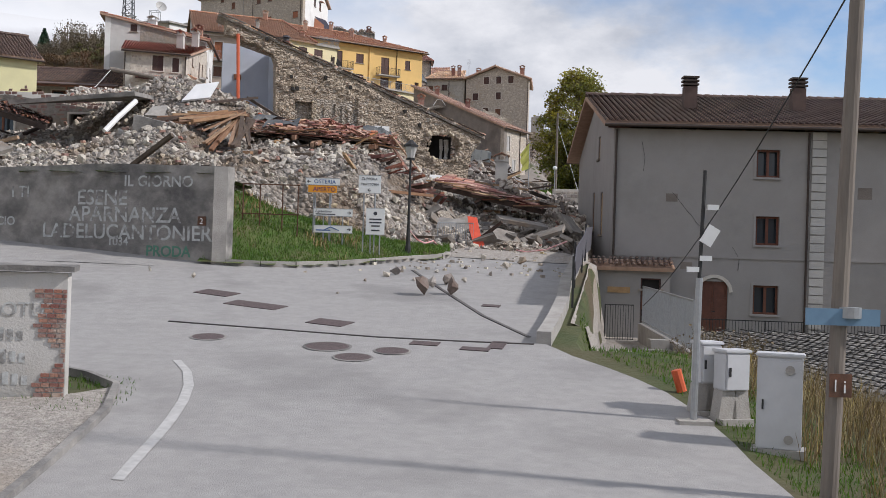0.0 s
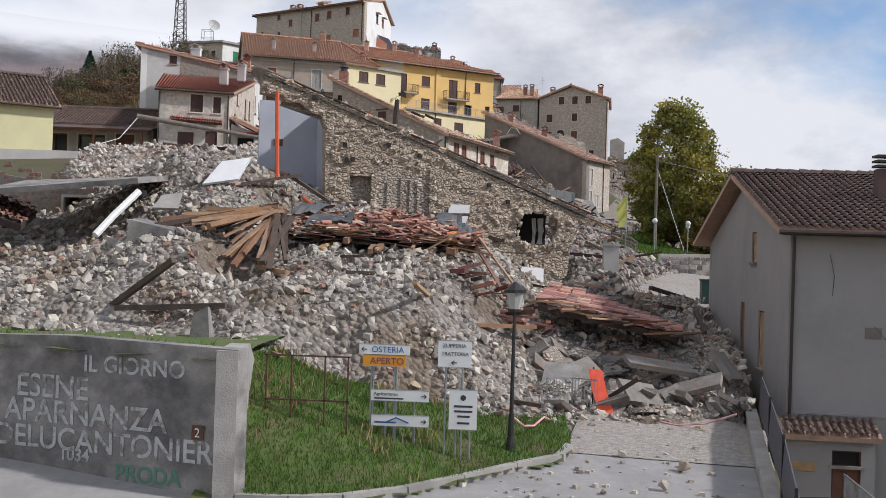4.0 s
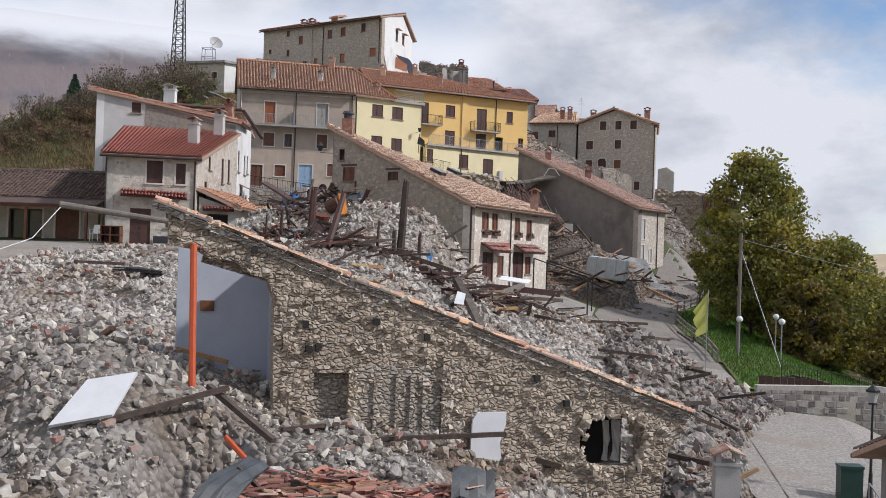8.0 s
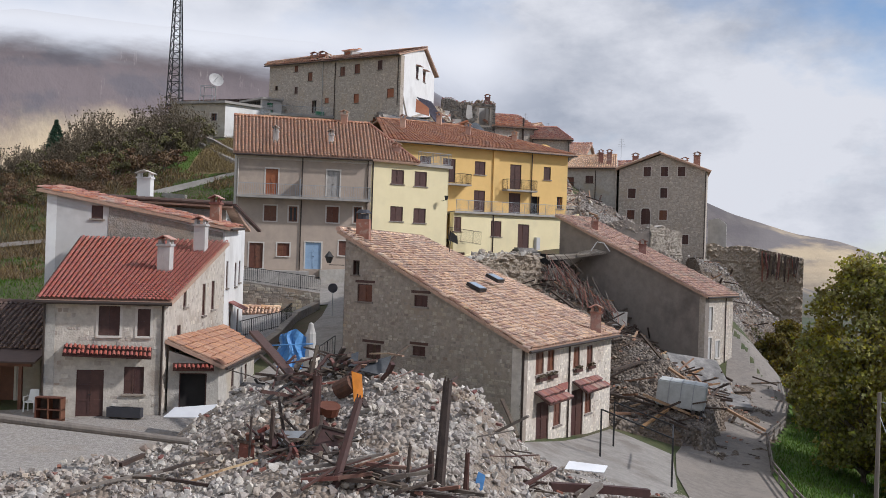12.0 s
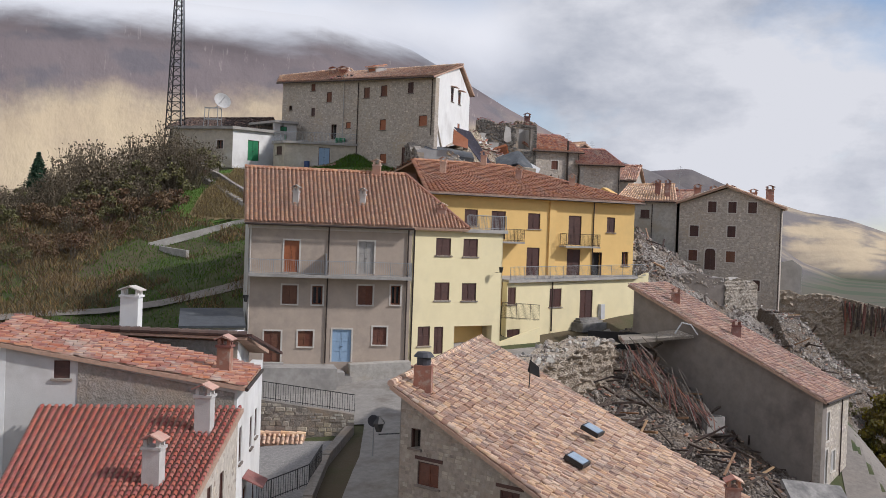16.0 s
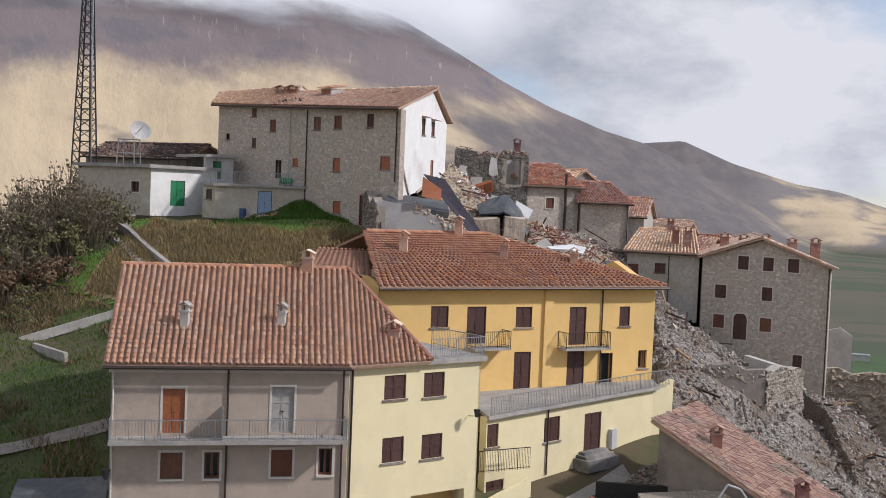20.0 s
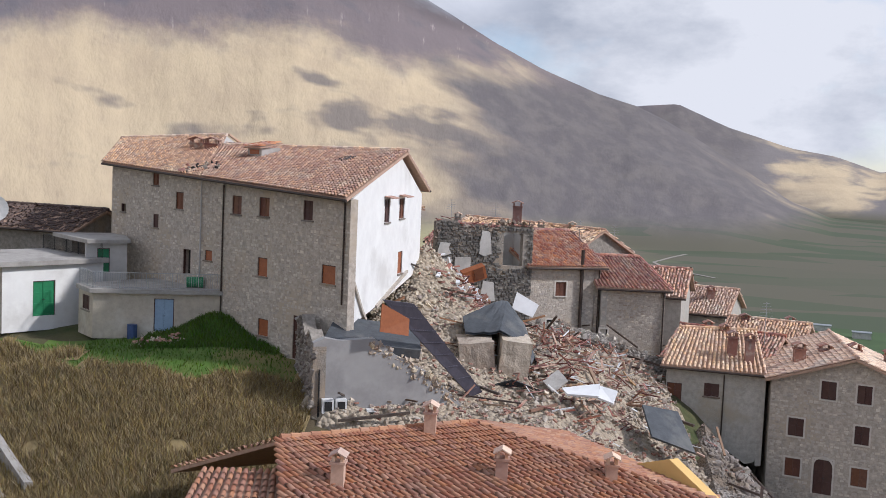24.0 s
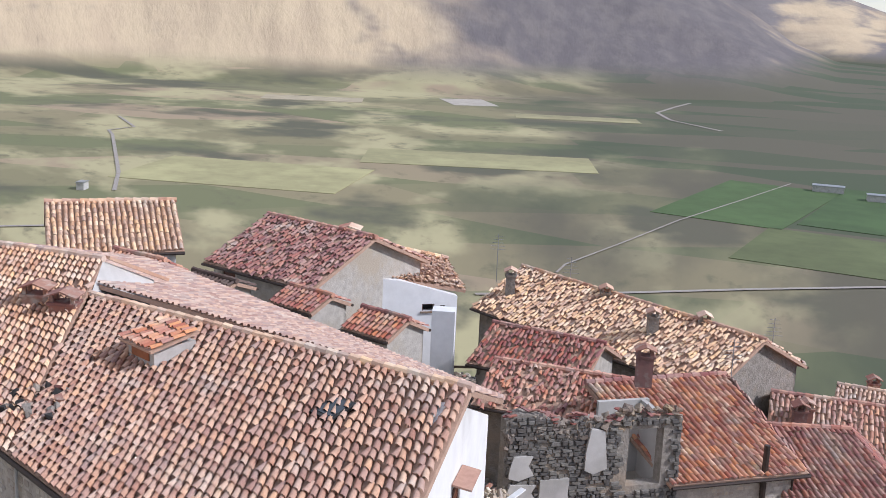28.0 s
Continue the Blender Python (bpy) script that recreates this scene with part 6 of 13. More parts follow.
def red_house():
    h = box_house("cottage", "pale stone cottage with new red tile roof and brown shutters")
    f = Face((-27.25, 95.9), (-22.4, 97.5))
    T = M_TRIM
    holes = [(2.3, 18.65, 3.2, 19.95, "shut"), (3.95, 18.65, 4.5, 19.85, "shut"), (1.45, 15.1, 2.6, 17.15, "door", None), (3.45, 16.1, 4.3, 17.3, "shut", None)]
    top = [(0, 20.15), (f.len, 20.15)]
    facade(f, 14.5, top, holes, M_LIMEPL, h)
    stones_on(f, 15.1, top, holes, h, M_PSTONE, (0.26, 0.16), 0.018, 0.62, seed=51)
    k = Face((-22.4, 97.5), (-23.2, 109.5))
    kh = [(2.2, 17.6, 2.9, 19.0, "shut", None), (3.2, 19.8, 3.8, 20.6, "shut", None), (7.0, 19.2, 7.7, 20.8, "shut", None), (9.0, 19.4, 9.7, 20.9, "shut", None)]
    facade(k, 14.5, [(0, 20.15), (k.len, 22.6)], kh, M_LIMEPL, h)
    stones_on(k, 15.0, [(0, 20.15), (k.len, 22.6)], kh, h, M_PSTONE, (0.25, 0.15), 0.015, 0.7, seed=57)
    wall(Face((-30.2, 107.2), (-27.25, 95.9)), 14.5, [(0, 22.6), (11.7, 20.15)], (), 0.5, M_PALE, h)
    A, B = f.p(-0.3, 20.2, 0.45), f.p(f.len + 0.3, 20.2, 0.45)
    roof(A, B, (-22.9, 109.2, 22.95), (-30.4, 107.0, 22.95), h, M_TILEN, w=0.225, l=0.34, jit=0.004, ridge=False, seed=52)
    r = part("awning", Geo().sheet(f.p(0.9, 17.85, 0.8), f.p(4.6, 17.75, 0.8), f.p(4.6, 18.15, 0.02), f.p(0.9, 18.25, 0.02), 0.06).mesh("awning"), M_BROWN, h)
    tiles(f.p(0.9, 17.85, 0.8), f.p(4.6, 17.75, 0.8), f.p(4.6, 18.15, 0.02), f.p(0.9, 18.25, 0.02), r, M_TILEN, w=0.18, l=0.3, seed=53)
    pipe(f, 0.05, 15, 20, h)
    pipe(f, f.len - 0.08, 15, 20, h)
    for p, z in (((-24.0, 102.0), 21.4), ((-23.7, 106.6), 22.5)):
        chimney(p[0], p[1], z, h, 0.6, 0.6, 1.25, M_LIGHTPL, M_TILER)
    # side annex
    s = box_house("side_annex", "low pale annex with tile lean-to roof and dark doorway", category="annex")
    a = Face((-22.3, 97.9), (-20.2, 98.6))
    facade(a, 14.5, [(0, 18.0), (a.len, 17.3)], [(0.5, 15.1, 1.7, 17.0, "door_open", None)], M_PALE, s)
    b = Face((-20.2, 98.6), (-20.9, 107.6))
    facade(b, 14.5, [(0, 17.3), (b.len, 17.3)], [(3.0, 16.0, 3.6, 16.9, "shut", None), (6.4, 16.0, 7.0, 16.8, "shut", None)], M_PALE, s)
    roof(b.p(-0.3, 17.35, 0.35), b.p(b.len, 17.35, 0.35), (-22.6, 107.6, 18.5), (-22.35, 97.6, 18.5), s, M_TILEB, ridge=False, seed=54, w=0.21, l=0.33)
    q = part("awning", Geo().sheet(a.p(0.2, 17.2, 0.55), a.p(2.0, 17.2, 0.55), a.p(2.0, 17.45, 0.02), a.p(0.2, 17.45, 0.02), 0.06).mesh("awning"), M_BROWN, s)
    tiles(a.p(0.2, 17.2, 0.55), a.p(2.0, 17.2, 0.55), a.p(2.0, 17.45, 0.02), a.p(0.2, 17.45, 0.02), q, M_TILEN, w=0.18, l=0.3, seed=58)
    return h


def white_house():
    h = box_house("white_house", "tall white plastered house, front greyed for shade, with a mottled orange tile slope")
    f = Face((-32.3, 107.0), (-23.3, 109.6))
    # front plaster is greyed in colour for shade; the sunlit side stays white
    facade(f, 15, [(0, 25.3), (f.len, 23.6)], [(2.3, 24.0, 2.9, 24.7, "shut", None), (1.9, 21.4, 2.9, 22.9, "shut", None)], mat("shaded_white_plaster", (0.60, 0.58, 0.555), (0.53, 0.51, 0.485), 0.9, 0.9, 0.12, 25, c3=(0.44, 0.42, 0.395), s3=0.25), h)
    g = Geo()
    tu = [3.2, f.len - 0.1]
    f.slab(g, tu[0], tu[1], 22.7, 25.25 - 0.19 * tu[0], 22.7, 25.25 - 0.19 * tu[1], 0.0, 0.03)
    part("bare_stonework", g.mesh("bare"), M_MORTAR, h)
    k = Face((-23.3, 109.6), (-24.3, 117.5))
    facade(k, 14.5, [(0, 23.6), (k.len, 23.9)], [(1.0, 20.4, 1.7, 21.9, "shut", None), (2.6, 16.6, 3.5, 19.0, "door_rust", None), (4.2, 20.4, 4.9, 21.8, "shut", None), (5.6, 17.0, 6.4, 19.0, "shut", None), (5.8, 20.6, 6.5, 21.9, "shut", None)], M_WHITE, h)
    part("awning", Geo().sheet(k.p(2.2, 19.2, 0.9), k.p(3.9, 19.2, 0.9), k.p(3.9, 19.6, 0.02), k.p(2.2, 19.6, 0.02), 0.06).mesh("awning"), M_TILER, h)
    wall(Face((-34.4, 114.5), (-32.3, 107.0)), 15, [(0, 25.3), (7.8, 25.3)], (), 0.5, M_WHITE, h)
    roof(f.p(f.len + 0.3, 23.75, 0.25), k.p(5.0, 23.9, 0.3), (-34.0, 112.6, 25.9), f.p(-0.5, 25.5, 0.25), h, M_TILEO, seed=55, ridge=False, jit=0.05)
    b = Face((-33.2, 113.5), (-25.0, 115.6))
    wall(b, 20, [(0, 25.1), (b.len, 24.9)], (), 0.4, M_MORTAR, h)
    kb = Face((-25.0, 115.6), (-25.9, 121.0))
    wall(kb, 15, [(0, 24.9), (2.5, 25.2), (kb.len, 23.8)], (), 0.4, M_WHITE, h)
    roof(np.array([-25.0, 121.5, 23.9]), np.array([-33.6, 121.5, 23.9]), b.p(-0.5, 25.4, 0.5), b.p(b.len + 0.4, 25.2, 0.5), h, M_TILED, seed=56, gutter=False)
    part("eave_board", Geo().bar(b.p(b.len + 0.5, 25.25, 0.5), (-24.4, 121.4, 23.8), 0.25, 0.12).mesh("eave"), M_BROWN, h)
    chimney(-24.4, 111.5, 23.9, h, 0.55, 0.55, 1.2, M_BRICK, M_TILER)
    chimney(-30.2, 116.0, 25.2, h, 0.85, 0.6, 1.5, M_WHITE, M_TRIM)
    return h


def right_house():
    h = box_house("grey_house", "large grey plastered three-storey house with dark tile roof and cracked walls")
    f = Face((7.3, 49.9), (23.0, 48.56))
    T = M_RHPL
    holes = [(6.16, 4.53, 7.15, 5.77, "glass", T), (6.12, 7.45, 7.11, 8.65, "glass", T), (6.12, 1.54, 7.19, 2.79, "glass", T), (3.88, 0.47, 5.05, 2.9, "door_rust", T), (12.2, 4.5, 13.2, 5.8, "glass", T), (12.2, 7.4, 13.2, 8.65, "glass", T), (12.2, 1.5, 13.2, 2.8, "glass", T)]
    facade(f, -2.0, [(0, 9.45), (f.len, 9.45)], holes, M_RHPL, h)
    k = Face((7.75, 66.5), (7.3, 49.9))
    kh = [(8.2, 5.2, 9.1, 7.1, "board", None), (11.8, 4.9, 12.8, 6.9, "board", None), (10.2, 8.6, 11.1, 9.7, "board", None), (11.4, 0.8, 12.4, 3.0, "door_rust", None)]
    facade(k, -2.0, [(0, 9.45), (8.3, 11.5), (k.len, 9.45)], kh, M_RHPL, h)
    wall(Face((23.0, 65), (7.75, 66.5)), -2, [(0, 9.45), (15.3, 9.45)], (), 0.5, M_RHPL, h)
    wall(Face((23.0, 48.56), (23.0, 65)), -2, [(0, 9.45), (8.2, 11.5), (16.4, 9.45)], (), 0.5, M_RHPL, h)
    A, B = f.p(-0.45, 9.62, 0.6), f.p(f.len + 0.5, 9.62, 0.6)
    C, D = np.array([23.6, 57.0, 12.0]), np.array([7.0, 58.3, 12.0])
    roof(A, B, C, D, h, M_TILED, w=0.26, l=0.4, jit=0.004, seed=61)
    roof(np.array([23.6, 65.9, 9.5]), np.array([7.1, 67.3, 9.5]), D, C, h, M_TILED, w=0.26, l=0.4, jit=0.004, seed=62, ridge=False)
    g = Geo()
    f.box(g, 0, f.len, 3.9, 4.0, 0, 0.05)
    part("string_course", g.mesh("string"), M_RHPL, h)
    g = Geo()
    z = -0.5
    while z < 9.2:
        f.box(g, 8.45, 9.05, z, z + 0.32, 0, 0.06)
        z += 0.37
    part("quoins", g.mesh("quoins"), M_LIGHTPL, h)
    pipe(f, 8.3, 0, 9.4, h)
    pipe(f, 0.1, 3.9, 9.4, h)
    a = np.linspace(0, math.pi, 10)
    g = Geo()
    for p, q in zip(a, a[1:]):
        g.bar(f.p(4.46 - 0.72 * math.cos(p), 2.45 + 0.68 * math.sin(p), 0.04), f.p(4.46 - 0.72 * math.cos(q), 2.45 + 0.68 * math.sin(q), 0.04), 0.16, 0.14)
    part("arch", g.mesh("arch"), M_TRIM, h)
    for x, y in ((11.3, 53.5), (16.2, 53.0)):
        c = part("chimney", Geo().box((x, y, 10.9), (0.6, 0.55, 2.0)).mesh("chimney"), M_TILED, h)
        g = Geo()
        for q in range(3):
            g.box((x, y, 12.0 + q * 0.17), (0.72, 0.66, 0.08))
        part("cap", g.mesh("cap"), M_GUTTER, c)
    for pts in (((2.58, 6.7), (2.76, 6.5), (3.25, 5.88), (3.4, 5.75), (3.64, 5.41), (4.02, 5.04)), ((9.6, 8.8), (9.75, 8.1), (9.7, 7.6), (10.1, 6.9)), ((5.2, 4.4), (5.5, 3.9), (5.45, 3.4)), ((1.2, 8.9), (1.35, 8.2), (1.3, 7.6))):
        g = Geo()
        for (ua, za), (ub, zb) in zip(pts, pts[1:]):
            g.bar(f.p(ua, za, 0.004), f.p(ub, zb, 0.004), 0.025, 0.012)
        part("crack", g.mesh("crack"), M_DARK, h)
    for u, z, w, t in ((2.3, 6.3, 0.5, 0.35), (10.4, 6.6, 0.6, 0.5), (3.0, 3.4, 0.5, 0.3)):
        g = Geo()
        f.box(g, u, u + w, z, z + t, 0.002, 0.012)
        part("bare_patch", g.mesh("patch"), M_GREYPL, h)
    # eaves brackets on the gable
    g = Geo()
    for s in np.linspace(0.05, 0.95, 9):
        p = A * (1 - s) + D * s
        g.bar(p + (0.2, 0, -0.22), p + (1.1, 0, -0.22), 0.12, 0.14)
    part("rafter_ends", g.mesh("rafters"), M_BROWN, h)
    # porch
    s = box_house("porch", "low plastered porch with a narrow tile roof and wooden door", category="porch")
    q = Face(f.p(-0.9, 0, 0.9)[:2], f.p(2.5, 0, 0.9)[:2])
    facade(q, -1.2, [(0, 3.35), (q.len, 3.35)], [(2.15, 0.42, 3.0, 2.5, "door_rust", None), (2.15, 2.5, 3.0, 2.95, "open", None)], M_RHPL, s, 0.3)
    roof(q.p(-0.2, 3.4, 0.3), q.p(q.len + 0.15, 3.4, 0.3), q.p(q.len + 0.15, 3.75, -0.85), q.p(-0.2, 3.75, -0.85), s, M_TILED, ridge=False, gutter=False, seed=63)
    g = Geo()
    q.box(g, 0.75, 1.7, 2.3, 2.55, 0.01, 0.05)
    part("sign", g.mesh("sign"), M_WOODL, s)
    return h


def small_red_houses():
    for name, lab, A, B, eave, ridge, dep, z0, wins, seed in (
            ("red_roofed_house", "pale stone house with mottled red tile roof by the ruin", (-13.4, 202.1), (-8.1, 204.2), 40.0, 42.4, 9.0, 33, [(2.1, 37.9, 2.95, 38.95, "rust"), (1.5, 35.6, 2.0, 36.1, "open")], 71),
            ("corner_house", "pale stone corner house with hipped red tile roof", (-8.0, 203.6), (-3.2, 203.8), 38.55, 40.7, 6.5, 31, [(0.05, 34.7, 0.6, 35.5, "open")], 72)):
        h = box_house(name, lab)
        f = Face(A, B)
        facade(f, z0, [(0, eave), (f.len, eave)], wins, M_MORTARL, h)
        stones_on(f, z0 + 1, [(0, eave), (f.len, eave)], wins, h, M_PSTONE, (0.24, 0.14), 0.02, 0.5, seed=seed)
        wall(Face(f.p(f.len, 0)[:2], f.p(f.len, 0, -dep)[:2]), z0, [(0, eave), (dep, eave + 0.6)], (), 0.5, M_PALE, h)
        wall(Face(f.p(0, 0, -dep)[:2], f.o), z0, [(0, eave + 0.6), (dep, eave)], (), 0.5, M_PALE, h)
        hip = 1.6 if name == "corner_house" else 0.3
        roof(f.p(-0.35, eave + 0.1, 0.45), f.p(f.len + 0.4, eave + 0.1, 0.45), f.p(f.len - hip, ridge, -dep * 0.62), f.p(-1.6, ridge, -dep * 0.62), h, M_TILER, w=0.26, l=0.38, jit=0.03, seed=seed + 10)
        roof(f.p(f.len + 0.4, eave + 0.1, 0.45), f.p(f.len + 0.4, eave + 0.4, -dep), f.p(f.len - hip, ridge, -dep * 0.62 - 0.1), f.p(f.len - hip, ridge, -dep * 0.62), h, M_TILER, w=0.26, l=0.38, jit=0.03, seed=seed + 20, ridge=False)
        pipe(f, f.len - 0.12, z0 + 2, eave, h)
    h = bpy.data.objects["red_roofed_house"]
    p = Face((-13.4, 202.1), (-8.1, 204.2)).p(4.1, 0, 0.2)
    part("stove_pipe", Geo().tube([(p[0], p[1], 35.2), (p[0], p[1], 41.4)], 0.13, 8).mesh("flue"), M_GUTTER, h)


M_WING = mat("cream_patched_stone", (0.56, 0.50, 0.40), (0.44, 0.385, 0.31), 2.2, 0.93, 0.4, 14, c3=(0.62, 0.58, 0.51), s3=0.4)


def hilltop_low_building():
    h = box_house("flat_roofed_building", "white flat-roofed low building with a green metal door", category="building")
    f = Face((-52.5, 186.0), (-45.2, 184.0))
    k = Face((-45.2, 184.0), (-41.0, 189.4))
    facade(f, 36, [(0, 40.2), (f.len, 40.2)], [(5.6, 38.0, 6.4, 38.9, "glass")], M_WING, h)
    facade(k, 36, [(0, 40.2), (k.len, 40.2)], [(2.0, 36.9, 3.5, 39.1, "door_green", None)], M_WHITE, h)
    part("flat_roof", Geo().sheet((-52.8, 185.7, 40.4), (-45.1, 183.5, 40.4), (-40.6, 189.4, 40.4), (-47, 194, 40.4), 0.3).mesh("flat"), M_CONCL, h)
    railing([(-47, 193.8, 40.4), (-41.0, 189.2, 40.4)], h, 1.0, 0.14, M_IRON)
    # terrace wing with the blue door
    w = box_house("terrace_wing", "low stone wing with a blue door and a railed roof terrace", category="wing")
    q = Face((-41.3, 186.2), (-39.6, 184.2))
    b = Face((-39.6, 184.2), (-32.0, 186.2))
    facade(q, 36, [(0, 38.9), (q.len, 38.9)], [(0.7, 37.6, 2.0, 38.5, "shut", None)], M_WING, w)
    facade(b, 36, [(0, 38.9), (b.len, 38.9)], [(3.6, 36.5, 4.8, 38.5, "door_blue", None)], M_WING, w)
    part("terrace_slab", Geo().sheet((-41.5, 186.2, 39.05), (-39.7, 183.9, 39.05), (-31.8, 186.0, 39.05), (-38, 191.5, 39.05), 0.25).mesh("slab"), M_CONCL, w)
    railing([(-41.3, 186.3, 39.05), (-39.6, 184.2, 39.05), (-32.2, 186.1, 39.05)], w, 1.0, 0.14, M_STEEL)
    # green shutter room between
    m = box_house("link_building", "grey rendered link block with a green shutter", category="building")
    l = Face((-42.0, 189.0), (-39.8, 190.4))
    facade(l, 36, [(0, 41.4), (l.len, 41.4)], [(0.7, 39.4, 1.5, 41.0, "door_green", None)], M_LIGHTPL, m)
    part("flat_roof", Geo().sheet((-46, 193, 41.6), (-41.8, 188.6, 41.6), (-39.5, 190.2, 41.6), (-42, 195.5, 41.6), 0.25).mesh("slab"), M_CONCL, m)
    hut = box_house("hut", "small flat-roofed stone hut beside the stairs", category="hut")
    f3 = Face((-50.2, 180.6), (-47.1, 178.6))
    f4 = Face((-47.1, 178.6), (-45.6, 180.6))
    facade(f3, 33, [(0, 36.0), (f3.len, 36.0)], [(1.2, 34.9, 1.7, 35.5, "open", None)], M_MORTAR, hut, 0.3)
    facade(f4, 33, [(0, 36.0), (f4.len, 36.0)], [(0.4, 33.6, 1.3, 35.5, "door_rust", None)], M_MORTAR, hut, 0.3)
    part("flat_roof", Geo().sheet((-50.6, 180.4, 36.2), (-47.0, 178.0, 36.2), (-45.2, 180.6, 36.2), (-48.6, 183, 36.2), 0.2).mesh("slab"), M_CONCL, hut)


# outline of the lower wing's openings
LOWER_HOLES = [(0.08, 24.8, 1.0, 26.1, "shut", None), (4.96, 24.5, 6.4, 25.95, "shut", None), (8.75, 23.2, 10.4, 25.8, "door", None), (0.15, 21.9, 1.6, 22.9, "shut", None)]
grey_house()
cream_house()
yellow_house()
stone_house()
neighbour_house()
TOP, TOPF = top_house()
barn()
slope_house()
red_house()
white_house()
right_house()
small_red_houses()
hilltop_low_building()

# ---------------------------------------------------------------- rubble
def chunk_shapes(points, n=28, seed=5):
    """Angular broken-stone shapes: hulls of a few points on a squashed ball."""
    rng = np.random.default_rng(seed)
    V, F = [], []
    k = np.arange(points) + 0.5
    a, c = k * 2.39996, 1 - 2 * k / points
    corners = np.stack([np.cos(a) * np.sqrt(1 - c * c), np.sin(a) * np.sqrt(1 - c * c), c], -1)
    box = np.array([(x, y, z) for x in (-1, 1) for y in (-1, 1) for z in (-1, 1)]) * 0.56
    while len(V) < n:
        if points < 8:
            p = corners + rng.uniform(-0.42, 0.42, (points, 3))
            p /= np.linalg.norm(p, axis=1, keepdims=True)
        else:
            p = box + rng.uniform(-0.36, 0.36, (8, 3))
            for _ in range(points - 8):
                q = rng.uniform(-0.4, 0.4, 3)
                q[rng.integers(0, 3)] = rng.choice((-1, 1)) * rng.uniform(0.78, 0.98)
                p = np.vstack([p, q])
        bm = bmesh.new()
        for q in p:
            bm.verts.new(q)
        bmesh.ops.convex_hull(bm, input=bm.verts[:])
        bmesh.ops.triangulate(bm, faces=bm.faces[:])
        bm.verts.index_update()
        f = [[v.index for v in q.verts] for q in bm.faces]
        if len(bm.verts) == points and len(f) == 2 * points - 4:
            V.append(np.array([v.co[:] for v in bm.verts]) * rng.uniform(0.42, 1.0, 3))
            F.append(f)
        bm.free()
    return np.array(V), np.array(F)


CHUNKS = {k: chunk_shapes(k) for k in (6, 8, 11)}


def stones(X, Y, Z, S, rng, points):
    """Vertices of one turned stone for each place, and their triangles."""
    V, F = CHUNKS[points]
    k = rng.integers(0, len(V), len(X))
    v = np.einsum("nij,nkj->nki", turned(len(X), rng), V[k] * S[:, None, None]) + np.stack([X, Y, Z], -1)[:, None]
    return v, F[k]


def rubble_face(face, z0, top, holes, parent, material, n, size=(0.06, 0.2), base=None, seed=1, power=2.0):
    """Irregular stones bedded in the face of a broken wall."""
    rng = np.random.default_rng(seed)
    tu, tz = zip(*top)
    u = rng.uniform(tu[0], tu[-1], n)
    z = rng.uniform(z0, max(tz), n)
    ok = z < np.interp(u, tu, tz) - 0.05
    if base:
        ok &= z > np.interp(u, *zip(*base)) + 0.05
    for q in holes:
        ok &= ~((u > q[0] - 0.05) & (u < q[2] + 0.05) & (z > q[1] - 0.05) & (z < q[3] + 0.05))
    u, z = u[ok], z[ok]
    S = size[0] + (size[1] - size[0]) * rng.random(len(u)) ** power
    out = S * rng.uniform(-0.6, 0.1, len(u))
    X, Y = face.o[0] + face.d[0] * u + face.n[0] * out, face.o[1] + face.d[1] * u + face.n[1] * out
    v, f = stones(X, Y, z, S, rng, 8)
    part("facing_stones", mesh_np("facing_stones", v.reshape(-1, 3), (f + 8 * np.arange(len(v))[:, None, None]).reshape(-1, 3)), material, parent, "", "stuff")


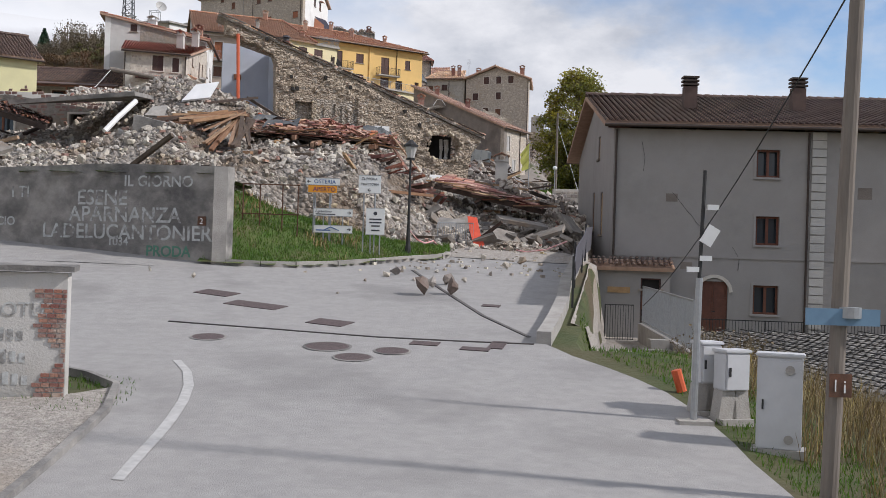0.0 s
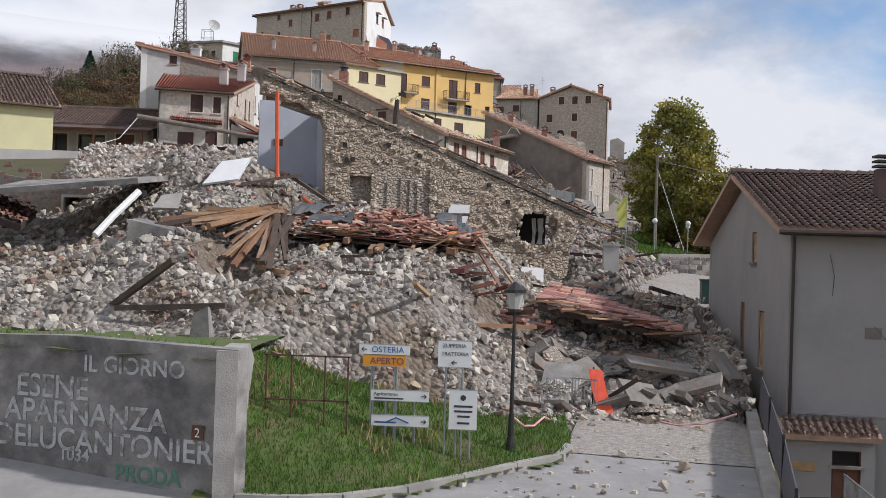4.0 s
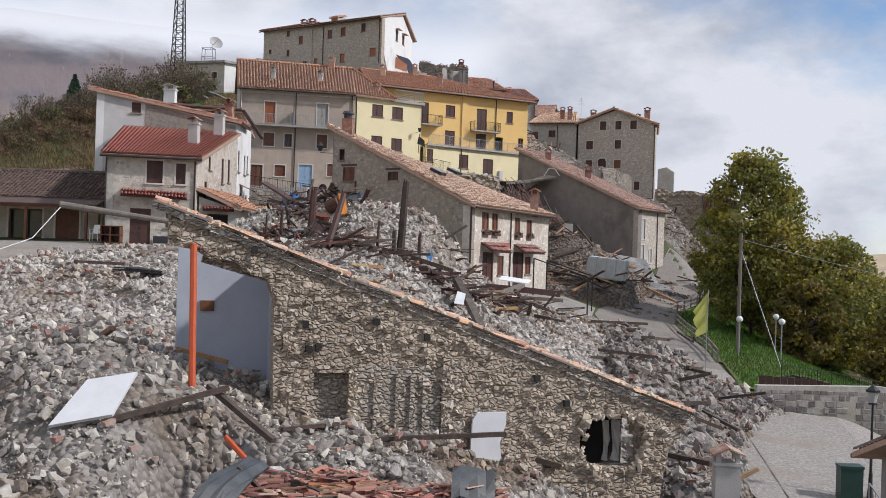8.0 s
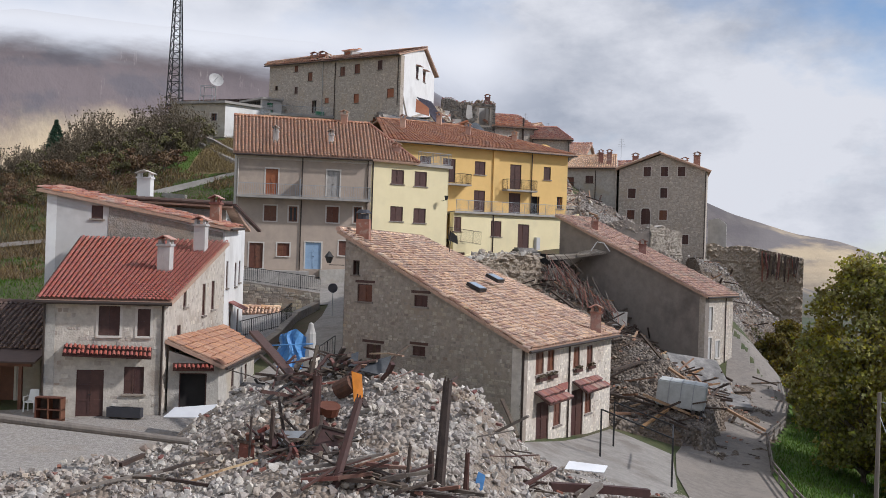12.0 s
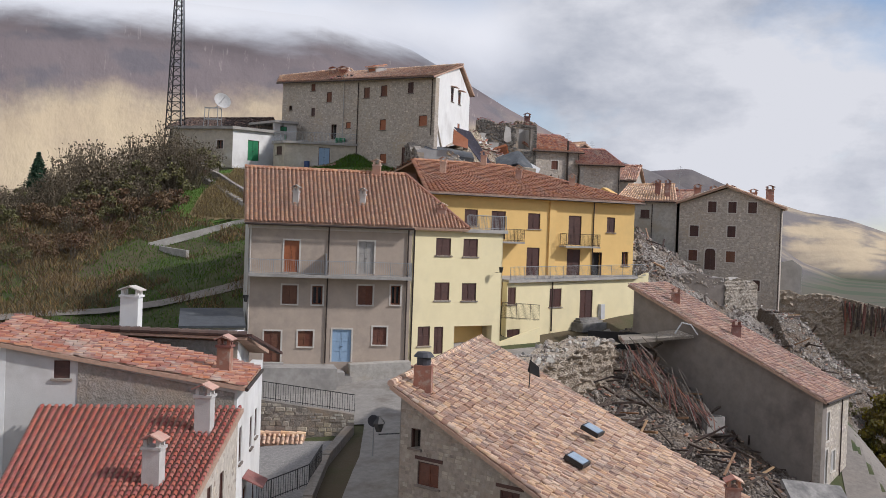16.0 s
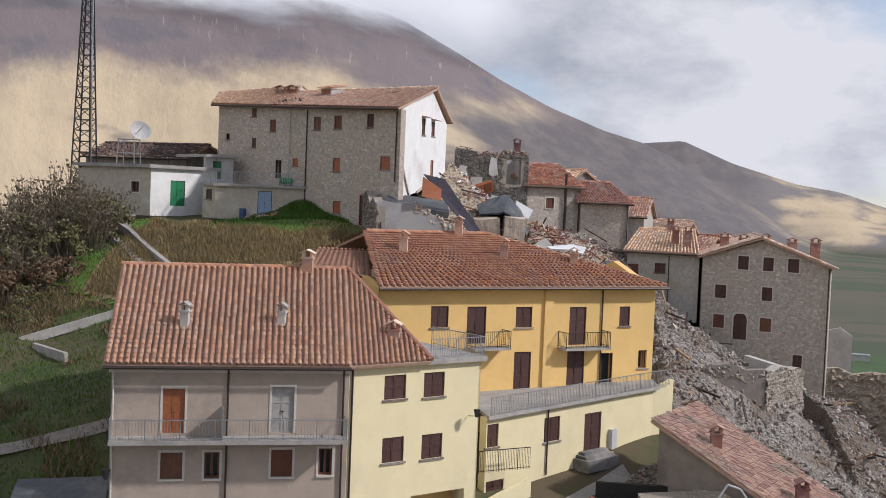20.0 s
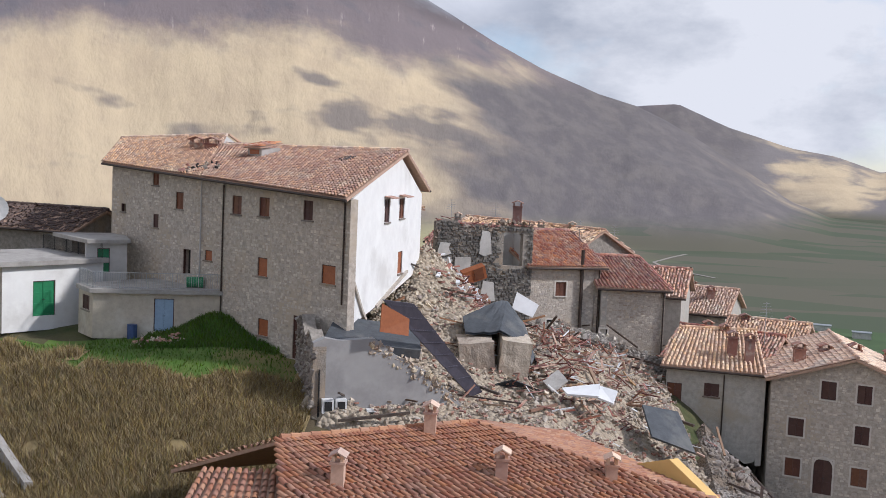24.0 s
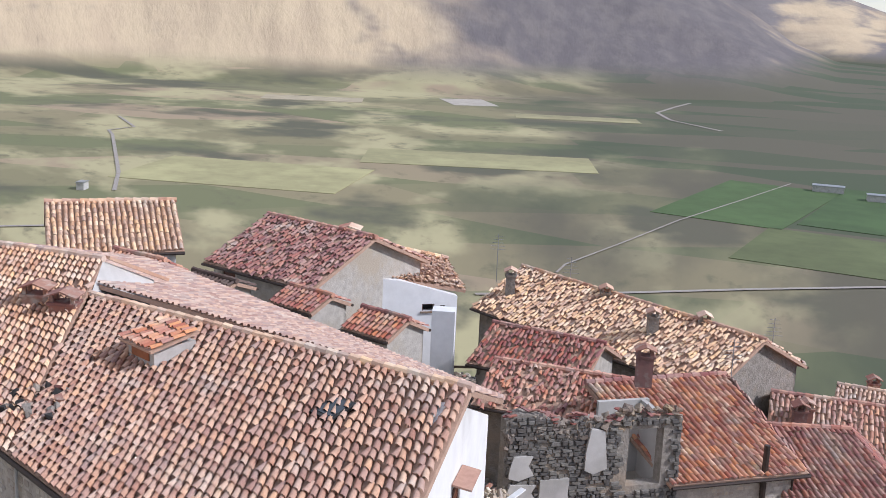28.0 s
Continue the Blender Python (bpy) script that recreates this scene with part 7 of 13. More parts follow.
def heap(name, label, x0, x1, y0, y1, hf, mask, count, size=(0.06, 0.28), power=2.6, seed=1, material=None, base=None, singles=0, step=0.6, timbers=0, bricks=0, planks=None, group="rubble heaps"):
    """A heap: rough base sheet, scattered broken stones, and a share of timbers and bricks."""
    rng = np.random.default_rng(seed)
    h = thing(name, label, "rubble", group)
    xs, ys = np.arange(x0, x1 + step, step), np.arange(y0, y1 + step, step)

    def zf(X, Y):
        m = mask(X, Y)
        return np.where(m > 0, hf(X, Y) + 0.16 * wave(X, Y, 0.9, seed) + 0.22 * wave(X, Y, 2.1, seed + 2) + 0.07 * wave(X, Y, 0.37, seed + 1), gz(X, Y) - 0.25)
    part("rubble_base", grid_mesh("base", xs, ys, zf, lambda X, Y, Z: mask(X, Y) > 0), base or M_FINES, h, kind="stuff")
    X = rng.uniform(x0, x1, count * 2)
    Y = rng.uniform(y0, y1, count * 2)
    ok = (mask(X, Y) > 0.02) & ((wave(X, Y, 2.7, seed + 3) + 0.6 * wave(X, Y, 1.1, seed) < 0.35) | (rng.random(len(X)) < 0.3))
    X, Y = X[ok][:count], Y[ok][:count]
    n = len(X)
    S = size[0] + (size[1] - size[0]) * rng.random(n) ** power
    Z = hf(X, Y) + 0.16 * wave(X, Y, 0.9, seed) + 0.22 * wave(X, Y, 2.1, seed + 2) + S * rng.uniform(-0.1, 0.75, n)
    order = np.argsort(-S)
    X, Y, Z, S = X[order], Y[order], Z[order], S[order]
    cuts = [0, max(singles, int((S > 0.13).sum())), int((S > 0.065).sum()), n]
    vs, fs, count = [], [], 0
    for a, b, points in zip(cuts, cuts[1:], (11, 8, 6)):
        if b <= a:
            continue
        v, f = stones(X[a:b], Y[a:b], Z[a:b], S[a:b], rng, points)
        if a == 0:
            for k in range(min(singles, len(v))):
                part("stone", mesh_np("stone", v[k] - v[k].mean(0), f[k]), material or M_STONE, h).location = v[k].mean(0)
            v, f = v[singles:], f[singles:]
        vs.append(v.reshape(-1, 3))
        fs.append((f + points * np.arange(len(v))[:, None, None]).reshape(-1, 3) + count)
        count += len(vs[-1])
    part("loose_stones", mesh_np("stones", np.concatenate(vs), np.concatenate(fs)), material or M_STONE, h, "broken pale limestone blocks", "stuff")
    for cnt, m, nm, ln, th in ((timbers, M_TIMBER, "timber", (1.2, 3.8), (0.1, 0.2)), (bricks, M_BRICK, "brick", (0.2, 0.3), (0.1, 0.14))):
        if not cnt:
            continue
        if nm == "brick":
            g = Geo()
        for _ in range(cnt):
            for _ in range(40):
                x, y = rng.uniform(x0, x1), rng.uniform(y0, y1)
                if mask(np.array(x), np.array(y)) > 0.1:
                    break
            L, w = rng.uniform(*ln), rng.uniform(*th)
            a = rng.uniform(0, 2 * math.pi)
            t = rng.normal(0.05, 0.25)
            z = float(hf(np.array(x), np.array(y))) + 0.2
            dx = np.array([math.cos(a) * math.cos(t), math.sin(a) * math.cos(t), math.sin(t)]) * L / 2
            p = np.array([x, y, z + abs(dx[2]) * 0.6])
            if nm == "timber":
                part("timber", Geo().bar(p - dx, p + dx, w, w * 0.8).mesh("timber"), m if rng.random() < 0.75 else M_WOODL, h)
            else:
                g.bar(p - dx, p + dx, w, w * 0.7)
        if nm == "brick":
            part("broken_bricks", g.mesh("bricks"), m, h, "scattered red brick and tile pieces", "stuff")
    return h


def ell(cx, cy, rx, ry, rot=0.0):
    c, s = math.cos(rot), math.sin(rot)

    def m(x, y):
        u, v = (x - cx) * c + (y - cy) * s, -(x - cx) * s + (y - cy) * c
        return 1 - (u / rx) ** 2 - (v / ry) ** 2 + 0.12 * wave(x, y, 2.5, cx)
    return m


def crest(x):
    return np.interp(x, (-40, -28, -20, -12, -5, -2.2, 0, 3, 7), (7.6, 8.4, 8.7, 9.2, 8.7, 7.2, 6.0, 5.5, 5.3))


def front_z(x, y):
    edge = np.interp(x, (-30, -8, -3, 1, 5), (45.0, 43.2, 43.2, 45.0, 46.5))
    low = np.interp(x, (-40, -8.5, -6.5, -2, 2, 6), (6.1, 6.0, 4.6, 3.6, 3.5, 3.9))
    t = smooth(y - edge, 0, np.interp(x, (-20, -5, 0), (9, 7, 10)))
    z = low + (crest(x) - low) * t + 0.13 * np.clip(y - edge - 8, 0, 30)
    z = z + 2.3 * np.exp(-((x + 14.6) / 4.2) ** 2 - ((y - 60.5) / 4.6) ** 2) - 2.4 * np.exp(-((x + 17.6) / 3.0) ** 2 - ((y - 54.0) / 3.2) ** 2) - 1.6 * np.exp(-((x + 23.5) / 4.0) ** 2 - ((y - 55) / 4.5) ** 2)
    bay = smooth(x, -11.6, -10.2) * (1 - smooth(x, -2.6, -1.4)) * smooth(y, 46, 49) * (1 - smooth(y, 57.5, 59.5))
    z = z - bay * np.clip(z - (6.9 + 0.27 * np.clip(y - 47, 0, 6)), 0, 9)
    return np.maximum(z, gz(x, y) + 0.1)


def front_mask(x, y):
    edge = np.interp(x, (-30, -8, -3, 1, 4, 8), (45.0, 43.0, 43.4, 45, 46.6, 49))
    e2 = np.interp(x, (-26, -13, 2, 6), (66, 66, 70, 66))
    right = np.interp(y, (44, 46, 48.5, 52, 58, 68), (1.4, 3.4, 6.0, 6.7, 7.2, 7.4))
    return np.minimum(np.minimum((y - edge), (e2 - y)), np.minimum(x + 30, right - x)) * 0.2 + 0.04 * wave(x, y, 1.8)


heap("front_rubble_heap", "huge heap of pale broken limestone behind the painted wall", -31, 8, 42, 70, front_z, front_mask, 50000, (0.045, 0.26), 8.0, 1, singles=260, timbers=46, bricks=260, step=0.5)


def back_z(x, y):
    side = np.where(y < 94.5, 5.4, 4.0)
    hump = np.interp(x, (-20, -17.5, -14, -8.3, -6.8, -5), (0.3, 1.9, 2.4, 3.0, 1.9, 0.4)) * np.exp(-((y - 94.5) / side) ** 2)
    z = gz(x, y) + hump + 1.1 * np.exp(-((x + 8.5) / 4.5) ** 2 - ((y - 85.5) / 5.5) ** 2)
    return z + 0.5 * np.exp(-((x + 15) / 12) ** 2 - ((y - 76) / 9) ** 2) + 0.25 * wave(x, y, 3.0) + 0.35


def back_mask(x, y):
    right = np.interp(y, (64, 75, 85, 95, 104), (5.0, 3.8, 2.6, 1.2, -3))
    left = np.interp(y, (66, 74, 82, 88, 94, 98), (-22, -25, -25, -22, -17.6, -15))
    return np.minimum(np.minimum(x - left, right - x), np.minimum(y - 65.5, np.interp(x, (-20, -14, -8, 0), (97, 101, 101, 99)) - y)) * 0.2 + 0.05 * wave(x, y, 1.8)


heap("square_rubble_heap", "broad heap of pale stones with charred beams in the village square", -25, 6, 65, 103, back_z, back_mask, 37000, (0.05, 0.25), 6.0, 2, material=M_PRUBBLE, base=M_FINESW, singles=200, timbers=14, bricks=220, step=0.6)
SIDE = [
    ("lane_rubble_heap", "rubble slope spilling over the gravel lane", 1, 11, 58, 98, lambda x, y: gz(x, y) + 0.35 + 1.3 * np.exp(-((x - 3.2) / 2.6) ** 2), lambda x, y: np.minimum(np.minimum(x - 1.2, np.interp(y, (58, 63, 70, 76, 82, 88, 92, 96), (4.6, 3.2, 4.2, 5.4, 6.6, 9.4, 8.0, 3.8)) - x), np.minimum(y - 58, 97 - y)) * 0.3 + 0.06 * wave(x, y, 1.5), 12000, (0.05, 0.34), 14, 60),
    ("barn_rubble_heap", "rubble and splintered beams piled against the long barn", -8, 9, 118, 152, lambda x, y: gz(x, y) + 0.4 + 2.9 * np.exp(-((x - 1.6 + (y - 128) * 0.35) / 3.5) ** 2 - ((y - 130) / 9) ** 2), lambda x, y: np.minimum(np.minimum(x - np.interp(y, (118, 121, 135, 152), (-1, -3, -12, -12)), np.interp(y, (118, 128, 138, 142, 152), (4.2, 7.0, 8.4, 8, -4)) - x), np.minimum(y - 118.5, 151 - y)) * 0.25 + 0.05 * wave(x, y, 1.6), 9000, (0.05, 0.28), 210, 160),
    ("bank_rubble_heap", "broken embankment of earth and stone below the yellow house", -13, 0, 134, 160, lambda x, y: gz(x, y) + 0.5, lambda x, y: np.minimum(np.minimum(x - np.interp(y, (134, 147, 160), (-13.5, -12, -3.6)), np.interp(y, (134, 150, 160), (-7, -2.0, 0)) - x), np.minimum(y - 134, 159 - y)) * 0.25 + 0.05 * wave(x, y, 1.6), 4500, (0.06, 0.3), 14, 60),
    ("stone_house_rubble_heap", "pale rubble slope below the tall stone house", -4, 22, 158, 192, lambda x, y: gz(x, y) + 0.7 + 2.2 * np.exp(-((x - 3) / 4) ** 2 - ((y - 180) / 7) ** 2), lambda x, y: np.minimum(np.minimum(x - np.interp(y, (158, 168, 192), (0, -3.0, -2)), np.interp(y, (158, 170, 192), (6, 20, 21)) - x), np.minimum(y - 158, np.interp(x, (-4, 3, 13, 22), (196, 193.5, 188.5, 188)) - y)) * 0.25 + 0.05 * wave(x, y, 1.6), 11000, (0.07, 0.36), 40, 160),
    ("collapsed_block_heap", "mixed heap of broken timber, tiles and masonry on the hilltop", -26, 0, 172, 203, lambda x, y: gz(x, y) + 0.6 + 3.2 * np.exp(-((x + 18.5) / 3.5) ** 2 - ((y - 193) / 7) ** 2) + 1.2 * np.exp(-((x + 11) / 6) ** 2 - ((y - 192) / 7) ** 2), lambda x, y: np.minimum(np.minimum(x - np.interp(y, (172, 177, 194, 203), (-25.5, -25, -20.5, -20)), np.interp(y, (172, 180, 194, 203), (-4, -2, -3.5, -5)) - x), np.minimum(y - np.interp(x, (-26, -20, -4), (176, 175, 172)), 203 - y)) * 0.25 + 0.05 * wave(x, y, 1.6), 12000, (0.05, 0.3), 50, 1100),
    ("gable_rubble_cone", "steep cone of tan rubble and earth under the torn gable", -26, -15, 181, 201, lambda x, y: gz(x, y) + np.clip(41.9 - 0.95 * np.hypot((x + 20.6) * 1.1, (y - 196.0) * 0.56) - gz(x, y), 0, 9), lambda x, y: (41.5 - 0.95 * np.hypot((x + 20.6) * 1.1, (y - 196.0) * 0.56) - gz(x, y)) * 0.3 + 0.05 * wave(x, y, 1.6), 5200, (0.05, 0.26), 8, 60),
    ("hilltop_rubble_heap", "rubble between the ruined roofs on the hilltop", -48, 2, 196, 245, lambda x, y: gz(x, y) + 1.3 + 0.6 * wave(x, y, 5), lambda x, y: np.minimum(np.minimum(x + 48, 1 - x), np.minimum(y - np.interp(x, (-48, -36, -20, 0), (199, 210, 199, 199)), 244 - y)) * 0.2, 9000, (0.08, 0.4), 80, 300),
    ("cliff_rubble_heap", "brown rubble slope below the torn earth bank", 10, 25, 168, 190, lambda x, y: gz(x, y) + 0.4 + (0.16 + 0.20 * smooth(x, 11.5, 16)) * np.clip(y - 168, 0, 20), lambda x, y: np.minimum(np.minimum(x - 11, 24 - x), np.minimum(y - 168.5, np.interp(x, (10, 14.6, 22.8, 25), (192, 190, 187, 185)) - y)) * 0.25 + 0.05 * wave(x, y, 1.6), 4500, (0.07, 0.34), 24, 60),
    ("road_rubble_heap", "thin scatter of stones and dust over the village road", 2, 13, 99, 142, lambda x, y: gz(x, y) + 0.02, lambda x, y: np.minimum(np.minimum(x - np.interp(y, (99, 110, 129, 142), (3, 2.6, 6, 8)), np.interp(y, (99, 116, 129, 142), (6.2, 6.6, 10.5, 13)) - x), np.minimum(y - 99.5, 141 - y)) * 0.1 + 0.30 * wave(x, y, 1.3) + 0.12 * wave(x, y, 0.6) - 0.1 - 0.5 * (1 - smooth(y, 113, 119)), 3600, (0.04, 0.2), 10, 40),
    ("terrace_rubble_heap", "scattered tile and stone debris on the terrace", -22, -12, 133, 145, lambda x, y: gz(x, y) + 0.06, lambda x, y: 0.22 - ((x + 14.5) / 7) ** 2 - ((y - 140) / 8) ** 2 + 0.3 * wave(x, y, 1.1) + 0.12 * wave(x, y, 0.5), 900, (0.04, 0.2), 8, 90),
    ("patio_rubble_heap", "low spread of broken stone between the patio and the road", -7, 5, 95, 107, lambda x, y: gz(x, y) + 0.12, lambda x, y: np.minimum(np.minimum(x + np.interp(y, (95, 107), (6.6, 3.4)), 4.2 - x), np.minimum(y - 95.5, np.interp(x, (-7, -1, 1, 5), (105.5, 101.5, 105, 106)) - y)) * 0.3 + 0.05 * wave(x, y, 1.5), 1800, (0.04, 0.2), 4, 40),
]
for k, (nm, lab, x0, x1, y0, y1, hf, mk, cnt, sz, tim, bri) in enumerate(SIDE):
    heap(nm, lab, x0, x1, y0, y1, hf, mk, int(cnt * 0.85), sz, 6.0, 20 + k, material=M_TANS if k in (4, 5) else M_WSTONE if k in (1, 8) else None, singles=30, timbers=tim, bricks=bri, step=0.6, base=M_FINESB if k in (1, 2, 7, 8, 9) else M_FINEST if k in (4, 5) else M_FINES)

# ---------------------------------------------------------------- the broken gable wall
def relief(face, z0, top, holes, base, parent, material, depth=0.1, step=0.11, seed=1.0, out=0.02, label=""):
    """A ragged skin of torn masonry over a wall face: bulges, pockets and lost stones."""
    tu, tz = zip(*top)
    us, zs = np.arange(tu[0], tu[-1] + step * 0.5, step), np.arange(z0, max(tz) + step, step)
    U, Zg = np.meshgrid(us, zs)
    rng = np.random.default_rng(int(seed * 10))
    lim = np.interp(U, tu, tz)
    low = np.interp(U, *zip(*base)) if base else np.full(U.shape, z0)
    k = (Zg <= lim + step) & (Zg >= low - step * 0.4)
    for q in holes:
        k &= ~((U > q[0]) & (U < q[2]) & (Zg > q[1]) & (Zg < q[3]))
    Zc = np.clip(Zg, low, lim)
    O = out + depth * (0.55 * wave(U, Zc * 1.3, 0.55, seed) + 0.5 * wave(U * 1.2, Zc * 1.9, 0.24, seed + 1) + 0.4 * wave(U, Zc, 1.5, seed + 2)) + rng.normal(0, depth * 0.22, U.shape)
    O = np.where((wave(U, Zc, 0.7, seed + 5) > 0.62), O - depth * 1.6, O)
    O = np.maximum(O, 0.006)
    x = face.o[0] + face.d[0] * U + face.n[0] * O
    y = face.o[1] + face.d[1] * U + face.n[1] * O
    idx = np.arange(U.size).reshape(U.shape)
    f = np.stack([idx[:-1, :-1], idx[:-1, 1:], idx[1:, 1:], idx[1:, :-1]], -1).reshape(-1, 4)
    kk = (k[:-1, :-1] & k[:-1, 1:] & k[1:, 1:] & k[1:, :-1]).reshape(-1)
    part("torn_face", mesh_np("torn_face", np.stack([x, y, Zc], -1).reshape(-1, 3), f[kk]), material, parent, label)


def slab_of(face, outline, o0, o1, name, material, parent, label=""):
    """A flat broken piece on a wall, from its outline of (u, z)."""
    bm = bmesh.new()
    bm.faces.new([bm.verts.new(face.p(u, z, o0)) for u, z in outline])
    ext = bmesh.ops.extrude_face_region(bm, geom=bm.faces[:])
    bmesh.ops.translate(bm, vec=(*(face.n * (o1 - o0)), 0), verts=[q for q in ext["geom"] if isinstance(q, bmesh.types.BMVert)])
    bmesh.ops.recalc_face_normals(bm, faces=bm.faces[:])
    return part(name, bm, material, parent, label)


def broken_wall():
    h = thing("broken_house_wall", "tall broken rubble-stone house wall with slanted tiled top and a blue-white room", "ruin")
    f = Face((-13.3, 60.1), (1.9, 65.6))
    rng = np.random.default_rng(8)
    us = np.linspace(1.5, f.len, 60)
    top = [(float(u), float(np.interp(u, (1.5, f.len), (15.85, 10.5)) - 0.05 * rng.random())) for u in us]
    # ragged lower edge over the open room, ragged right end
    base = [(1.5, 15.05), (2.2, 14.95), (2.6, 14.7), (3.1, 14.75), (3.6, 14.35), (4.05, 14.25), (4.3, 13.6), (4.42, 12.9), (4.36, 12.2), (4.15, 11.6), (4.3, 11.0), (4.4, 6.0), (5.0, 6.0), (15.3, 6.0), (15.5, 8.6), (15.7, 9.6), (f.len, 10.2)]
    holes = [(5.35, 10.2, 6.3, 11.8), (13.15, 9.15, 14.75, 10.5), (13.5, 10.5, 14.5, 10.62), (12.95, 9.5, 13.15, 10.3), (14.75, 9.3, 14.9, 10.0)]
    wall(f, 6.0, top, holes, 0.7, M_CORE, h, "wall", base=base)
    relief(f, 7.0, top, holes, base, h, M_CORE, 0.13, 0.1, 1.0)
    stones_on(f, 7.0, top, holes, h, M_CORE, (0.32, 0.15), 0.09, 0.86, seed=81, singles=250, base=base)
    rubble_face(f, 7.0, top, holes, h, M_CORE, 2000, (0.05, 0.18), base, 85, 2.5)
    # bricked-up niche, window jamb and grooved panel left on the face
    g = Geo()
    f.box(g, 5.35, 6.3, 10.2, 11.8, -0.7, -0.3)
    part("niche", g.mesh("niche"), M_CORED, h)
    g = Geo()
    f.box(g, 6.32, 8.82, 8.6, 12.0, -0.05, 0.06)
    part("panel", g.mesh("panel"), M_CORED, h, "grooved grey mortar panel")
    for u, w in ((6.95, 0.10), (7.55, 0.07), (7.95, 0.14), (8.3, 0.08)):
        g = Geo()
        f.box(g, u, u + w, 9.0, 11.9 - 0.1 * rnd(0, 3), 0.06, 0.13)
        part("rib", g.mesh("rib"), M_CORED, h)
    for u0, u1, z0, z1, o in ((8.84, 9.45, 8.3, 12.25, 0.24), (6.28, 6.5, 8.8, 11.9, 0.14)):
        g = Geo()
        f.box(g, u0, u1, z0, z1, 0, o - 0.06)
        part("pier", g.mesh("pier"), M_CORE, h)
        sub = Face(f.p(u0, 0, o - 0.05)[:2], f.p(u1, 0, o - 0.05)[:2])
        rubble_face(sub, z0, [(0, z1), (u1 - u0, z1)], [], h, M_TANS, int(420 * (u1 - u0)), (0.05, 0.16), None, 83 + int(u0))
    slab_of(f, ((9.72, 10.55), (9.85, 10.76), (10.66, 10.76), (10.68, 10.45), (10.52, 9.95), (10.56, 9.5), (10.36, 9.2), (10.28, 8.85), (9.95, 9.05), (9.85, 9.3), (9.68, 9.75)), 0.1, 0.2, "plaster_patch", M_SHEETW, h, "remaining patch of white plaster")
    # the blue-white room behind the open corner
    g = Geo()
    f.box(g, 1.9, 4.7, 9, 15.2, -3.6, -3.4)
    f.box(g, 4.5, 4.7, 9, 14.9, -3.4, -0.7)
    room = part("room_plaster", g.mesh("room"), M_BLUEROOM, h, "blue-white interior plaster")
    g = Geo()
    f.box(g, 2.55, 2.95, 13.2, 13.5, -3.4, -3.34)
    part("picture_frame", g.mesh("frame"), M_RUST, room)
    # near-black sheet behind the hole paints the darkness inside
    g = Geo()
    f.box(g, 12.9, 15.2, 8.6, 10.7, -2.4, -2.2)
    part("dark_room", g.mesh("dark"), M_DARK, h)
    for u, w in ((14.1, 0.10), (14.42, 0.14)):
        part("curtain", Geo().tube([f.p(u, 9.2, -0.9), f.p(u + 0.03, 9.8, -0.86), f.p(u, 10.35, -0.9)], w, 7).mesh("curtain"), M_LIGHTPL, h)
    a = rng.uniform(0, 2 * math.pi, 150)
    P = np.array([f.p(13.95 + (0.86 + rng.uniform(0, 0.25)) * math.copysign(abs(math.cos(q)) ** 0.6, math.cos(q)), 9.85 + (0.70 + rng.uniform(0, 0.2)) * math.copysign(abs(math.sin(q)) ** 0.6, math.sin(q)), rng.uniform(-0.1, 0.14)) for q in a])
    v, fc = stones(P[:, 0], P[:, 1], P[:, 2], rng.uniform(0.06, 0.2, 150), rng, 8)
    part("torn_rim", mesh_np("rim", v.reshape(-1, 3), (fc + 8 * np.arange(150)[:, None, None]).reshape(-1, 3)), M_TANS, h, "", "stuff")
    # slanted roof verge: mortar bed, boards and the last broken tiles
    A, B = f.p(1.1, 16.12, 0.12), f.p(f.len + 0.3, 10.57, 0.12)
    C, D = f.p(f.len + 0.3, 10.72, -2.0), f.p(1.3, 16.17, -2.0)
    part("roof_edge", Geo().sheet(A, B, C, D, 0.14).mesh("edge"), M_CORED, h)
    for k in range(9):
        t0, t1 = k / 9, (k + rnd(0.75, 1.0)) / 9
        p, q = A + (B - A) * t0, A + (B - A) * t1
        part("verge_board", Geo().bar(p + (0, 0, 0.07 + rnd(-.03, .03)), q + (0, 0, 0.07 + rnd(-.03, .03)), 0.16, 0.05).mesh("board"), M_TIMBER if k % 3 else M_GREYPL, h)
    r = part("roof_board", Geo().sheet(A + (D - A) * 0.3 + (0, 0, 0.05), B + (C - B) * 0.3 + (0, 0, 0.05), C + (0, 0, 0.05), D + (0, 0, 0.05), 0.03).mesh("board"), M_TIMBER, h)
    tiles(B + (C - B) * 0.08, B + (C - B) * 0.9, A + (D - A) * 0.9, A + (D - A) * 0.08, r, M_TILE, w=0.22, l=0.36, jit=0.06, drop=0.45, seed=82, lift=0.05)
    X = rng.uniform(0, 1, 420)
    P = A + (B - A) * X[:, None] + (D - A) * rng.uniform(0.0, 0.8, (420, 1)) + (0, 0, 0.08)
    v, fc = stones(P[:, 0], P[:, 1], P[:, 2], rng.uniform(0.04, 0.17, 420), rng, 8)
    part("loose_verge_stones", mesh_np("verge_stones", v.reshape(-1, 3), (fc + 8 * np.arange(420)[:, None, None]).reshape(-1, 3)), M_TANS, h, "", "stuff")
    # near-black blocks on the face stand in for the shade of small holes
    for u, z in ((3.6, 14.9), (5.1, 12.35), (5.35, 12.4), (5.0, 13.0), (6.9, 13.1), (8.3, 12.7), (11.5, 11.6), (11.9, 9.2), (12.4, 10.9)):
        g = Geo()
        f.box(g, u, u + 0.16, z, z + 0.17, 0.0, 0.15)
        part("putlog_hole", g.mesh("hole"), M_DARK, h)
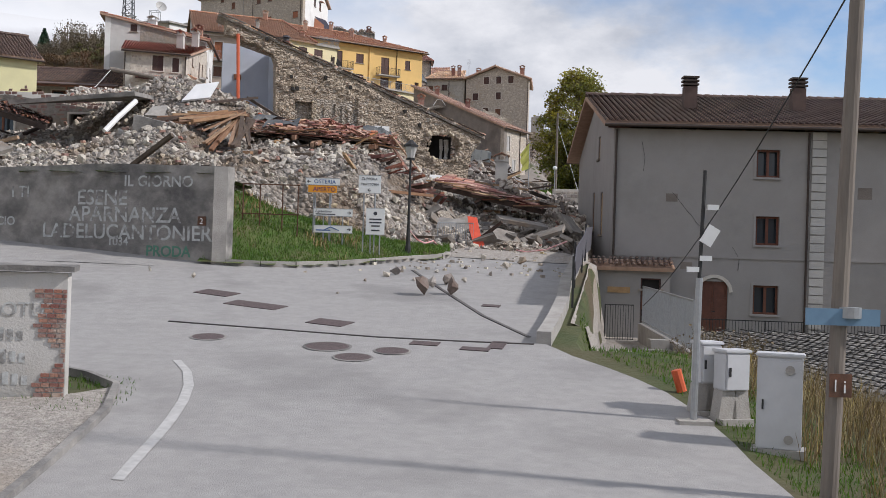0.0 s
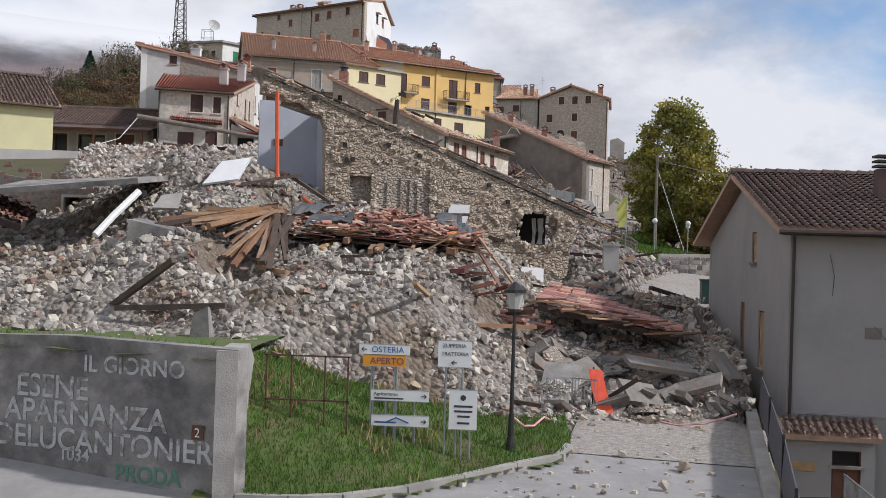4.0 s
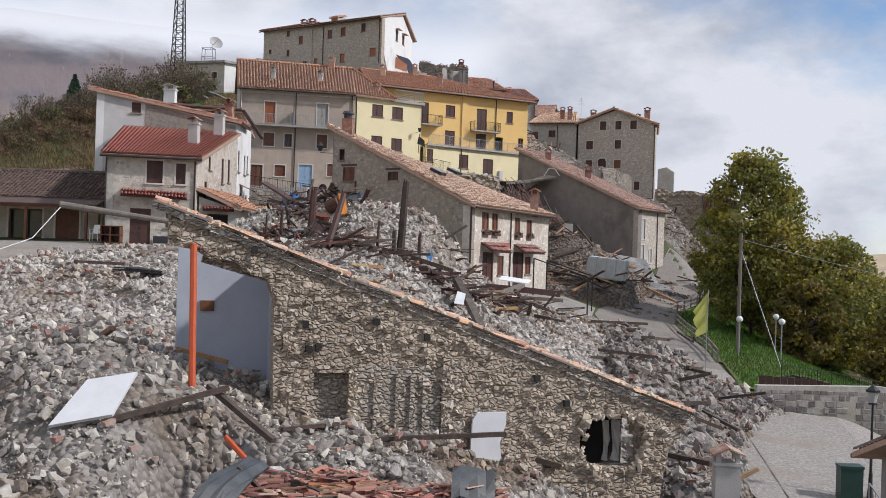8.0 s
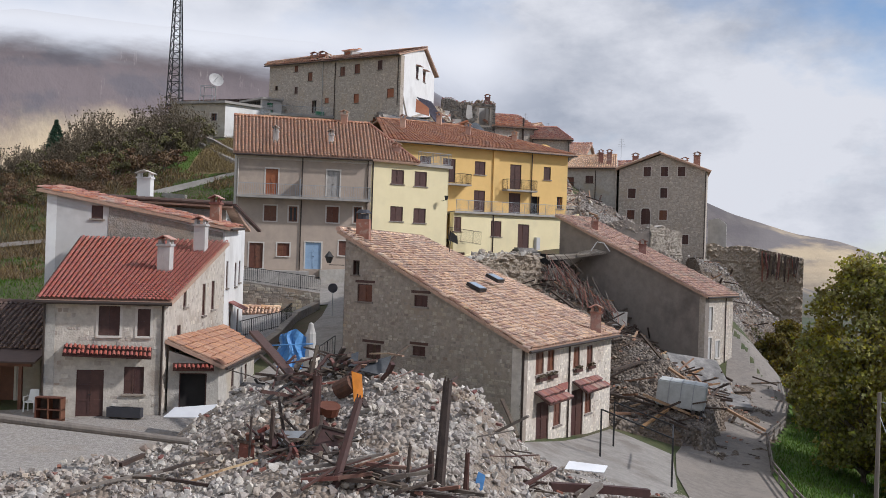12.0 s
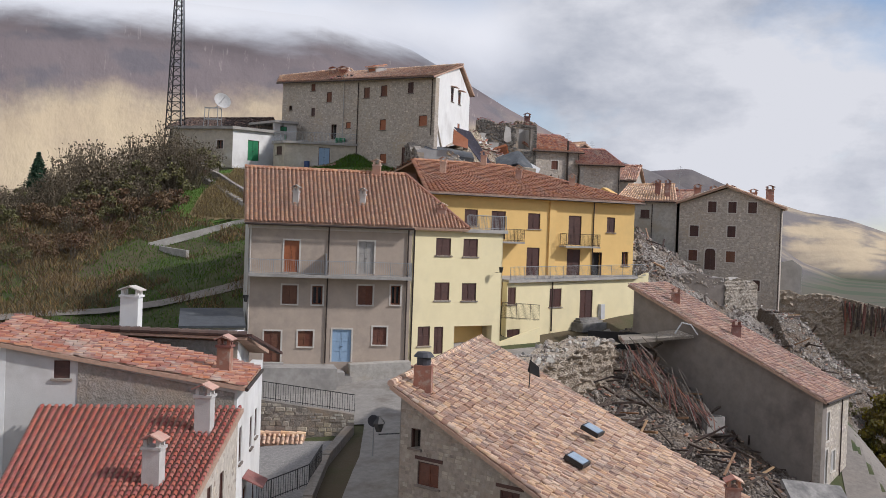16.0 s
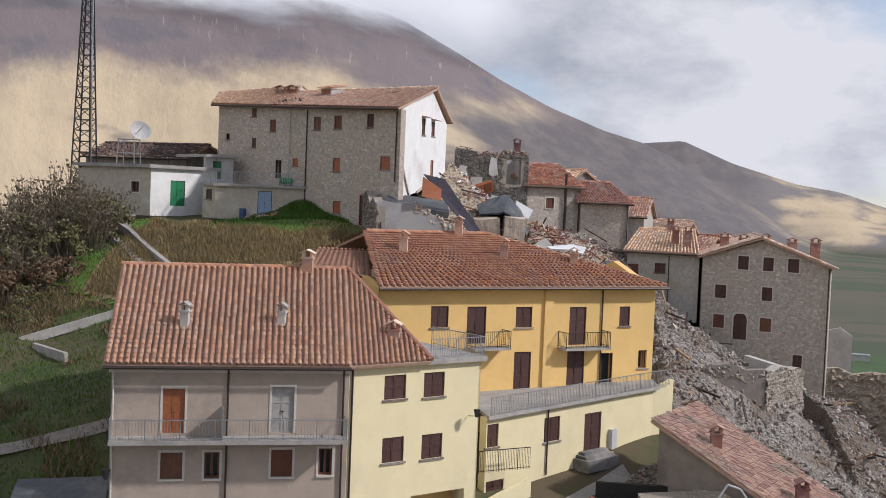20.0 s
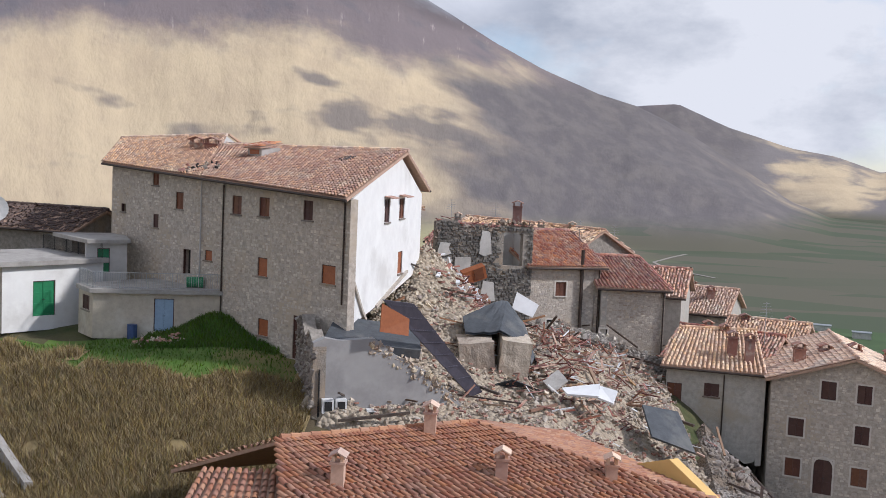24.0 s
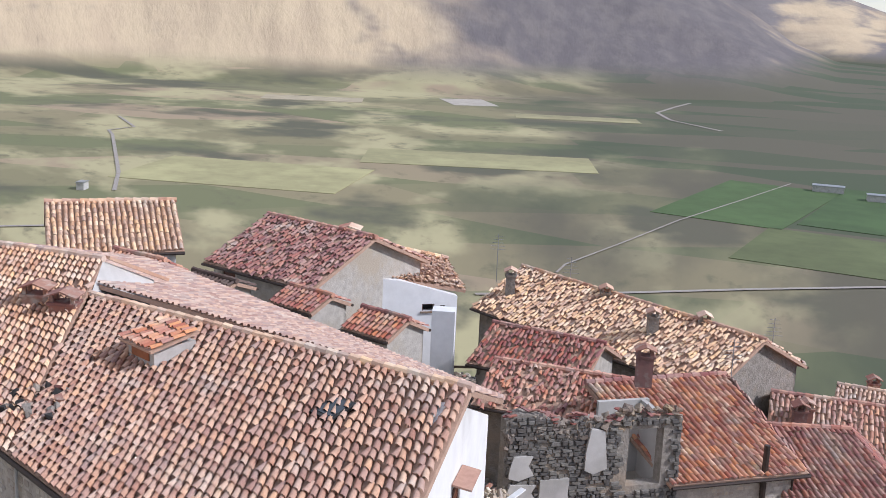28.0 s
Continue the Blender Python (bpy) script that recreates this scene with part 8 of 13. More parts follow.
    part("red_post", Geo().tube([(-11.05, 60.3, 11.2), (-11.25, 60.7, 15.1)], 0.09, 8).mesh("post"), M_REDP, h, "orange-red steel post")
    part("lintel", Geo().bar(f.p(2.4, 14.75, -0.5), f.p(4.4, 14.2, -0.5), 0.35, 0.25).mesh("lintel"), M_CORED, h)
    return f


GABLE = broken_wall()
heapy = lambda x, y: float(front_z(np.array(float(x)), np.array(float(y))))


def plank_pile(name, label, cx, cy, n, spread, length, ang, dev, mats, seed, zoff=0.3, rise=0.5, w=(0.08, 0.2), tilt=0.1):
    rng = np.random.default_rng(seed)
    h = thing(name, label, "timber pile", "timber piles")
    for k in range(n):
        x, y = cx + rng.normal(0, spread[0]), cy + rng.normal(0, spread[1])
        a = ang + rng.normal(0, dev)
        L = rng.uniform(*length)
        t = rng.normal(tilt, 0.12)
        d = np.array([math.cos(a) * math.cos(t), math.sin(a) * math.cos(t), math.sin(t)]) * L / 2
        p = np.array([x, y, heapy(x, y) + zoff + rng.uniform(0, rise)])
        ww = rng.uniform(*w)
        part("plank", Geo().bar(p - d, p + d, ww, ww * rng.uniform(0.3, 0.9)).mesh("plank"), mats[int(rng.integers(0, len(mats)))], h)
    return h


def half_tile(w=0.2, l=0.42):
    """One barrel tile, a little tapered."""
    a = np.linspace(0.08, math.pi - 0.08, 6)
    lo, up = [(math.cos(k) * w * 0.5, 0, math.sin(k) * w * 0.42) for k in a], [(math.cos(k) * w * 0.42, l, math.sin(k) * w * 0.35) for k in a]
    return mesh_np("roof_tile", np.array(lo + up), np.array([(i, i + 1, i + 7, i + 6) for i in range(5)]))


def fallen_roof():
    """The roof that came down whole before the broken wall: boards, rafters, a skin of tiles, beams fanned out at its end."""
    rng = np.random.default_rng(4)
    h = thing("fallen_roof", "collapsed roof of red tiles over splintered boards and rafters on the rubble", "roof")
    F0, F1 = np.array([-9.9, 52.3, 9.25]), np.array([-2.5, 54.1, 8.95])
    B0, B1 = np.array([-8.8, 58.2, 9.95]), np.array([-3.0, 58.6, 9.5])

    def at(u, v, lift=0.0):
        p = F0 * (1 - u) * (1 - v) + F1 * u * (1 - v) + B1 * u * v + B0 * (1 - u) * v
        return p + np.array([0, 0, lift + 0.22 * wave(u * 8, v * 5, 1.3, 2) + 0.35 * math.sin(math.pi * min(1, v * 1.3)) * math.sin(math.pi * u)])
    U, V = np.meshgrid(np.linspace(0, 1, 20), np.linspace(0, 1, 10))
    P = np.array([at(u, v, -0.1) for u, v in zip(U.ravel(), V.ravel())])
    I = np.array([(r * 20 + c, r * 20 + c + 1, (r + 1) * 20 + c + 1, (r + 1) * 20 + c) for r in range(9) for c in range(19)])
    part("boarding", mesh_np("boarding", np.concatenate([P, P - (0, 0, 0.16)]), np.concatenate([I, I[:, ::-1] + len(P)])), M_TIMBER, h)
    for k in range(9):
        u = (k + 0.4 + rng.uniform(-0.2, 0.2)) / 9
        a, b = at(u, -0.06 - 0.03 * (k % 3), -0.28), at(min(1, u + 0.03), 0.55, -0.3)
        part("rafter", Geo().bar(a + (0.25 * rng.normal(), 0, rng.normal(0, 0.06)), b, 0.17, 0.2).mesh("rafter"), M_WOODL, h, "sawn fresh rafter")
    for k in range(44):
        u, v = rng.uniform(0, 0.95), abs(rng.normal(0, 0.07))
        a = at(u, v, -0.02 + rng.uniform(-0.12, 0.1))
        L, t = rng.uniform(0.7, 2.6), rng.normal(0.16, 0.16)
        d = np.array([math.cos(t), math.sin(t), rng.normal(-0.05, 0.06)]) * L
        part("board", Geo().bar(a - d * 0.4, a + d * 0.6, rng.uniform(0.08, 0.2), rng.uniform(0.025, 0.05)).mesh("board"), (M_WOODL, M_WOODL, M_WOODR, M_TIMBER)[int(rng.integers(0, 4))], h)
    meshes = []
    for m in (M_TILE, M_TILER, M_TILEB, M_TILEO):
        me = half_tile()
        me.materials.append(m)
        meshes.append(me)
    for k in range(290):
        u, v = rng.uniform(0.02, 1.0), rng.uniform(0.02, 0.95) ** 1.2
        ob = new("roof_tile", meshes[int(rng.choice(4, p=(0.3, 0.42, 0.2, 0.08)))])
        ob.parent = h
        p = at(u, v, rng.uniform(0.0, 0.2))
        ob.matrix_basis = pose(*p, rng.normal(-4, 14), rng.normal(0, 22), -80 + rng.normal(0, 28) + (180 if rng.random() < 0.3 else 0))
    n = 900
    U, V = rng.uniform(0, 1.0, n), rng.uniform(0, 1.0, n)
    g = Geo()
    for u, v in zip(U, V):
        p = at(u, v, rng.uniform(-0.04, 0.16))
        t = rng.normal(0.2, 0.7)
        d = np.array([math.cos(t), math.sin(t), rng.normal(0, 0.15)]) * rng.uniform(0.1, 0.26)
        g.bar(p - d, p + d, rng.uniform(0.06, 0.16), 0.035)
    part("broken_tiles", g.mesh("broken_tiles"), M_TILER, h, "broken red tile pieces", "stuff")
    for k in range(60):
        u, v = rng.uniform(0, 1.0), rng.uniform(0.05, 0.9)
        p, t = at(u, v, rng.uniform(0.05, 0.22)), rng.normal(0.2, 0.6)
        d = np.array([math.cos(t), math.sin(t), rng.normal(0, 0.1)]) * rng.uniform(0.3, 0.9)
        part("batten", Geo().bar(p - d, p + d, rng.uniform(0.05, 0.11), 0.035).mesh("batten"), (M_WOODL, M_WOODR, M_TIMBER)[k % 3], h)
    # black roofing felt, torn
    for u0, v0, du, dv, tip in ((0.02, 0.35, 0.13, 0.45, 0.5), (0.16, 0.12, 0.22, 0.14, 0.12), (0.78, 0.75, 0.16, 0.2, 0.35), (0.9, 0.1, 0.09, 0.12, 0.2)):
        Q = np.array([at(u0 + du * i / 5, v0 + dv * j / 4, 0.2 + tip * (j / 4) * (1 if i % 2 else 0.8) + 0.05 * math.sin(i * 2.1 + j)) for j in range(5) for i in range(6)])
        I = np.array([(r * 6 + c, r * 6 + c + 1, (r + 1) * 6 + c + 1, (r + 1) * 6 + c) for r in range(4) for c in range(5)])
        part("roofing_felt", mesh_np("felt", np.concatenate([Q, Q - (0, 0, 0.03)]), np.concatenate([I, I[:, ::-1] + len(Q)])), M_MEMB, h, "torn black roofing felt")
    part("red_pole", Geo().tube([(-9.6, 58.3, 10.6), (-8.6, 57.4, 10.0)], 0.07, 7).mesh("pole"), M_REDP, h, "orange-red steel post piece")
    for a, b, w in (((-2.9, 54.6, 9.3), (-1.6, 52.6, 7.3), 0.13), ((-2.6, 54.2, 9.25), (-1.2, 53.0, 7.5), 0.1), ((-4.6, 53.4, 8.5), (-3.2, 53.3, 9.3), 0.09), ((-3.4, 53.7, 8.8), (-2.0, 53.5, 8.55), 0.1)):
        part("board", Geo().bar(a, b, w, 0.06).mesh("board"), M_WOODR if w > 0.1 else M_WOODL, h)
    # beams fanned out at the broken end
    f = thing("splintered_beam_fan", "fan of fresh broken roof beams lying on the rubble", "timber pile", "timber piles")
    root = np.array([-9.5, 52.7, 9.85])
    for k in range(34):
        a = radians(rng.uniform(176, 292)) if k > 5 else radians(178 + 9 * k)
        L = rng.uniform(1.6, 3.4) if k > 5 else rng.uniform(3.2, 4.6)
        r0 = root + rng.normal(0, 0.28, 3) * (1, 1, 0.4)
        e = r0 + np.array([math.cos(a), math.sin(a), 0]) * L
        e[2] = max(float(front_z(e[0], e[1])) + rng.uniform(0.12, 0.5), r0[2] - 0.62 * L)
        part("beam", Geo().bar(r0, e, rng.uniform(0.1, 0.2), rng.uniform(0.06, 0.16)).mesh("beam"), M_WOODL if k % 5 else M_TIMBER, f)


fallen_roof()


def tangle(name, label, spots, mats, odds, seed):
    """Splintered beams and boards in clusters: centre, spread, count, pile height, length and lie of each cluster."""
    r = np.random.default_rng(seed)
    tg = thing(name, label, "timber pile", "timber piles")
    for cx, cy, sx, sy, n, pile, (l0, l1), ang, dev, steep in spots:
        for _ in range(n):
            x, y = r.normal(cx, sx), r.normal(cy, sy)
            a, t, L = ang + r.normal(0, dev), r.normal(0.08, steep), r.uniform(l0, l1) * 0.5
            d = np.array([math.cos(a) * math.cos(t), math.sin(a) * math.cos(t), math.sin(t)]) * L
            p = np.array([x, y, float(back_z(np.array(x), np.array(y))) + 0.12 + r.uniform(0, pile)])
            w = r.uniform(0.05, 0.19)
            bend = p + r.normal(0, 0.05, 3)
            part("beam", Geo().bar(p - d, bend, w, w * r.uniform(0.4, 1)).bar(bend, p + d, w * 0.94, w * 0.6).mesh("beam"), mats[int(r.choice(len(mats), p=odds))], tg)


tangle("charred_beam_tangle", "tangle of dark splintered beams and boards on the square heap", ((-13.8, 93.3, 1.3, 0.8, 46, 0.7, (0.6, 2.4), 0.6, 1.3, 0.35), (-15.2, 91.6, 1.0, 0.9, 18, 0.4, (0.6, 2.2), 0.9, 1.0, 0.3), (-15.3, 88.0, 0.9, 0.6, 34, 0.5, (0.4, 1.5), 1.2, 1.2, 0.7), (-13.2, 87.5, 0.7, 0.5, 16, 0.4, (0.5, 1.4), 0.5, 1.2, 0.5)), (M_TIMBER, M_BROWN, M_WOODR, M_WOODL, M_IRON), (0.46, 0.28, 0.12, 0.06, 0.08), 77)
tangle("roof_timber_belt", "belt of collapsed roof timbers across the foot of the heap", ((-10.6, 84.6, 1.2, 0.5, 20, 0.4, (0.8, 3.0), -0.25, 0.5, 0.15), (-7.4, 83.9, 1.3, 0.7, 26, 0.35, (0.6, 2.8), -0.2, 0.7, 0.2), (-5.4, 86.0, 1.0, 1.2, 26, 0.4, (0.6, 2.4), -0.5, 0.9, 0.25), (-5.4, 90.6, 1.3, 1.1, 26, 0.5, (0.8, 3.0), -0.2, 0.8, 0.2), (-3.2, 92.2, 1.1, 1.2, 22, 0.4, (0.8, 2.6), 0.5, 0.9, 0.3), (-6.4, 80.0, 1.4, 1.6, 20, 0.3, (0.4, 1.8), 0.8, 1.2, 0.25)), (M_TIMBER, M_BROWN, M_WOODR, M_WOODL, M_POLEW), (0.44, 0.22, 0.12, 0.08, 0.14), 78)
plank_pile("fallen_tile_edge", "red tiles and battens at the slumped roof edge", -1.6, 51.2, 26, (0.8, 0.6), (0.5, 1.8), -0.6, 0.5, (M_WOODR, M_TILER, M_TIMBER), 5, 0.3, 0.4)
rr = thing("slumped_red_roof", "slumped roof slab with red tiles lying on the rubble", "roof")
A, B, C, D = (-0.5, 52.6, 6.95), (4.5, 53.4, 5.95), (5.0, 56.4, 6.1), (0.2, 56.2, 7.65)
part("roof_slab", Geo().sheet(A, B, C, D, 0.22).mesh("slab"), M_TIMBER, rr)
tiles(B, C, D, A, rr, M_TILER, w=0.2, l=0.4, jit=0.05, drop=0.08, seed=91, lift=0.04)
for k in range(26):
    t = rnd(0, 1)
    p = np.array(A) * (1 - t) + np.array(B) * t + (rnd(-.3, .3), rnd(-.4, .5), rnd(0.0, 0.25))
    a = rnd(0.1, 1.0)
    d = np.array([math.cos(a), math.sin(a), rnd(-0.2, 0.1)]) * rnd(0.5, 1.2)
    part("batten", Geo().bar(p - d, p + d, rnd(0.06, 0.14), 0.06).mesh("batten"), random.choice((M_WOODR, M_TIMBER, M_WOODL)), rr)
for nm, lab, pts, m in (
        ("white_slab", "tilted white ceiling panel on the rubble", [(-13.2, 56.7, 10.95), (-11.9, 57.1, 11.2), (-11.6, 57.8, 12.1), (-12.7, 57.6, 11.9)], M_SHEETW),
        ("white_board", "flat white board leaning below the broken wall", [(-1.9, 62.6, 7.2), (0.1, 63.2, 7.1), (0.1, 63.5, 8.1), (-1.9, 62.9, 8.2)], M_SHEETW),
        ("pale_slab", "pale concrete slab tipped on the rubble", [(-14.4, 54.4, 9.9), (-13.5, 54.6, 9.9), (-13.5, 55.1, 10.5), (-14.2, 55.0, 10.4)], M_CONCL),
        ("concrete_slab", "broken concrete slab leaning in the debris", [(-0.6, 47.4, 4.0), (0.6, 47.6, 3.9), (0.9, 49.2, 5.2), (-0.2, 49.2, 5.3)], M_CONC)):
    one(nm, Geo().sheet(*pts, 0.1).mesh(nm), m, lab, "slab", "loose slabs")
M_SLABD = mat("dusty_broken_concrete", (0.27, 0.245, 0.215), (0.17, 0.152, 0.135), 2.5, 0.95, 0.6, 14, c3=(0.23, 0.175, 0.13), s3=0.9)
for k, (x, y, z, sx, sy, rx, ry, rz, m) in enumerate(((2.6, 48.2, 4.5, 1.3, 1.0, 35, 10, 30, M_SLABD), (4.4, 49.2, 4.7, 1.6, 0.9, 20, -18, -20, M_SLABD), (3.4, 50.2, 5.2, 2.2, 0.8, 15, 8, 12, M_SLABD), (5.6, 50.8, 5.2, 1.2, 1.1, 48, 5, 60, M_SLABD), (1.6, 47.4, 4.3, 0.9, 0.7, 60, 0, 10, M_SLABD), (5.2, 48.0, 4.4, 0.8, 0.6, 25, 20, 75, M_SLABD), (0.9, 49.3, 5.0, 1.2, 0.8, 40, -15, 40, M_SLABD), (-12.6, 47.5, 7.2, 1.0, 0.7, 30, 10, 20, M_SLABD), (-18.5, 46.8, 7.4, 1.2, 0.8, 25, -20, 50, M_SLABD))):
    one("concrete_slab", Geo().box((0, 0, 0), (sx, sy, 0.16)).mesh("slab"), m, "broken slab of grey concrete tilted in the rubble", "slab", "loose slabs").matrix_world = pose(x, y, z, rx, ry, rz)
rs8 = np.random.default_rng(88)
for k in range(46):
    x, y = rs8.uniform(-0.8, 5.6), rs8.uniform(46.2, 51.8)
    if y < np.interp(x, (-1, 1, 5), (46.0, 46.4, 47.4)):
        continue
    L, W, T = rs8.uniform(0.4, 1.3), rs8.uniform(0.25, 0.7), rs8.uniform(0.08, 0.22)
    bm = bmesh.new()
    bmesh.ops.create_cube(bm, size=1.0)
    for v in bm.verts:
        v.co.x, v.co.y, v.co.z = v.co.x * L * rs8.uniform(0.7, 1.15), v.co.y * W * rs8.uniform(0.7, 1.15), v.co.z * T * rs8.uniform(0.8, 1.2)
    one("concrete_chunk", bm, M_SLABD if k % 4 else M_CORED, "jagged lump of dusty broken concrete in the rubble", "concrete chunk", "concrete chunks").matrix_world = pose(x, y, heapy(x, y) + 0.16, rs8.uniform(-50, 50), rs8.uniform(-40, 40), rs8.uniform(0, 360))
b = thing("broken_masonry_block", "long block of broken masonry under the slumped roof", "masonry")
fb = Face((0.6, 51.6), (5.4, 53.6))
wall(fb, 2.8, [(0, 5.2), (2.2, 5.3), (4.4, 5.0), (fb.len, 4.5)], (), 0.6, M_CONC, b, "block")
stones_on(fb, 3.4, [(0, 5.2), (2.2, 5.3), (fb.len, 4.5)], [], b, M_WSTONE, (0.4, 0.24), 0.06, 0.3, seed=92)

# ---------------------------------------------------------------- painted retaining wall
gw = thing("painted_retaining_wall", "stained concrete retaining wall with worn white painted words", "wall", kind="")
fw = Face((-30.0, 44.4), (-7.1, 37.4))
wall(fw, 2.5, [(0, 6.15), (14.5, 6.2), (19.6, 6.38), (fw.len, 6.3)], (), 0.45, M_CONC, gw)
fe = Face((-7.1, 37.4), (-8.0, 43.6))
wall(fe, 3.0, [(0, 6.28), (3.2, 6.2), (6.26, 5.2)], (), 0.45, M_CONCL, gw, "wall_end")


def words(text, face, u, z, size, material, parent, out=0.012, weight=0.0):
    cu = bpy.data.curves.new("lettering", "FONT")
    cu.body, cu.size, cu.extrude, cu.offset = text, size, 0.003, weight
    ob = bpy.data.objects.new("lettering", cu)
    scene.collection.objects.link(ob)
    dg = bpy.context.evaluated_depsgraph_get()
    me = bpy.data.meshes.new_from_object(ob.evaluated_get(dg))
    bpy.data.objects.remove(ob)
    me.materials.clear()
    me.materials.append(material)
    o = new("lettering", me)
    p = face.p(u, z, out)
    o.matrix_basis = Matrix(((face.d[0], 0, face.n[0], p[0]), (face.d[1], 0, face.n[1], p[1]), (0, 1, 0, p[2]), (0, 0, 0, 1)))
    if parent:
        o.parent = parent
    return o


for txt, u, z, s, m in (("IL GIORNO", 20.06, 5.62, 0.52, M_PAINT), ("I TI", 15.6, 5.2, 0.55, M_PAINT), ("ESENE", 18.25, 4.98, 0.72, M_PAINT), ("APARNANZA", 17.95, 4.42, 0.72, M_PAINT), ("RUSCIO", 14.3, 4.22, 0.42, M_PAINT), ("LADELUCANTONIERE", 16.9, 3.84, 0.70, M_PAINT), ("1034", 19.5, 3.62, 0.40, M_PAINT), ("PRODA", 20.98, 3.30, 0.50, M_PAINTG)):
    words(txt, fw, u, z, s, m, gw, 0.012, 0.008)
g = Geo()
fw.box(g, 22.9, 23.2, 4.35, 4.65, 0.02, 0.04)
part("info_plate", g.mesh("plate"), M_RUSTI, gw)
words("2", fw, 22.97, 4.4, 0.28, M_SIGNW, gw, 0.045)

# ---------------------------------------------------------------- foreground street
def on(x, y, lift=0.0):
    return np.array([x, y, gzf(x, y) + lift])


kerb_line = [(-7.1, 37.5), (-6.0, 37.65), (-4.9, 38.0), (-3.6, 38.8), (-2.4, 39.8), (-1.2, 40.9), (-0.1, 41.8), (0.2, 42.8)]
kb = thing("kerb", "low pale concrete kerb stones edging the grass bank", "kerb", kind="structure")
for a, b in zip(kerb_line, kerb_line[1:]):
    p, q = on(*a, 0.08), on(*b, 0.08)
    m = (p + q) / 2
    part("kerb_stone", Geo().bar(m + (p - m) * 0.985, m + (q - m) * 0.985, 0.22, 0.26).mesh("kerb_stone"), M_CONCL, kb)


def bank_z(x, y):
    ky = np.interp(x, [p[0] for p in kerb_line], [p[1] for p in kerb_line])
    low = np.interp(x, (-40, -8.5, -6.5, -2, 2, 6), (6.1, 6.0, 5.0, 4.0, 3.6, 3.9))
    t = smooth(y - ky, 0.0, 5.5)
    return np.maximum(gz(x, y) * (1 - t) + low * t + 0.12, gz(x, y) + 0.1) + 0.06 * wave(x, y, 0.8)


def bank_mask(x, y):
    ky = np.interp(x, [p[0] for p in kerb_line], [p[1] for p in kerb_line])
    return (y > ky - 0.05) & (x > -7.9) & (x < 0.25) & (y < np.interp(x, (-8, -3, 0.3), (44.5, 45, 46)))


M_SOD = mat("green_sod", (0.065, 0.12, 0.02), (0.10, 0.12, 0.035), 2.0, 0.95, 0.6, 12, c3=(0.14, 0.115, 0.06), s3=0.5)
one("grass_bank", grid_mesh("bank", np.arange(-8, 0.5, 0.25), np.arange(37, 46.5, 0.25), bank_z, lambda X, Y, Z: bank_mask(X, Y)), M_SOD, "small steep grass bank beside the painted wall", "bank", kind="structure")


def blades(name, label, X, Y, Z, material, h=(0.1, 0.35), w=0.035, seed=1, lean=0.35):
    """Many single grass blades as one object."""
    rng = np.random.default_rng(seed)
    n = len(X)
    H = rng.uniform(*h, n)
    a = rng.uniform(0, 2 * math.pi, n)
    d = np.stack([np.cos(a), np.sin(a), np.zeros(n)], -1) * w / 2
    t = rng.normal(0, lean, (n, 2)) * H[:, None]
    base = np.stack([X, Y, Z - 0.03], -1)
    mid = base + np.stack([t[:, 0] * 0.4, t[:, 1] * 0.4, H * 0.55], -1)
    top = base + np.stack([t[:, 0], t[:, 1], H], -1)
    v = np.stack([base - d, base + d, mid + d * 0.8, mid - d * 0.8, top + d * 0.12, top - d * 0.12], 1)
    F = np.array([(0, 1, 2, 3), (3, 2, 4, 5)])
    f = (F[None] + 6 * np.arange(n)[:, None, None]).reshape(-1, 4)
    return one(name, mesh_np(name, v.reshape(-1, 3), f), material, label, "grass", kind="stuff")


rg = np.random.default_rng(77)


def scatter(n, x0, x1, y0, y1, mask):
    X, Y = rg.uniform(x0, x1, n), rg.uniform(y0, y1, n)
    k = mask(X, Y)
    return X[k], Y[k]


X, Y = scatter(26000, -8, 0.4, 37.5, 46, bank_mask)
blades("bank_grass", "dense green grass on the bank", X, Y, bank_z(X, Y), M_GRASS, (0.06, 0.2), 0.022, 5)
X, Y = scatter(1500, -7.8, -3, 39, 45, lambda x, y: bank_mask(x, y) & (wave(x, y, 1.1, 2) > 0.3))
blades("bank_dry_grass", "yellowed grass stalks on the bank", X, Y, bank_z(X, Y), M_DRYG, (0.15, 0.45), 0.03, 6)

# right verge with cabinets, poles and signs
verge = lambda x, y: (x > np.interp(y, (8, 16, 20, 23, 26, 30, 36), (5.6, 5.2, 4.95, 4.6, 3.4, 3.6, 4.4))) & (x < np.interp(y, (8, 20, 30, 36), (8, 7.4, 5.6, 5.0)))
X, Y = scatter(16000, 3.2, 8.2, 10, 31, verge)
blades("verge_grass", "green verge grass beside the road", X, Y, gz(X, Y), M_GRASS, (0.04, 0.15), 0.02, 7)
X, Y = scatter(9000, 5.6, 10, 10, 30, lambda x, y: (wave(x, y, 1.6, 3) > -0.3) & (x > 5.9 + 0.1 * wave(x, y, 1)))
blades("tall_dry_grass", "tall dry straw-coloured grass behind the cabinets", X, Y, gz(X, Y), M_DRYG, (0.35, 0.95), 0.015, 8, 0.25)


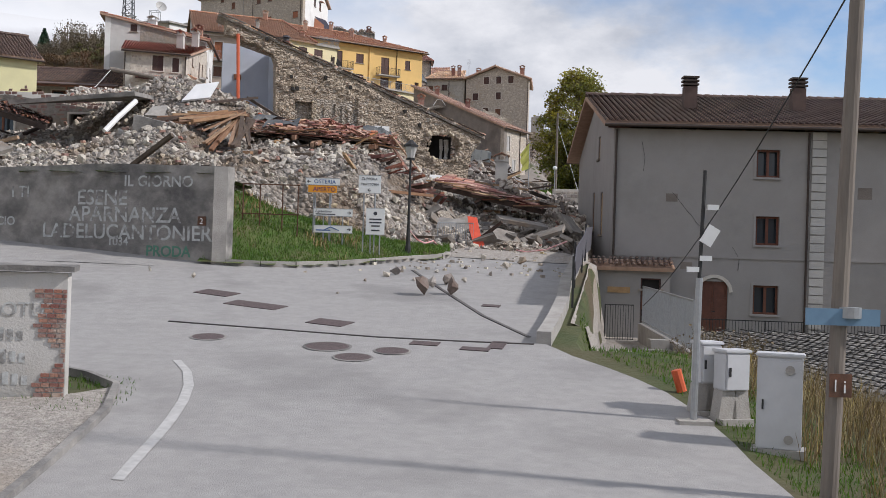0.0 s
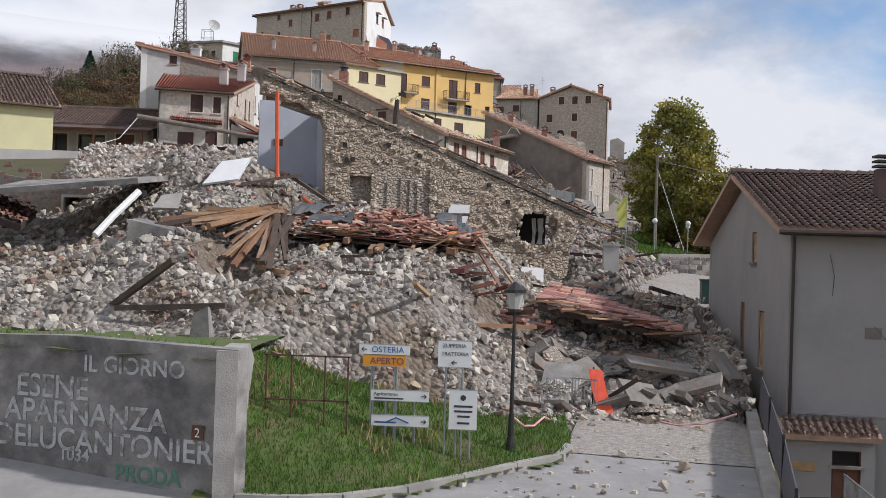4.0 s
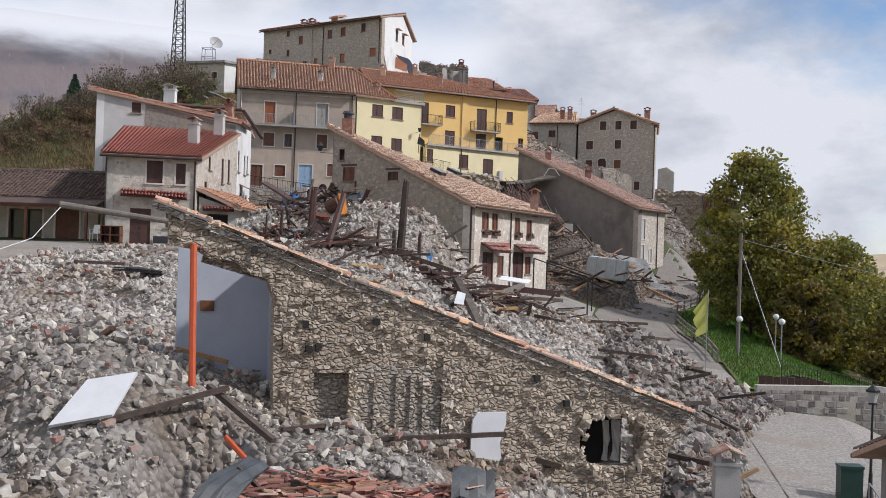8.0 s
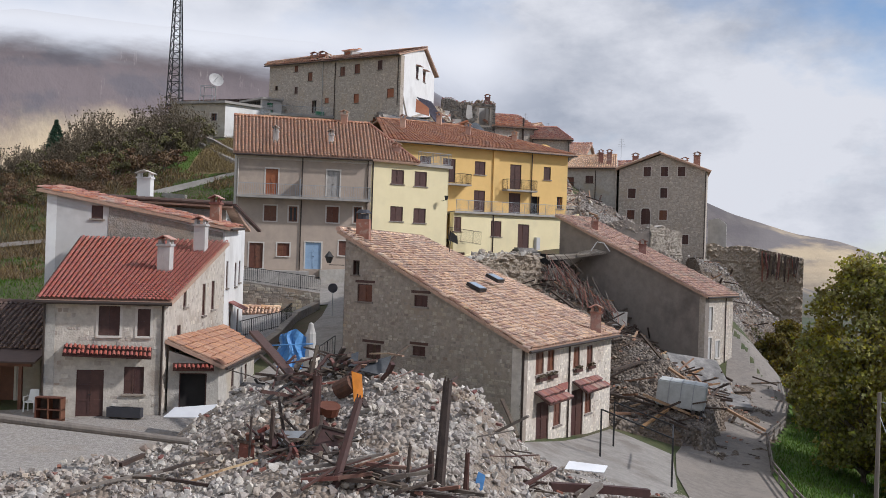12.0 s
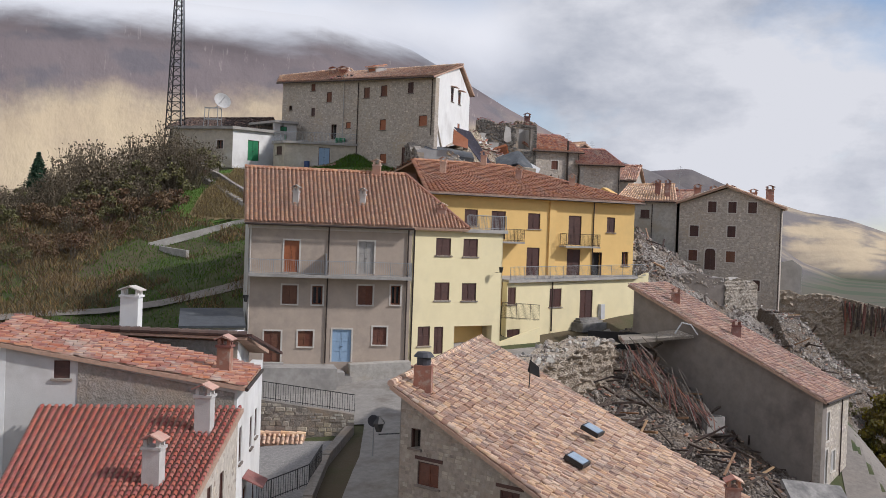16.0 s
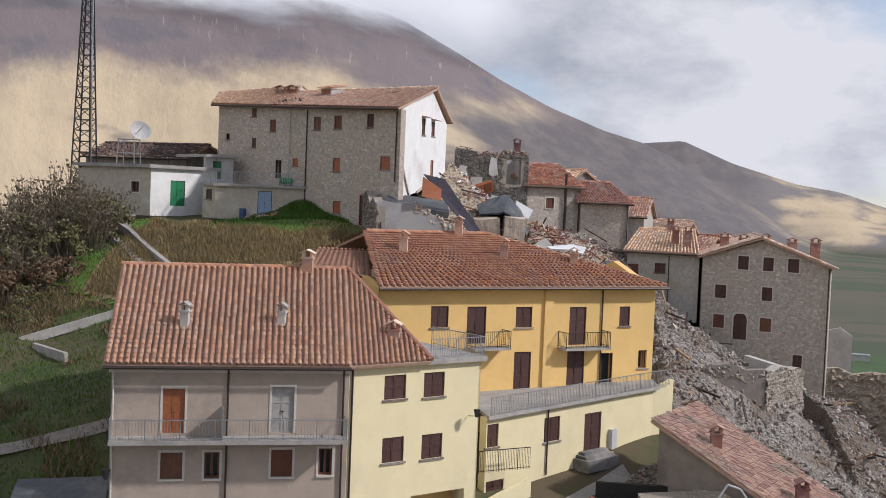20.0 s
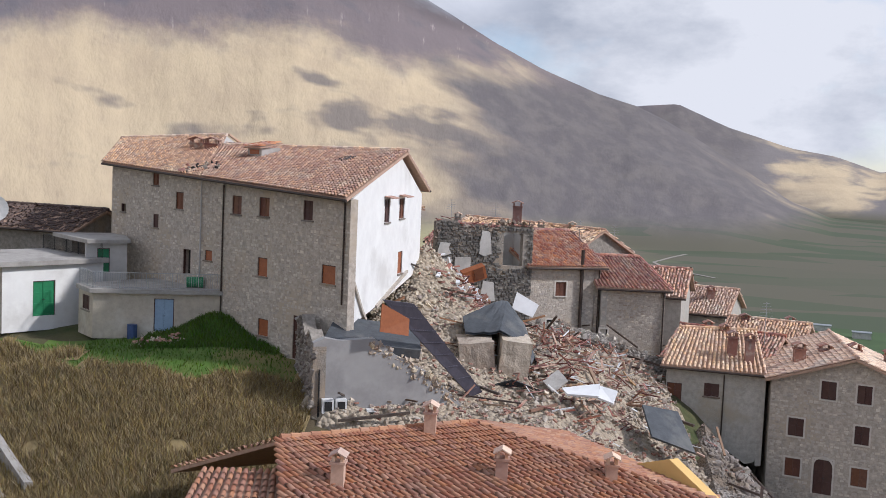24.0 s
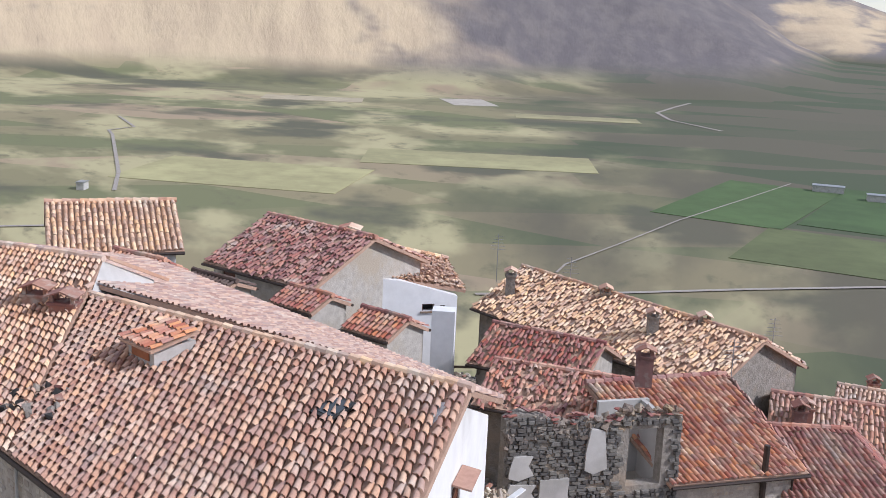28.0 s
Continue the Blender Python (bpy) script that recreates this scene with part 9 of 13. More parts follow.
def cabinet(name, label, x, y, w, d, h, rot, vents=2, legs=False):
    c = thing(name, label, "utility cabinet", "utility cabinets", at=(x, y, gzf(x, y)))
    m = Matrix.Rotation(radians(rot), 4, "Z")
    z0 = 0.0
    if legs:
        g = Geo()
        for s in (-1, 1):
            g.hexa([(s * w * .28 + q[0] * .2, q[1] * d * .35, 0) for q in ((-1, -1), (1, -1), (1, 1), (-1, 1))] + [(s * w * .28 + q[0] * .12, q[1] * d * .35, .55) for q in ((-1, -1), (1, -1), (1, 1), (-1, 1))])
        part("pedestal", g.mesh("pedestal"), M_CONCL, c).matrix_basis = m
        z0 = .55
    bm = bmesh.new()
    bmesh.ops.create_cube(bm, size=1.0)
    bmesh.ops.scale(bm, vec=(w, d, h - z0), verts=bm.verts)
    bmesh.ops.translate(bm, vec=(0, 0, z0 + (h - z0) / 2), verts=bm.verts)
    bmesh.ops.bevel(bm, geom=bm.edges[:], offset=0.02, segments=2, affect="EDGES")
    body = part("body", bm, M_CAB, c)
    body.matrix_basis = m
    bm = bmesh.new()
    bmesh.ops.create_cube(bm, size=1.0)
    bmesh.ops.scale(bm, vec=(w + 0.06, d + 0.06, 0.06), verts=bm.verts)
    bmesh.ops.translate(bm, vec=(0, 0, h + 0.03), verts=bm.verts)
    bmesh.ops.bevel(bm, geom=bm.edges[:], offset=0.015, segments=2, affect="EDGES")
    part("lid", bm, M_CAB, c).matrix_basis = m
    g = Geo().box((0, -d / 2 - 0.012, z0 + (h - z0) / 2), (w * 0.9, 0.02, (h - z0) * 0.92))
    door = part("door", g.mesh("door"), M_CAB, c)
    door.matrix_basis = m
    part("handle", Geo().box((-w * 0.36, -d / 2 - 0.035, z0 + (h - z0) * 0.5), (0.03, 0.03, 0.16)).mesh("handle"), M_IRON, door)
    for k in range(vents):
        zz = z0 + (h - z0) * (0.14 if k else 0.87)
        g = Geo().tube([(w * 0.22, -d / 2 - 0.02, zz), (w * 0.22, -d / 2 - 0.05, zz)], 0.075, 14)
        part("vent", g.mesh("vent"), M_CONCL, door)
    part("plinth", Geo().box((0, 0, -0.02), (w + 0.14, d + 0.14, 0.14)).mesh("plinth"), M_CONCL, c).matrix_basis = m
    return c


cabinet("utility_cabinet", "tall light grey metal utility cabinet on a plinth", 5.62, 18.9, 0.72, 0.42, 1.55, -18)
cabinet("meter_cabinet", "grey meter cabinet on concrete legs beside the road", 4.86, 20.9, 0.42, 0.36, 1.25, 20, 0, True)
cabinet("meter_cabinet", "grey meter cabinet on concrete legs with a small keyhole", 5.22, 20.5, 0.5, 0.4, 1.22, 20, 0, True)

pp = thing("power_pole", "weathered leaning wooden power pole with signs and cables", "pole")
base = on(5.42, 15.85, -0.3)
part("shaft", Geo().tube([base, base + (0.15, 0.03, 5), base + (0.32, 0.06, 10.2)], 0.125, 12, 0.095).mesh("shaft"), M_POLEW, pp)
part("bracket", Geo().tube([base + (0.2, -0.1, 2.9), base + (0.2, -0.1, 3.05)], 0.15, 12).mesh("bracket"), M_STEEL, pp)
fs = Face((4.98, 15.68), (6.03, 15.74))
g = Geo()
fs.box(g, 0, 1.04, 2.76, 2.99, 0, 0.03)
part("arrow_sign", g.mesh("arrow"), M_BLUESIGN, pp, "back of a faded blue arrow sign")
g = Geo()
fs.box(g, 0.35, 0.66, 1.78, 2.1, 0.02, 0.05)
plate = part("info_sign", g.mesh("plate"), M_RUSTI, pp, "brown information plate with a white letter")
words("i", fs, 0.53, 1.84, 0.26, M_SIGNW, plate, 0.055)
g = Geo()
fs.box(g, 0.42, 0.44, 1.86, 2.02, 0.05, 0.056)
part("arrow", g.mesh("arrow"), M_SIGNW, plate)
for k, (a, b, sag) in enumerate((((5.65, 15.9, 7.6), (7.9, 45.0, 1.9), 0.5), ((5.68, 15.9, 7.9), (12, 3, 8.6), 0.3), ((5.68, 15.9, 7.5), (11, 6, 7.9), 0.3))):
    pts = [np.array(a) * (1 - t) + np.array(b) * t - np.array([0, 0, sag * 4 * t * (1 - t)]) for t in np.linspace(0, 1, 14)]
    part("cable", Geo().tube(pts, 0.014, 5).mesh("cable"), M_IRON, pp)
cp = thing("camera_pole", "thin galvanised pole with small cameras and a white box", "pole")
b0 = on(4.5, 20.2, -0.05)
part("shaft", Geo().tube([b0, b0 + (0.03, 0, 2.6)], 0.06, 10).mesh("shaft"), M_STEEL, cp)
part("upper_shaft", Geo().tube([b0 + (0.03, 0, 2.6), b0 + (0.08, 0, 4.5)], 0.035, 8).mesh("upper"), M_IRON, cp)
part("foot", Geo().box(b0 + (0, 0, 0.05), (0.6, 0.6, 0.12)).mesh("foot"), M_CONCL, cp)
for z, dx in ((2.75, -0.1), (2.95, 0.12), (3.85, 0.22)):
    part("camera_head", Geo().box(b0 + (dx, -0.05, z), (0.2, 0.1, 0.09)).mesh("head"), M_SIGNW, cp)
part("antenna_panel", Geo().box(b0 + (0.18, -0.06, 3.35), (0.22, 0.05, 0.34), Matrix.Rotation(radians(30), 4, "Y")).mesh("panel"), M_SIGNW, cp)
one("orange_pipe_stub", Geo().tube([on(4.75, 22.4, 0), on(4.62, 22.4, 0.42)], 0.1, 10).mesh("stub"), M_REDP, "orange plastic pipe stub standing in the grass", "pipe")

# ramp wall, screen fence and the yard of the grey house
rw = thing("ramp_wall", "low pale concrete wall holding the road above the yard", "wall", kind="structure")
edge = [(2.55, 26.4), (3.05, 29), (3.55, 32), (4.05, 36), (4.75, 40), (5.35, 44), (6.2, 49)]
for a, b in zip(edge, edge[1:]):
    fz = Face(b, a)
    za, zb = gzf(a[0] - 0.5, a[1]) + 0.32, gzf(b[0] - 0.5, b[1]) + 0.32
    wall(Face(a, b), -0.5, [(0, za), (Face(a, b).len, zb)], (), 0.34, M_CONCL, rw, "wall_section")
# panels are grey screen net, drawn as solid sheets
fr = thing("rusty_fence", "grey screen fence on posts leaning along the ramp wall", "fence")
for a, b in zip(edge[2:-1], edge[3:]):
    pa, pb = np.array([a[0] + 0.1, a[1], gzf(a[0] - .5, a[1]) + 0.3]), np.array([b[0] + 0.1, b[1], gzf(b[0] - .5, b[1]) + 0.3])
    part("panel", Geo().sheet(pa, pb, pb + (0.06, 0, 1.0), pa + (0.06, 0, 1.0), 0.03).mesh("panel"), mat("grey_screen_net", (0.10, 0.095, 0.11), (0.07, 0.068, 0.08), 8, 0.8, 0.1, 30), fr)
    part("post", Geo().bar(pa - (0, 0, .3), pa + (0, 0, 1.15), 0.06, 0.06, (1, 0, 0)).mesh("post"), M_IRON, fr)
strip("yard_floor", [(3.3, 29.2), (4.1, 34), (4.9, 39), (5.6, 44), (6.3, 48.6)], [(7.3, 29.2), (7.5, 34), (7.9, 39), (8.2, 44), (8.7, 48.9)], M_GRAVEL, "dusty pale yard floor below the ramp", "yard", lift=0.06)
yw = thing("yard_wall", "low concrete yard wall with a steel fence on top", "wall")
fy = Face((7.6, 33.5), (8.3, 46.5))
wall(fy, -0.8, [(0, 1.0), (fy.len, 1.15)], (), 0.3, M_CONCL, yw)
railing([fy.p(0.4, 1.0, -0.15), fy.p(fy.len, 1.15, -0.15)], yw, 1.5, 0.12, M_STEEL)
yf = thing("yard_fence", "dark iron railing along the front yard of the grey house", "fence")
railing([(8.4, 46.6, 0.35), (22, 45.4, 0.35)], yf, 1.05, 0.13, M_IRON)
gt = thing("porch_gate", "dark iron gate panels before the porch", "gate")
railing([(6.7, 46.9, 0.35), (7.9, 47.1, 0.35)], gt, 1.5, 0.11, M_IRON, "gate_panel")
railing([(8.3, 47.6, 0.35), (9.2, 46.9, 0.35)], gt, 1.3, 0.11, M_IRON, "gate_panel")
lr = thing("netted_shed_roof", "pale corrugated shed roof held down by a diagonal cable net", "shed")
A, B, C, D = (9.6, 31.2, 0.15), (19.5, 30.6, 0.05), (19.5, 43.5, 1.1), (9.3, 41.5, 1.05)
part("roof_sheet", Geo().sheet(A, B, C, D, 0.12).mesh("sheet"), M_CONCL, lr)
tiles(A, B, C, D, lr, M_CONCL, w=0.3, l=0.5, jit=0.004, seed=66, lift=0.02, name="corrugations")
g = Geo()
A, B, C, D = (np.array(k) for k in (A, B, C, D))
for k in range(-9, 16):
    for s in (1, -1):
        u0, u1 = k / 11, k / 11 + s * 0.75
        p = A + (B - A) * np.clip(u0, 0, 1) + (D - A) * (abs(np.clip(u0, 0, 1) - u0) / 0.75)
        q = D + (C - D) * np.clip(u1, 0, 1) - (D - A) * (abs(np.clip(u1, 0, 1) - u1) / 0.75)
        if 0 <= u0 <= 1 or 0 <= u1 <= 1:
            g.bar(p + (0, 0, 0.22), q + (0, 0, 0.22), 0.03)
part("cable_net", g.mesh("net"), M_IRON, lr)
g = Geo()
g.sheet((9.8, 31.6, -2.4), (19.4, 31.0, -2.4), (19.4, 31.0, 0.0), (9.8, 31.6, 0.05), 0.2)
g.sheet((9.8, 31.6, -2.4), (9.8, 31.6, 0.05), (9.5, 41.5, 0.95), (9.5, 41.5, -2.4), 0.2)
part("shed_wall", g.mesh("walls"), M_BROWN, lr)
br = thing("brick_pier", "short broken pier of stone and brick at the yard corner", "pier")
part("body", Geo().box((7.7, 32.6, 0.45), (0.55, 0.7, 1.7)).mesh("pier"), M_MORTAR, br)
one("concrete_block_stack", Geo().box((7.0, 37.2, 0.55), (0.9, 0.8, 0.5)).box((7.1, 37.3, 0.95), (0.6, 0.6, 0.3)).mesh("blocks"), M_CONCL, "stack of pale concrete blocks in the yard", "blocks")

# left plastered wall end with bare brick
lp = thing("plastered_wall_end", "white plastered garden wall with a broken brick end and scrawled paint", "wall")
fl = Face((-13.5, 18.6), (-6.45, 19.75))
wall(fl, -0.3, [(0, 3.05), (fl.len, 3.05)], (), 0.4, M_LIGHTPL, lp)
part("coping", Geo().sheet(fl.p(-0.1, 3.17, 0.12), fl.p(fl.len + 0.12, 3.17, 0.12), fl.p(fl.len + 0.12, 3.2, -0.5), fl.p(-0.1, 3.2, -0.5), 0.1).mesh("coping"), M_CONC, lp)
rb = np.random.default_rng(4)
z = 0.75
row = 0
while z < 2.75:
    left = fl.len - 0.42 - 0.18 * math.sin(z * 3) - 0.15 * math.sin(z * 7)
    u = left + (0.07 if row % 2 else 0)
    while u < fl.len - 0.02:
        w = min(0.15, fl.len - u)
        g = Geo()
        fl.box(g, u, u + w - 0.012, z, z + 0.062, -0.02, 0.012 + rb.uniform(0, 0.02))
        part("brick", g.mesh("brick"), M_BRICK, lp)
        u += 0.155
    z += 0.085
    row += 1
for txt, u, zz, s in (("HIOTUS", 5.72, 2.3, 0.34), ):
    words(txt, fl, u, zz, s, M_PAINT, lp)
for zz, u0 in ((1.88, 5.55), (1.5, 5.6), (1.12, 5.65)):
    for q in range(6):
        g = Geo()
        fl.box(g, u0 + q * 0.155, u0 + q * 0.155 + 0.1, zz, zz + 0.22 - 0.03 * (q % 3), 0.006, 0.01)
        part("paint_stroke", g.mesh("stroke"), M_PAINT, lp)
g = Geo()
fl.box(g, 4.2, 5.0, 0.2, 2.2, 0.005, 0.05)
part("door", g.mesh("door"), M_BROWN, lp)
strip("gravel_patch", [(-14, 8), (-13, 14), (-12, 18.3), (-8, 19.2), (-6.5, 19.9)], [(-5.0, 8), (-5.3, 14), (-5.5, 18.0), (-5.55, 19.4), (-5.9, 20.7)], M_GRAVEL, "pale gravel patch beside the wall", "gravel", lift=0.06)
ck = thing("kerb", "thin dark kerb curving round the gravel patch", "kerb", kind="structure")
for a, b in zip([(-4.95, 8), (-5.2, 12), (-5.35, 16), (-5.5, 19), (-5.85, 20.8), (-6.6, 21.6)], [(-5.2, 12), (-5.35, 16), (-5.5, 19), (-5.85, 20.8), (-6.6, 21.6), (-7.8, 22.3)]):
    part("kerb_stone", Geo().bar(on(*a, 0.05), on(*b, 0.05), 0.12, 0.16).mesh("kerb_stone"), M_CONC, ck)
X, Y = scatter(2600, -8.4, -5.4, 16, 23, lambda x, y: (np.abs(np.hypot(x + 6.3, y - 20.2) - 0.9) < 0.55) & (wave(x, y, 0.7) > -0.1))
blades("weed_clump", "weeds along the kerb and wall foot", X, Y, gz(X, Y), M_GRASS, (0.04, 0.16), 0.02, 9)

# road markings and covers
strip("road_line", [(-5.45, 23.4), (-5.02, 22.4), (-4.72, 21.2), (-4.55, 20.0), (-4.46, 18.8), (-4.4, 17.5), (-4.36, 16.3), (-4.3, 15.2)], [(-5.3, 23.46), (-4.84, 22.4), (-4.53, 21.2), (-4.36, 20.0), (-4.27, 18.8), (-4.22, 17.5), (-4.18, 16.3), (-4.14, 15.2)], M_LINE, "worn white edge line on the road", "road marking", lift=0.042, n=2)


def disc(name, x, y, r, label):
    g = Geo()
    p = on(x, y, 0.0)
    slope = (gzf(x, y + 0.5) - gzf(x, y - 0.5))
    a = np.arange(18) * 2 * math.pi / 18
    ring = np.stack([x + r * np.cos(a), y + r * np.sin(a), p[2] + 0.045 + slope * r * np.sin(a)], -1)
    inner = np.stack([x + r * .88 * np.cos(a), y + r * .88 * np.sin(a), p[2] + 0.05 + slope * r * .88 * np.sin(a)], -1)
    g.add(np.concatenate([ring, inner]), [(i, (i + 1) % 18, 18 + (i + 1) % 18, 18 + i) for i in range(18)])
    c = thing(name, label, "manhole cover", "manhole covers", kind="")
    part("rim", g.mesh("rim"), M_CONC, c)
    bm = bmesh.new()
    bm.faces.new([bm.verts.new(q) for q in inner])
    part("cover", bm, M_LID, c)


for x, y, r in ((-5.3, 26.15, 0.42), (-2.5, 25.45, 0.55), (-1.85, 24.35, 0.44), (-1.05, 25.15, 0.42)):
    disc("manhole_cover", x, y, r, "round dark cast-iron manhole cover set in the road")
for x, y, w, d in ((-6.3, 32.1, 1.1, 0.5), (-4.95, 30.5, 1.6, 0.5), (-2.75, 28.4, 1.0, 0.5), (1.37, 31.7, 0.5, 0.25), (0.78, 25.6, 0.65, 0.25), (-0.35, 26.1, 0.65, 0.3), (1.3, 26.1, 0.35, 0.6)):
    s = gzf(x, y + 0.5) - gzf(x, y - 0.5)
    z = gzf(x, y) + 0.05
    rise = gzf(x + 0.5, y) - gzf(x - 0.5, y)
    turn = 0.42 if w > 0.9 else 0.2
    quad = [(x + a * math.cos(turn) + b * math.sin(turn), y - a * math.sin(turn) + b * math.cos(turn)) for a, b in ((-w / 2, -d * 0.7), (w / 2, -d * 0.7), (w / 2, d * 0.7), (-w / 2, d * 0.7))]
    one("drain_cover", Geo().sheet(*[(p, q, z + s * (q - y) + rise * (p - x)) for p, q in quad], 0.04).mesh("drain"), M_LID, "rectangular dark iron drain cover in the road", "drain cover", "drain covers")
for nm, pts, lab, w in (("drain_channel", [(-6.6, 27.85), (-4, 27.35), (-1.5, 26.75), (0.4, 26.5), (2.15, 26.35)], "narrow iron drain channel across the road", 0.14), ("asphalt_seam", [(-1.0, 38.5), (0.1, 34), (1.1, 30), (2.1, 27.2)], "dark seam with a cable across the road", 0.1)):
    g = Geo()
    for a, b in zip(pts, pts[1:]):
        for k in range(6):
            p = np.array(a) + (np.array(b) - a) * k / 6
            q = np.array(a) + (np.array(b) - a) * (k + 1.02) / 6
            g.bar(on(*p, 0.035), on(*q, 0.035), w, 0.03)
    one(nm, g.mesh(nm), M_COVER, lab, "drain")
strip("rubble_dust", [(-0.2, 42.6), (0.3, 44), (0.8, 46.5), (1.5, 49)], [(5.2, 42.2), (5.5, 44), (6.0, 46.5), (6.4, 49)], M_GRAVEL, "brown dust and grit before the rubble", "dust", lift=0.05)
stone_rng = np.random.default_rng(12)
for k, (x, y, s) in enumerate(((-0.58, 33.3, 0.36), (0.32, 33.5, 0.32), (-1.5, 37.4, 0.26), (-0.3, 34.8, 0.24), (0.15, 35.5, 0.28), (-1.8, 36.8, 0.2), (-0.9, 36.2, 0.12), (0.7, 36.2, 0.12), (-2.4, 35.6, 0.1), (-3.0, 33, 0.08), (1.6, 38, 0.16), (2.2, 40, 0.2), (0.8, 39.5, 0.16), (-7.5, 34.5, 0.12), (-9, 35.2, 0.1), (-4.4, 36.8, 0.09), (2.9, 41.5, 0.22), (1.5, 42.5, 0.2), (3.4, 39.6, 0.13), (-0.2, 38.2, 0.1))):
    R = turned(1, stone_rng)[0]
    v = (CHUNKS[11][0][k % 20] @ R.T) * s
    ob = one("fallen_stone", mesh_np("stone", v - (0, 0, v[:, 2].min()), CHUNKS[11][1][k % 20]), M_STONE, "single pale limestone block lying on the road", "stone", "stones on the road")
    ob.location = on(x, y, 0.02)
X, Y = scatter(260, -3, 5, 38, 52, lambda x, y: np.ones(len(x), bool))
g = Geo()
for x, y in zip(X, Y):
    if gzf(x, y) > 2 and x < 4.2 and not bank_mask(np.array(x), np.array(y)):
        s = rnd(0.02, 0.07)
        g.box(on(x, y, s), (s * 2, s * 1.6, s * 1.4), Matrix.Rotation(rnd(0, 3), 4, "Z"))
one("road_debris", g.mesh("debris"), M_STONE, "small stone chips strewn over the road", "debris", kind="stuff")

# ---------------------------------------------------------------- signs, lamp, gate
def post_sign(name, label, x0, x1, z0, z1, y, material, text=(), ink=None, posts=2, foot=None, arrow=None):
    s = thing(name, label, "sign", "direction signs")
    f = Face((x0, y), (x1, y))
    g = Geo()
    f.box(g, 0, f.len, z0, z1, 0, 0.03)
    board = part("board", g.mesh("board"), material, s)
    for k in range(posts):
        x = x0 + (x1 - x0) * ((k + 0.5) / posts if posts > 1 else 0.5)
        part("post", Geo().tube([(x, y + 0.05, (foot or float(bank_z(np.array(x), np.array(y)))) - 0.1), (x, y + 0.05, z1)], 0.025, 7).mesh("post"), M_STEEL, s)
    g = Geo()
    f.box(g, -0.015, f.len + 0.015, z1, z1 + 0.015, -0.005, 0.035)
    f.box(g, -0.015, f.len + 0.015, z0 - 0.015, z0, -0.005, 0.035)
    part("rim", g.mesh("rim"), M_STEEL, s)
    for t, u, z, size in text:
        words(t, f, u, z, size, ink or M_INK, board, 0.034)
    if arrow:
        g = Geo()
        sgn, u, zz = arrow
        f.box(g, u - 0.06, u + 0.06, zz - 0.012, zz + 0.012, 0.031, 0.036)
        g.bar(f.p(u + sgn * 0.07, zz, 0.034), f.p(u + sgn * 0.01, zz + 0.05, 0.034), 0.02)
        g.bar(f.p(u + sgn * 0.07, zz, 0.034), f.p(u + sgn * 0.01, zz - 0.05, 0.034), 0.02)
        part("arrow", g.mesh("arrow"), M_INK, board)
    return s, board, f


post_sign("direction_sign", "white sign with blue lettering above an orange panel", -5.0, -3.78, 6.02, 6.25, 41.0, M_SIGNW, [("OSTERIA", 0.3, 6.07, 0.2)], M_BLUEINK, arrow=(-1, 0.13, 6.13))
post_sign("direction_sign", "orange sign with the word aperto", -4.9, -3.87, 5.74, 6.0, 41.0, M_SIGNO, [("APERTO", 0.17, 5.79, 0.22)], M_PURPLE)
s, bd, f = post_sign("direction_sign", "white farm-stay direction sign with black arrow", -4.68, -3.29, 4.92, 5.17, 41.0, M_SIGNW, [("Agriturismo", 0.06, 5.04, 0.12)], M_INK, arrow=(1, 1.26, 5.04))
g = Geo()
f.box(g, 0.08, 0.78, 4.955, 4.99, 0.031, 0.036)
part("small_print", g.mesh("bars"), M_INK, bd)
s, bd, f = post_sign("direction_sign", "white direction sign with blue mountain outline and arrow", -4.66, -3.28, 4.32, 4.57, 41.0, M_SIGNW, [], M_INK, arrow=(1, 1.25, 4.44))
g = Geo()
f.box(g, 0.08, 0.6, 4.38, 4.42, 0.031, 0.036)
g.bar(f.p(0.35, 4.4, 0.034), f.p(0.6, 4.52, 0.034), 0.03)
g.bar(f.p(0.6, 4.52, 0.034), f.p(0.9, 4.4, 0.034), 0.03)
part("mountain_mark", g.mesh("mark"), M_BLUEINK, bd)
post_sign("tavern_sign", "square white tavern sign with dark lettering", -3.1, -2.3, 5.78, 6.4, 41.0, M_SIGNW, [("ZUPPERIA", 0.1, 6.24, 0.13), ("TRATTORIA", 0.08, 6.05, 0.12)], M_INK, arrow=(-1, 0.4, 5.88))
s, bd, f = post_sign("notice_board", "framed white notice board with a crest and small print", -2.8, -2.13, 4.3, 5.23, 41.0, M_SIGNW, [], M_INK)
g = Geo()
for u, z, w in ((0.12, 4.82, 0.44), (0.12, 4.7, 0.44), (0.2, 4.58, 0.3), (0.2, 4.42, 0.3)):
    f.box(g, u, u + w, z, z + 0.05, 0.031, 0.036)
g.tube([f.p(0.33, 5.05, 0.031), f.p(0.33, 5.05, 0.037)], 0.07, 10)
part("small_print", g.mesh("bars"), M_INK, bd)


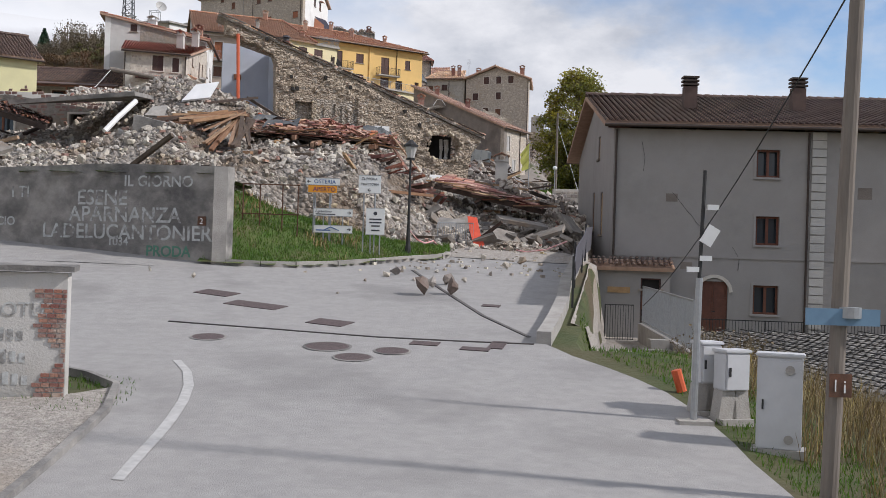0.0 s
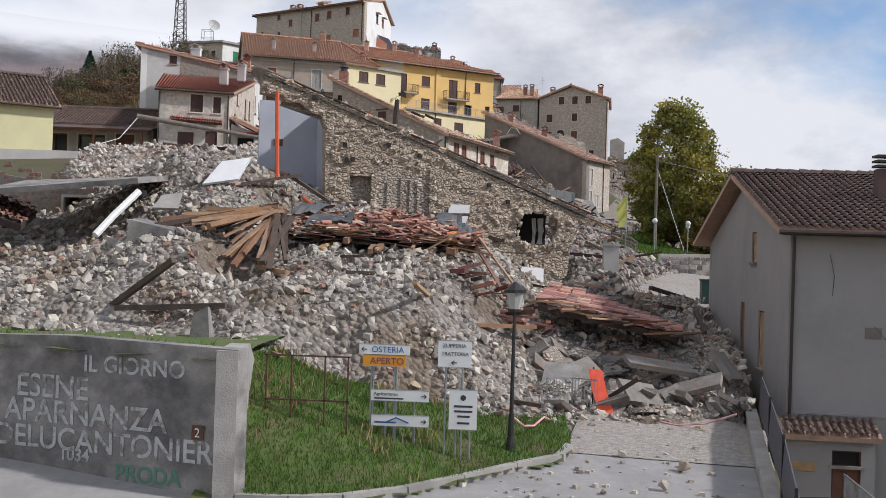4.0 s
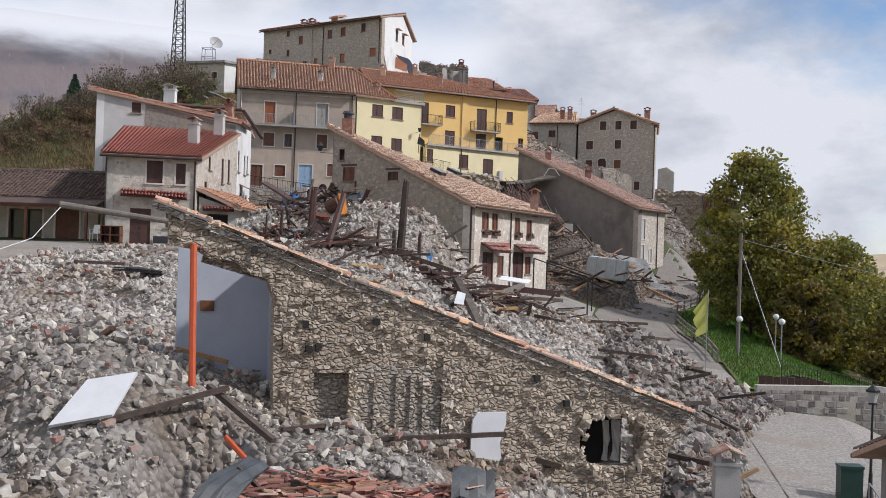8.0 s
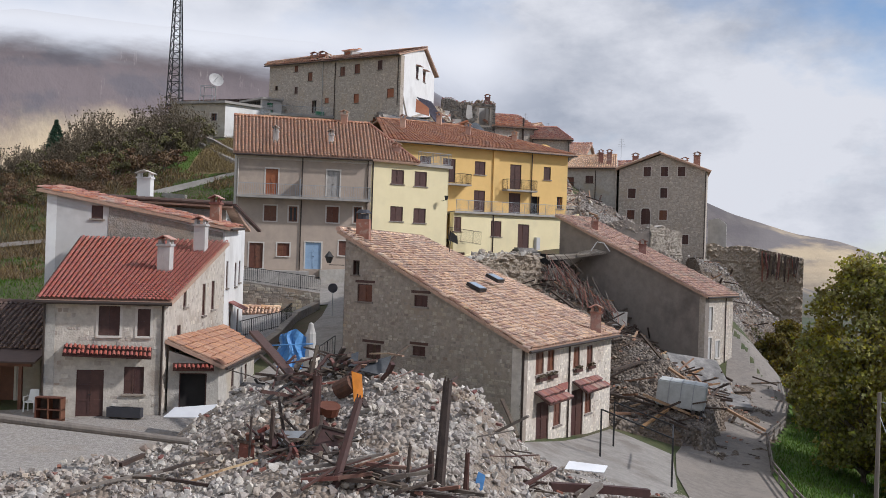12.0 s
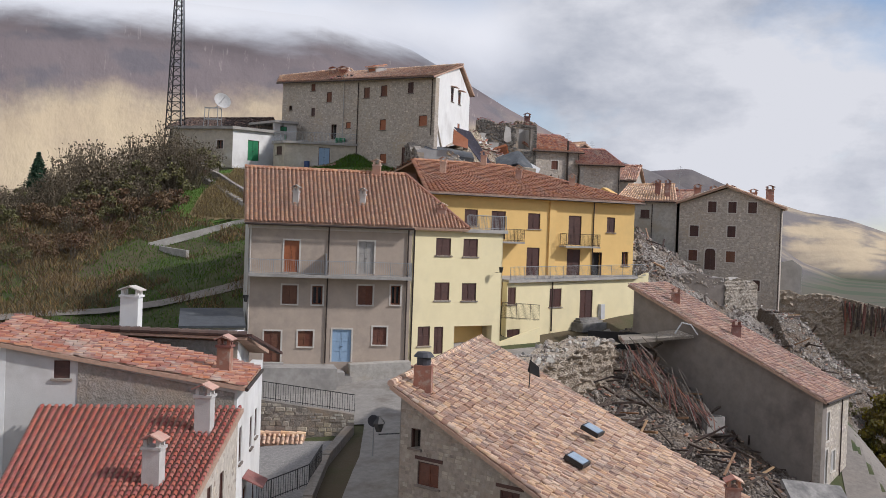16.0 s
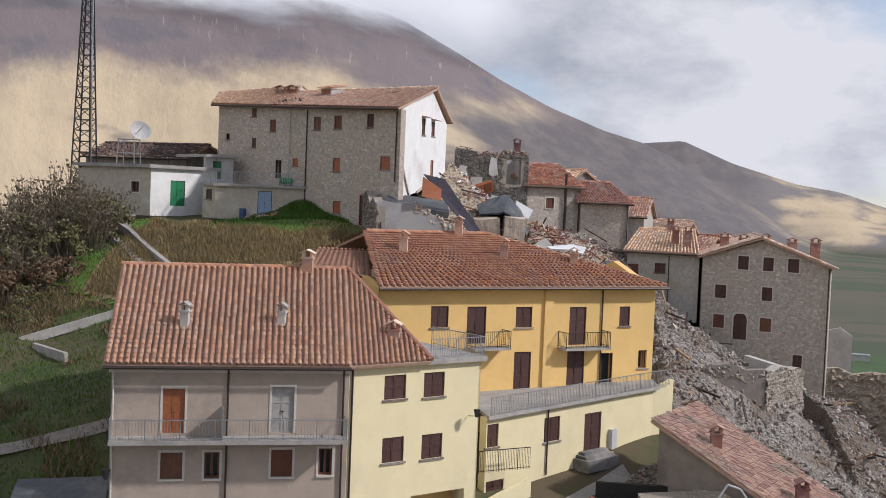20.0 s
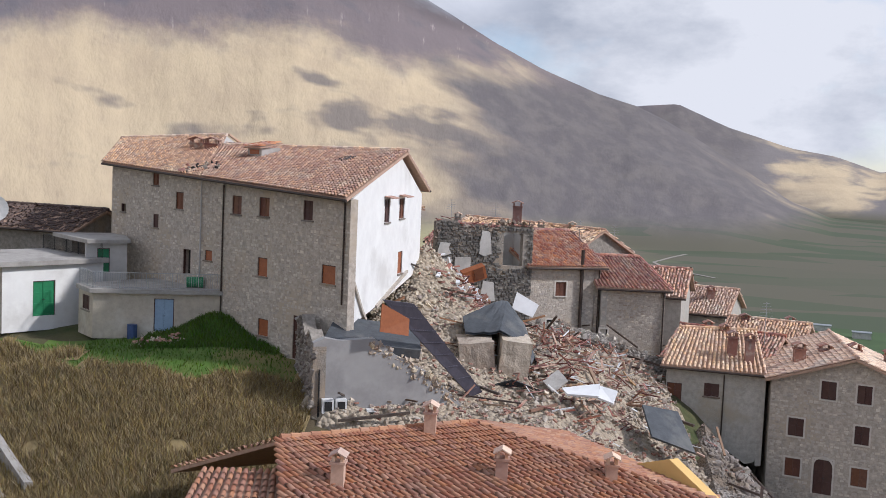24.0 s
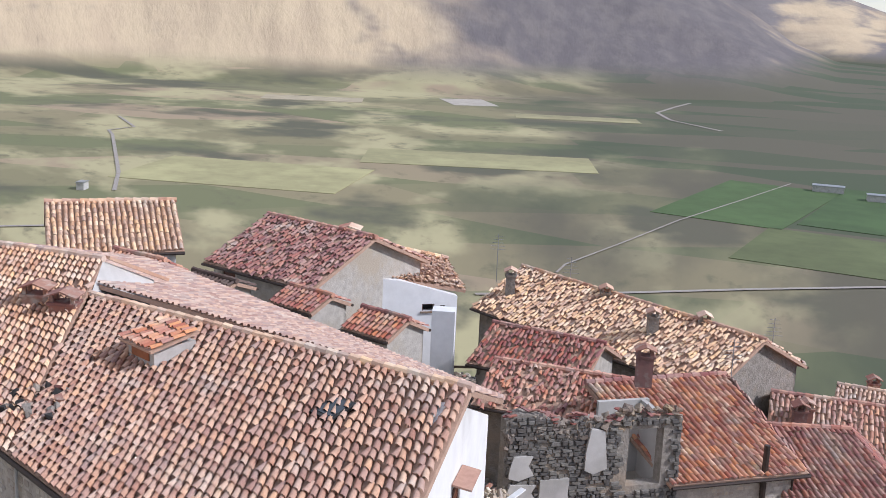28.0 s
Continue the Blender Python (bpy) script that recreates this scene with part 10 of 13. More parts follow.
def street_lamp(name, label, x, y, z0, h, group="street lamps"):
    L = thing(name, label, "street lamp", group, at=(x, y, z0))
    part("shaft", Geo().tube([(0, 0, 0), (0, 0, h * 0.25)], 0.09, 10, 0.07).tube([(0, 0, h * 0.25), (0, 0, h - 0.75)], 0.055, 10, 0.04).mesh("shaft"), M_IRON, L)
    part("base", Geo().tube([(0, 0, 0), (0, 0, 0.35), (0, 0, 0.5)], 0.14, 10, 0.09).mesh("base"), M_IRON, L)
    head = part("lantern", Geo().tube([(0, 0, h - 0.75), (0, 0, h - 0.68)], 0.16, 8).tube([(0, 0, h - 0.28), (0, 0, h - 0.2)], 0.27, 8).tube([(0, 0, h - 0.2), (0, 0, h)], 0.24, 8, 0.03).mesh("lantern"), M_IRON, L)
    part("glass", Geo().tube([(0, 0, h - 0.68), (0, 0, h - 0.28)], 0.13, 8, 0.22).mesh("glass"), M_PIPE, head)
    return L


street_lamp("street_lamp", "black old-style street lamp with a square lantern", -1.3, 42.0, 3.5, 4.35)
street_lamp("street_lamp", "black old-style street lamp beside the gravel lane", 10.2, 76.0, gzf(10.2, 76) - 0.1, 4.4)
gate = thing("wire_gate", "grey steel gate panel standing open before the rubble", "gate")
railing([(-0.25, 47.0, 3.5), (0.5, 47.3, 3.5)], gate, 1.5, 0.1, M_STEEL, "gate_panel")
railing([(0.5, 47.3, 3.5), (1.2, 46.9, 3.5)], gate, 1.5, 0.1, M_STEEL, "gate_panel")
om = thing("orange_barrier_mesh", "torn orange plastic barrier mesh hanging on a stake", "barrier")
g = Geo()
pts = [((0.95, 47.2, 5.3), (1.35, 47.3, 5.25)), ((1.05, 47.1, 4.7), (1.5, 47.2, 4.6)), ((1.25, 47.0, 4.1), (1.75, 47.1, 3.95)), ((1.5, 46.9, 3.65), (2.1, 47.0, 3.6))]
for (a, b), (c, d) in zip(pts, pts[1:]):
    g.sheet(a, b, d, c, 0.02)
part("mesh_sheet", g.mesh("sheet"), M_MESHO, om)
part("stake", Geo().tube([(1.1, 47.3, 3.4), (1.1, 47.25, 5.35)], 0.025, 6).mesh("stake"), M_IRON, om)
tp = [(-1.25, 42, 4.5), (-0.4, 44.5, 4.2), (0.2, 47, 4.3), (2.6, 46.6, 4.0), (4.9, 45.5, 4.35)]
one("barrier_tape", Geo().tube([np.array(a) * (1 - t) + np.array(b) * t - np.array([0, 0, 0.25 * t * (1 - t) * 4]) for a, b in zip(tp, tp[1:]) for t in (0, .33, .66)] + [np.array(tp[-1])], 0.03, 5).mesh("tape"), mat("red_white_tape", (0.75, 0.55, 0.55), (0.65, 0.2, 0.2), 3, 0.6, 0), "red and white barrier tape sagging between posts", "tape")
rf = thing("rusty_frame_fence", "thin rusty iron frame fence on the grass bank", "fence")
for x in (-7.15, -6.55, -5.75, -5.2):
    z = float(bank_z(np.array(x), np.array(40.6)))
    part("post", Geo().bar((x, 40.6, z - 0.2), (x, 40.6, 5.97), 0.04, 0.04, (1, 0, 0)).mesh("post"), M_RUSTI, rf)
for z in (5.95, 4.9):
    part("rail", Geo().bar((-7.2, 40.6, z), (-5.15, 40.6, z), 0.04, 0.04).mesh("rail"), M_RUSTI, rf)
one("broken_guard_stone", Geo().hexa([(-9.9, 43.6, 5.9), (-9.3, 43.5, 5.9), (-9.25, 43.9, 5.9), (-9.9, 44.0, 5.9), (-9.8, 43.65, 6.7), (-9.4, 43.6, 6.9), (-9.4, 43.85, 6.85), (-9.75, 43.9, 6.65)]).mesh("stone"), M_CONC, "upright broken concrete stump on the wall top", "stump")
X, Y = scatter(5000, -24, -8.2, 39, 46, lambda x, y: np.abs(y - np.interp(x, (-30, -7), (44.9, 38.4)) - 0.8) < 0.8 + 0.3 * wave(x, y, 1))
blades("wall_top_grass", "grass fringe on the retaining wall top", X, Y, np.maximum(front_z(X, Y), 6.1), M_GRASS, (0.06, 0.25), 0.03, 10)
one("wall_top_soil", grid_mesh("soil", np.arange(-31, -7.4, 0.6), np.arange(37.5, 47.5, 0.5), lambda X, Y: np.full(X.shape, 6.08) + 0.05 * wave(X, Y, 1), lambda X, Y, Z: (Y > np.interp(X, (-30, -7.1), (44.6, 37.7))) & (Y < 47)), M_SOD, "soil strip behind the retaining wall", "soil", kind="structure")

# ---------------------------------------------------------------- square and lower village
def bz(x, y):
    return float(back_z(np.array(float(x)), np.array(float(y))))


def gable_block(name, label, p0, p1, depth, z0, eave, rise, wallmat, tilemat, holes=(), back=True, side="right", seed=1, jit=0.03, category="house", w=0.25, drop=0.0, over=0.4):
    """A plain house with its eave over the face p0-p1, a ridge half-way back and gables at the ends."""
    h = box_house(name, label, category=category)
    f = Face(p0, p1)
    facade(f, z0, [(0, eave), (f.len, eave)], list(holes), wallmat, h)
    top = [(0, eave), (depth / 2, eave + rise), (depth, eave)]
    wall(Face(f.p(f.len, 0)[:2], f.p(f.len, 0, -depth)[:2]), z0, top, (), 0.5, wallmat, h)
    wall(Face(f.p(0, 0, -depth)[:2], f.o), z0, top, (), 0.5, wallmat, h)
    wall(Face(f.p(f.len, 0, -depth)[:2], f.p(0, 0, -depth)[:2]), z0, [(0, eave), (f.len, eave)], (), 0.5, wallmat, h)
    k = over * rise / (depth / 2)
    e0, e1, r0, r1 = f.p(-over, eave + 0.1 - k, over), f.p(f.len + over, eave + 0.1 - k, over), f.p(-over, eave + rise + 0.1, -depth / 2), f.p(f.len + over, eave + rise + 0.1, -depth / 2)
    roof(e0, e1, r1, r0, h, tilemat, seed=seed, jit=jit, w=w, drop=drop)
    if back:
        roof(f.p(f.len + over, eave + 0.1 - k, -depth - over), f.p(-over, eave + 0.1 - k, -depth - over), r0, r1, h, tilemat, seed=seed + 1, jit=jit, w=w, ridge=False, drop=drop)
    return h, f


tv, f = gable_block("tavern", "low brown tavern with a glazed front under a dark tile roof", (-40.5, 97.8), (-28.6, 99.2), 9.5, 14.5, 17.7, 1.7, M_PALE, M_TILED, [(1.0, 15.0, 2.6, 17.0, "door_rust"), (3.6, 15.2, 5.6, 17.0, "glass"), (6.4, 15.2, 8.4, 17.0, "glass"), (9.2, 15.0, 10.6, 17.1, "door_rust")], seed=101)
part("porch_beam", Geo().bar(f.p(0, 17.2, 1.8), f.p(f.len, 17.2, 1.8), 0.2, 0.25).mesh("beam"), M_RUST, tv)
for u in (0.3, 4.0, 8.0, 11.5):
    part("porch_post", Geo().bar(f.p(u, 14.6, 1.8), f.p(u, 17.2, 1.8), 0.15, 0.15, (1, 0, 0)).mesh("post"), M_RUST, tv)
part("porch_roof", Geo().sheet(f.p(-0.2, 17.3, 2.1), f.p(f.len + 0.2, 17.3, 2.1), f.p(f.len + 0.2, 17.75, 0.1), f.p(-0.2, 17.75, 0.1), 0.08).mesh("porch"), M_TILED, tv)
gable_block("yellow_cottage", "pale yellow rendered house above the retaining wall", (-40.0, 78.5), (-30.6, 85.0), 9.0, 11.5, 17.4, 2.2, mat("lemon_plaster", (0.66, 0.62, 0.36), (0.60, 0.56, 0.33), 0.8, 0.9, 0.08, 30), M_TILED, [(3.0, 14.6, 4.0, 15.8, "shut")], seed=103)
rt = thing("stone_retaining_wall", "grey rendered retaining wall below the yellow cottage", "wall")
fr2 = Face((-45, 70.5), (-25.8, 77.8))
wall(fr2, 8.5, [(0, 13.4), (fr2.len, 13.9)], (), 0.5, M_LIGHTPL, rt)
dr = thing("collapsed_dark_roof", "slumped dark red roof slope over a crushed room", "roof")
A, B, C, D = (-26.5, 52.6, 11.3), (-18.5, 52.8, 9.1), (-19.3, 56.0, 9.7), (-27.5, 56.0, 12.4)
part("roof_slab", Geo().sheet(A, B, C, D, 0.25).mesh("slab"), M_TIMBER, dr)
tiles(A, B, C, D, dr, M_WOODR, seed=104, jit=0.06, drop=0.08)
cr = thing("crushed_room", "crushed ground-floor room with bare brick and a blue window wall", "ruin")
fc = Face((-27.0, 60.5), (-14.5, 58.5))
facade(fc, 6.5, [(0, 11.2), (4, 11.4), (8, 10.8), (fc.len, 10.2)], [(3.0, 9.2, 4.4, 10.6, "glass"), (7.5, 8.6, 10.0, 10.4, "open")], M_MORTAR, cr)
stones_on(fc, 8.0, [(0, 11.8), (4, 12.2), (8, 11.2), (fc.len, 10.6)], [(3.0, 9.2, 4.4, 10.6), (7.5, 8.6, 10.0, 10.4)], cr, M_BRICK, (0.3, 0.12), 0.02, 0.55, seed=105)
part("sagging_slab", Geo().sheet((-20.6, 53.6, 10.3), (-14.7, 53.6, 10.9), (-14.9, 58.0, 11.3), (-20.8, 58.4, 11.0), 0.2).mesh("slab"), M_CONC, cr)
# a round tube stands in for a flat grey-white beam
pl = thing("white_pipe", "grey-white beam, drawn as a round tube, over the debris", "pipe")
part("tube", Geo().tube([(-15.5, 51.8, 8.8), (-15.1, 52.4, 9.5), (-14.5, 53.2, 10.4)], 0.13, 8).mesh("tube"), M_SIGNW, pl)
one("standing_wall_stub", Geo().hexa([(-13.6, 49.2, 6.5), (-12.0, 49.4, 6.5), (-12.0, 50.6, 6.5), (-13.6, 50.6, 6.5), (-13.5, 49.2, 9.3), (-12.1, 49.4, 9.0), (-12.1, 50.4, 9.1), (-13.5, 50.4, 9.4)]).mesh("stub"), M_CONC, "grey rendered wall corner standing in the heap", "ruin")

fpz = thing("fallen_lamp_pole", "grey steel pole lying slantwise over the rubble", "pole")
part("shaft", Geo().tube([(-25.2, 85.0, 16.85), (-17.8, 87.0, 15.9)], 0.17, 10, 0.12).mesh("shaft"), M_POLEW, fpz)
part("wire", Geo().tube([(-25.1, 85.0, 16.8), (-25.6, 83.0, 15.2), (-26.6, 80.5, 14.4)], 0.02, 5).mesh("wire"), M_SIGNW, fpz)
def post(x, y, h, r, lx, ly, m, lab):
    """A rough split post: a tapering trunk that twists a little, with a splintered head."""
    z = bz(x, y)
    t = thing("charred_post", lab, "post", "charred posts")
    a = np.array([x, y, z - 0.5])
    b = np.array([x + lx, y + ly, z + h])
    part("shaft", Geo().tube([a, b], r, 7, r * 0.74).mesh("shaft"), m, t)
    g = Geo()
    for k in range(4):
        q = b + (r * 0.5 * math.cos(k * 1.7), r * 0.5 * math.sin(k * 1.7), -0.1)
        g.bar(q, q + (0.02, 0, 0.14 + 0.06 * (k % 3)), r * 0.4, r * 0.25)
    part("splinter", g.mesh("splinter"), m, t)


post(-13.9, 89.2, 2.3, 0.21, 0.1, 0.1, M_BROWN, "thick brown wooden post stuck upright in the rubble")
post(-9.0, 86.4, 3.6, 0.21, 0.2, 0.1, M_TIMBER, "tall weathered dark post stuck upright in the rubble")
post(-9.25, 86.2, 1.2, 0.13, 0.0, 0.0, M_TIMBER, "short dark post beside the tall one")
post(-12.3, 84.6, 2.6, 0.18, 0.6, 1.4, M_BROWN, "dark brown post leaning in the rubble")
post(-9.9, 84.9, 1.35, 0.08, 0.08, 0, M_TIMBER, "thin charred stake stuck in the rubble")
post(-8.1, 86.7, 1.4, 0.11, 0.03, 0, M_BROWN, "short brown stake stuck in the rubble")
post(-15.9, 87.9, 1.5, 0.06, 0.05, 0, M_TIMBER, "thin charred stake stuck in the rubble")
post(-15.2, 88.2, 1.6, 0.10, 0.05, 0, M_TIMBER, "thin charred stake stuck in the rubble")
post(-14.9, 89.4, 1.4, 0.07, -0.35, 0, M_TIMBER, "thin charred stake leaning in the rubble")
for a, b, w, h, m, lab in (
        ((-18.6, 98.4, 18.95), (-15.3, 92.6, 17.5), 0.42, 0.12, M_BROWN, "wide brown board leaning over the heap crest"),
        ((-18.0, 97.4, 18.0), (-15.6, 93.0, 17.3), 0.12, 0.1, M_TIMBER, "dark beam leaning over the heap crest"),
        ((-11.5, 85.2, 15.45), (-7.3, 83.8, 14.3), 0.3, 0.26, M_TIMBER, "dark old roof beam lying across the rubble"),
        ((-11.2, 85.6, 15.5), (-9.9, 84.4, 15.2), 0.26, 0.24, M_TIMBER, "dark old roof beam lying across the rubble"),
        ((-9.6, 84.6, 15.2), (-6.3, 84.9, 14.3), 0.24, 0.2, M_TIMBER, "dark old roof beam lying across the rubble"),
        ((-5.2, 95.2, 13.35), (-1.1, 96.4, 13.05), 0.36, 0.34, M_BROWN, "thick brown ridge beam jutting over the patio edge"),
        ((-4.9, 91.0, 12.75), (-3.2, 95.4, 13.5), 0.36, 0.2, M_POLEW, "pale split beam leaning on the heap"),
        ((-4.4, 92.0, 12.9), (-1.0, 95.0, 12.75), 0.2, 0.2, M_TIMBER, "grey beam lying at the heap foot"),
        ((-6.1, 83.9, 14.0), (-4.6, 78.2, 12.1), 0.3, 0.28, M_TIMBER, "dark beam lying down the slope of the heap"),
        ((-20.7, 83.4, 14.75), (-18.2, 86.6, 15.0), 0.1, 0.08, M_POLEW, "thin grey pole lying on the rubble"),
        ((-18.6, 86.2, 14.95), (-16.9, 87.2, 15.35), 0.14, 0.1, M_TIMBER, "dark bent plank lying on the rubble"),
        ((-19.6, 85.4, 14.9), (-17.0, 85.0, 14.9), 0.1, 0.08, M_TIMBER, "dark bent plank lying on the rubble"),
        ((-17.2, 84.9, 14.9), (-15.2, 86.4, 15.5), 0.07, 0.07, M_WOODL, "pale stick lying on the rubble"),
        ((-12.0, 94.2, 18.1), (-11.2, 94.9, 18.9), 0.1, 0.1, M_TIMBER, "dark splinter sticking out of the crest"),
        ((-7.4, 98.5, 16.4), (-6.6, 96.0, 15.2), 0.14, 0.12, M_TIMBER, "dark beam leaning at the farmhouse wall")):
    mid = (np.array(a) + b) / 2 + (0, 0, 0.04)
    one("fallen_beam", Geo().bar(a, mid, w, h).bar(mid, b, w * 0.96, h * 0.97).mesh("beam"), m, lab, "beam", "fallen beams")
M_ORANGE = mat("orange_plastic", (0.75, 0.25, 0.02), None, 3, 0.5, 0)
one("orange_sheet", Geo().sheet((-12.75, 91.2, 17.0), (-12.4, 91.3, 16.95), (-12.55, 91.6, 18.0), (-12.95, 91.6, 18.1), 0.08).mesh("sheet"), M_ORANGE, "bent orange plastic sheet in the rubble", "sheet")
one("rusty_drum", Geo().tube([(-13.5, 91.8, 17.3), (-12.9, 91.6, 17.65)], 0.36, 12, 0.34).mesh("drum"), M_RUSTI, "rusty metal drum lying on the heap crest", "drum")
one("red_tub", Geo().tube([(-13.6, 90.6, 16.55), (-13.55, 90.5, 16.9)], 0.34, 12, 0.42).mesh("tub"), M_RUST, "dull red tub lying in the rubble", "tub")
pn = thing("cupboard_door", "brown framed cupboard door thrown on the rubble", "door")
part("panel", Geo().sheet((-13.7, 87.3, 15.55), (-12.55, 87.2, 15.35), (-12.3, 87.9, 16.3), (-13.35, 88.0, 16.5), 0.05).mesh("panel"), M_BROWN, pn)
for a, b in (((-13.7, 87.28, 15.57), (-12.55, 87.18, 15.37)), ((-12.3, 87.88, 16.32), (-13.35, 87.98, 16.52)), ((-13.7, 87.28, 15.57), (-13.35, 87.98, 16.52)), ((-12.55, 87.18, 15.37), (-12.3, 87.88, 16.32))):
    part("frame", Geo().bar(a, b, 0.1, 0.09).mesh("frame"), M_TIMBER, pn)
for nm, lab, pts, m in (
        ("black_sheet", "torn black roofing sheet on the heap crest", [(-13.0, 93.6, 17.95), (-11.9, 93.6, 17.75), (-11.8, 94.4, 18.5), (-12.9, 94.2, 18.2)], M_MEMB),
        ("black_sheet", "torn black roofing sheet on the heap crest", [(-13.9, 93.8, 18.0), (-13.1, 93.9, 18.1), (-13.2, 94.6, 18.6), (-14.0, 94.5, 18.3)], M_MEMB),
        ("grey_sheet", "bent grey metal sheet among the beams", [(-15.0, 88.4, 15.75), (-14.0, 88.2, 15.65), (-14.0, 89.0, 16.15), (-15.0, 89.1, 16.1)], M_STEEL),
        ("brown_board", "orange-brown board standing among the beams", [(-16.3, 87.9, 15.2), (-15.7, 87.8, 15.2), (-15.75, 88.0, 15.9), (-16.3, 88.1, 15.8)], M_WOODR),
        ("bent_white_sheet", "bent white metal sheet at the heap edge", [(-21.2, 94.2, 15.6), (-19.2, 93.6, 15.75), (-19.0, 94.4, 16.2), (-21.0, 95.0, 15.9)], M_SHEETW),
        ("white_sheet", "white metal sheet lying by the patio", [(-4.6, 97.2, 13.75), (-2.9, 97.8, 13.55), (-2.7, 98.4, 13.75), (-4.4, 98.0, 13.95)], M_SHEETW),
        ("iron_sheet", "dark rusty iron sheet lying on the road edge", [(1.7, 99.2, 11.0), (4.9, 100.6, 10.5), (5.0, 102.4, 10.4), (2.4, 101.6, 10.95)], M_IRON),
        ("blue_rag", "blue plastic rag caught in the rubble", [(-7.9, 87.6, 14.6), (-7.6, 87.5, 14.5), (-7.5, 87.8, 15.1), (-7.75, 87.9, 15.2)], M_TARP),
        ("white_rag", "white cloth hanging in the rubble", [(-5.9, 80.4, 13.0), (-5.5, 80.3, 12.95), (-5.45, 80.9, 13.4), (-5.8, 80.95, 13.5)], M_SIGNW)):
    one(nm, Geo().sheet(*pts, 0.04).mesh(nm), m, lab, "sheet", "loose sheets")
for x, y, r in ((-15.0, 79.8, 0.15), (-13.4, 75.5, 0.5), (-17.6, 75.8, -0.2)):
    s = thing("corrugated_sheet", "dark corrugated metal sheet on the rubble", "sheet", "corrugated sheets")
    z = bz(x, y) + 0.25
    m = Matrix.Rotation(r, 4, "Z")
    g = Geo()
    for k in range(9):
        for zz, off in ((0.0, 0), (0.08, 0.1)):
            a = m @ Vector((-1.0, -0.9 + k * 0.2 + off, zz))
            b = m @ Vector((1.0, -0.9 + k * 0.2 + off, zz - 0.1))
            g.bar((a.x + x, a.y + y, a.z + z), (b.x + x, b.y + y, b.z + z), 0.12, 0.03)
    part("corrugation", g.mesh("sheet"), M_IRON, s)
for x, y, z, lab in ((-3.7, 68.6, 11.0, "little"), (3.2, 66.0, 8.4, "small")):
    h = thing("fallen_chimney", f"{lab} plastered chimney with brick hat standing in rubble", "chimney", "standing chimneys")
    chimney(x, y, z, h, 0.7, 0.7, 0.8, M_LIGHTPL, M_BRICK)
st = thing("covered_statue", "white statue half wrapped in torn blue tarpaulin on a plinth", "statue")
sx, sy, sz = -17.3, 104.0, 17.25
part("plinth", Geo().box((sx, sy, (sz + gzf(sx, sy)) / 2), (0.9, 0.9, sz - gzf(sx, sy) + 0.3)).box((sx, sy, sz + 0.05), (1.05, 1.05, 0.14)).mesh("plinth"), M_LSTONE, st)
g = Geo()
prof = ((0.10, 0.34), (0.8, 0.27), (1.3, 0.25), (1.45, 0.19), (1.62, 0.15), (1.78, 0.12), (1.86, 0.04))
for (h0, r0), (h1, r1) in zip(prof, prof[1:]):
    g.tube([(sx + 0.15, sy, sz + h0), (sx + 0.15, sy, sz + h1)], r0, 10, r1)
part("figure", g.mesh("figure"), M_LIGHTPL, st)
U, V = np.meshgrid(np.linspace(0, 1, 15), np.linspace(0, 1, 12))
cx = sx - 1.5 + 1.5 * U + 0.10 * np.sin(V * 9 + U * 7)
cy = sy - 0.35 - 0.35 * np.sin(U * 3.1) + 0.12 * np.sin(U * 21 + V * 3) + 0.35 * V
cz = sz - 0.45 + V * (1.35 + 0.5 * np.sin(U * 3.0)) + 0.08 * np.sin(U * 13) + 0.1 * U
idx = np.arange(U.size).reshape(U.shape)
cloth = part("tarpaulin", mesh_np("tarp", np.stack([cx, cy, cz], -1).reshape(-1, 3), np.stack([idx[:-1, :-1], idx[:-1, 1:], idx[1:, 1:], idx[1:, :-1]], -1).reshape(-1, 4)), M_TARP, st)
thick = cloth.modifiers.new("thickness", "SOLIDIFY")
thick.thickness = 0.03
part("strap", Geo().tube([(sx - 1.7, sy - 0.75, sz + 0.7), (sx - 0.7, sy - 0.85, sz + 0.78), (sx + 0.4, sy - 0.6, sz + 0.85)], 0.035, 6).mesh("strap"), M_TARP, st)
# by the cottage: chair, open cupboard, trough
ch = thing("plastic_chair", "white plastic garden chair beside the cottage", "chair")
x, y, z = -28.0, 96.6, gzf(-28.0, 96.6) + 0.12
part("seat", Geo().box((x, y, z + 0.44), (0.5, 0.48, 0.05)).mesh("seat"), M_SIGNW, ch)
part("backrest", Geo().sheet((x - 0.25, y + 0.24, z + 0.46), (x + 0.25, y + 0.24, z + 0.46), (x + 0.2, y + 0.36, z + 0.95), (x - 0.2, y + 0.36, z + 0.95), 0.04).mesh("backrest"), M_SIGNW, ch)
for dx in (-0.22, 0.22):
    for dy in (-0.2, 0.2):
        part("leg", Geo().bar((x + dx * 1.1, y + dy * 1.1, z), (x + dx, y + dy, z + 0.44), 0.05).mesh("leg"), M_SIGNW, ch)
    part("armrest", Geo().bar((x + dx * 1.1, y - 0.22, z + 0.66), (x + dx * 1.1, y + 0.26, z + 0.68), 0.05, 0.04).bar((x + dx * 1.1, y - 0.2, z + 0.44), (x + dx * 1.1, y - 0.2, z + 0.66), 0.05, 0.04).mesh("armrest"), M_SIGNW, ch)
cu = thing("open_cupboard", "old brown open cupboard standing before the cottage", "cupboard")
x, y, z = -26.5, 95.2, gzf(-26.5, 95.2) + 0.1
for dx in (-0.55, 0.0, 0.55):
    part("side_panel", Geo().box((x + dx, y, z + 0.5), (0.06, 0.45, 1.0)).mesh("side"), M_RUST, cu)
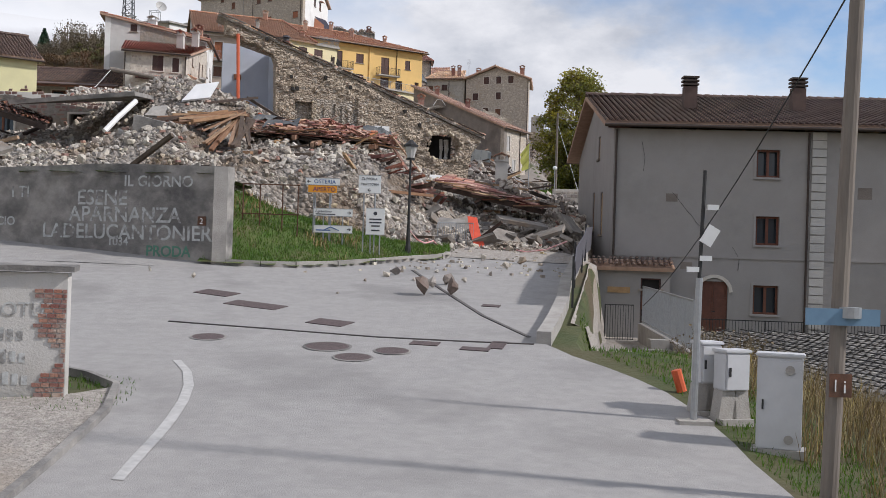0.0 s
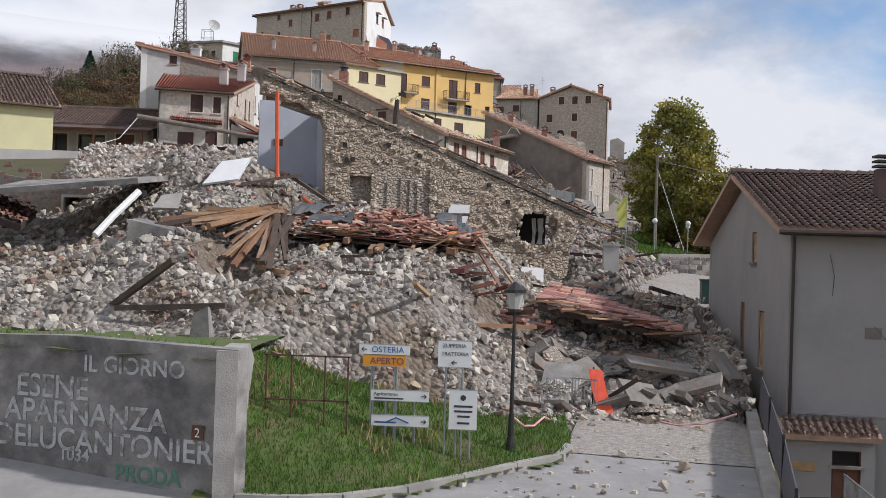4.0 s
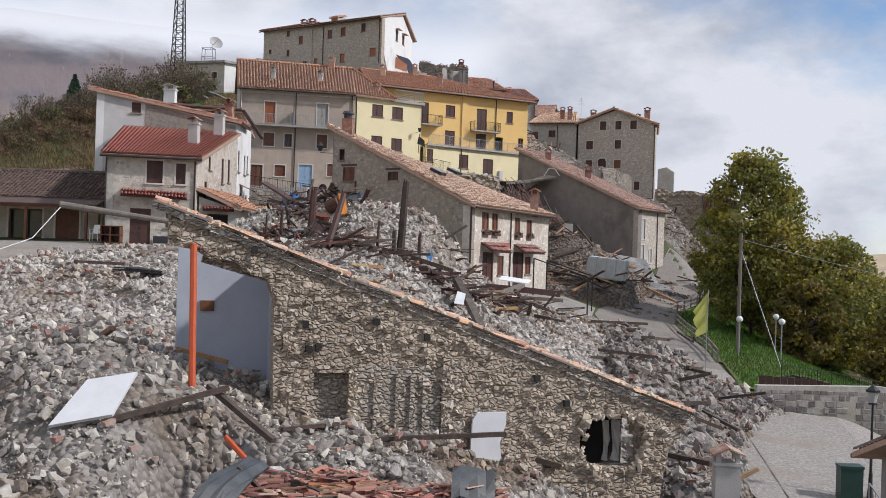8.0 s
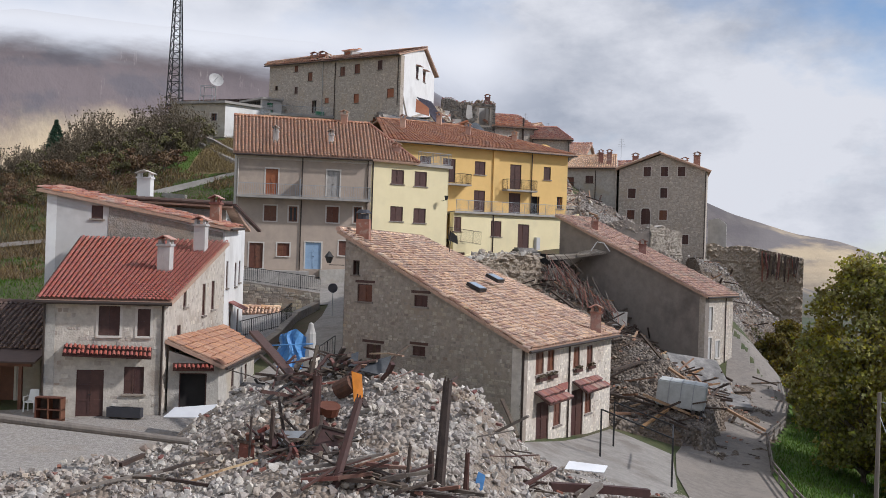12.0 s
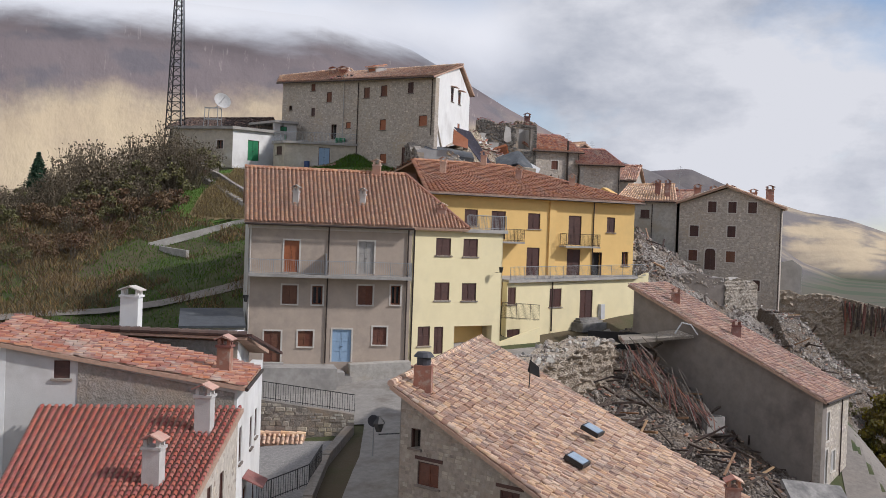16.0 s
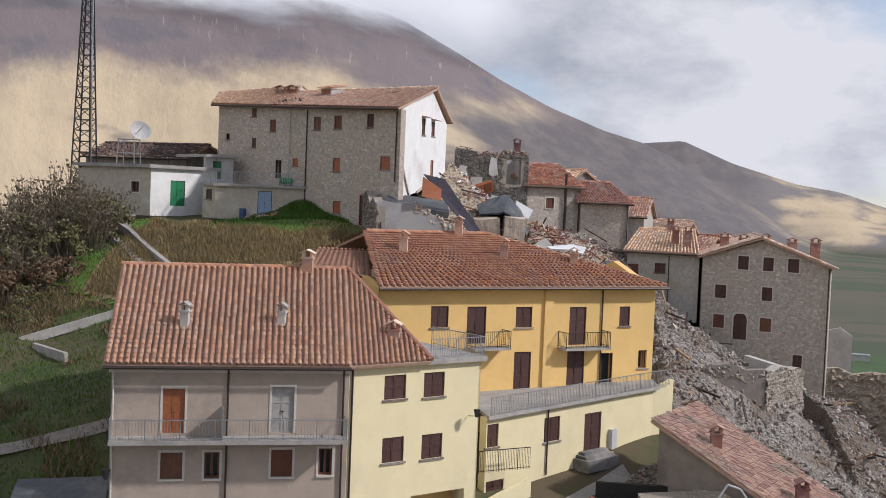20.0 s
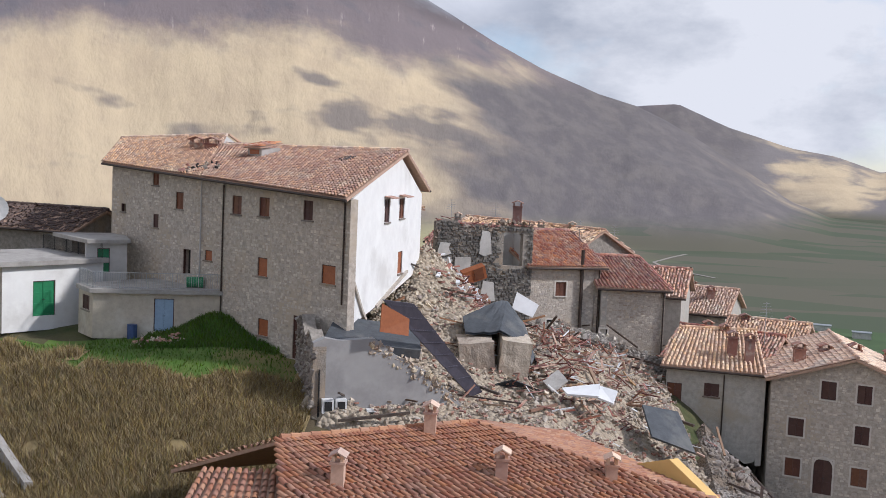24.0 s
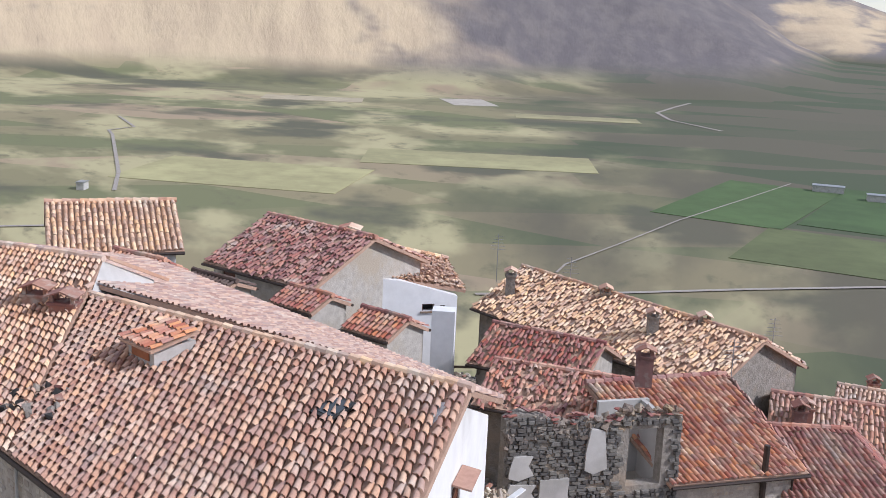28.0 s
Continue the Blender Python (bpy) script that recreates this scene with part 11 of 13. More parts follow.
for dz in (0.08, 0.5, 1.0):
    part("shelf", Geo().box((x, y, z + dz), (1.16, 0.46, 0.05)).mesh("shelf"), M_RUST, cu)
part("back_panel", Geo().box((x, y + 0.22, z + 0.5), (1.1, 0.03, 0.95)).mesh("back"), M_TIMBER, cu)
tr = thing("flower_trough", "long black flower trough below the cottage window", "trough")
x, y, z = -23.7, 96.5, gzf(-23.7, 96.5) + 0.1
for c, d in (((0, 0, 0.04), (1.5, 0.4, 0.06)), ((0, -0.19, 0.22), (1.5, 0.04, 0.4)), ((0, 0.19, 0.22), (1.5, 0.04, 0.4)), ((-0.74, 0, 0.22), (0.04, 0.36, 0.4)), ((0.74, 0, 0.22), (0.04, 0.36, 0.4))):
    part("side", Geo().box((x + c[0], y + c[1], z + c[2]), d).mesh("side"), M_INK, tr)

# terraces behind the cottage: shed, yard wall, stairs, sign
yd = thing("yard_stone_wall", "rough stone retaining wall behind the little yard", "wall")
fy2 = Face((-28.0, 128.2), (-21.8, 129.0))
wall(fy2, 15.5, [(0, 20.4), (fy2.len, 19.6)], (), 0.5, M_MORTAR, yd)
stones_on(fy2, 16, [(0, 20.4), (fy2.len, 19.6)], [], yd, M_WSTONE, (0.4, 0.2), 0.04, 0.3, seed=110)
railing([fy2.p(0.2, 20.4, -0.2), fy2.p(fy2.len, 19.7, -0.2)], yd, 1.0, 0.14, M_IRON)
gable_block("garden_shed", "small shed with tile roof and brown doors in the yard", (-27.2, 126.6), (-24.4, 127.0), 1.8, 15.5, 18.0, 0.35, M_MORTAR, M_TILE, [(0.3, 16.3, 2.5, 17.8, "door_rust", None)], seed=111, category="shed", over=0.15)
strip("cobbled_yard", [(-28.5, 110), (-28.5, 118), (-28, 127.5)], [(-21.5, 110), (-22.0, 118), (-22.4, 127.5)], mat("cobbles", (0.33, 0.31, 0.29), (0.20, 0.19, 0.18), 6, 0.9, 0.8, 14), "rough cobbled yard behind the cottage", "yard", lift=0.07)
lw = thing("lane_side_wall", "low broken stone wall along the lane", "wall")
for a, b in (((-21.7, 110), (-21.6, 117)), ((-21.6, 117), (-22.0, 123)), ((-22.0, 123), (-21.8, 129))):
    fz = Face(a, b)
    wall(fz, gzf(*a) - 1, [(0, gzf(*a) + 0.55), (fz.len, gzf(*b) + 0.5)], (), 0.45, M_MORTAR, lw, "wall_section")
rl = thing("yard_railing", "dark iron railing beside the yard steps", "railing")
railing([(-24.6, 116, gzf(-24.6, 116)), (-22.2, 119, gzf(-22.2, 119) + 0.3), (-22.2, 122, gzf(-22.2, 122) + 0.3)], rl, 1.0, 0.14, M_IRON)
ns = thing("road_sign", "round dark road sign on a thin post seen from behind", "sign")
p = on(-19.9, 124.0, 0)
part("post", Geo().tube([p, p + (0, 0, 2.2)], 0.03, 7).mesh("post"), M_STEEL, ns)
part("disc", Geo().tube([p + (0, -0.05, 2.0), p + (0, 0.0, 2.0)], 0.32, 18).mesh("disc"), M_INK, ns)
wl = thing("wall_lantern", "black wall lantern on an iron bracket at the farmhouse corner", "lantern")
part("bracket", Geo().bar((-16.9, 111.3, 21.9), (-17.7, 110.9, 21.9), 0.04).mesh("bracket"), M_IRON, wl)
part("lamp", Geo().tube([(-17.7, 110.9, 22.0), (-17.7, 110.9, 22.35)], 0.12, 6, 0.24).tube([(-17.7, 110.9, 22.35), (-17.7, 110.9, 22.65)], 0.28, 6, 0.04).mesh("lamp"), M_IRON, wl)
sl = thing("stair_railing", "dark iron stair railing beside the farmhouse", "railing")
railing([(-17.6, 113, gzf(-17.6, 113) + 0.2), (-18.0, 109, gzf(-18, 109) + 0.1)], sl, 1.1, 0.5, M_IRON)

# patio, tank, road edge
strip("patio", [(-7.4, 100.5), (-6.3, 104.4), (-4.4, 109), (-1.6, 117)], [(-2.0, 97.5), (-0.2, 100.5), (1.2, 106), (1.9, 115)], M_LANE, "worn concrete patio before the farmhouse", "patio", lift=0.09)
pg = thing("pergola_frame", "dark iron pergola frame standing on the patio", "pergola")
for x, y in ((-2.6, 107.5), (-1.7, 111.5), (0.9, 106.0), (1.4, 110.5)):
    z = gzf(x, y)
    part("post", Geo().bar((x, y, z), (x, y, z + 2.5), 0.09, 0.09, (1, 0, 0)).mesh("post"), M_IRON, pg)
for a, b in (((-2.6, 107.5), (0.9, 106.0)), ((-1.7, 111.5), (1.4, 110.5)), ((0.9, 106.0), (1.4, 110.5))):
    part("rail", Geo().bar((*a, gzf(*a) + 2.5), (*b, gzf(*b) + 2.5), 0.07, 0.07).mesh("rail"), M_IRON, pg)
tk = thing("water_tank", "grey boxy metal water tank tipped on the rubble", "tank")
bm = bmesh.new()
bmesh.ops.create_cube(bm, size=1.0)
bmesh.ops.scale(bm, vec=(3.0, 1.8, 1.6), verts=bm.verts)
bmesh.ops.bevel(bm, geom=bm.edges[:], offset=0.08, segments=2, affect="EDGES")
ob = part("body", bm, M_TANK, tk)
ob.matrix_basis = pose(3.1, 121.5, 14.4, 2, 6, -12)
g = Geo()
for k in (-0.75, 0.0, 0.75):
    g.box((k, 0, 0), (0.06, 1.86, 1.66))
part("rib", g.mesh("rib"), M_STEEL, tk).matrix_basis = pose(3.1, 121.5, 14.4, 2, 6, -12)
for x, y in ((1.9, 121.0), (4.2, 120.5), (2.2, 122.4), (4.5, 121.9)):
    part("leg", Geo().bar((x, y, gzf(x, y) - 0.2), (x, y, 13.7), 0.12, 0.12, (1, 0, 0)).mesh("leg"), M_IRON, tk)
ls = thing("leaning_roof_slab", "collapsed roof slab leaning against the long barn", "slab")
part("slab", Geo().sheet((4.6, 132.5, 13.2), (8.6, 135.0, 12.9), (7.6, 138.2, 15.2), (3.6, 136.4, 15.8), 0.25).mesh("slab"), M_CONC, ls)
part("slab", Geo().sheet((6.2, 130.0, 12.9), (9.2, 131.0, 12.5), (9.2, 133.6, 13.0), (6.2, 133.0, 13.6), 0.2).mesh("slab"), M_CONC, ls)
rc = thing("road_edge_rail", "low wooden rail fence along the curving road", "fence")
E = [(8.1, 99), (8.0, 104), (7.75, 110), (7.75, 116), (8.65, 122.5), (11.05, 129), (12.7, 136), (14.3, 146)]
for a, b in zip(E, E[1:]):
    n = 3
    for k in range(n):
        p = np.array(a) + (np.array(b) - a) * k / n
        q = np.array(a) + (np.array(b) - a) * (k + 1) / n
        part("post", Geo().bar(on(*p, -0.2), on(*p, 0.85), 0.11, 0.11, (1, 0, 0)).mesh("post"), M_POLEW, rc)
        for hgt in (0.45, 0.78):
            part("rail", Geo().bar(on(*p, hgt), on(*q, hgt), 0.07, 0.1).mesh("rail"), M_POLEW, rc)
for x, y, r in ((3.4, 104.5, 0.35), (4.3, 105.5, 0.35), (6.2, 106, 0.4)):
    disc("manhole_cover", x, y, r, "round dark manhole cover in the village road")
for k in range(6):
    x, y = rnd(3.5, 8.5), rnd(116, 127)
    one("fallen_plank", Geo().bar(on(x, y, 0.08), on(x + rnd(-1.5, 1.5), y + rnd(-.6, .6), 0.1), 0.07, 0.04).mesh("plank"), M_TIMBER, "splintered dark plank on the village road", "plank", "planks on the road")
# slope with flag, poles and lamps
fl2 = thing("yellow_flag", "faded yellow flag drooping on a thin pole", "flag")
p = on(6.9, 95.5, 0)
part("pole", Geo().tube([p, p + (0.05, 0, 4.6)], 0.03, 6).mesh("pole"), M_STEEL, fl2)
q = [(p + (0.06, 0.02 * math.sin(k), 4.5 - k * 0.367), p + (-0.75 + 0.04 * k + 0.1 * math.sin(k * 2), 0.1 * math.sin(k * 2), 3.4 - k * 0.233)) for k in range(7)]
part("cloth", mesh_np("cloth", np.array(q).reshape(-1, 3), np.array([(2 * k, 2 * k + 1, 2 * k + 3, 2 * k + 2) for k in range(6)])), M_FLAG, fl2)
tpz = thing("telegraph_pole", "grey wooden telegraph pole with a stay wire", "pole")
p = on(9.9, 102.8, 0)
part("shaft", Geo().tube([p - (0, 0, .3), p + (0, 0, 7.4)], 0.13, 9, 0.09).mesh("shaft"), M_POLEW, tpz)
part("stay_wire", Geo().tube([p + (0, 0, 6.4), p + (2.0, -5, -1.5)], 0.02, 5).mesh("stay"), M_STEEL, tpz)
part("cable", Geo().tube([p + (0, 0, 7.0) + np.array([28, -14, -5]) * t - np.array([0, 0, 3.0 * t * (1 - t)]) for t in np.linspace(0, 1, 9)], 0.02, 5).mesh("cable"), M_STEEL, tpz)
for x, y in ((9.6, 100.8), (13.2, 108), (12.2, 101.5)):
    L = thing("garden_lamp", "small white globe lamp on a short post", "lamp", "garden lamps")
    p = on(x, y, 0)
    part("post", Geo().tube([p, p + (0, 0, 2.3)], 0.04, 7).mesh("post"), M_STEEL, L)
    bm = bmesh.new()
    bmesh.ops.create_icosphere(bm, subdivisions=2, radius=0.2)
    bmesh.ops.translate(bm, vec=p + (0, 0, 2.4), verts=bm.verts)
    part("globe", bm, M_SIGNW, L)
gf = thing("garden_fence", "low dark fence along the grass slope", "fence")
railing([on(11.2, 96.5), on(14.6, 99.2), on(18.5, 103)], gf, 0.8, 0.25, M_IRON)
hz = thing("lane_fence", "grey metal handrail fence beside the gravel lane", "fence")
railing([on(9.2, 62), on(9.6, 68), on(9.7, 74.4)], hz, 1.1, 0.4, M_STEEL)
one("rubbish_bin", Geo().box(on(9.3, 75.5, 0.65), (0.8, 0.7, 1.2)).box(on(9.3, 75.5, 1.3), (0.86, 0.76, 0.1)).mesh("bin"), mat("dark_green_plastic", (0.02, 0.06, 0.045), None, 3, 0.5, 0), "dark green wheeled rubbish bin by the fence", "bin")

# ---------------------------------------------------------------- stone house terrace stump, cliff wall
sw = thing("ruined_stone_stump", "tall stump of a torn-off pale stone building", "ruin")
STUMP = [(0, 26.0), (0.8, 26.9), (2.2, 27.1), (3.4, 26.6), (4.9, 26.7)]
fz = Face((0.6, 174.4), (5.4, 175.2))
# shade is put into this face's colour by the grey render
wall(fz, 19, STUMP, (), 0.8, M_GREYPL, sw)
rubble_face(fz, 24.5, STUMP, [], sw, M_STONE, 500, (0.06, 0.24), [(u, z - 1.0) for u, z in STUMP], 120)
fz = Face((5.4, 175.2), (9.6, 181.6))
STUMP = [(0, 26.7), (1.2, 26.4), (3.0, 26.7), (5.0, 26.2), (6.4, 26.3), (fz.len, 25.8)]
# the sunlit face gets a paler material than the shaded one
wall(fz, 18, STUMP, (), 0.8, M_PALE, sw, "plastered_wall")
relief(fz, 19, STUMP, [], None, sw, M_CORED, 0.22, 0.16, 6.0, 0.1)
rubble_face(fz, 19.4, STUMP, [], sw, M_STONE, 420, (0.06, 0.24), None, 126)
wall(Face((9.6, 181.6), (6.0, 186.0)), 18, [(0, 25.8), (5.6, 26.4)], (), 0.6, M_LIGHTPL, sw, "back_wall")
cl = thing("torn_garden_wall", "torn earth bank with leaning red-brown planks beside the stone house", "ruin")
fz = Face((13.6, 190.6), (24.8, 188.6))
tt = [(0, 25.0), (1.0, 25.1), (2.2, 24.6), (3.6, 24.9), (5.2, 24.8), (7.2, 24.4), (fz.len, 23.6)]
wall(fz, 8, tt, (), 0.8, M_CORE, cl)
relief(fz, 14, tt, [], None, cl, M_CORE, 0.3, 0.22, 7.0, 0.2)
rubble_face(fz, 16, tt, [], cl, M_TANS, 900, (0.06, 0.24), None, 121)
for k in range(40):
    u = rnd(6.6, 11.0)
    part("plank", Geo().bar(fz.p(u, 21.6 + rnd(-1, 1), 0.6), fz.p(u + rnd(-.4, .4), np.interp(u, *zip(*tt)) + rnd(-.9, 0.1), 0.4), rnd(0.08, 0.2), 0.06).mesh("plank"), M_WOODR if k % 3 == 0 else M_TIMBER, cl)
fz = Face((14.2, 194), (16.4, 193.5))
wall(fz, 16, [(0, 28.0), (1.2, 28.3), (fz.len, 27.6)], (), 0.4, M_LIGHTPL, cl, "far_wall")
def torn_bank():
    """The terrace edge that broke away beside the barn: a torn face, a hanging slab over a dark cellar, splinters below."""
    h = thing("torn_terrace_edge", "torn earth and stone edge of the terrace above the splintered beams", "ruin")
    f = Face((-11.8, 133.2), (-6.4, 146.6))
    tt = [(0, 21.4), (1.2, 22.1), (3, 22.5), (5, 22.3), (7.5, 22.9), (10, 22.7), (12, 23.0), (f.len, 22.8)]
    wall(f, 14, tt, (), 2.6, M_CORE, h)
    relief(f, 15, tt, [], None, h, M_CORE, 0.5, 0.22, 3.0, 0.3)
    rubble_face(f, 16, tt, [], h, M_TANS, 900, (0.07, 0.3), None, 122)
    e = Face((-6.4, 146.6), (-7.6, 149.2))
    te = [(0, 22.8), (1.4, 22.5), (e.len, 22.9)]
    wall(e, 15, te, (), 1.5, M_CORE, h, "return_wall")
    relief(e, 16, te, [], None, h, M_CORE, 0.35, 0.2, 4.0, 0.2)
    n = 260
    rng = np.random.default_rng(123)
    u, o = rng.uniform(0, f.len, n), rng.uniform(-2.6, 0.1, n)
    P = np.array([f.p(a, np.interp(a, *zip(*tt)) + 0.05, b) for a, b in zip(u, o)])
    v, fc = stones(P[:, 0], P[:, 1], P[:, 2], 0.06 + 0.34 * rng.random(n) ** 3, rng, 8)
    part("loose_top_stones", mesh_np("top_stones", v.reshape(-1, 3), (fc + 8 * np.arange(n)[:, None, None]).reshape(-1, 3)), M_STONE, h, "", "stuff")
    c = thing("hanging_floor_slab", "broken concrete floor slab hanging over a dark cellar", "slab")
    part("slab", Geo().sheet((-5.6, 148.6, 22.75), (-3.2, 149.0, 23.0), (-2.9, 151.0, 23.2), (-5.8, 151.0, 22.9), 0.3).sheet((-3.1, 149.0, 22.95), (-0.6, 148.3, 23.35), (-1.6, 149.6, 23.6), (-2.9, 151.0, 23.3), 0.2).mesh("slab"), M_CORED, c)
    # near-black back wall paints the shade of the cavity under the slab
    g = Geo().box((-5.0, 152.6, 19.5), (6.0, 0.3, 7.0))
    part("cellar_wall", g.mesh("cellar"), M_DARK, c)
    for a, b in (((-1.9, 148.6, 23.4), (-1.4, 148.7, 24.2)), ((-1.4, 148.7, 24.2), (-0.8, 148.3, 24.1)), ((-0.8, 148.3, 24.1), (-0.3, 148.2, 23.4))):
        part("chair_frame", Geo().bar(a, b, 0.08, 0.08).mesh("chair_frame"), M_SHEETW, c, "bent white chair frame")
    s2 = thing("lath_tangle", "tangle of long brown laths and reeds hanging from the torn roof", "timber pile", "timber piles")
    for k in range(230):
        t = rng.uniform(0, 1)
        top = np.array([-5.6 + 5.0 * t + rng.normal(0, 0.5), 147.6 - 4.6 * t + rng.normal(0, 0.8), 22.4 - 3.6 * t + rng.normal(0, 0.35)])
        d = np.array([rng.normal(0.55, 0.35), rng.normal(-0.8, 0.4), -rng.uniform(0.6, 1.5)]) * rng.uniform(0.6, 1.7)
        part("lath", Geo().bar(top, top + d, rng.uniform(0.03, 0.08), 0.03).mesh("lath"), (M_TIMBER, M_WOODR, M_POLEW)[k % 3], s2)
    bx = thing("cement_tub", "pale square concrete tub lying in the rubble", "tub")
    part("tub", Geo().box((0.2, 143.0, 17.9), (1.3, 1.1, 1.1), Matrix.Rotation(0.4, 4, "Z")).mesh("tub"), M_CONCL, bx)
    # near-black plate on the solid top stands in for a shaded hollow
    part("inside", Geo().box((0.2, 143.0, 18.46), (1.05, 0.85, 0.03), Matrix.Rotation(0.4, 4, "Z")).mesh("inside"), M_DARK, bx)


torn_bank()
lr = thing("lawn_retaining_wall", "pale stone retaining wall at the foot of the grass slope", "wall")
fz = Face((8.4, 88.6), (21.0, 90.0))
tt = [(0, 9.2), (6, 9.3), (fz.len, 8.6)]
wall(fz, 3.5, tt, (), 0.5, M_PALE, lr)
stones_on(fz, 5.0, tt, [], lr, M_STONE, (0.4, 0.24), 0.05, 0.15, seed=124)
bf = thing("brown_board_fence", "dark brown board fence above the pale stone wall", "fence")
for k in range(30):
    x, y = 9.4 + k * 0.38, 92.6 + k * 0.06
    part("board", Geo().box((x, y, gzf(x, y) + 0.4), (0.34, 0.04, 0.95)).mesh("board"), M_BROWN, bf)

# ---------------------------------------------------------------- hilltop wreck
rv = thing("sheared_grey_wall", "sheared grey rendered wall with torn top on the hilltop", "ruin")
fz = Face((-24.4, 175.8), (-15.6, 179.4))
top = [(0, 37.9), (0.6, 38.15), (1.4, 38.0), (3.3, 38.1), (4.5, 37.2), (6.4, 36.2), (8.6, 34.2), (fz.len, 33.8)]
wall(fz, 30, top, (), 0.6, mat("smooth_grey_render", (0.36, 0.35, 0.34), (0.32, 0.31, 0.30), 1.0, 0.9, 0.1, 25, c3=(0.26, 0.25, 0.245), s3=0.3), rv)
fz2 = Face((-26.2, 180.2), (-24.4, 175.8))
wall(fz2, 30, [(0, 38.3), (1.2, 38.9), (2.4, 37.9), (3.4, 38.4), (fz2.len, 37.7)], (), 0.7, M_MORTAR, rv, "torn_edge")
rubble_face(fz2, 31, [(0, 38.3), (1.2, 38.9), (2.4, 37.9), (3.4, 38.4), (fz2.len, 37.7)], [], rv, M_WSTONE, 2200, (0.06, 0.28), None, 130)
EDGE = [(3.0, 38.3), (4.5, 37.4), (6.4, 36.4), (8.6, 34.5), (fz.len, 34.1)]
rubble_face(fz, 33, EDGE, [], rv, M_TANS, 1600, (0.06, 0.3), [(u, z - 1.0) for u, z in EDGE], 137)
part("floor_remains", Geo().sheet((-24.0, 176.4, 38.0), (-19.0, 178.3, 37.4), (-19.5, 181.5, 38.2), (-24.0, 180.0, 38.8), 0.5).mesh("floor"), M_MEMB, rv)
pipe(fz, 0.35, 31, 36.5, rv, material=M_IRON)
for u in (0.8, 1.5, 3.2):
    c = part("air_conditioner", Geo().box(fz.p(u, 34.6 if u < 3 else 34.0, 0.25), (0.6, 0.4, 0.75), Matrix.Rotation(0.35, 4, "Z")).mesh("unit"), M_SIGNW, rv)
    part("grille", Geo().box(fz.p(u, 34.6 if u < 3 else 34.0, 0.47), (0.4, 0.03, 0.5), Matrix.Rotation(0.35, 4, "Z")).mesh("grille"), M_IRON, c)
ms = thing("hanging_roof_sheet", "long purple-grey metal roof sheet hanging over the wreck", "roof sheet")
part("sheet", Geo().sheet((-20.9, 176.3, 40.3), (-16.3, 180.8, 34.5), (-15.7, 181.4, 34.7), (-19.4, 177.6, 40.0), 0.12).mesh("sheet"), M_METALP, ms)
part("wood_soffit", Geo().sheet((-21.0, 176.3, 38.6), (-19.6, 177.3, 38.3), (-19.6, 177.4, 39.2), (-20.95, 176.35, 40.1), 0.06).mesh("soffit"), M_ORANGEW, ms)
for t in np.linspace(0.05, 0.95, 8):
    a = np.array((-20.9, 176.3, 40.35)) * (1 - t) + np.array((-16.3, 180.8, 34.55)) * t
    b = np.array((-19.4, 177.6, 40.05)) * (1 - t) + np.array((-15.7, 181.4, 34.75)) * t
    part("seam", Geo().bar(a, b, 0.05, 0.06).mesh("seam"), M_METALP, ms)
cw = thing("open_house_interior", "torn-open stone house with plaster patches and a dark opening", "ruin")
f = Face((-20.3, 199.4), (-13.3, 202.0))
top = [(0, 43.2), (0.6, 43.45), (1.6, 43.3), (2.4, 42.7), (3.2, 43.1), (4.4, 42.9), (5.0, 43.1), (f.len, 42.95)]
holes = [(5.2, 40.1, 6.7, 42.5)]
wall(f, 34, top, holes, 0.6, M_MORTAR, cw)
stones_on(f, 36, top, holes, cw, mat("dark_wall_core", (0.20, 0.185, 0.165), (0.12, 0.11, 0.10), 4, 0.95, 0.5, 18, island=0.4), (0.3, 0.14), 0.16, 0.12, seed=131)
for q in ((4.9, 7.2, 39.6, 42.8, -2.6, -2.4), (6.8, 7.0, 39.6, 42.8, -2.395, -0.6)):
    g = Geo()
    f.box(g, *q)
    part("inner_wall", g.mesh("room"), M_LIGHTPL, cw)
for u0, u1, z0, z1 in ((3.3, 4.25, 40.8, 42.7), (0.15, 1.2, 40.75, 41.75), (0.0, 1.35, 39.65, 40.6), (1.37, 2.76, 39.2, 40.7), (3.5, 4.66, 37.4, 39.0), (2.4, 3.2, 37.6, 38.6)):
    rag = [(u0, z0 + rnd(0, .2)), (u0 + 0.4 * (u1 - u0), z0), (u1, z0 + rnd(.1, .4)), (u1 - rnd(0.1, .25), z0 + 0.6 * (z1 - z0)), (u1 - rnd(0, .2), z1 - rnd(0, .15)), (u0 + rnd(.1, .3), z1), (u0 + rnd(0, .1), z0 + 0.5 * (z1 - z0))]
    slab_of(f, rag, 0.02, 0.19, "plaster_patch", M_LIGHTPL, cw)
part("window_frame", Geo().box(f.p(1.2, 38.8, 0.3), (1.0, 0.1, 0.7)).mesh("frame"), M_IRON, cw)
rubble_face(f, 41, [(0, 42.8), (1.0, 43.4), (3.0, 43.0), (5.0, 43.5), (f.len, 43.4)], [(5.2, 40.1, 6.7, 42.5)], cw, M_WSTONE, 900, (0.08, 0.3), [(0, 42.0), (f.len, 42.6)], 138)
for k in range(46):
    u = rnd(0, f.len)
    a, q = rnd(0, 3.1), f.p(u, np.interp(u, *zip(*top)) + rnd(0, 0.2), rnd(-0.6, 0.1))
    d = np.array([math.cos(a), math.sin(a), rnd(-0.3, 0.4)]) * rnd(0.12, 0.3)
    part("broken_tile", Geo().bar(q - d, q + d, 0.16, 0.04).mesh("tile"), M_TILER, cw)
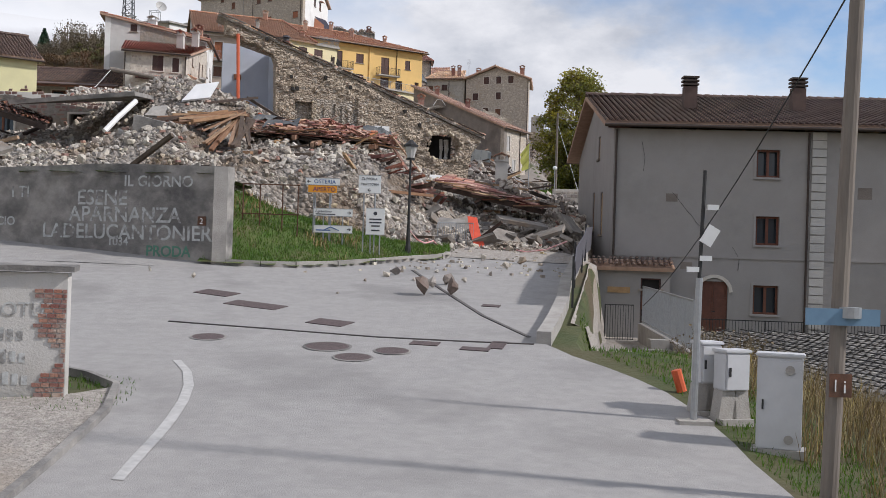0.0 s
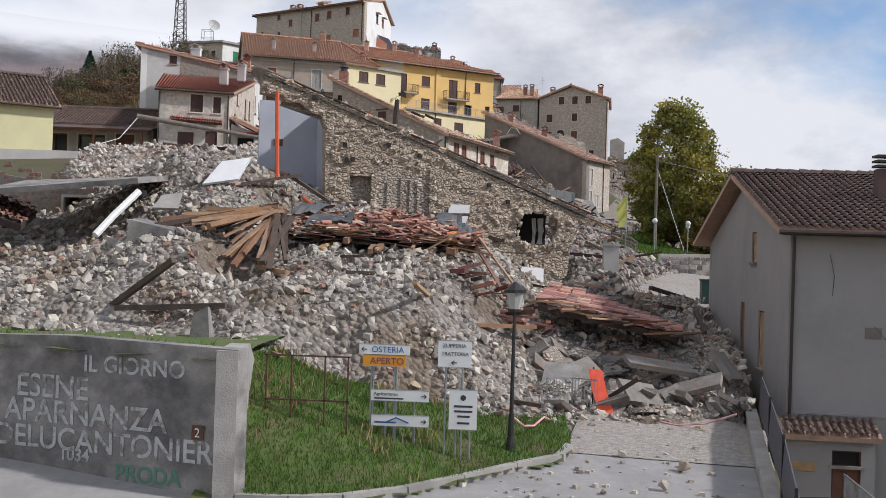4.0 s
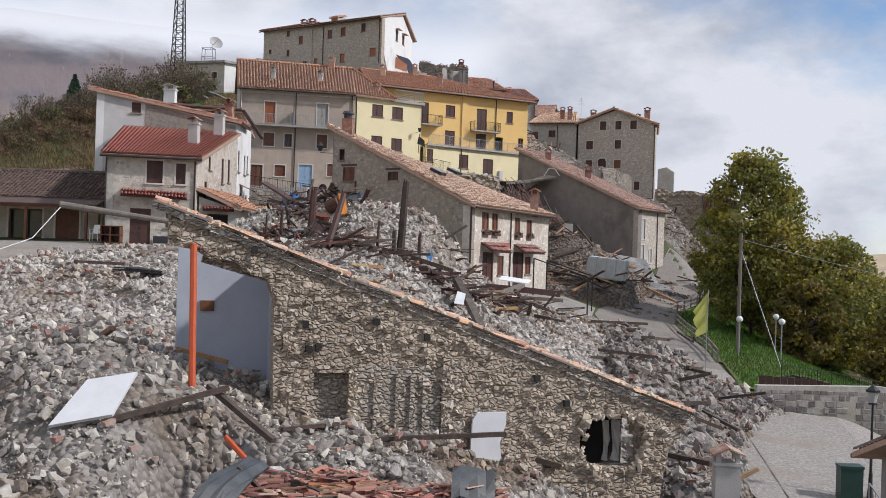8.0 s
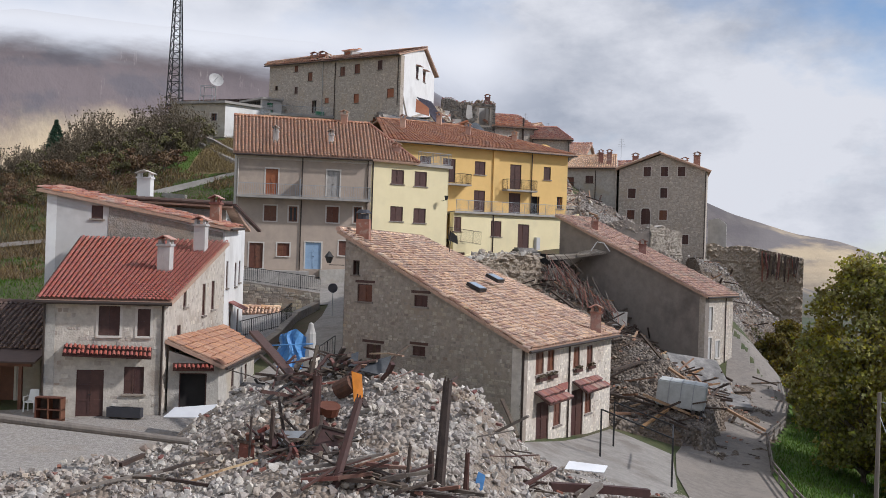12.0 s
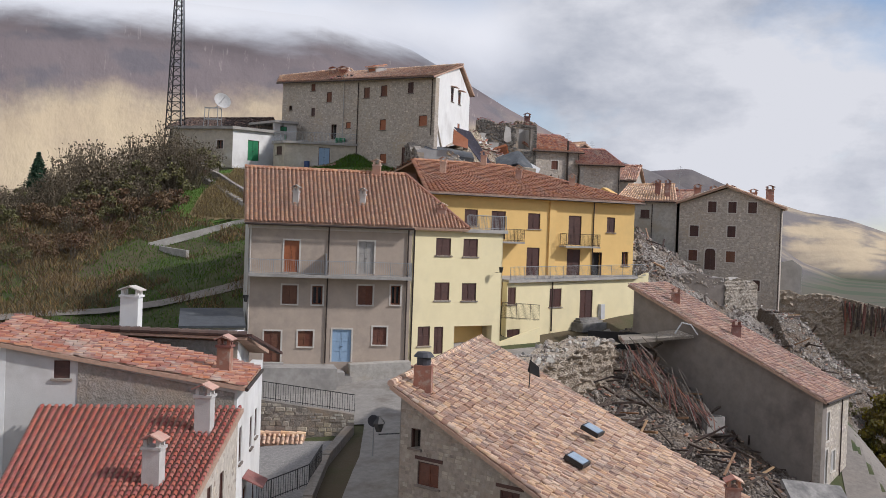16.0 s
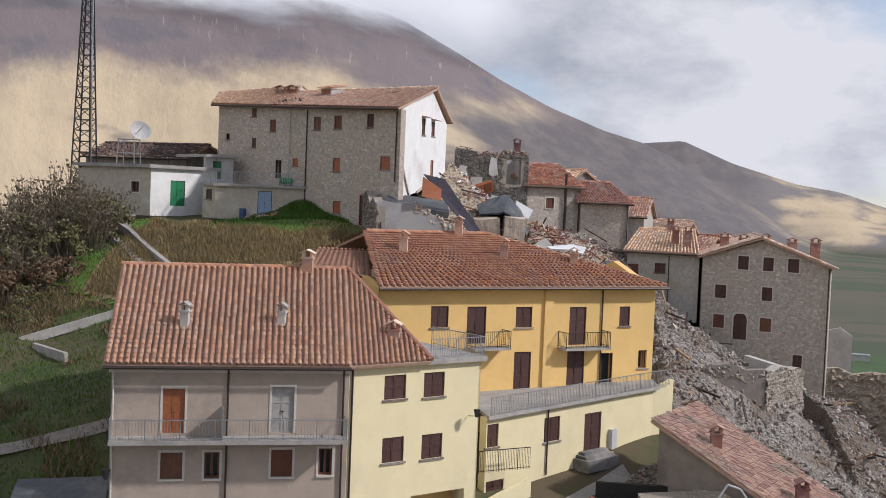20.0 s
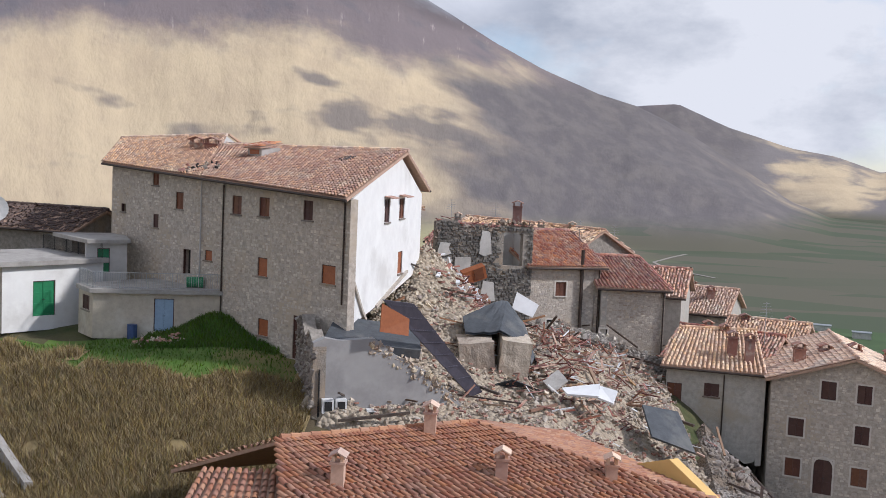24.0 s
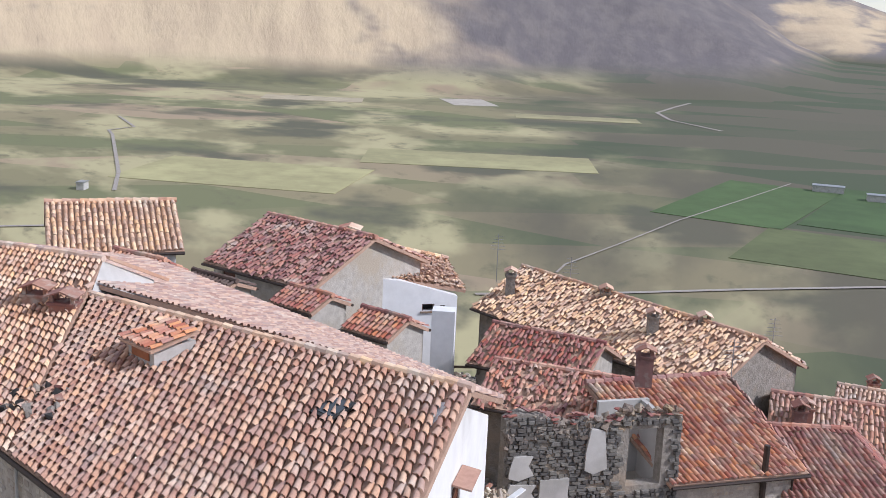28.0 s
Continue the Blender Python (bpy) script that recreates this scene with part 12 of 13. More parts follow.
chimney(-14.6, 205.2, 43.6, cw, 0.7, 0.5, 0.7, M_BRICK, M_BRICK)
wd = thing("fallen_wardrobe", "orange-brown wardrobe tipped out of the torn house", "wardrobe")
part("carcass", Geo().box((0, 0, 0), (1.7, 0.6, 1.0)).mesh("carcass"), M_ORANGEW, wd).matrix_basis = pose(-17.4, 198.6, 39.65, 18, -20, 20)
part("door", Geo().box((0.3, -0.33, 0.05), (0.7, 0.05, 0.85)).mesh("door"), M_RUST, wd).matrix_basis = pose(-17.4, 198.6, 39.65, 18, -20, 20)
mb = thing("folded_roof_membrane", "grey roofing membrane folded over a broken concrete block", "roofing")
NW, NS = 17, 12
ridge_line = np.array([(-17.4, 187.6, 38.2), (-15.4, 189.0, 39.05), (-14.7, 189.8, 39.1), (-13.6, 189.0, 37.8), (-12.8, 187.2, 36.0)])
front_line = np.array([(-17.1, 186.5, 37.2), (-16.0, 186.3, 37.35), (-15.0, 186.25, 37.45), (-13.6, 186.4, 36.95), (-13.0, 186.4, 35.6)])
foot_line = ridge_line + (0.2, 2.2, -2.0)
U = np.linspace(0, 4, NW)
rows = []
for v in np.linspace(0, 2, NS):
    lo, hi, t = (front_line, ridge_line, v) if v < 1 else (ridge_line, foot_line, v - 1)
    row = np.stack([np.interp(U, range(5), lo[:, c] * (1 - t) + hi[:, c] * t) for c in range(3)], -1)
    row[:, 2] += 0.10 * wave(row[:, 0], row[:, 1], 0.8, 3) + 0.05 * wave(row[:, 0], row[:, 1], 0.35, 4)
    rows.append(row)
Q = np.concatenate(rows)
I = np.array([(r * NW + c, r * NW + c + 1, (r + 1) * NW + c + 1, (r + 1) * NW + c) for r in range(NS - 1) for c in range(NW - 1)])
part("membrane", mesh_np("membrane", np.concatenate([Q, Q - (0, 0, 0.12)]), np.concatenate([I, I[:, ::-1] + len(Q)])), M_MEMB, mb)
for x0, x1, y0, z1 in ((-17.4, -15.3, 185.2, 37.0), (-15.2, -13.4, 185.3, 37.15)):
    bm = bmesh.new()
    bmesh.ops.create_cube(bm, size=1.0)
    bmesh.ops.scale(bm, vec=(x1 - x0, 2.6, z1 - 32.4), verts=bm.verts)
    bmesh.ops.subdivide_edges(bm, edges=bm.edges[:], cuts=5, use_grid_fill=True)
    for v in bm.verts:
        n = 0.16 * wave(v.co.x + x0, v.co.z * 1.2 + v.co.y, 0.7, 2) + 0.08 * wave(v.co.y + x0, v.co.z, 0.3, 5)
        v.co.x, v.co.y, v.co.z = v.co.x * (1 + 0.25 * n), v.co.y * (1 + 0.3 * n), v.co.z + n * 0.35
    ob = part("block", bm, M_TANS, mb)
    ob.matrix_basis = pose((x0 + x1) / 2, y0 + 1.3, (z1 + 32.4) / 2, 4, -5 if x0 < -16 else 6, 8)
for nm, lab, pts, m in (
        ("white_slab", "bright white plaster slab on the hilltop wreck", [(-14.55, 198.0, 37.4), (-13.05, 198.0, 36.85), (-12.65, 198.4, 37.7), (-14.25, 198.5, 38.55)], M_SHEETW),
        ("white_slab", "white broken door panel lying on the wreck", [(-11.2, 183.0, 34.9), (-10.9, 182.0, 34.75), (-9.1, 181.9, 34.75), (-9.0, 183.6, 35.15)], M_SHEETW),
        ("white_slab", "white board lying beside the broken door panel", [(-9.0, 183.2, 35.1), (-9.2, 181.8, 34.7), (-8.35, 181.4, 34.5), (-8.05, 182.5, 35.0)], M_SHEETW),
        ("pale_slab", "pale square slab tipped on the wreck", [(-12.3, 184.5, 34.95), (-11.7, 183.6, 34.5), (-10.8, 184.8, 35.0), (-11.4, 185.5, 35.5)], M_CONCL),
        ("dark_sheet", "dark wrinkled tarpaulin sheet below the wreck", [(-6.0, 182, 32.6), (-3.4, 182.8, 31.6), (-4.2, 185.4, 33.4), (-6.4, 184.4, 33.9)], M_MEMB)):
    one(nm, Geo().sheet(*pts, 0.12).mesh(nm), m, lab, "slab", "loose slabs")
um = thing("crushed_tin_sheet", "crushed dark tin sheet with fan-like ribs", "sheet")
for k in range(12):
    a = 0.2 + k * 0.22
    part("rib", Geo().sheet((-14.0, 183.4, 35.1), (-14.0 + 1.9 * math.cos(a), 182.6 + 1.2 * math.sin(a), 34.6), (-14.0 + 1.9 * math.cos(a + .22), 182.6 + 1.2 * math.sin(a + .22), 34.55 + 0.08 * (k % 2)), (-14.0, 183.45, 35.12), 0.03).mesh("rib"), M_MEMB, um)
rr2 = np.random.default_rng(44)
tw = thing("splintered_roof_timbers", "tangle of splintered red-brown roof timbers and laths", "timber pile", "timber piles")
for k in range(330):
    x, y = rr2.normal(-10.2, 3.2), rr2.normal(190.5, 5.0)
    hf = SIDE[4][6]
    z = float(hf(np.array(x), np.array(y))) + rr2.uniform(0.05, 0.6)
    a, t, L = rr2.uniform(0, 6.28), rr2.normal(0.1, 0.45), rr2.uniform(0.3, 1.3)
    d = np.array([math.cos(a) * math.cos(t), math.sin(a) * math.cos(t), math.sin(t)]) * L / 1.4
    p = np.array([x, y, z])
    part("lath", Geo().bar(p - d, p + d, rr2.uniform(0.04, 0.14), rr2.uniform(0.03, 0.09)).mesh("lath"), (M_WOODR, M_WOODL, M_TILER, M_TILE, M_SHEETW)[int(rr2.choice(5, p=(0.34, 0.16, 0.26, 0.16, 0.08)))], tw)
sp = thing("spilled_house_debris", "red brick, plaster and laths spilled from the torn house", "debris", "timber piles")
for k in range(150):
    x, y = rr2.normal(-17.2, 1.0), rr2.uniform(191.5, 198.5)
    z = max(float(SIDE[4][6](np.array(x), np.array(y))), float(SIDE[5][6](np.array(x), np.array(y)))) + rr2.uniform(0.05, 0.4)
    a, t, L = rr2.uniform(0, 6.28), rr2.normal(0.1, 0.4), rr2.uniform(0.15, 0.6)
    d = np.array([math.cos(a) * math.cos(t), math.sin(a) * math.cos(t), math.sin(t)]) * L
    part("fragment", Geo().bar((x, y, z) - d, (x, y, z) + d, rr2.uniform(0.08, 0.3), rr2.uniform(0.05, 0.14)).mesh("fragment"), (M_TILER, M_WOODR, M_SHEETW, M_BRICK, M_TANS)[int(rr2.choice(5, p=(0.26, 0.2, 0.2, 0.2, 0.14)))], sp)
# lush mound and a little rubble on the lawn, things on the wing terrace
mound_z = lambda x, y: gz(x, y) + 0.1 + 1.15 * np.exp(-((x + 32.3) / 1.8) ** 2 - ((y - 184.9) / 1.5) ** 2)
one("grass_mound", grid_mesh("mound", np.arange(-36.5, -27.4, 0.3), np.arange(181.2, 186.6, 0.3), lambda X, Y: mound_z(X, Y) + 0.06 * wave(X, Y, 0.6)), mat("lush_mound_turf", (0.06, 0.14, 0.016), (0.085, 0.15, 0.022), 1.4, 0.95, 0.6, 12), "lush green mound against the low stone wing", "mound", kind="structure")
MX, MY = scatter(9000, -36.3, -27.6, 181.4, 186.4, lambda x, y: x > -99)
blades("mound_grass", "thick green grass on the mound", MX, MY, mound_z(MX, MY), M_GRASS, (0.1, 0.4), 0.07, 27)
heap("lawn_rubble_patch", "small spill of brown stones on the lawn", -37, -33, 180.5, 184.5, lambda x, y: mound_z(x, y) + 0.08, ell(-35.0, 182.6, 1.6, 0.8, 0.2), 420, (0.05, 0.22), 4.0, 61, material=M_TANS, base=M_FINEST, singles=12, step=0.3, bricks=20)
heap("terrace_edge_debris", "brown brick and tile debris swept along the terrace edge", -27, -16, 140, 144, lambda x, y: gz(x, y) + 0.12, ell(-21.6, 141.9, 4.4, 0.9, 0.02), 1100, (0.05, 0.2), 4.0, 62, material=M_TANS, base=M_FINESB, singles=20, step=0.35, bricks=140)
one("concrete_step", Geo().box((-28.5, 140.9, 20.0), (5.0, 1.3, 0.5), Matrix.Rotation(0.03, 4, "Z")).box((-27.4, 140.0, 19.85), (2.4, 0.7, 0.4), Matrix.Rotation(0.03, 4, "Z")).mesh("step"), M_CONCL, "low concrete doorstep before the grey house", "step")
one("green_tank", Geo().tube([(-34.7, 186.9, 39.4), (-33.7, 187.2, 39.4)], 0.34, 12).mesh("tank"), mat("green_plastic", (0.03, 0.22, 0.10), None, 3, 0.45, 0), "green plastic tank lying on the wing terrace", "tank")
one("blue_drum", Geo().tube([(-37.2, 184.4, gzf(-37.2, 184.4)), (-37.2, 184.4, gzf(-37.2, 184.4) + 0.95)], 0.3, 12).mesh("drum"), mat("dull_blue_plastic", (0.05, 0.09, 0.22), None, 3, 0.5, 0), "dull blue drum beside the blue door", "drum")

# roof details of the hilltop house
def roof_z(x, y):
    """Height of the hilltop house's front roof slope."""
    a, b, c = np.array([-43.4, 194.9, 46.5]), np.array([-22.6, 177.7, 45.4]), np.array([-21.3, 188.7, 48.1])
    n = np.cross(b - a, c - a)
    return a[2] - (n[0] * (x - a[0]) + n[1] * (y - a[1])) / n[2]


def dormer(x, y, w, d, h, parent):
    z = roof_z(x, y)
    u = np.array([0.763, -0.646, 0])
    v = np.array([0.646, 0.763, 0])
    p = np.array([x, y, z])
    g = Geo()
    q = [p - u * w / 2, p + u * w / 2, p + u * w / 2 + v * d, p - u * w / 2 + v * d]
    g.hexa([k - (0, 0, 0.2) for k in q] + [k + (0, 0, h) for k in q])
    m = part("dormer", g.mesh("dormer"), M_LIGHTPL, parent)
    part("dormer_window", Geo().hexa([k - v * 0.04 + (0, 0, dz) for dz in (0.25,) for k in (q[0] + u * 0.25, q[1] - u * 0.25, q[1] - u * 0.25 + v * 0.03, q[0] + u * 0.25 + v * 0.03)] + [k - v * 0.04 + (0, 0, h - 0.15) for k in (q[0] + u * 0.25, q[1] - u * 0.25, q[1] - u * 0.25 + v * 0.03, q[0] + u * 0.25 + v * 0.03)]).mesh("win"), M_ORANGEW, m)
    e = [q[0] - u * 0.2 - v * 0.25 + (0, 0, h), q[1] + u * 0.2 - v * 0.25 + (0, 0, h), q[2] + u * 0.2 + (0, 0, h + 0.35), q[3] - u * 0.2 + (0, 0, h + 0.35)]
    part("dormer_deck", Geo().sheet(*e, 0.08).mesh("deck"), M_DECK, m)
    tiles(*e, m, M_TILER, seed=140, jit=0.03)


dormer(-31.7, 191.3, 1.5, 1.5, 0.7, TOP)
z = roof_z(-25.1, 188.0)
u, v = np.array([0.763, -0.646, 0.0]), np.array([0.62, 0.73, 0.26])
p = np.array([-25.1, 188.0, z + 0.16])
sk = part("skylight", Geo().sheet(p - u * 0.45 - v * 0.5, p + u * 0.45 - v * 0.5, p + u * 0.45 + v * 0.5, p - u * 0.45 + v * 0.5, 0.12).mesh("skylight"), M_IRON, TOP)
part("pane", Geo().sheet(p - u * 0.34 - v * 0.38 + (0, 0, .02), p + u * 0.34 - v * 0.38 + (0, 0, .02), p + u * 0.34 + v * 0.38 + (0, 0, .02), p - u * 0.34 + v * 0.38 + (0, 0, .02), 0.02).mesh("pane"), M_GLASS, sk)
for k in range(40):
    x, y = -34.6 + rnd(-1.3, 1.3), 189.2 + rnd(-1.0, 1.0)
    R = turned(1, rr2)[0]
    w = (CHUNKS[8][0][k % 14] @ R.T) * rnd(0.1, 0.32)
    part("broken_chimney_piece", mesh_np("piece", w, CHUNKS[8][1][k % 14]), (M_BRICK, M_MORTAR, M_TILER, M_DARK)[k % 4], TOP).location = (x, y, roof_z(x, y) + 0.18)
for x, y in ((-36.9, 195.7), (-35.6, 194.9)):
    chimney(x, y, roof_z(x, y) + 0.1, TOP, 0.9, 0.6, 0.35, M_BRICK, M_BRICK)
# ---------------------------------------------------------------- roofs behind the hilltop
gable_block("tiled_house", "white rendered house with bleached barrel tile roof behind the hilltop", (-43.2, 212.0), (-37.8, 214.4), 7, 36, 45.6, 1.7, M_WHITE, M_TILE, seed=150, w=0.28)
hh, f = gable_block("shuttered_house", "pale plastered house with broken red tile roof and brown shutters", (-36.3, 216.2), (-30.3, 212.2), 8.5, 36, 44.6, 1.8, M_PALE, M_TILER, [(0.7, 43.0, 1.7, 44.2, "rust"), (0.7, 40.6, 1.7, 41.8, "rust")], seed=152, jit=0.08, drop=0.03)
k = Face(f.p(f.len, 0)[:2], f.p(f.len, 0, -8.5)[:2])
opening(k, (1.2, 42.6, 2.2, 44.0, "rust", None), hh)
chimney(-29.6, 219.6, 45.2, hh, 1.1, 0.9, 0.6, M_BRICK, M_TILER)
wh = thing("torn_white_house", "house torn open to its bare white plaster rooms", "ruin")
f = Face((-28.6, 216.2), (-23.4, 218.2))
facade(f, 36, [(0, 44.3), (2.5, 43.9), (f.len, 43.0)], [(3.6, 42.2, 4.3, 42.6, "open", None), (4.6, 42.0, 4.9, 42.5, "open", None)], M_SHEETW, wh)
roof(f.p(-0.4, 44.4, -0.4), f.p(f.len + 0.6, 43.2, -0.4), f.p(f.len + 1.2, 43.6, -6), f.p(-0.4, 45.2, -6), wh, M_TILE, seed=155, jit=0.1, drop=0.06, gutter=False)
wp = thing("wrapped_chimney", "chimney stack wrapped in white sheeting", "chimney")
part("body", Geo().box((-23.9, 215.4, 41.0), (1.2, 1.0, 4.0)).mesh("body"), M_SHEETW, wp)
for p0, p1, dp, ev, rs, m, nm in (((-31.9, 211.0), (-29.8, 209.6), 2.4, 44.0, 0.5, M_TILER, "dormer_house"), ((-28.0, 208.8), (-25.9, 207.4), 2.6, 43.6, 0.6, M_TILER, "dormer_house"), ((-39.8, 208.6), (-37.2, 207.2), 2.6, 45.6, 0.7, M_TILER, "dormer_house"), ((-36.2, 209.6), (-34.0, 208.2), 2.2, 44.9, 0.4, M_TILED, "dormer_house")):
    gable_block(nm, "small tiled lean-to roof among the hilltop houses", p0, p1, dp, ev - 5, ev, rs, M_PALE, m, seed=int(ev * 10), category="outbuilding", over=0.2)
bb, f = gable_block("long_stone_house", "long stone house with bleached uneven tile roof on the hill edge", (-22.4, 226.6), (-10.2, 213.8), 7.5, 30, 40.2, 1.9, M_MORTAR, M_TILE, [(1.6, 38.7, 2.6, 39.7, "rust", None), (6.0, 38.5, 7.0, 39.5, "shut", None)], seed=160, jit=0.1, drop=0.03)
for u, d in ((1.0, 1.5), (7, 3.6), (12, 2.0), (14, 3.9)):
    p = f.p(u, 0, -d)
    chimney(p[0], p[1], 41.5, bb, 0.6, 0.6, 0.7, M_MORTAR, M_TILE)
gable_block("low_tiled_house", "low house with red tile roof beside the wreck", (-22.0, 213.6), (-17.0, 211.4), 5, 34, 40.9, 1.2, M_PALE, M_TILER, seed=162, jit=0.08, drop=0.03)
gable_block("slumped_house", "slumped house roof of mixed red tiles", (-21.5, 207.8), (-13.8, 205.6), 6, 34, 40.8, 1.0, M_MORTAR, M_TILER, seed=164, jit=0.12, drop=0.1)
for p0, p1, dp, ev, m in (((-7.0, 213.0), (-1.0, 211.6), 7, 37.4, M_TILER), ((-1.5, 222), (4.0, 220), 8, 35.0, M_TILE), ((2.4, 212), (8.0, 209.5), 7, 33.6, M_TILE), ((-3.0, 203.0), (3.5, 199.5), 7, 33.9, M_TILER)):
    hh, f = gable_block("tiled_house", "pale stone house with weathered tile roof on the hill edge", p0, p1, dp, ev - 9, ev, 1.8, M_PALE, m, seed=int(ev * 7), jit=0.06)
    for q in range(2):
        p = f.p(rnd(1, f.len - 1), 0, -rnd(1, dp - 1))
        chimney(p[0], p[1], ev + 0.8, hh, 0.65, 0.55, 1.0, M_BRICK, M_BRICK)
hh, f = gable_block("ruined_shed", "low ruined house with broken brown tile roof beside the hilltop houses", (-58, 201), (-46.5, 197.5), 7, 35, 41.4, 1.3, M_MORTAR, M_TILED, seed=170, jit=0.12, drop=0.1)
for x, y, z in ((-21.6, 231.5, 41.6), (-17.0, 226.5, 41.5), (-9.5, 212.5, 41), (-6.2, 219, 40.5), (3.5, 200, 36.4)):
    an = thing("roof_antenna", "thin television antenna on a roof mast", "antenna", "roof antennas")
    part("mast", Geo().tube([(x, y, z - 1), (x, y, z + 2.2)], 0.025, 6).mesh("mast"), M_STEEL, an)
    g = Geo()
    for q in range(5):
        g.bar((x - 0.5 + 0.06 * q, y, z + 1.2 + 0.22 * q), (x + 0.5 - 0.06 * q, y, z + 1.2 + 0.22 * q), 0.02)
    part("element", g.mesh("elements"), M_STEEL, an)

# ---------------------------------------------------------------- mast, dish, stairs, hillside walls
mt = thing("radio_mast", "tall slender steel lattice radio mast on the hilltop", "mast")
B = np.array([-53.4, 189.5, 36.5])
g = Geo()
levels = np.linspace(0, 1, 22)
H, W0, W1 = 20.5, 0.95, 0.32
corner = [(-1, -1), (1, -1), (1, 1), (-1, 1)]


def mast_pt(t, c):
    w = W0 + (W1 - W0) * t
    return B + np.array([c[0] * w, c[1] * w, H * t])


for c in corner:
    part("leg", Geo().bar(mast_pt(0, c), mast_pt(1, c), 0.11, 0.11, (1, 0, 0)).mesh("leg"), M_IRON, mt)
for a, b in zip(levels, levels[1:]):
    for i in range(4):
        g.bar(mast_pt(a, corner[i]), mast_pt(b, corner[(i + 1) % 4]), 0.06)
        g.bar(mast_pt(b, corner[i]), mast_pt(b, corner[(i + 1) % 4]), 0.06)
part("lattice", g.mesh("lattice"), M_IRON, mt)
part("whip", Geo().tube([B + (0, 0, H), B + (0, 0, H + 9)], 0.07, 6, 0.03).mesh("whip"), M_STEEL, mt)
part("cable_ladder", Geo().bar(B + (0.9, -0.6, 0), B + (0.55, -0.3, H), 0.16, 0.06, (1, 0, 0)).mesh("ladder"), M_STEEL, mt)
ds = thing("satellite_dish", "white satellite dish on a steel frame on the flat roof", "dish")
P = np.array([-48.5, 187.5, 40.4])
g = Geo()
for c in corner:
    g.bar(P + (c[0] * 0.8, c[1] * 0.8, 0), P + (c[0] * 0.7, c[1] * 0.7, 2.2), 0.07, 0.07, (1, 0, 0))
for z in (1.0, 2.2):
    for i in range(4):
        g.bar(P + (corner[i][0] * 0.75, corner[i][1] * 0.75, z), P + (corner[(i + 1) % 4][0] * 0.75, corner[(i + 1) % 4][1] * 0.75, z), 0.06)
part("frame", g.mesh("frame"), M_STEEL, ds)
g = Geo()
ax = np.array([0.55, -0.7, 0.45])
ax = ax / np.linalg.norm(ax)
sx = np.cross(ax, (0, 0, 1))
sx = sx / np.linalg.norm(sx)
sy = np.cross(sx, ax)
rings = []
for r in (0.05, 0.35, 0.65, 0.95):
    a = np.arange(16) * 2 * math.pi / 16
    rings.append(P + np.array([0.9, 0, 2.9]) + ax * (0.35 * r * r) + r * (np.cos(a)[:, None] * sx + np.sin(a)[:, None] * sy))
g.add(np.concatenate(rings), [(i * 16 + j, i * 16 + (j + 1) % 16, (i + 1) * 16 + (j + 1) % 16, (i + 1) * 16 + j) for i in range(3) for j in range(16)])
part("reflector", g.mesh("dish"), M_PIPE, ds)
part("feed_arm", Geo().bar(P + (0.2, 0, 2.2), P + np.array([0.9, 0, 2.9]) + ax * 1.0, 0.05).mesh("arm"), M_STEEL, ds)
sr = thing("hillside_stairs", "concrete garden stairs with a pale stone side wall", "stairs")
n = 22
a, b = np.array([-46.4, 178.6]), np.array([-36.6, 167.4])
for k in range(n):
    p = a + (b - a) * k / n
    z = gzf(*p)
    part("step", Geo().box((p[0] - 0.6, p[1] - 0.2, z + 0.05), (1.5, 0.55, 0.25), Matrix.Rotation(-0.75, 4, "Z")).mesh("step"), M_CONCL, sr)
for k in range(7):
    p, q = a + (b - a) * k / 7, a + (b - a) * (k + 1) / 7
    part("side_wall", Geo().bar((p[0] + 0.5, p[1] + 0.5, gzf(*p) + 0.3), (q[0] + 0.5, q[1] + 0.5, gzf(*q) + 0.3), 0.4, 1.1).mesh("side"), M_CONCL, sr)
wz = thing("hillside_path_wall", "zigzag pale stone path wall on the grassy hillside", "wall")
for p, q in (((-45.9, 161.5), (-39.5, 165.5)), ((-39.5, 165.5), (-35.6, 166.0)), ((-44.6, 160.8), (-41.5, 158.7))):
    part("wall_section", Geo().bar(on(*p, 0.1), on(*q, 0.1), 0.3, 0.6).mesh("section"), M_CONCL, wz)

# farm sheds and roads far out on the plain
for x, y, w, r in ((222, 1080, 24, -0.25), (250, 1046, 14, -0.2), (-318, 905, 5, 0.0)):
    h = thing("farm_shed", "distant low pale farm shed on the plain", "shed", "farm sheds")
    m = Matrix.Rotation(r, 4, "Z")
    part("wall", Geo().box((x, y, PLAIN + 1.5), (w, 9, 5), m).mesh("wall"), M_LIGHTPL, h)
    part("roof", Geo().box((x, y, PLAIN + 4.3), (w + 1, 10, 0.6), m).mesh("roof"), M_STEEL, h)


def far_road(name, pts, w, lab):
    pts = np.array(pts, float)
    L, R = [], []
    for i, p in enumerate(pts):
        d = pts[min(i + 1, len(pts) - 1)] - pts[max(i - 1, 0)]
        d = d / np.linalg.norm(d)
        nn = np.array([-d[1], d[0]]) * w / 2
        L.append(p + nn)
        R.append(p - nn)
    v = [(*q, PLAIN - 0.4) for pair in zip(L, R) for q in pair]
    one(name, mesh_np(name, v, [(2 * i, 2 * i + 1, 2 * i + 3, 2 * i + 2) for i in range(len(pts) - 1)]), M_GRAVEL, lab, "road", kind="structure")


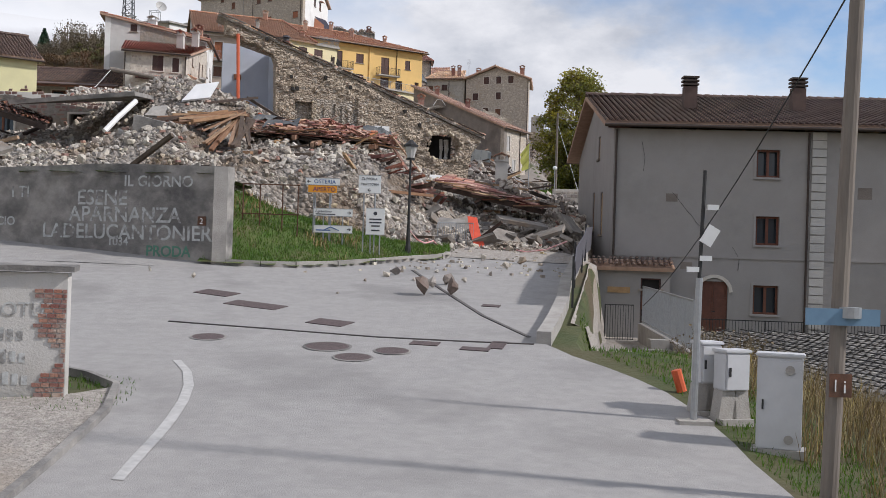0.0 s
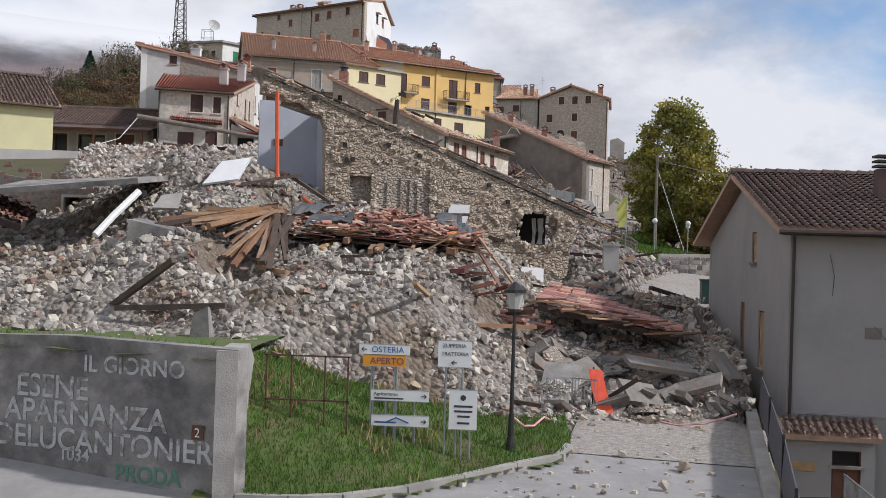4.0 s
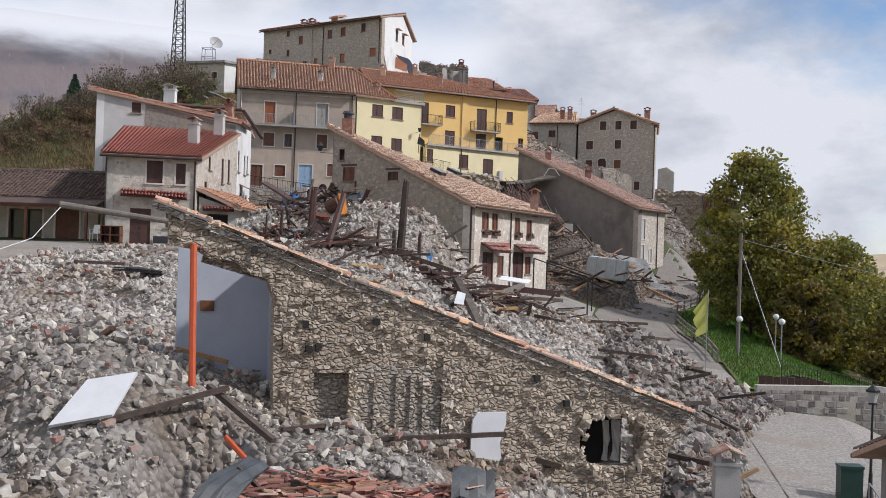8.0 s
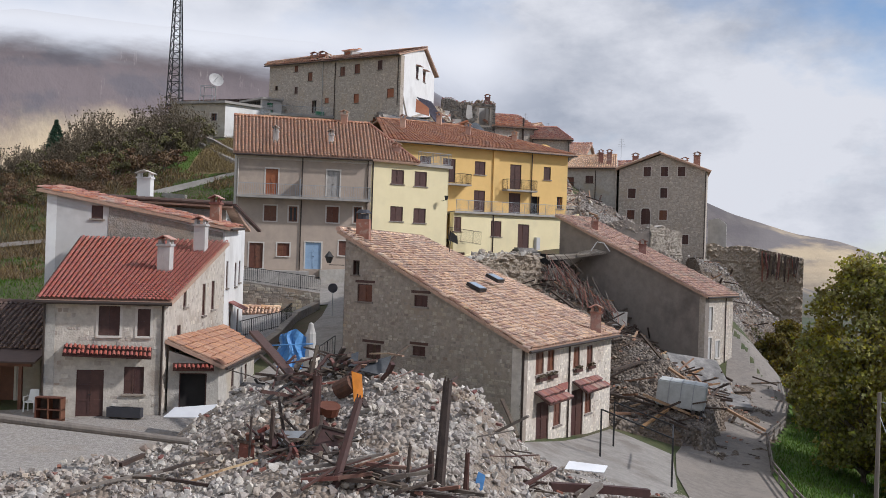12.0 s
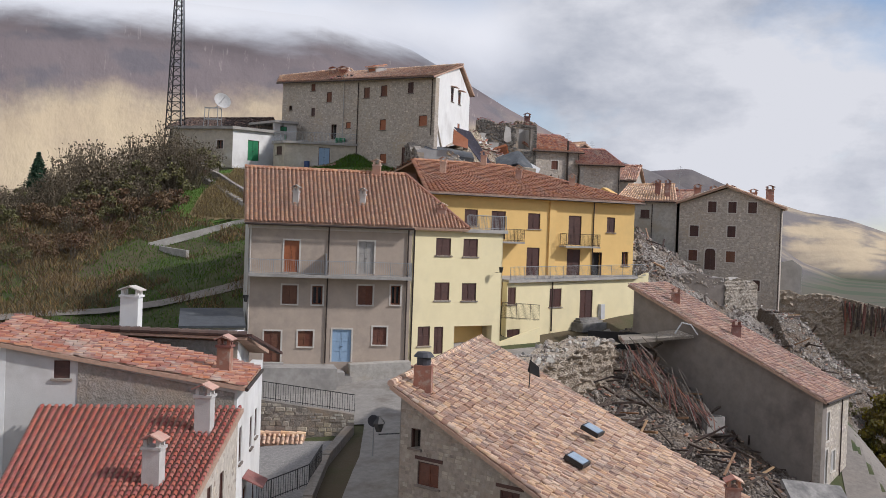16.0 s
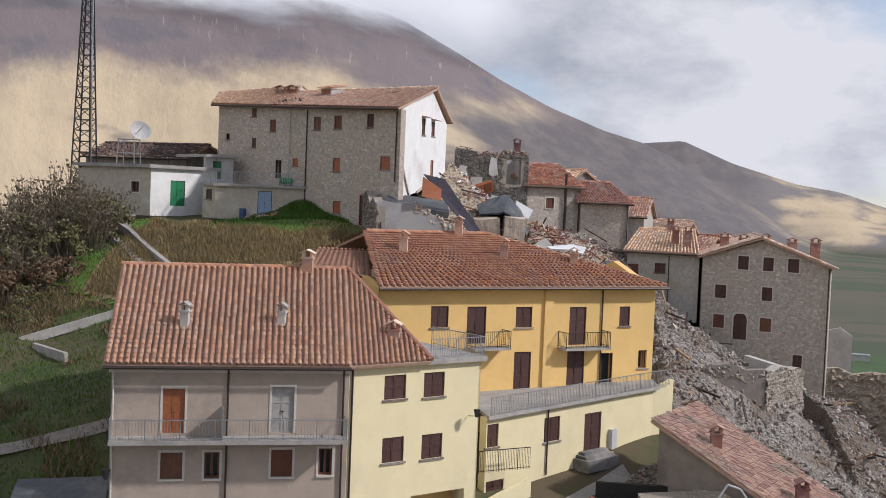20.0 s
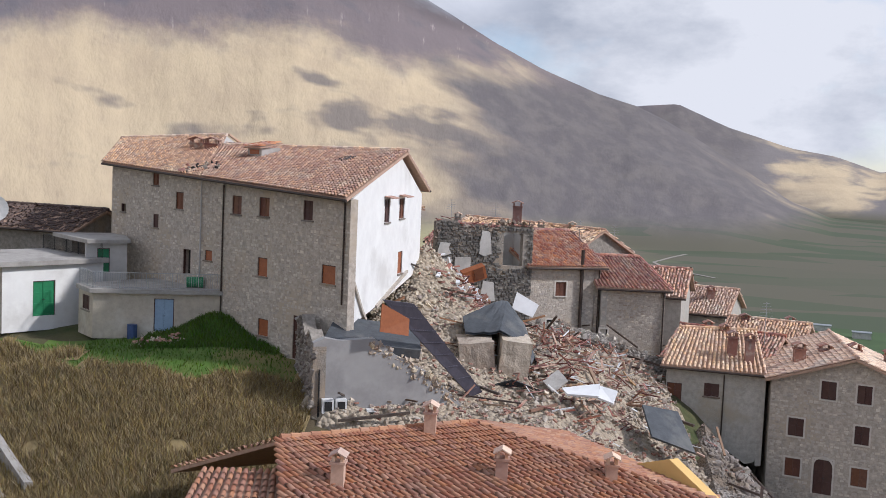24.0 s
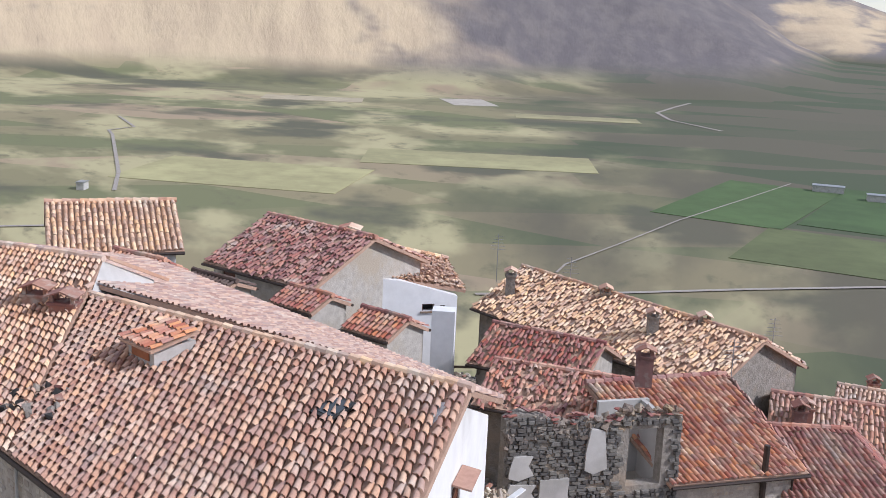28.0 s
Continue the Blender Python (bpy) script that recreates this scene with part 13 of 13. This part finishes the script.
far_road("plain_road", [(-40, 690), (28, 709), (100, 735), (173, 758), (420, 820)], 3.5, "grey asphalt road across the plain")
far_road("plain_road", [(-520, 700), (-314, 774), (-240, 805)], 4.0, "grey asphalt road across the plain")
far_road("plain_track", [(0, 745), (5, 765), (45, 840), (84, 916), (140, 1010), (200, 1113)], 1.4, "pale farm track across the fields")
far_road("plain_track", [(-296, 905), (-320, 980), (-400, 1185), (-415, 1215), (-402, 1250), (-447, 1331)], 3.0, "pale winding farm track at the mountain foot")
far_road("plain_track", [(205, 1500), (157, 1600), (150, 1690), (185, 1790), (217, 1870)], 5, "curving pale track at the mountain foot")


def field(cx, cy, w, d, rot, colour, lab):
    """A thin cultivated patch on the plain."""
    g = Geo()
    m = Matrix.Rotation(rot, 4, "Z")
    g.box((cx, cy, PLAIN - 0.75), (w, d, 0.3), m)
    one("field", g.mesh("field"), mat("field_" + lab.split()[0], colour, [v * 0.8 for v in colour], 0.05, 0.95, 0, c3=[v * 1.15 for v in colour], s3=0.012), lab, "field", "fields", "structure")


for cx, cy, w, d, rot, colour, lab in ((150, 1010, 90, 190, -0.45, (0.075, 0.125, 0.04), "green sown field on the plain"), (235, 1000, 70, 190, -0.42, (0.06, 0.105, 0.034), "dark green field on the plain"), (190, 830, 150, 110, -0.40, (0.115, 0.135, 0.055), "olive meadow strip on the plain"), (-100, 1700, 60, 90, 0.3, (0.45, 0.41, 0.35), "pale bare field at the mountain foot"), (-300, 1640, 130, 60, 0.1, (0.42, 0.36, 0.25), "tan stubble field at the mountain foot"), (40, 1560, 150, 50, 0.05, (0.30, 0.275, 0.15), "straw stubble field on the plain"), (-60, 1150, 200, 90, 0.05, (0.33, 0.31, 0.16), "golden stubble field on the plain"), (-230, 1010, 170, 120, -0.1, (0.37, 0.345, 0.175), "yellow stubble field on the plain")):
    field(cx, cy, w, d, rot, colour, lab)

# ---------------------------------------------------------------- trees, scrub and grass
def tree(x, y, h, r, seed, material, leaves=9000, name="tree", label="", size=(0.14, 0.3), trunk_r=0.22, low=0.25, clumps=46, puff=(0.12, 0.34), limbs=14):
    rng = np.random.default_rng(seed)
    z0 = gzf(x, y)
    t = thing(name, label, "tree", "trees", at=(x, y, z0))
    g = Geo()
    pts = [np.array([0, 0, -0.3])]
    for k in range(1, 6):
        pts.append(np.array([rng.normal(0, 0.12) * k, rng.normal(0, 0.12) * k, h * 0.85 * k / 5]))
    g.tube(pts, trunk_r, 8, 0.04)
    part("trunk", g.mesh("trunk"), M_BARK, t)
    C, R = [], []
    for k in range(clumps):
        a = rng.uniform(0, 2 * math.pi)
        zz = h * rng.uniform(low, 0.95)
        s = math.sin(math.pi * min(1, max(0.08, (zz / h - low * 0.6) / (1.02 - low * 0.6)))) ** 0.6
        d = r * s * (1.2 - 0.6 * zz / h) * rng.random() ** 0.5
        e = np.array([math.cos(a) * d, math.sin(a) * d, zz])
        root = np.array([0, 0, max(0.6, zz - d * 0.8)])
        if k < limbs:
            part("limb", Geo().tube([root, (root + e) / 2 + (0, 0, 0.2), e], 0.07, 5, 0.02).mesh("limb"), M_BARK, t)
        C.append(e)
        R.append(r * rng.uniform(*puff))
    v, f = leaf_cloud(leaves, np.array(C), np.array(R), size, seed + 1)
    part("crown", mesh_np("crown", v, f), material, t, kind="stuff")
    return t


tree(13.5, 118.5, 14.0, 4.7, 201, M_LEAF, 30000, size=(0.09, 0.19), clumps=420, puff=(0.10, 0.28), limbs=60, label="tall leafy tree turning olive and yellow on the slope", low=0.1)
tree(18.5, 116.0, 9.6, 5.0, 202, M_LEAF, 24000, size=(0.09, 0.19), clumps=320, puff=(0.10, 0.28), limbs=40, label="broad leafy tree with olive autumn leaves on the slope", low=0.06)
M_LEAFY = leafy(mat("yellow_autumn_leaf", (0.24, 0.17, 0.04), (0.13, 0.12, 0.035), 0.5, 0.85, 0, island=0.45))
for k, (x, y, h, r) in enumerate(((23, 121, 8, 4.2), (29, 128, 8.5, 4.5), (20, 132, 7, 3.8), (35, 135, 9, 5), (26, 140, 7, 4.5), (42, 140, 9, 5.5), (16.5, 126.0, 6.5, 3.2), (15.5, 110, 5.5, 2.6), (33, 118, 7, 4.5), (50, 150, 9, 6), (13.4, 130.5, 5.0, 2.4), (19.5, 171, 5.5, 2.8), (23.5, 176, 6.0, 3.2), (16.8, 160, 4.5, 2.6), (14.8, 138, 4.5, 2.2), (22, 110, 6, 3.2))):
    tree(x, y, h, r, 210 + k, M_LEAFY if k % 2 else M_LEAF, 9000, size=(0.10, 0.22), label="dense shrubby tree with mixed olive and yellow leaves", low=0.05, trunk_r=0.14)


def shrub(name, label, material, seed, h=2.2, r=1.4, n=900, twigs=60, size=(0.06, 0.16)):
    rng = np.random.default_rng(seed)
    t = thing(name, label, "shrub", "hillside shrubs", at=(0, 0, -50))
    g = Geo()
    C, R = [], []
    for k in range(twigs):
        a, s = rng.uniform(0, 6.28), rng.uniform(0.2, 1)
        e = np.array([math.cos(a) * r * s, math.sin(a) * r * s, h * rng.uniform(0.45, 1.0) * (1.1 - 0.35 * s)])
        m = e * 0.5 + (0, 0, 0.15)
        g.bar((0.2 * math.cos(a), 0.2 * math.sin(a), -0.2), m, 0.03).bar(m, e, 0.018)
        for _ in range(2):
            q = e + rng.normal(0, 0.25, 3) + (0, 0, 0.15)
            g.bar(m * 0.4 + e * 0.6, q, 0.014)
        C.append(e)
        R.append(rng.uniform(0.3, 0.6))
    part("branching", g.mesh("branching"), M_LEAFB if twigs > 20 else M_BARK, t, kind="stuff")
    v, f = leaf_cloud(n, np.array(C), np.array(R), size, seed + 3)
    part("foliage", mesh_np("foliage", v, f), material, t, kind="stuff")
    return t


kinds = [shrub("shrub", "bare grey-brown shrub on the hillside", M_LEAFB, 301, 3.2, 1.9, 260, 56), shrub("shrub", "rust-brown bramble scrub on the hillside", M_LEAFD, 302, 1.8, 1.7, 620, 12), shrub("shrub", "dull olive shrub on the hillside", mat("dull_olive_leaf", (0.12, 0.115, 0.045), (0.15, 0.135, 0.06), 0.5, 0.9, 0, island=0.4), 303, 2.6, 1.7, 620, 12), shrub("shrub", "tall bare hazel shrub on the hillside", M_LEAFB, 304, 4.6, 2.2, 300, 80)]
rs = np.random.default_rng(31)
spots = []
for _ in range(3000):
    x, y = rs.uniform(-92, -46), rs.uniform(138, 196)
    ridge = np.interp(x, (-92, -70, -56, -47), (150, 158, 166, 172))
    if abs(y - ridge) < np.interp(x, (-92, -60, -46), (12, 13, 9)) and all(math.hypot(x - p[0], y - p[1]) > 1.45 for p in spots) and len(spots) < 260:
        spots.append((x, y))
for x, y in spots:
    lower = np.interp(x, (-92, -70, -56, -47), (150, 158, 166, 172)) - y
    k = int(rs.choice(4, p=(0.1, 0.75, 0.15, 0.0))) if lower > 0 else int(rs.choice(4, p=(0.5, 0.12, 0.2, 0.18)))
    m = pose(x, y, gzf(x, y) - 0.1, rz=rs.uniform(0, 360)) @ Matrix.Scale(rs.uniform(0.6, 0.95) * (1.45 if x > -58 and lower < 4 else 1.0), 4)
    copy_thing(kinds[k], m)
for x, y, k, s in ((-48.5, 176.5, 3, 1.15), (-50.5, 178.5, 3, 1.3), (-52.5, 177, 0, 1.4), (-47.6, 174.5, 3, 1.0), (-54.5, 180, 3, 1.1), (-50.6, 174, 0, 1.3), (-56, 182, 0, 1.3), (-45.3, 174.6, 2, 0.7), (-27.4, 183.0, 2, 0.55), (-28.6, 184.2, 2, 0.5), (17.5, 183, 2, 1.0), (19.5, 181, 2, 1.2), (21, 184, 2, 1.1), (18.5, 178, 0, 1.0), (16, 170, 2, 0.8), (-24.8, 64.5, 1, 0.5), (9.2, 29.6, 0, 0.55), (7.2, 31.4, 0, 0.5), (7.6, 28.6, 0, 0.45)):
    copy_thing(kinds[k], pose(x, y, gzf(x, y) - 0.1, rz=s * 500) @ Matrix.Scale(s, 4))
for k in kinds:
    bpy.data.objects.remove(k.children[0])
    bpy.data.objects.remove(k.children[0])
    bpy.data.objects.remove(k)
for x, y, h in ((-61, 172, 5.0), (-56.5, 176, 2.2)):
    c = thing("conifer", "young dark green conifer on the hillside", "tree", "trees", at=(x, y, gzf(x, y)))
    part("trunk", Geo().tube([(0, 0, -0.2), (0, 0, h * 0.9)], 0.12, 7, 0.03).mesh("trunk"), M_BARK, c)
    C = np.array([(0.28 * (h - z) * math.cos(a), 0.28 * (h - z) * math.sin(a), z) for z in np.linspace(0.5, h * 0.97, 16) for a in np.arange(6) + z * 3])
    R = np.array([max(0.1, 0.2 * (h - p[2]) * 0.9) for p in C])
    v, f = leaf_cloud(3600, C, R, (0.06, 0.16), int(h * 100), 0.5, 2.5)
    part("crown", mesh_np("crown", v, f), M_CONIF, c, kind="stuff")

# grass and meadow sheets
M_MEADOW = mat("lush_meadow", (0.055, 0.115, 0.012), (0.085, 0.13, 0.02), 1.2, 0.95, 0.6, 12, c3=(0.10, 0.11, 0.03), s3=0.15)
slope_mask = lambda x, y: (x > np.interp(y, (96, 99, 104, 110, 116, 122, 129, 136), (8.6, 8.4, 8.3, 8.0, 8.0, 9.0, 11.4, 13))) & (x < np.interp(y, (92, 97, 100, 104, 136), (9, 11, 15.5, 19, 22))) & (y > 93) & (y < 136)
one("grass_slope", grid_mesh("slope", np.arange(7, 23, 0.35), np.arange(92, 137, 0.35), lambda X, Y: ground_z(X, Y) + 0.1, lambda X, Y, Z: slope_mask(X, Y)), M_MEADOW, "steep bright green grass slope below the road", "slope", kind="structure")
X, Y = scatter(36000, 7.5, 23, 93, 136, slope_mask)
blades("slope_grass", "short bright grass on the slope", X, Y, ground_z(X, Y) + 0.1, M_GRASS, (0.1, 0.3), 0.06, 21)
ly = lambda x, y: (x > -47) & (x < -24.5) & (y > np.interp(x, (-47, -38, -24), (170, 166, 163))) & (y < np.interp(x, (-47, -42, -32, -27, -24), (183, 183.6, 184.5, 181, 178)))
M_LAWN = mat("hilltop_turf", (0.075, 0.16, 0.018), (0.105, 0.155, 0.03), 1.0, 0.95, 0.6, 12, c3=(0.20, 0.155, 0.065), s3=0.12)
yard_m = lambda x, y: (x > 7.0) & (x < 14.5) & (y > 67) & (y < 88.6)
one("gravel_yard", grid_mesh("yard", np.arange(7, 15, 0.5), np.arange(66.5, 89, 0.5), lambda X, Y: gz(X, Y) + 0.06 + 0.03 * wave(X, Y, 0.8), lambda X, Y, Z: yard_m(X, Y)), M_GRAVEL, "dusty gravel yard at the edge of the rubble", "yard", kind="structure")
M_STRAW = mat("dry_straw_turf", (0.30, 0.225, 0.105), (0.20, 0.15, 0.07), 1.4, 0.95, 0.7, 12, c3=(0.11, 0.12, 0.035), s3=0.35, t3=(0.55, 0.68))
straw = lambda x, y: ly(x, y) & (gz(x, y) < 35.3 + 0.35 * wave(x, y, 2.0)) & (x > -44.5)
one("straw_bank", grid_mesh("straw", np.arange(-48, -24, 0.4), np.arange(162, 186, 0.4), lambda X, Y: ground_z(X, Y) + 0.2, lambda X, Y, Z: straw(X, Y)), M_STRAW, "bank of tall dried straw grass below the lawn", "bank", kind="structure")
one("hilltop_bank", grid_mesh("lawn", np.arange(-48, -24, 0.8), np.arange(162, 186, 0.8), lambda X, Y: ground_z(X, Y) + 0.12, lambda X, Y, Z: ly(X, Y)), M_LAWN, "grassy bank below the hilltop house", "bank", kind="structure")
X, Y = scatter(90000, -47, -24.5, 163, 185, lambda x, y: straw(x, y) & (wave(x, y, 2.4, 5) > -0.85))
blades("dry_bank_grass", "tall dry straw grass on the bank", X, Y, ground_z(X, Y) + 0.15, M_DRYG, (0.2, 0.7), 0.045, 22, 0.45)
X, Y = scatter(22000, -47, -24.5, 163, 185, lambda x, y: ly(x, y) & ~straw(x, y))
blades("green_bank_grass", "short green grass on the bank top", X, Y, ground_z(X, Y) + 0.1, M_GRASS, (0.08, 0.3), 0.06, 23)
hm = lambda x, y: (x < -30.5) & (x > -80) & (y > 112) & (y < 172) & ~ly(x, y) & ~((x > -37) & (y < 140))
X, Y = scatter(84000, -80, -30, 130, 172, lambda x, y: hm(x, y) & (wave(x, y, 5.0, 4) + 0.4 * wave(x, y, 1.7, 1) + (-x - 44) * 0.06 > 0.1))
blades("hillside_dry_grass", "brown dead grass tufts on the hillside", X, Y, ground_z(X, Y), mat("dead_brown_grass", (0.23, 0.155, 0.072), (0.13, 0.09, 0.045), 0.5, 0.9, 0, island=0.4), (0.25, 0.75), 0.06, 24, 0.6)
X, Y = scatter(110000, -80, -30, 112, 172, lambda x, y: hm(x, y) & (wave(x, y, 5.0, 4) + 0.4 * wave(x, y, 1.7, 1) + (-x - 44) * 0.06 < 0.5))
blades("hillside_green_grass", "green grass on the hillside", X, Y, ground_z(X, Y), M_GRASS, (0.08, 0.3), 0.06, 25)
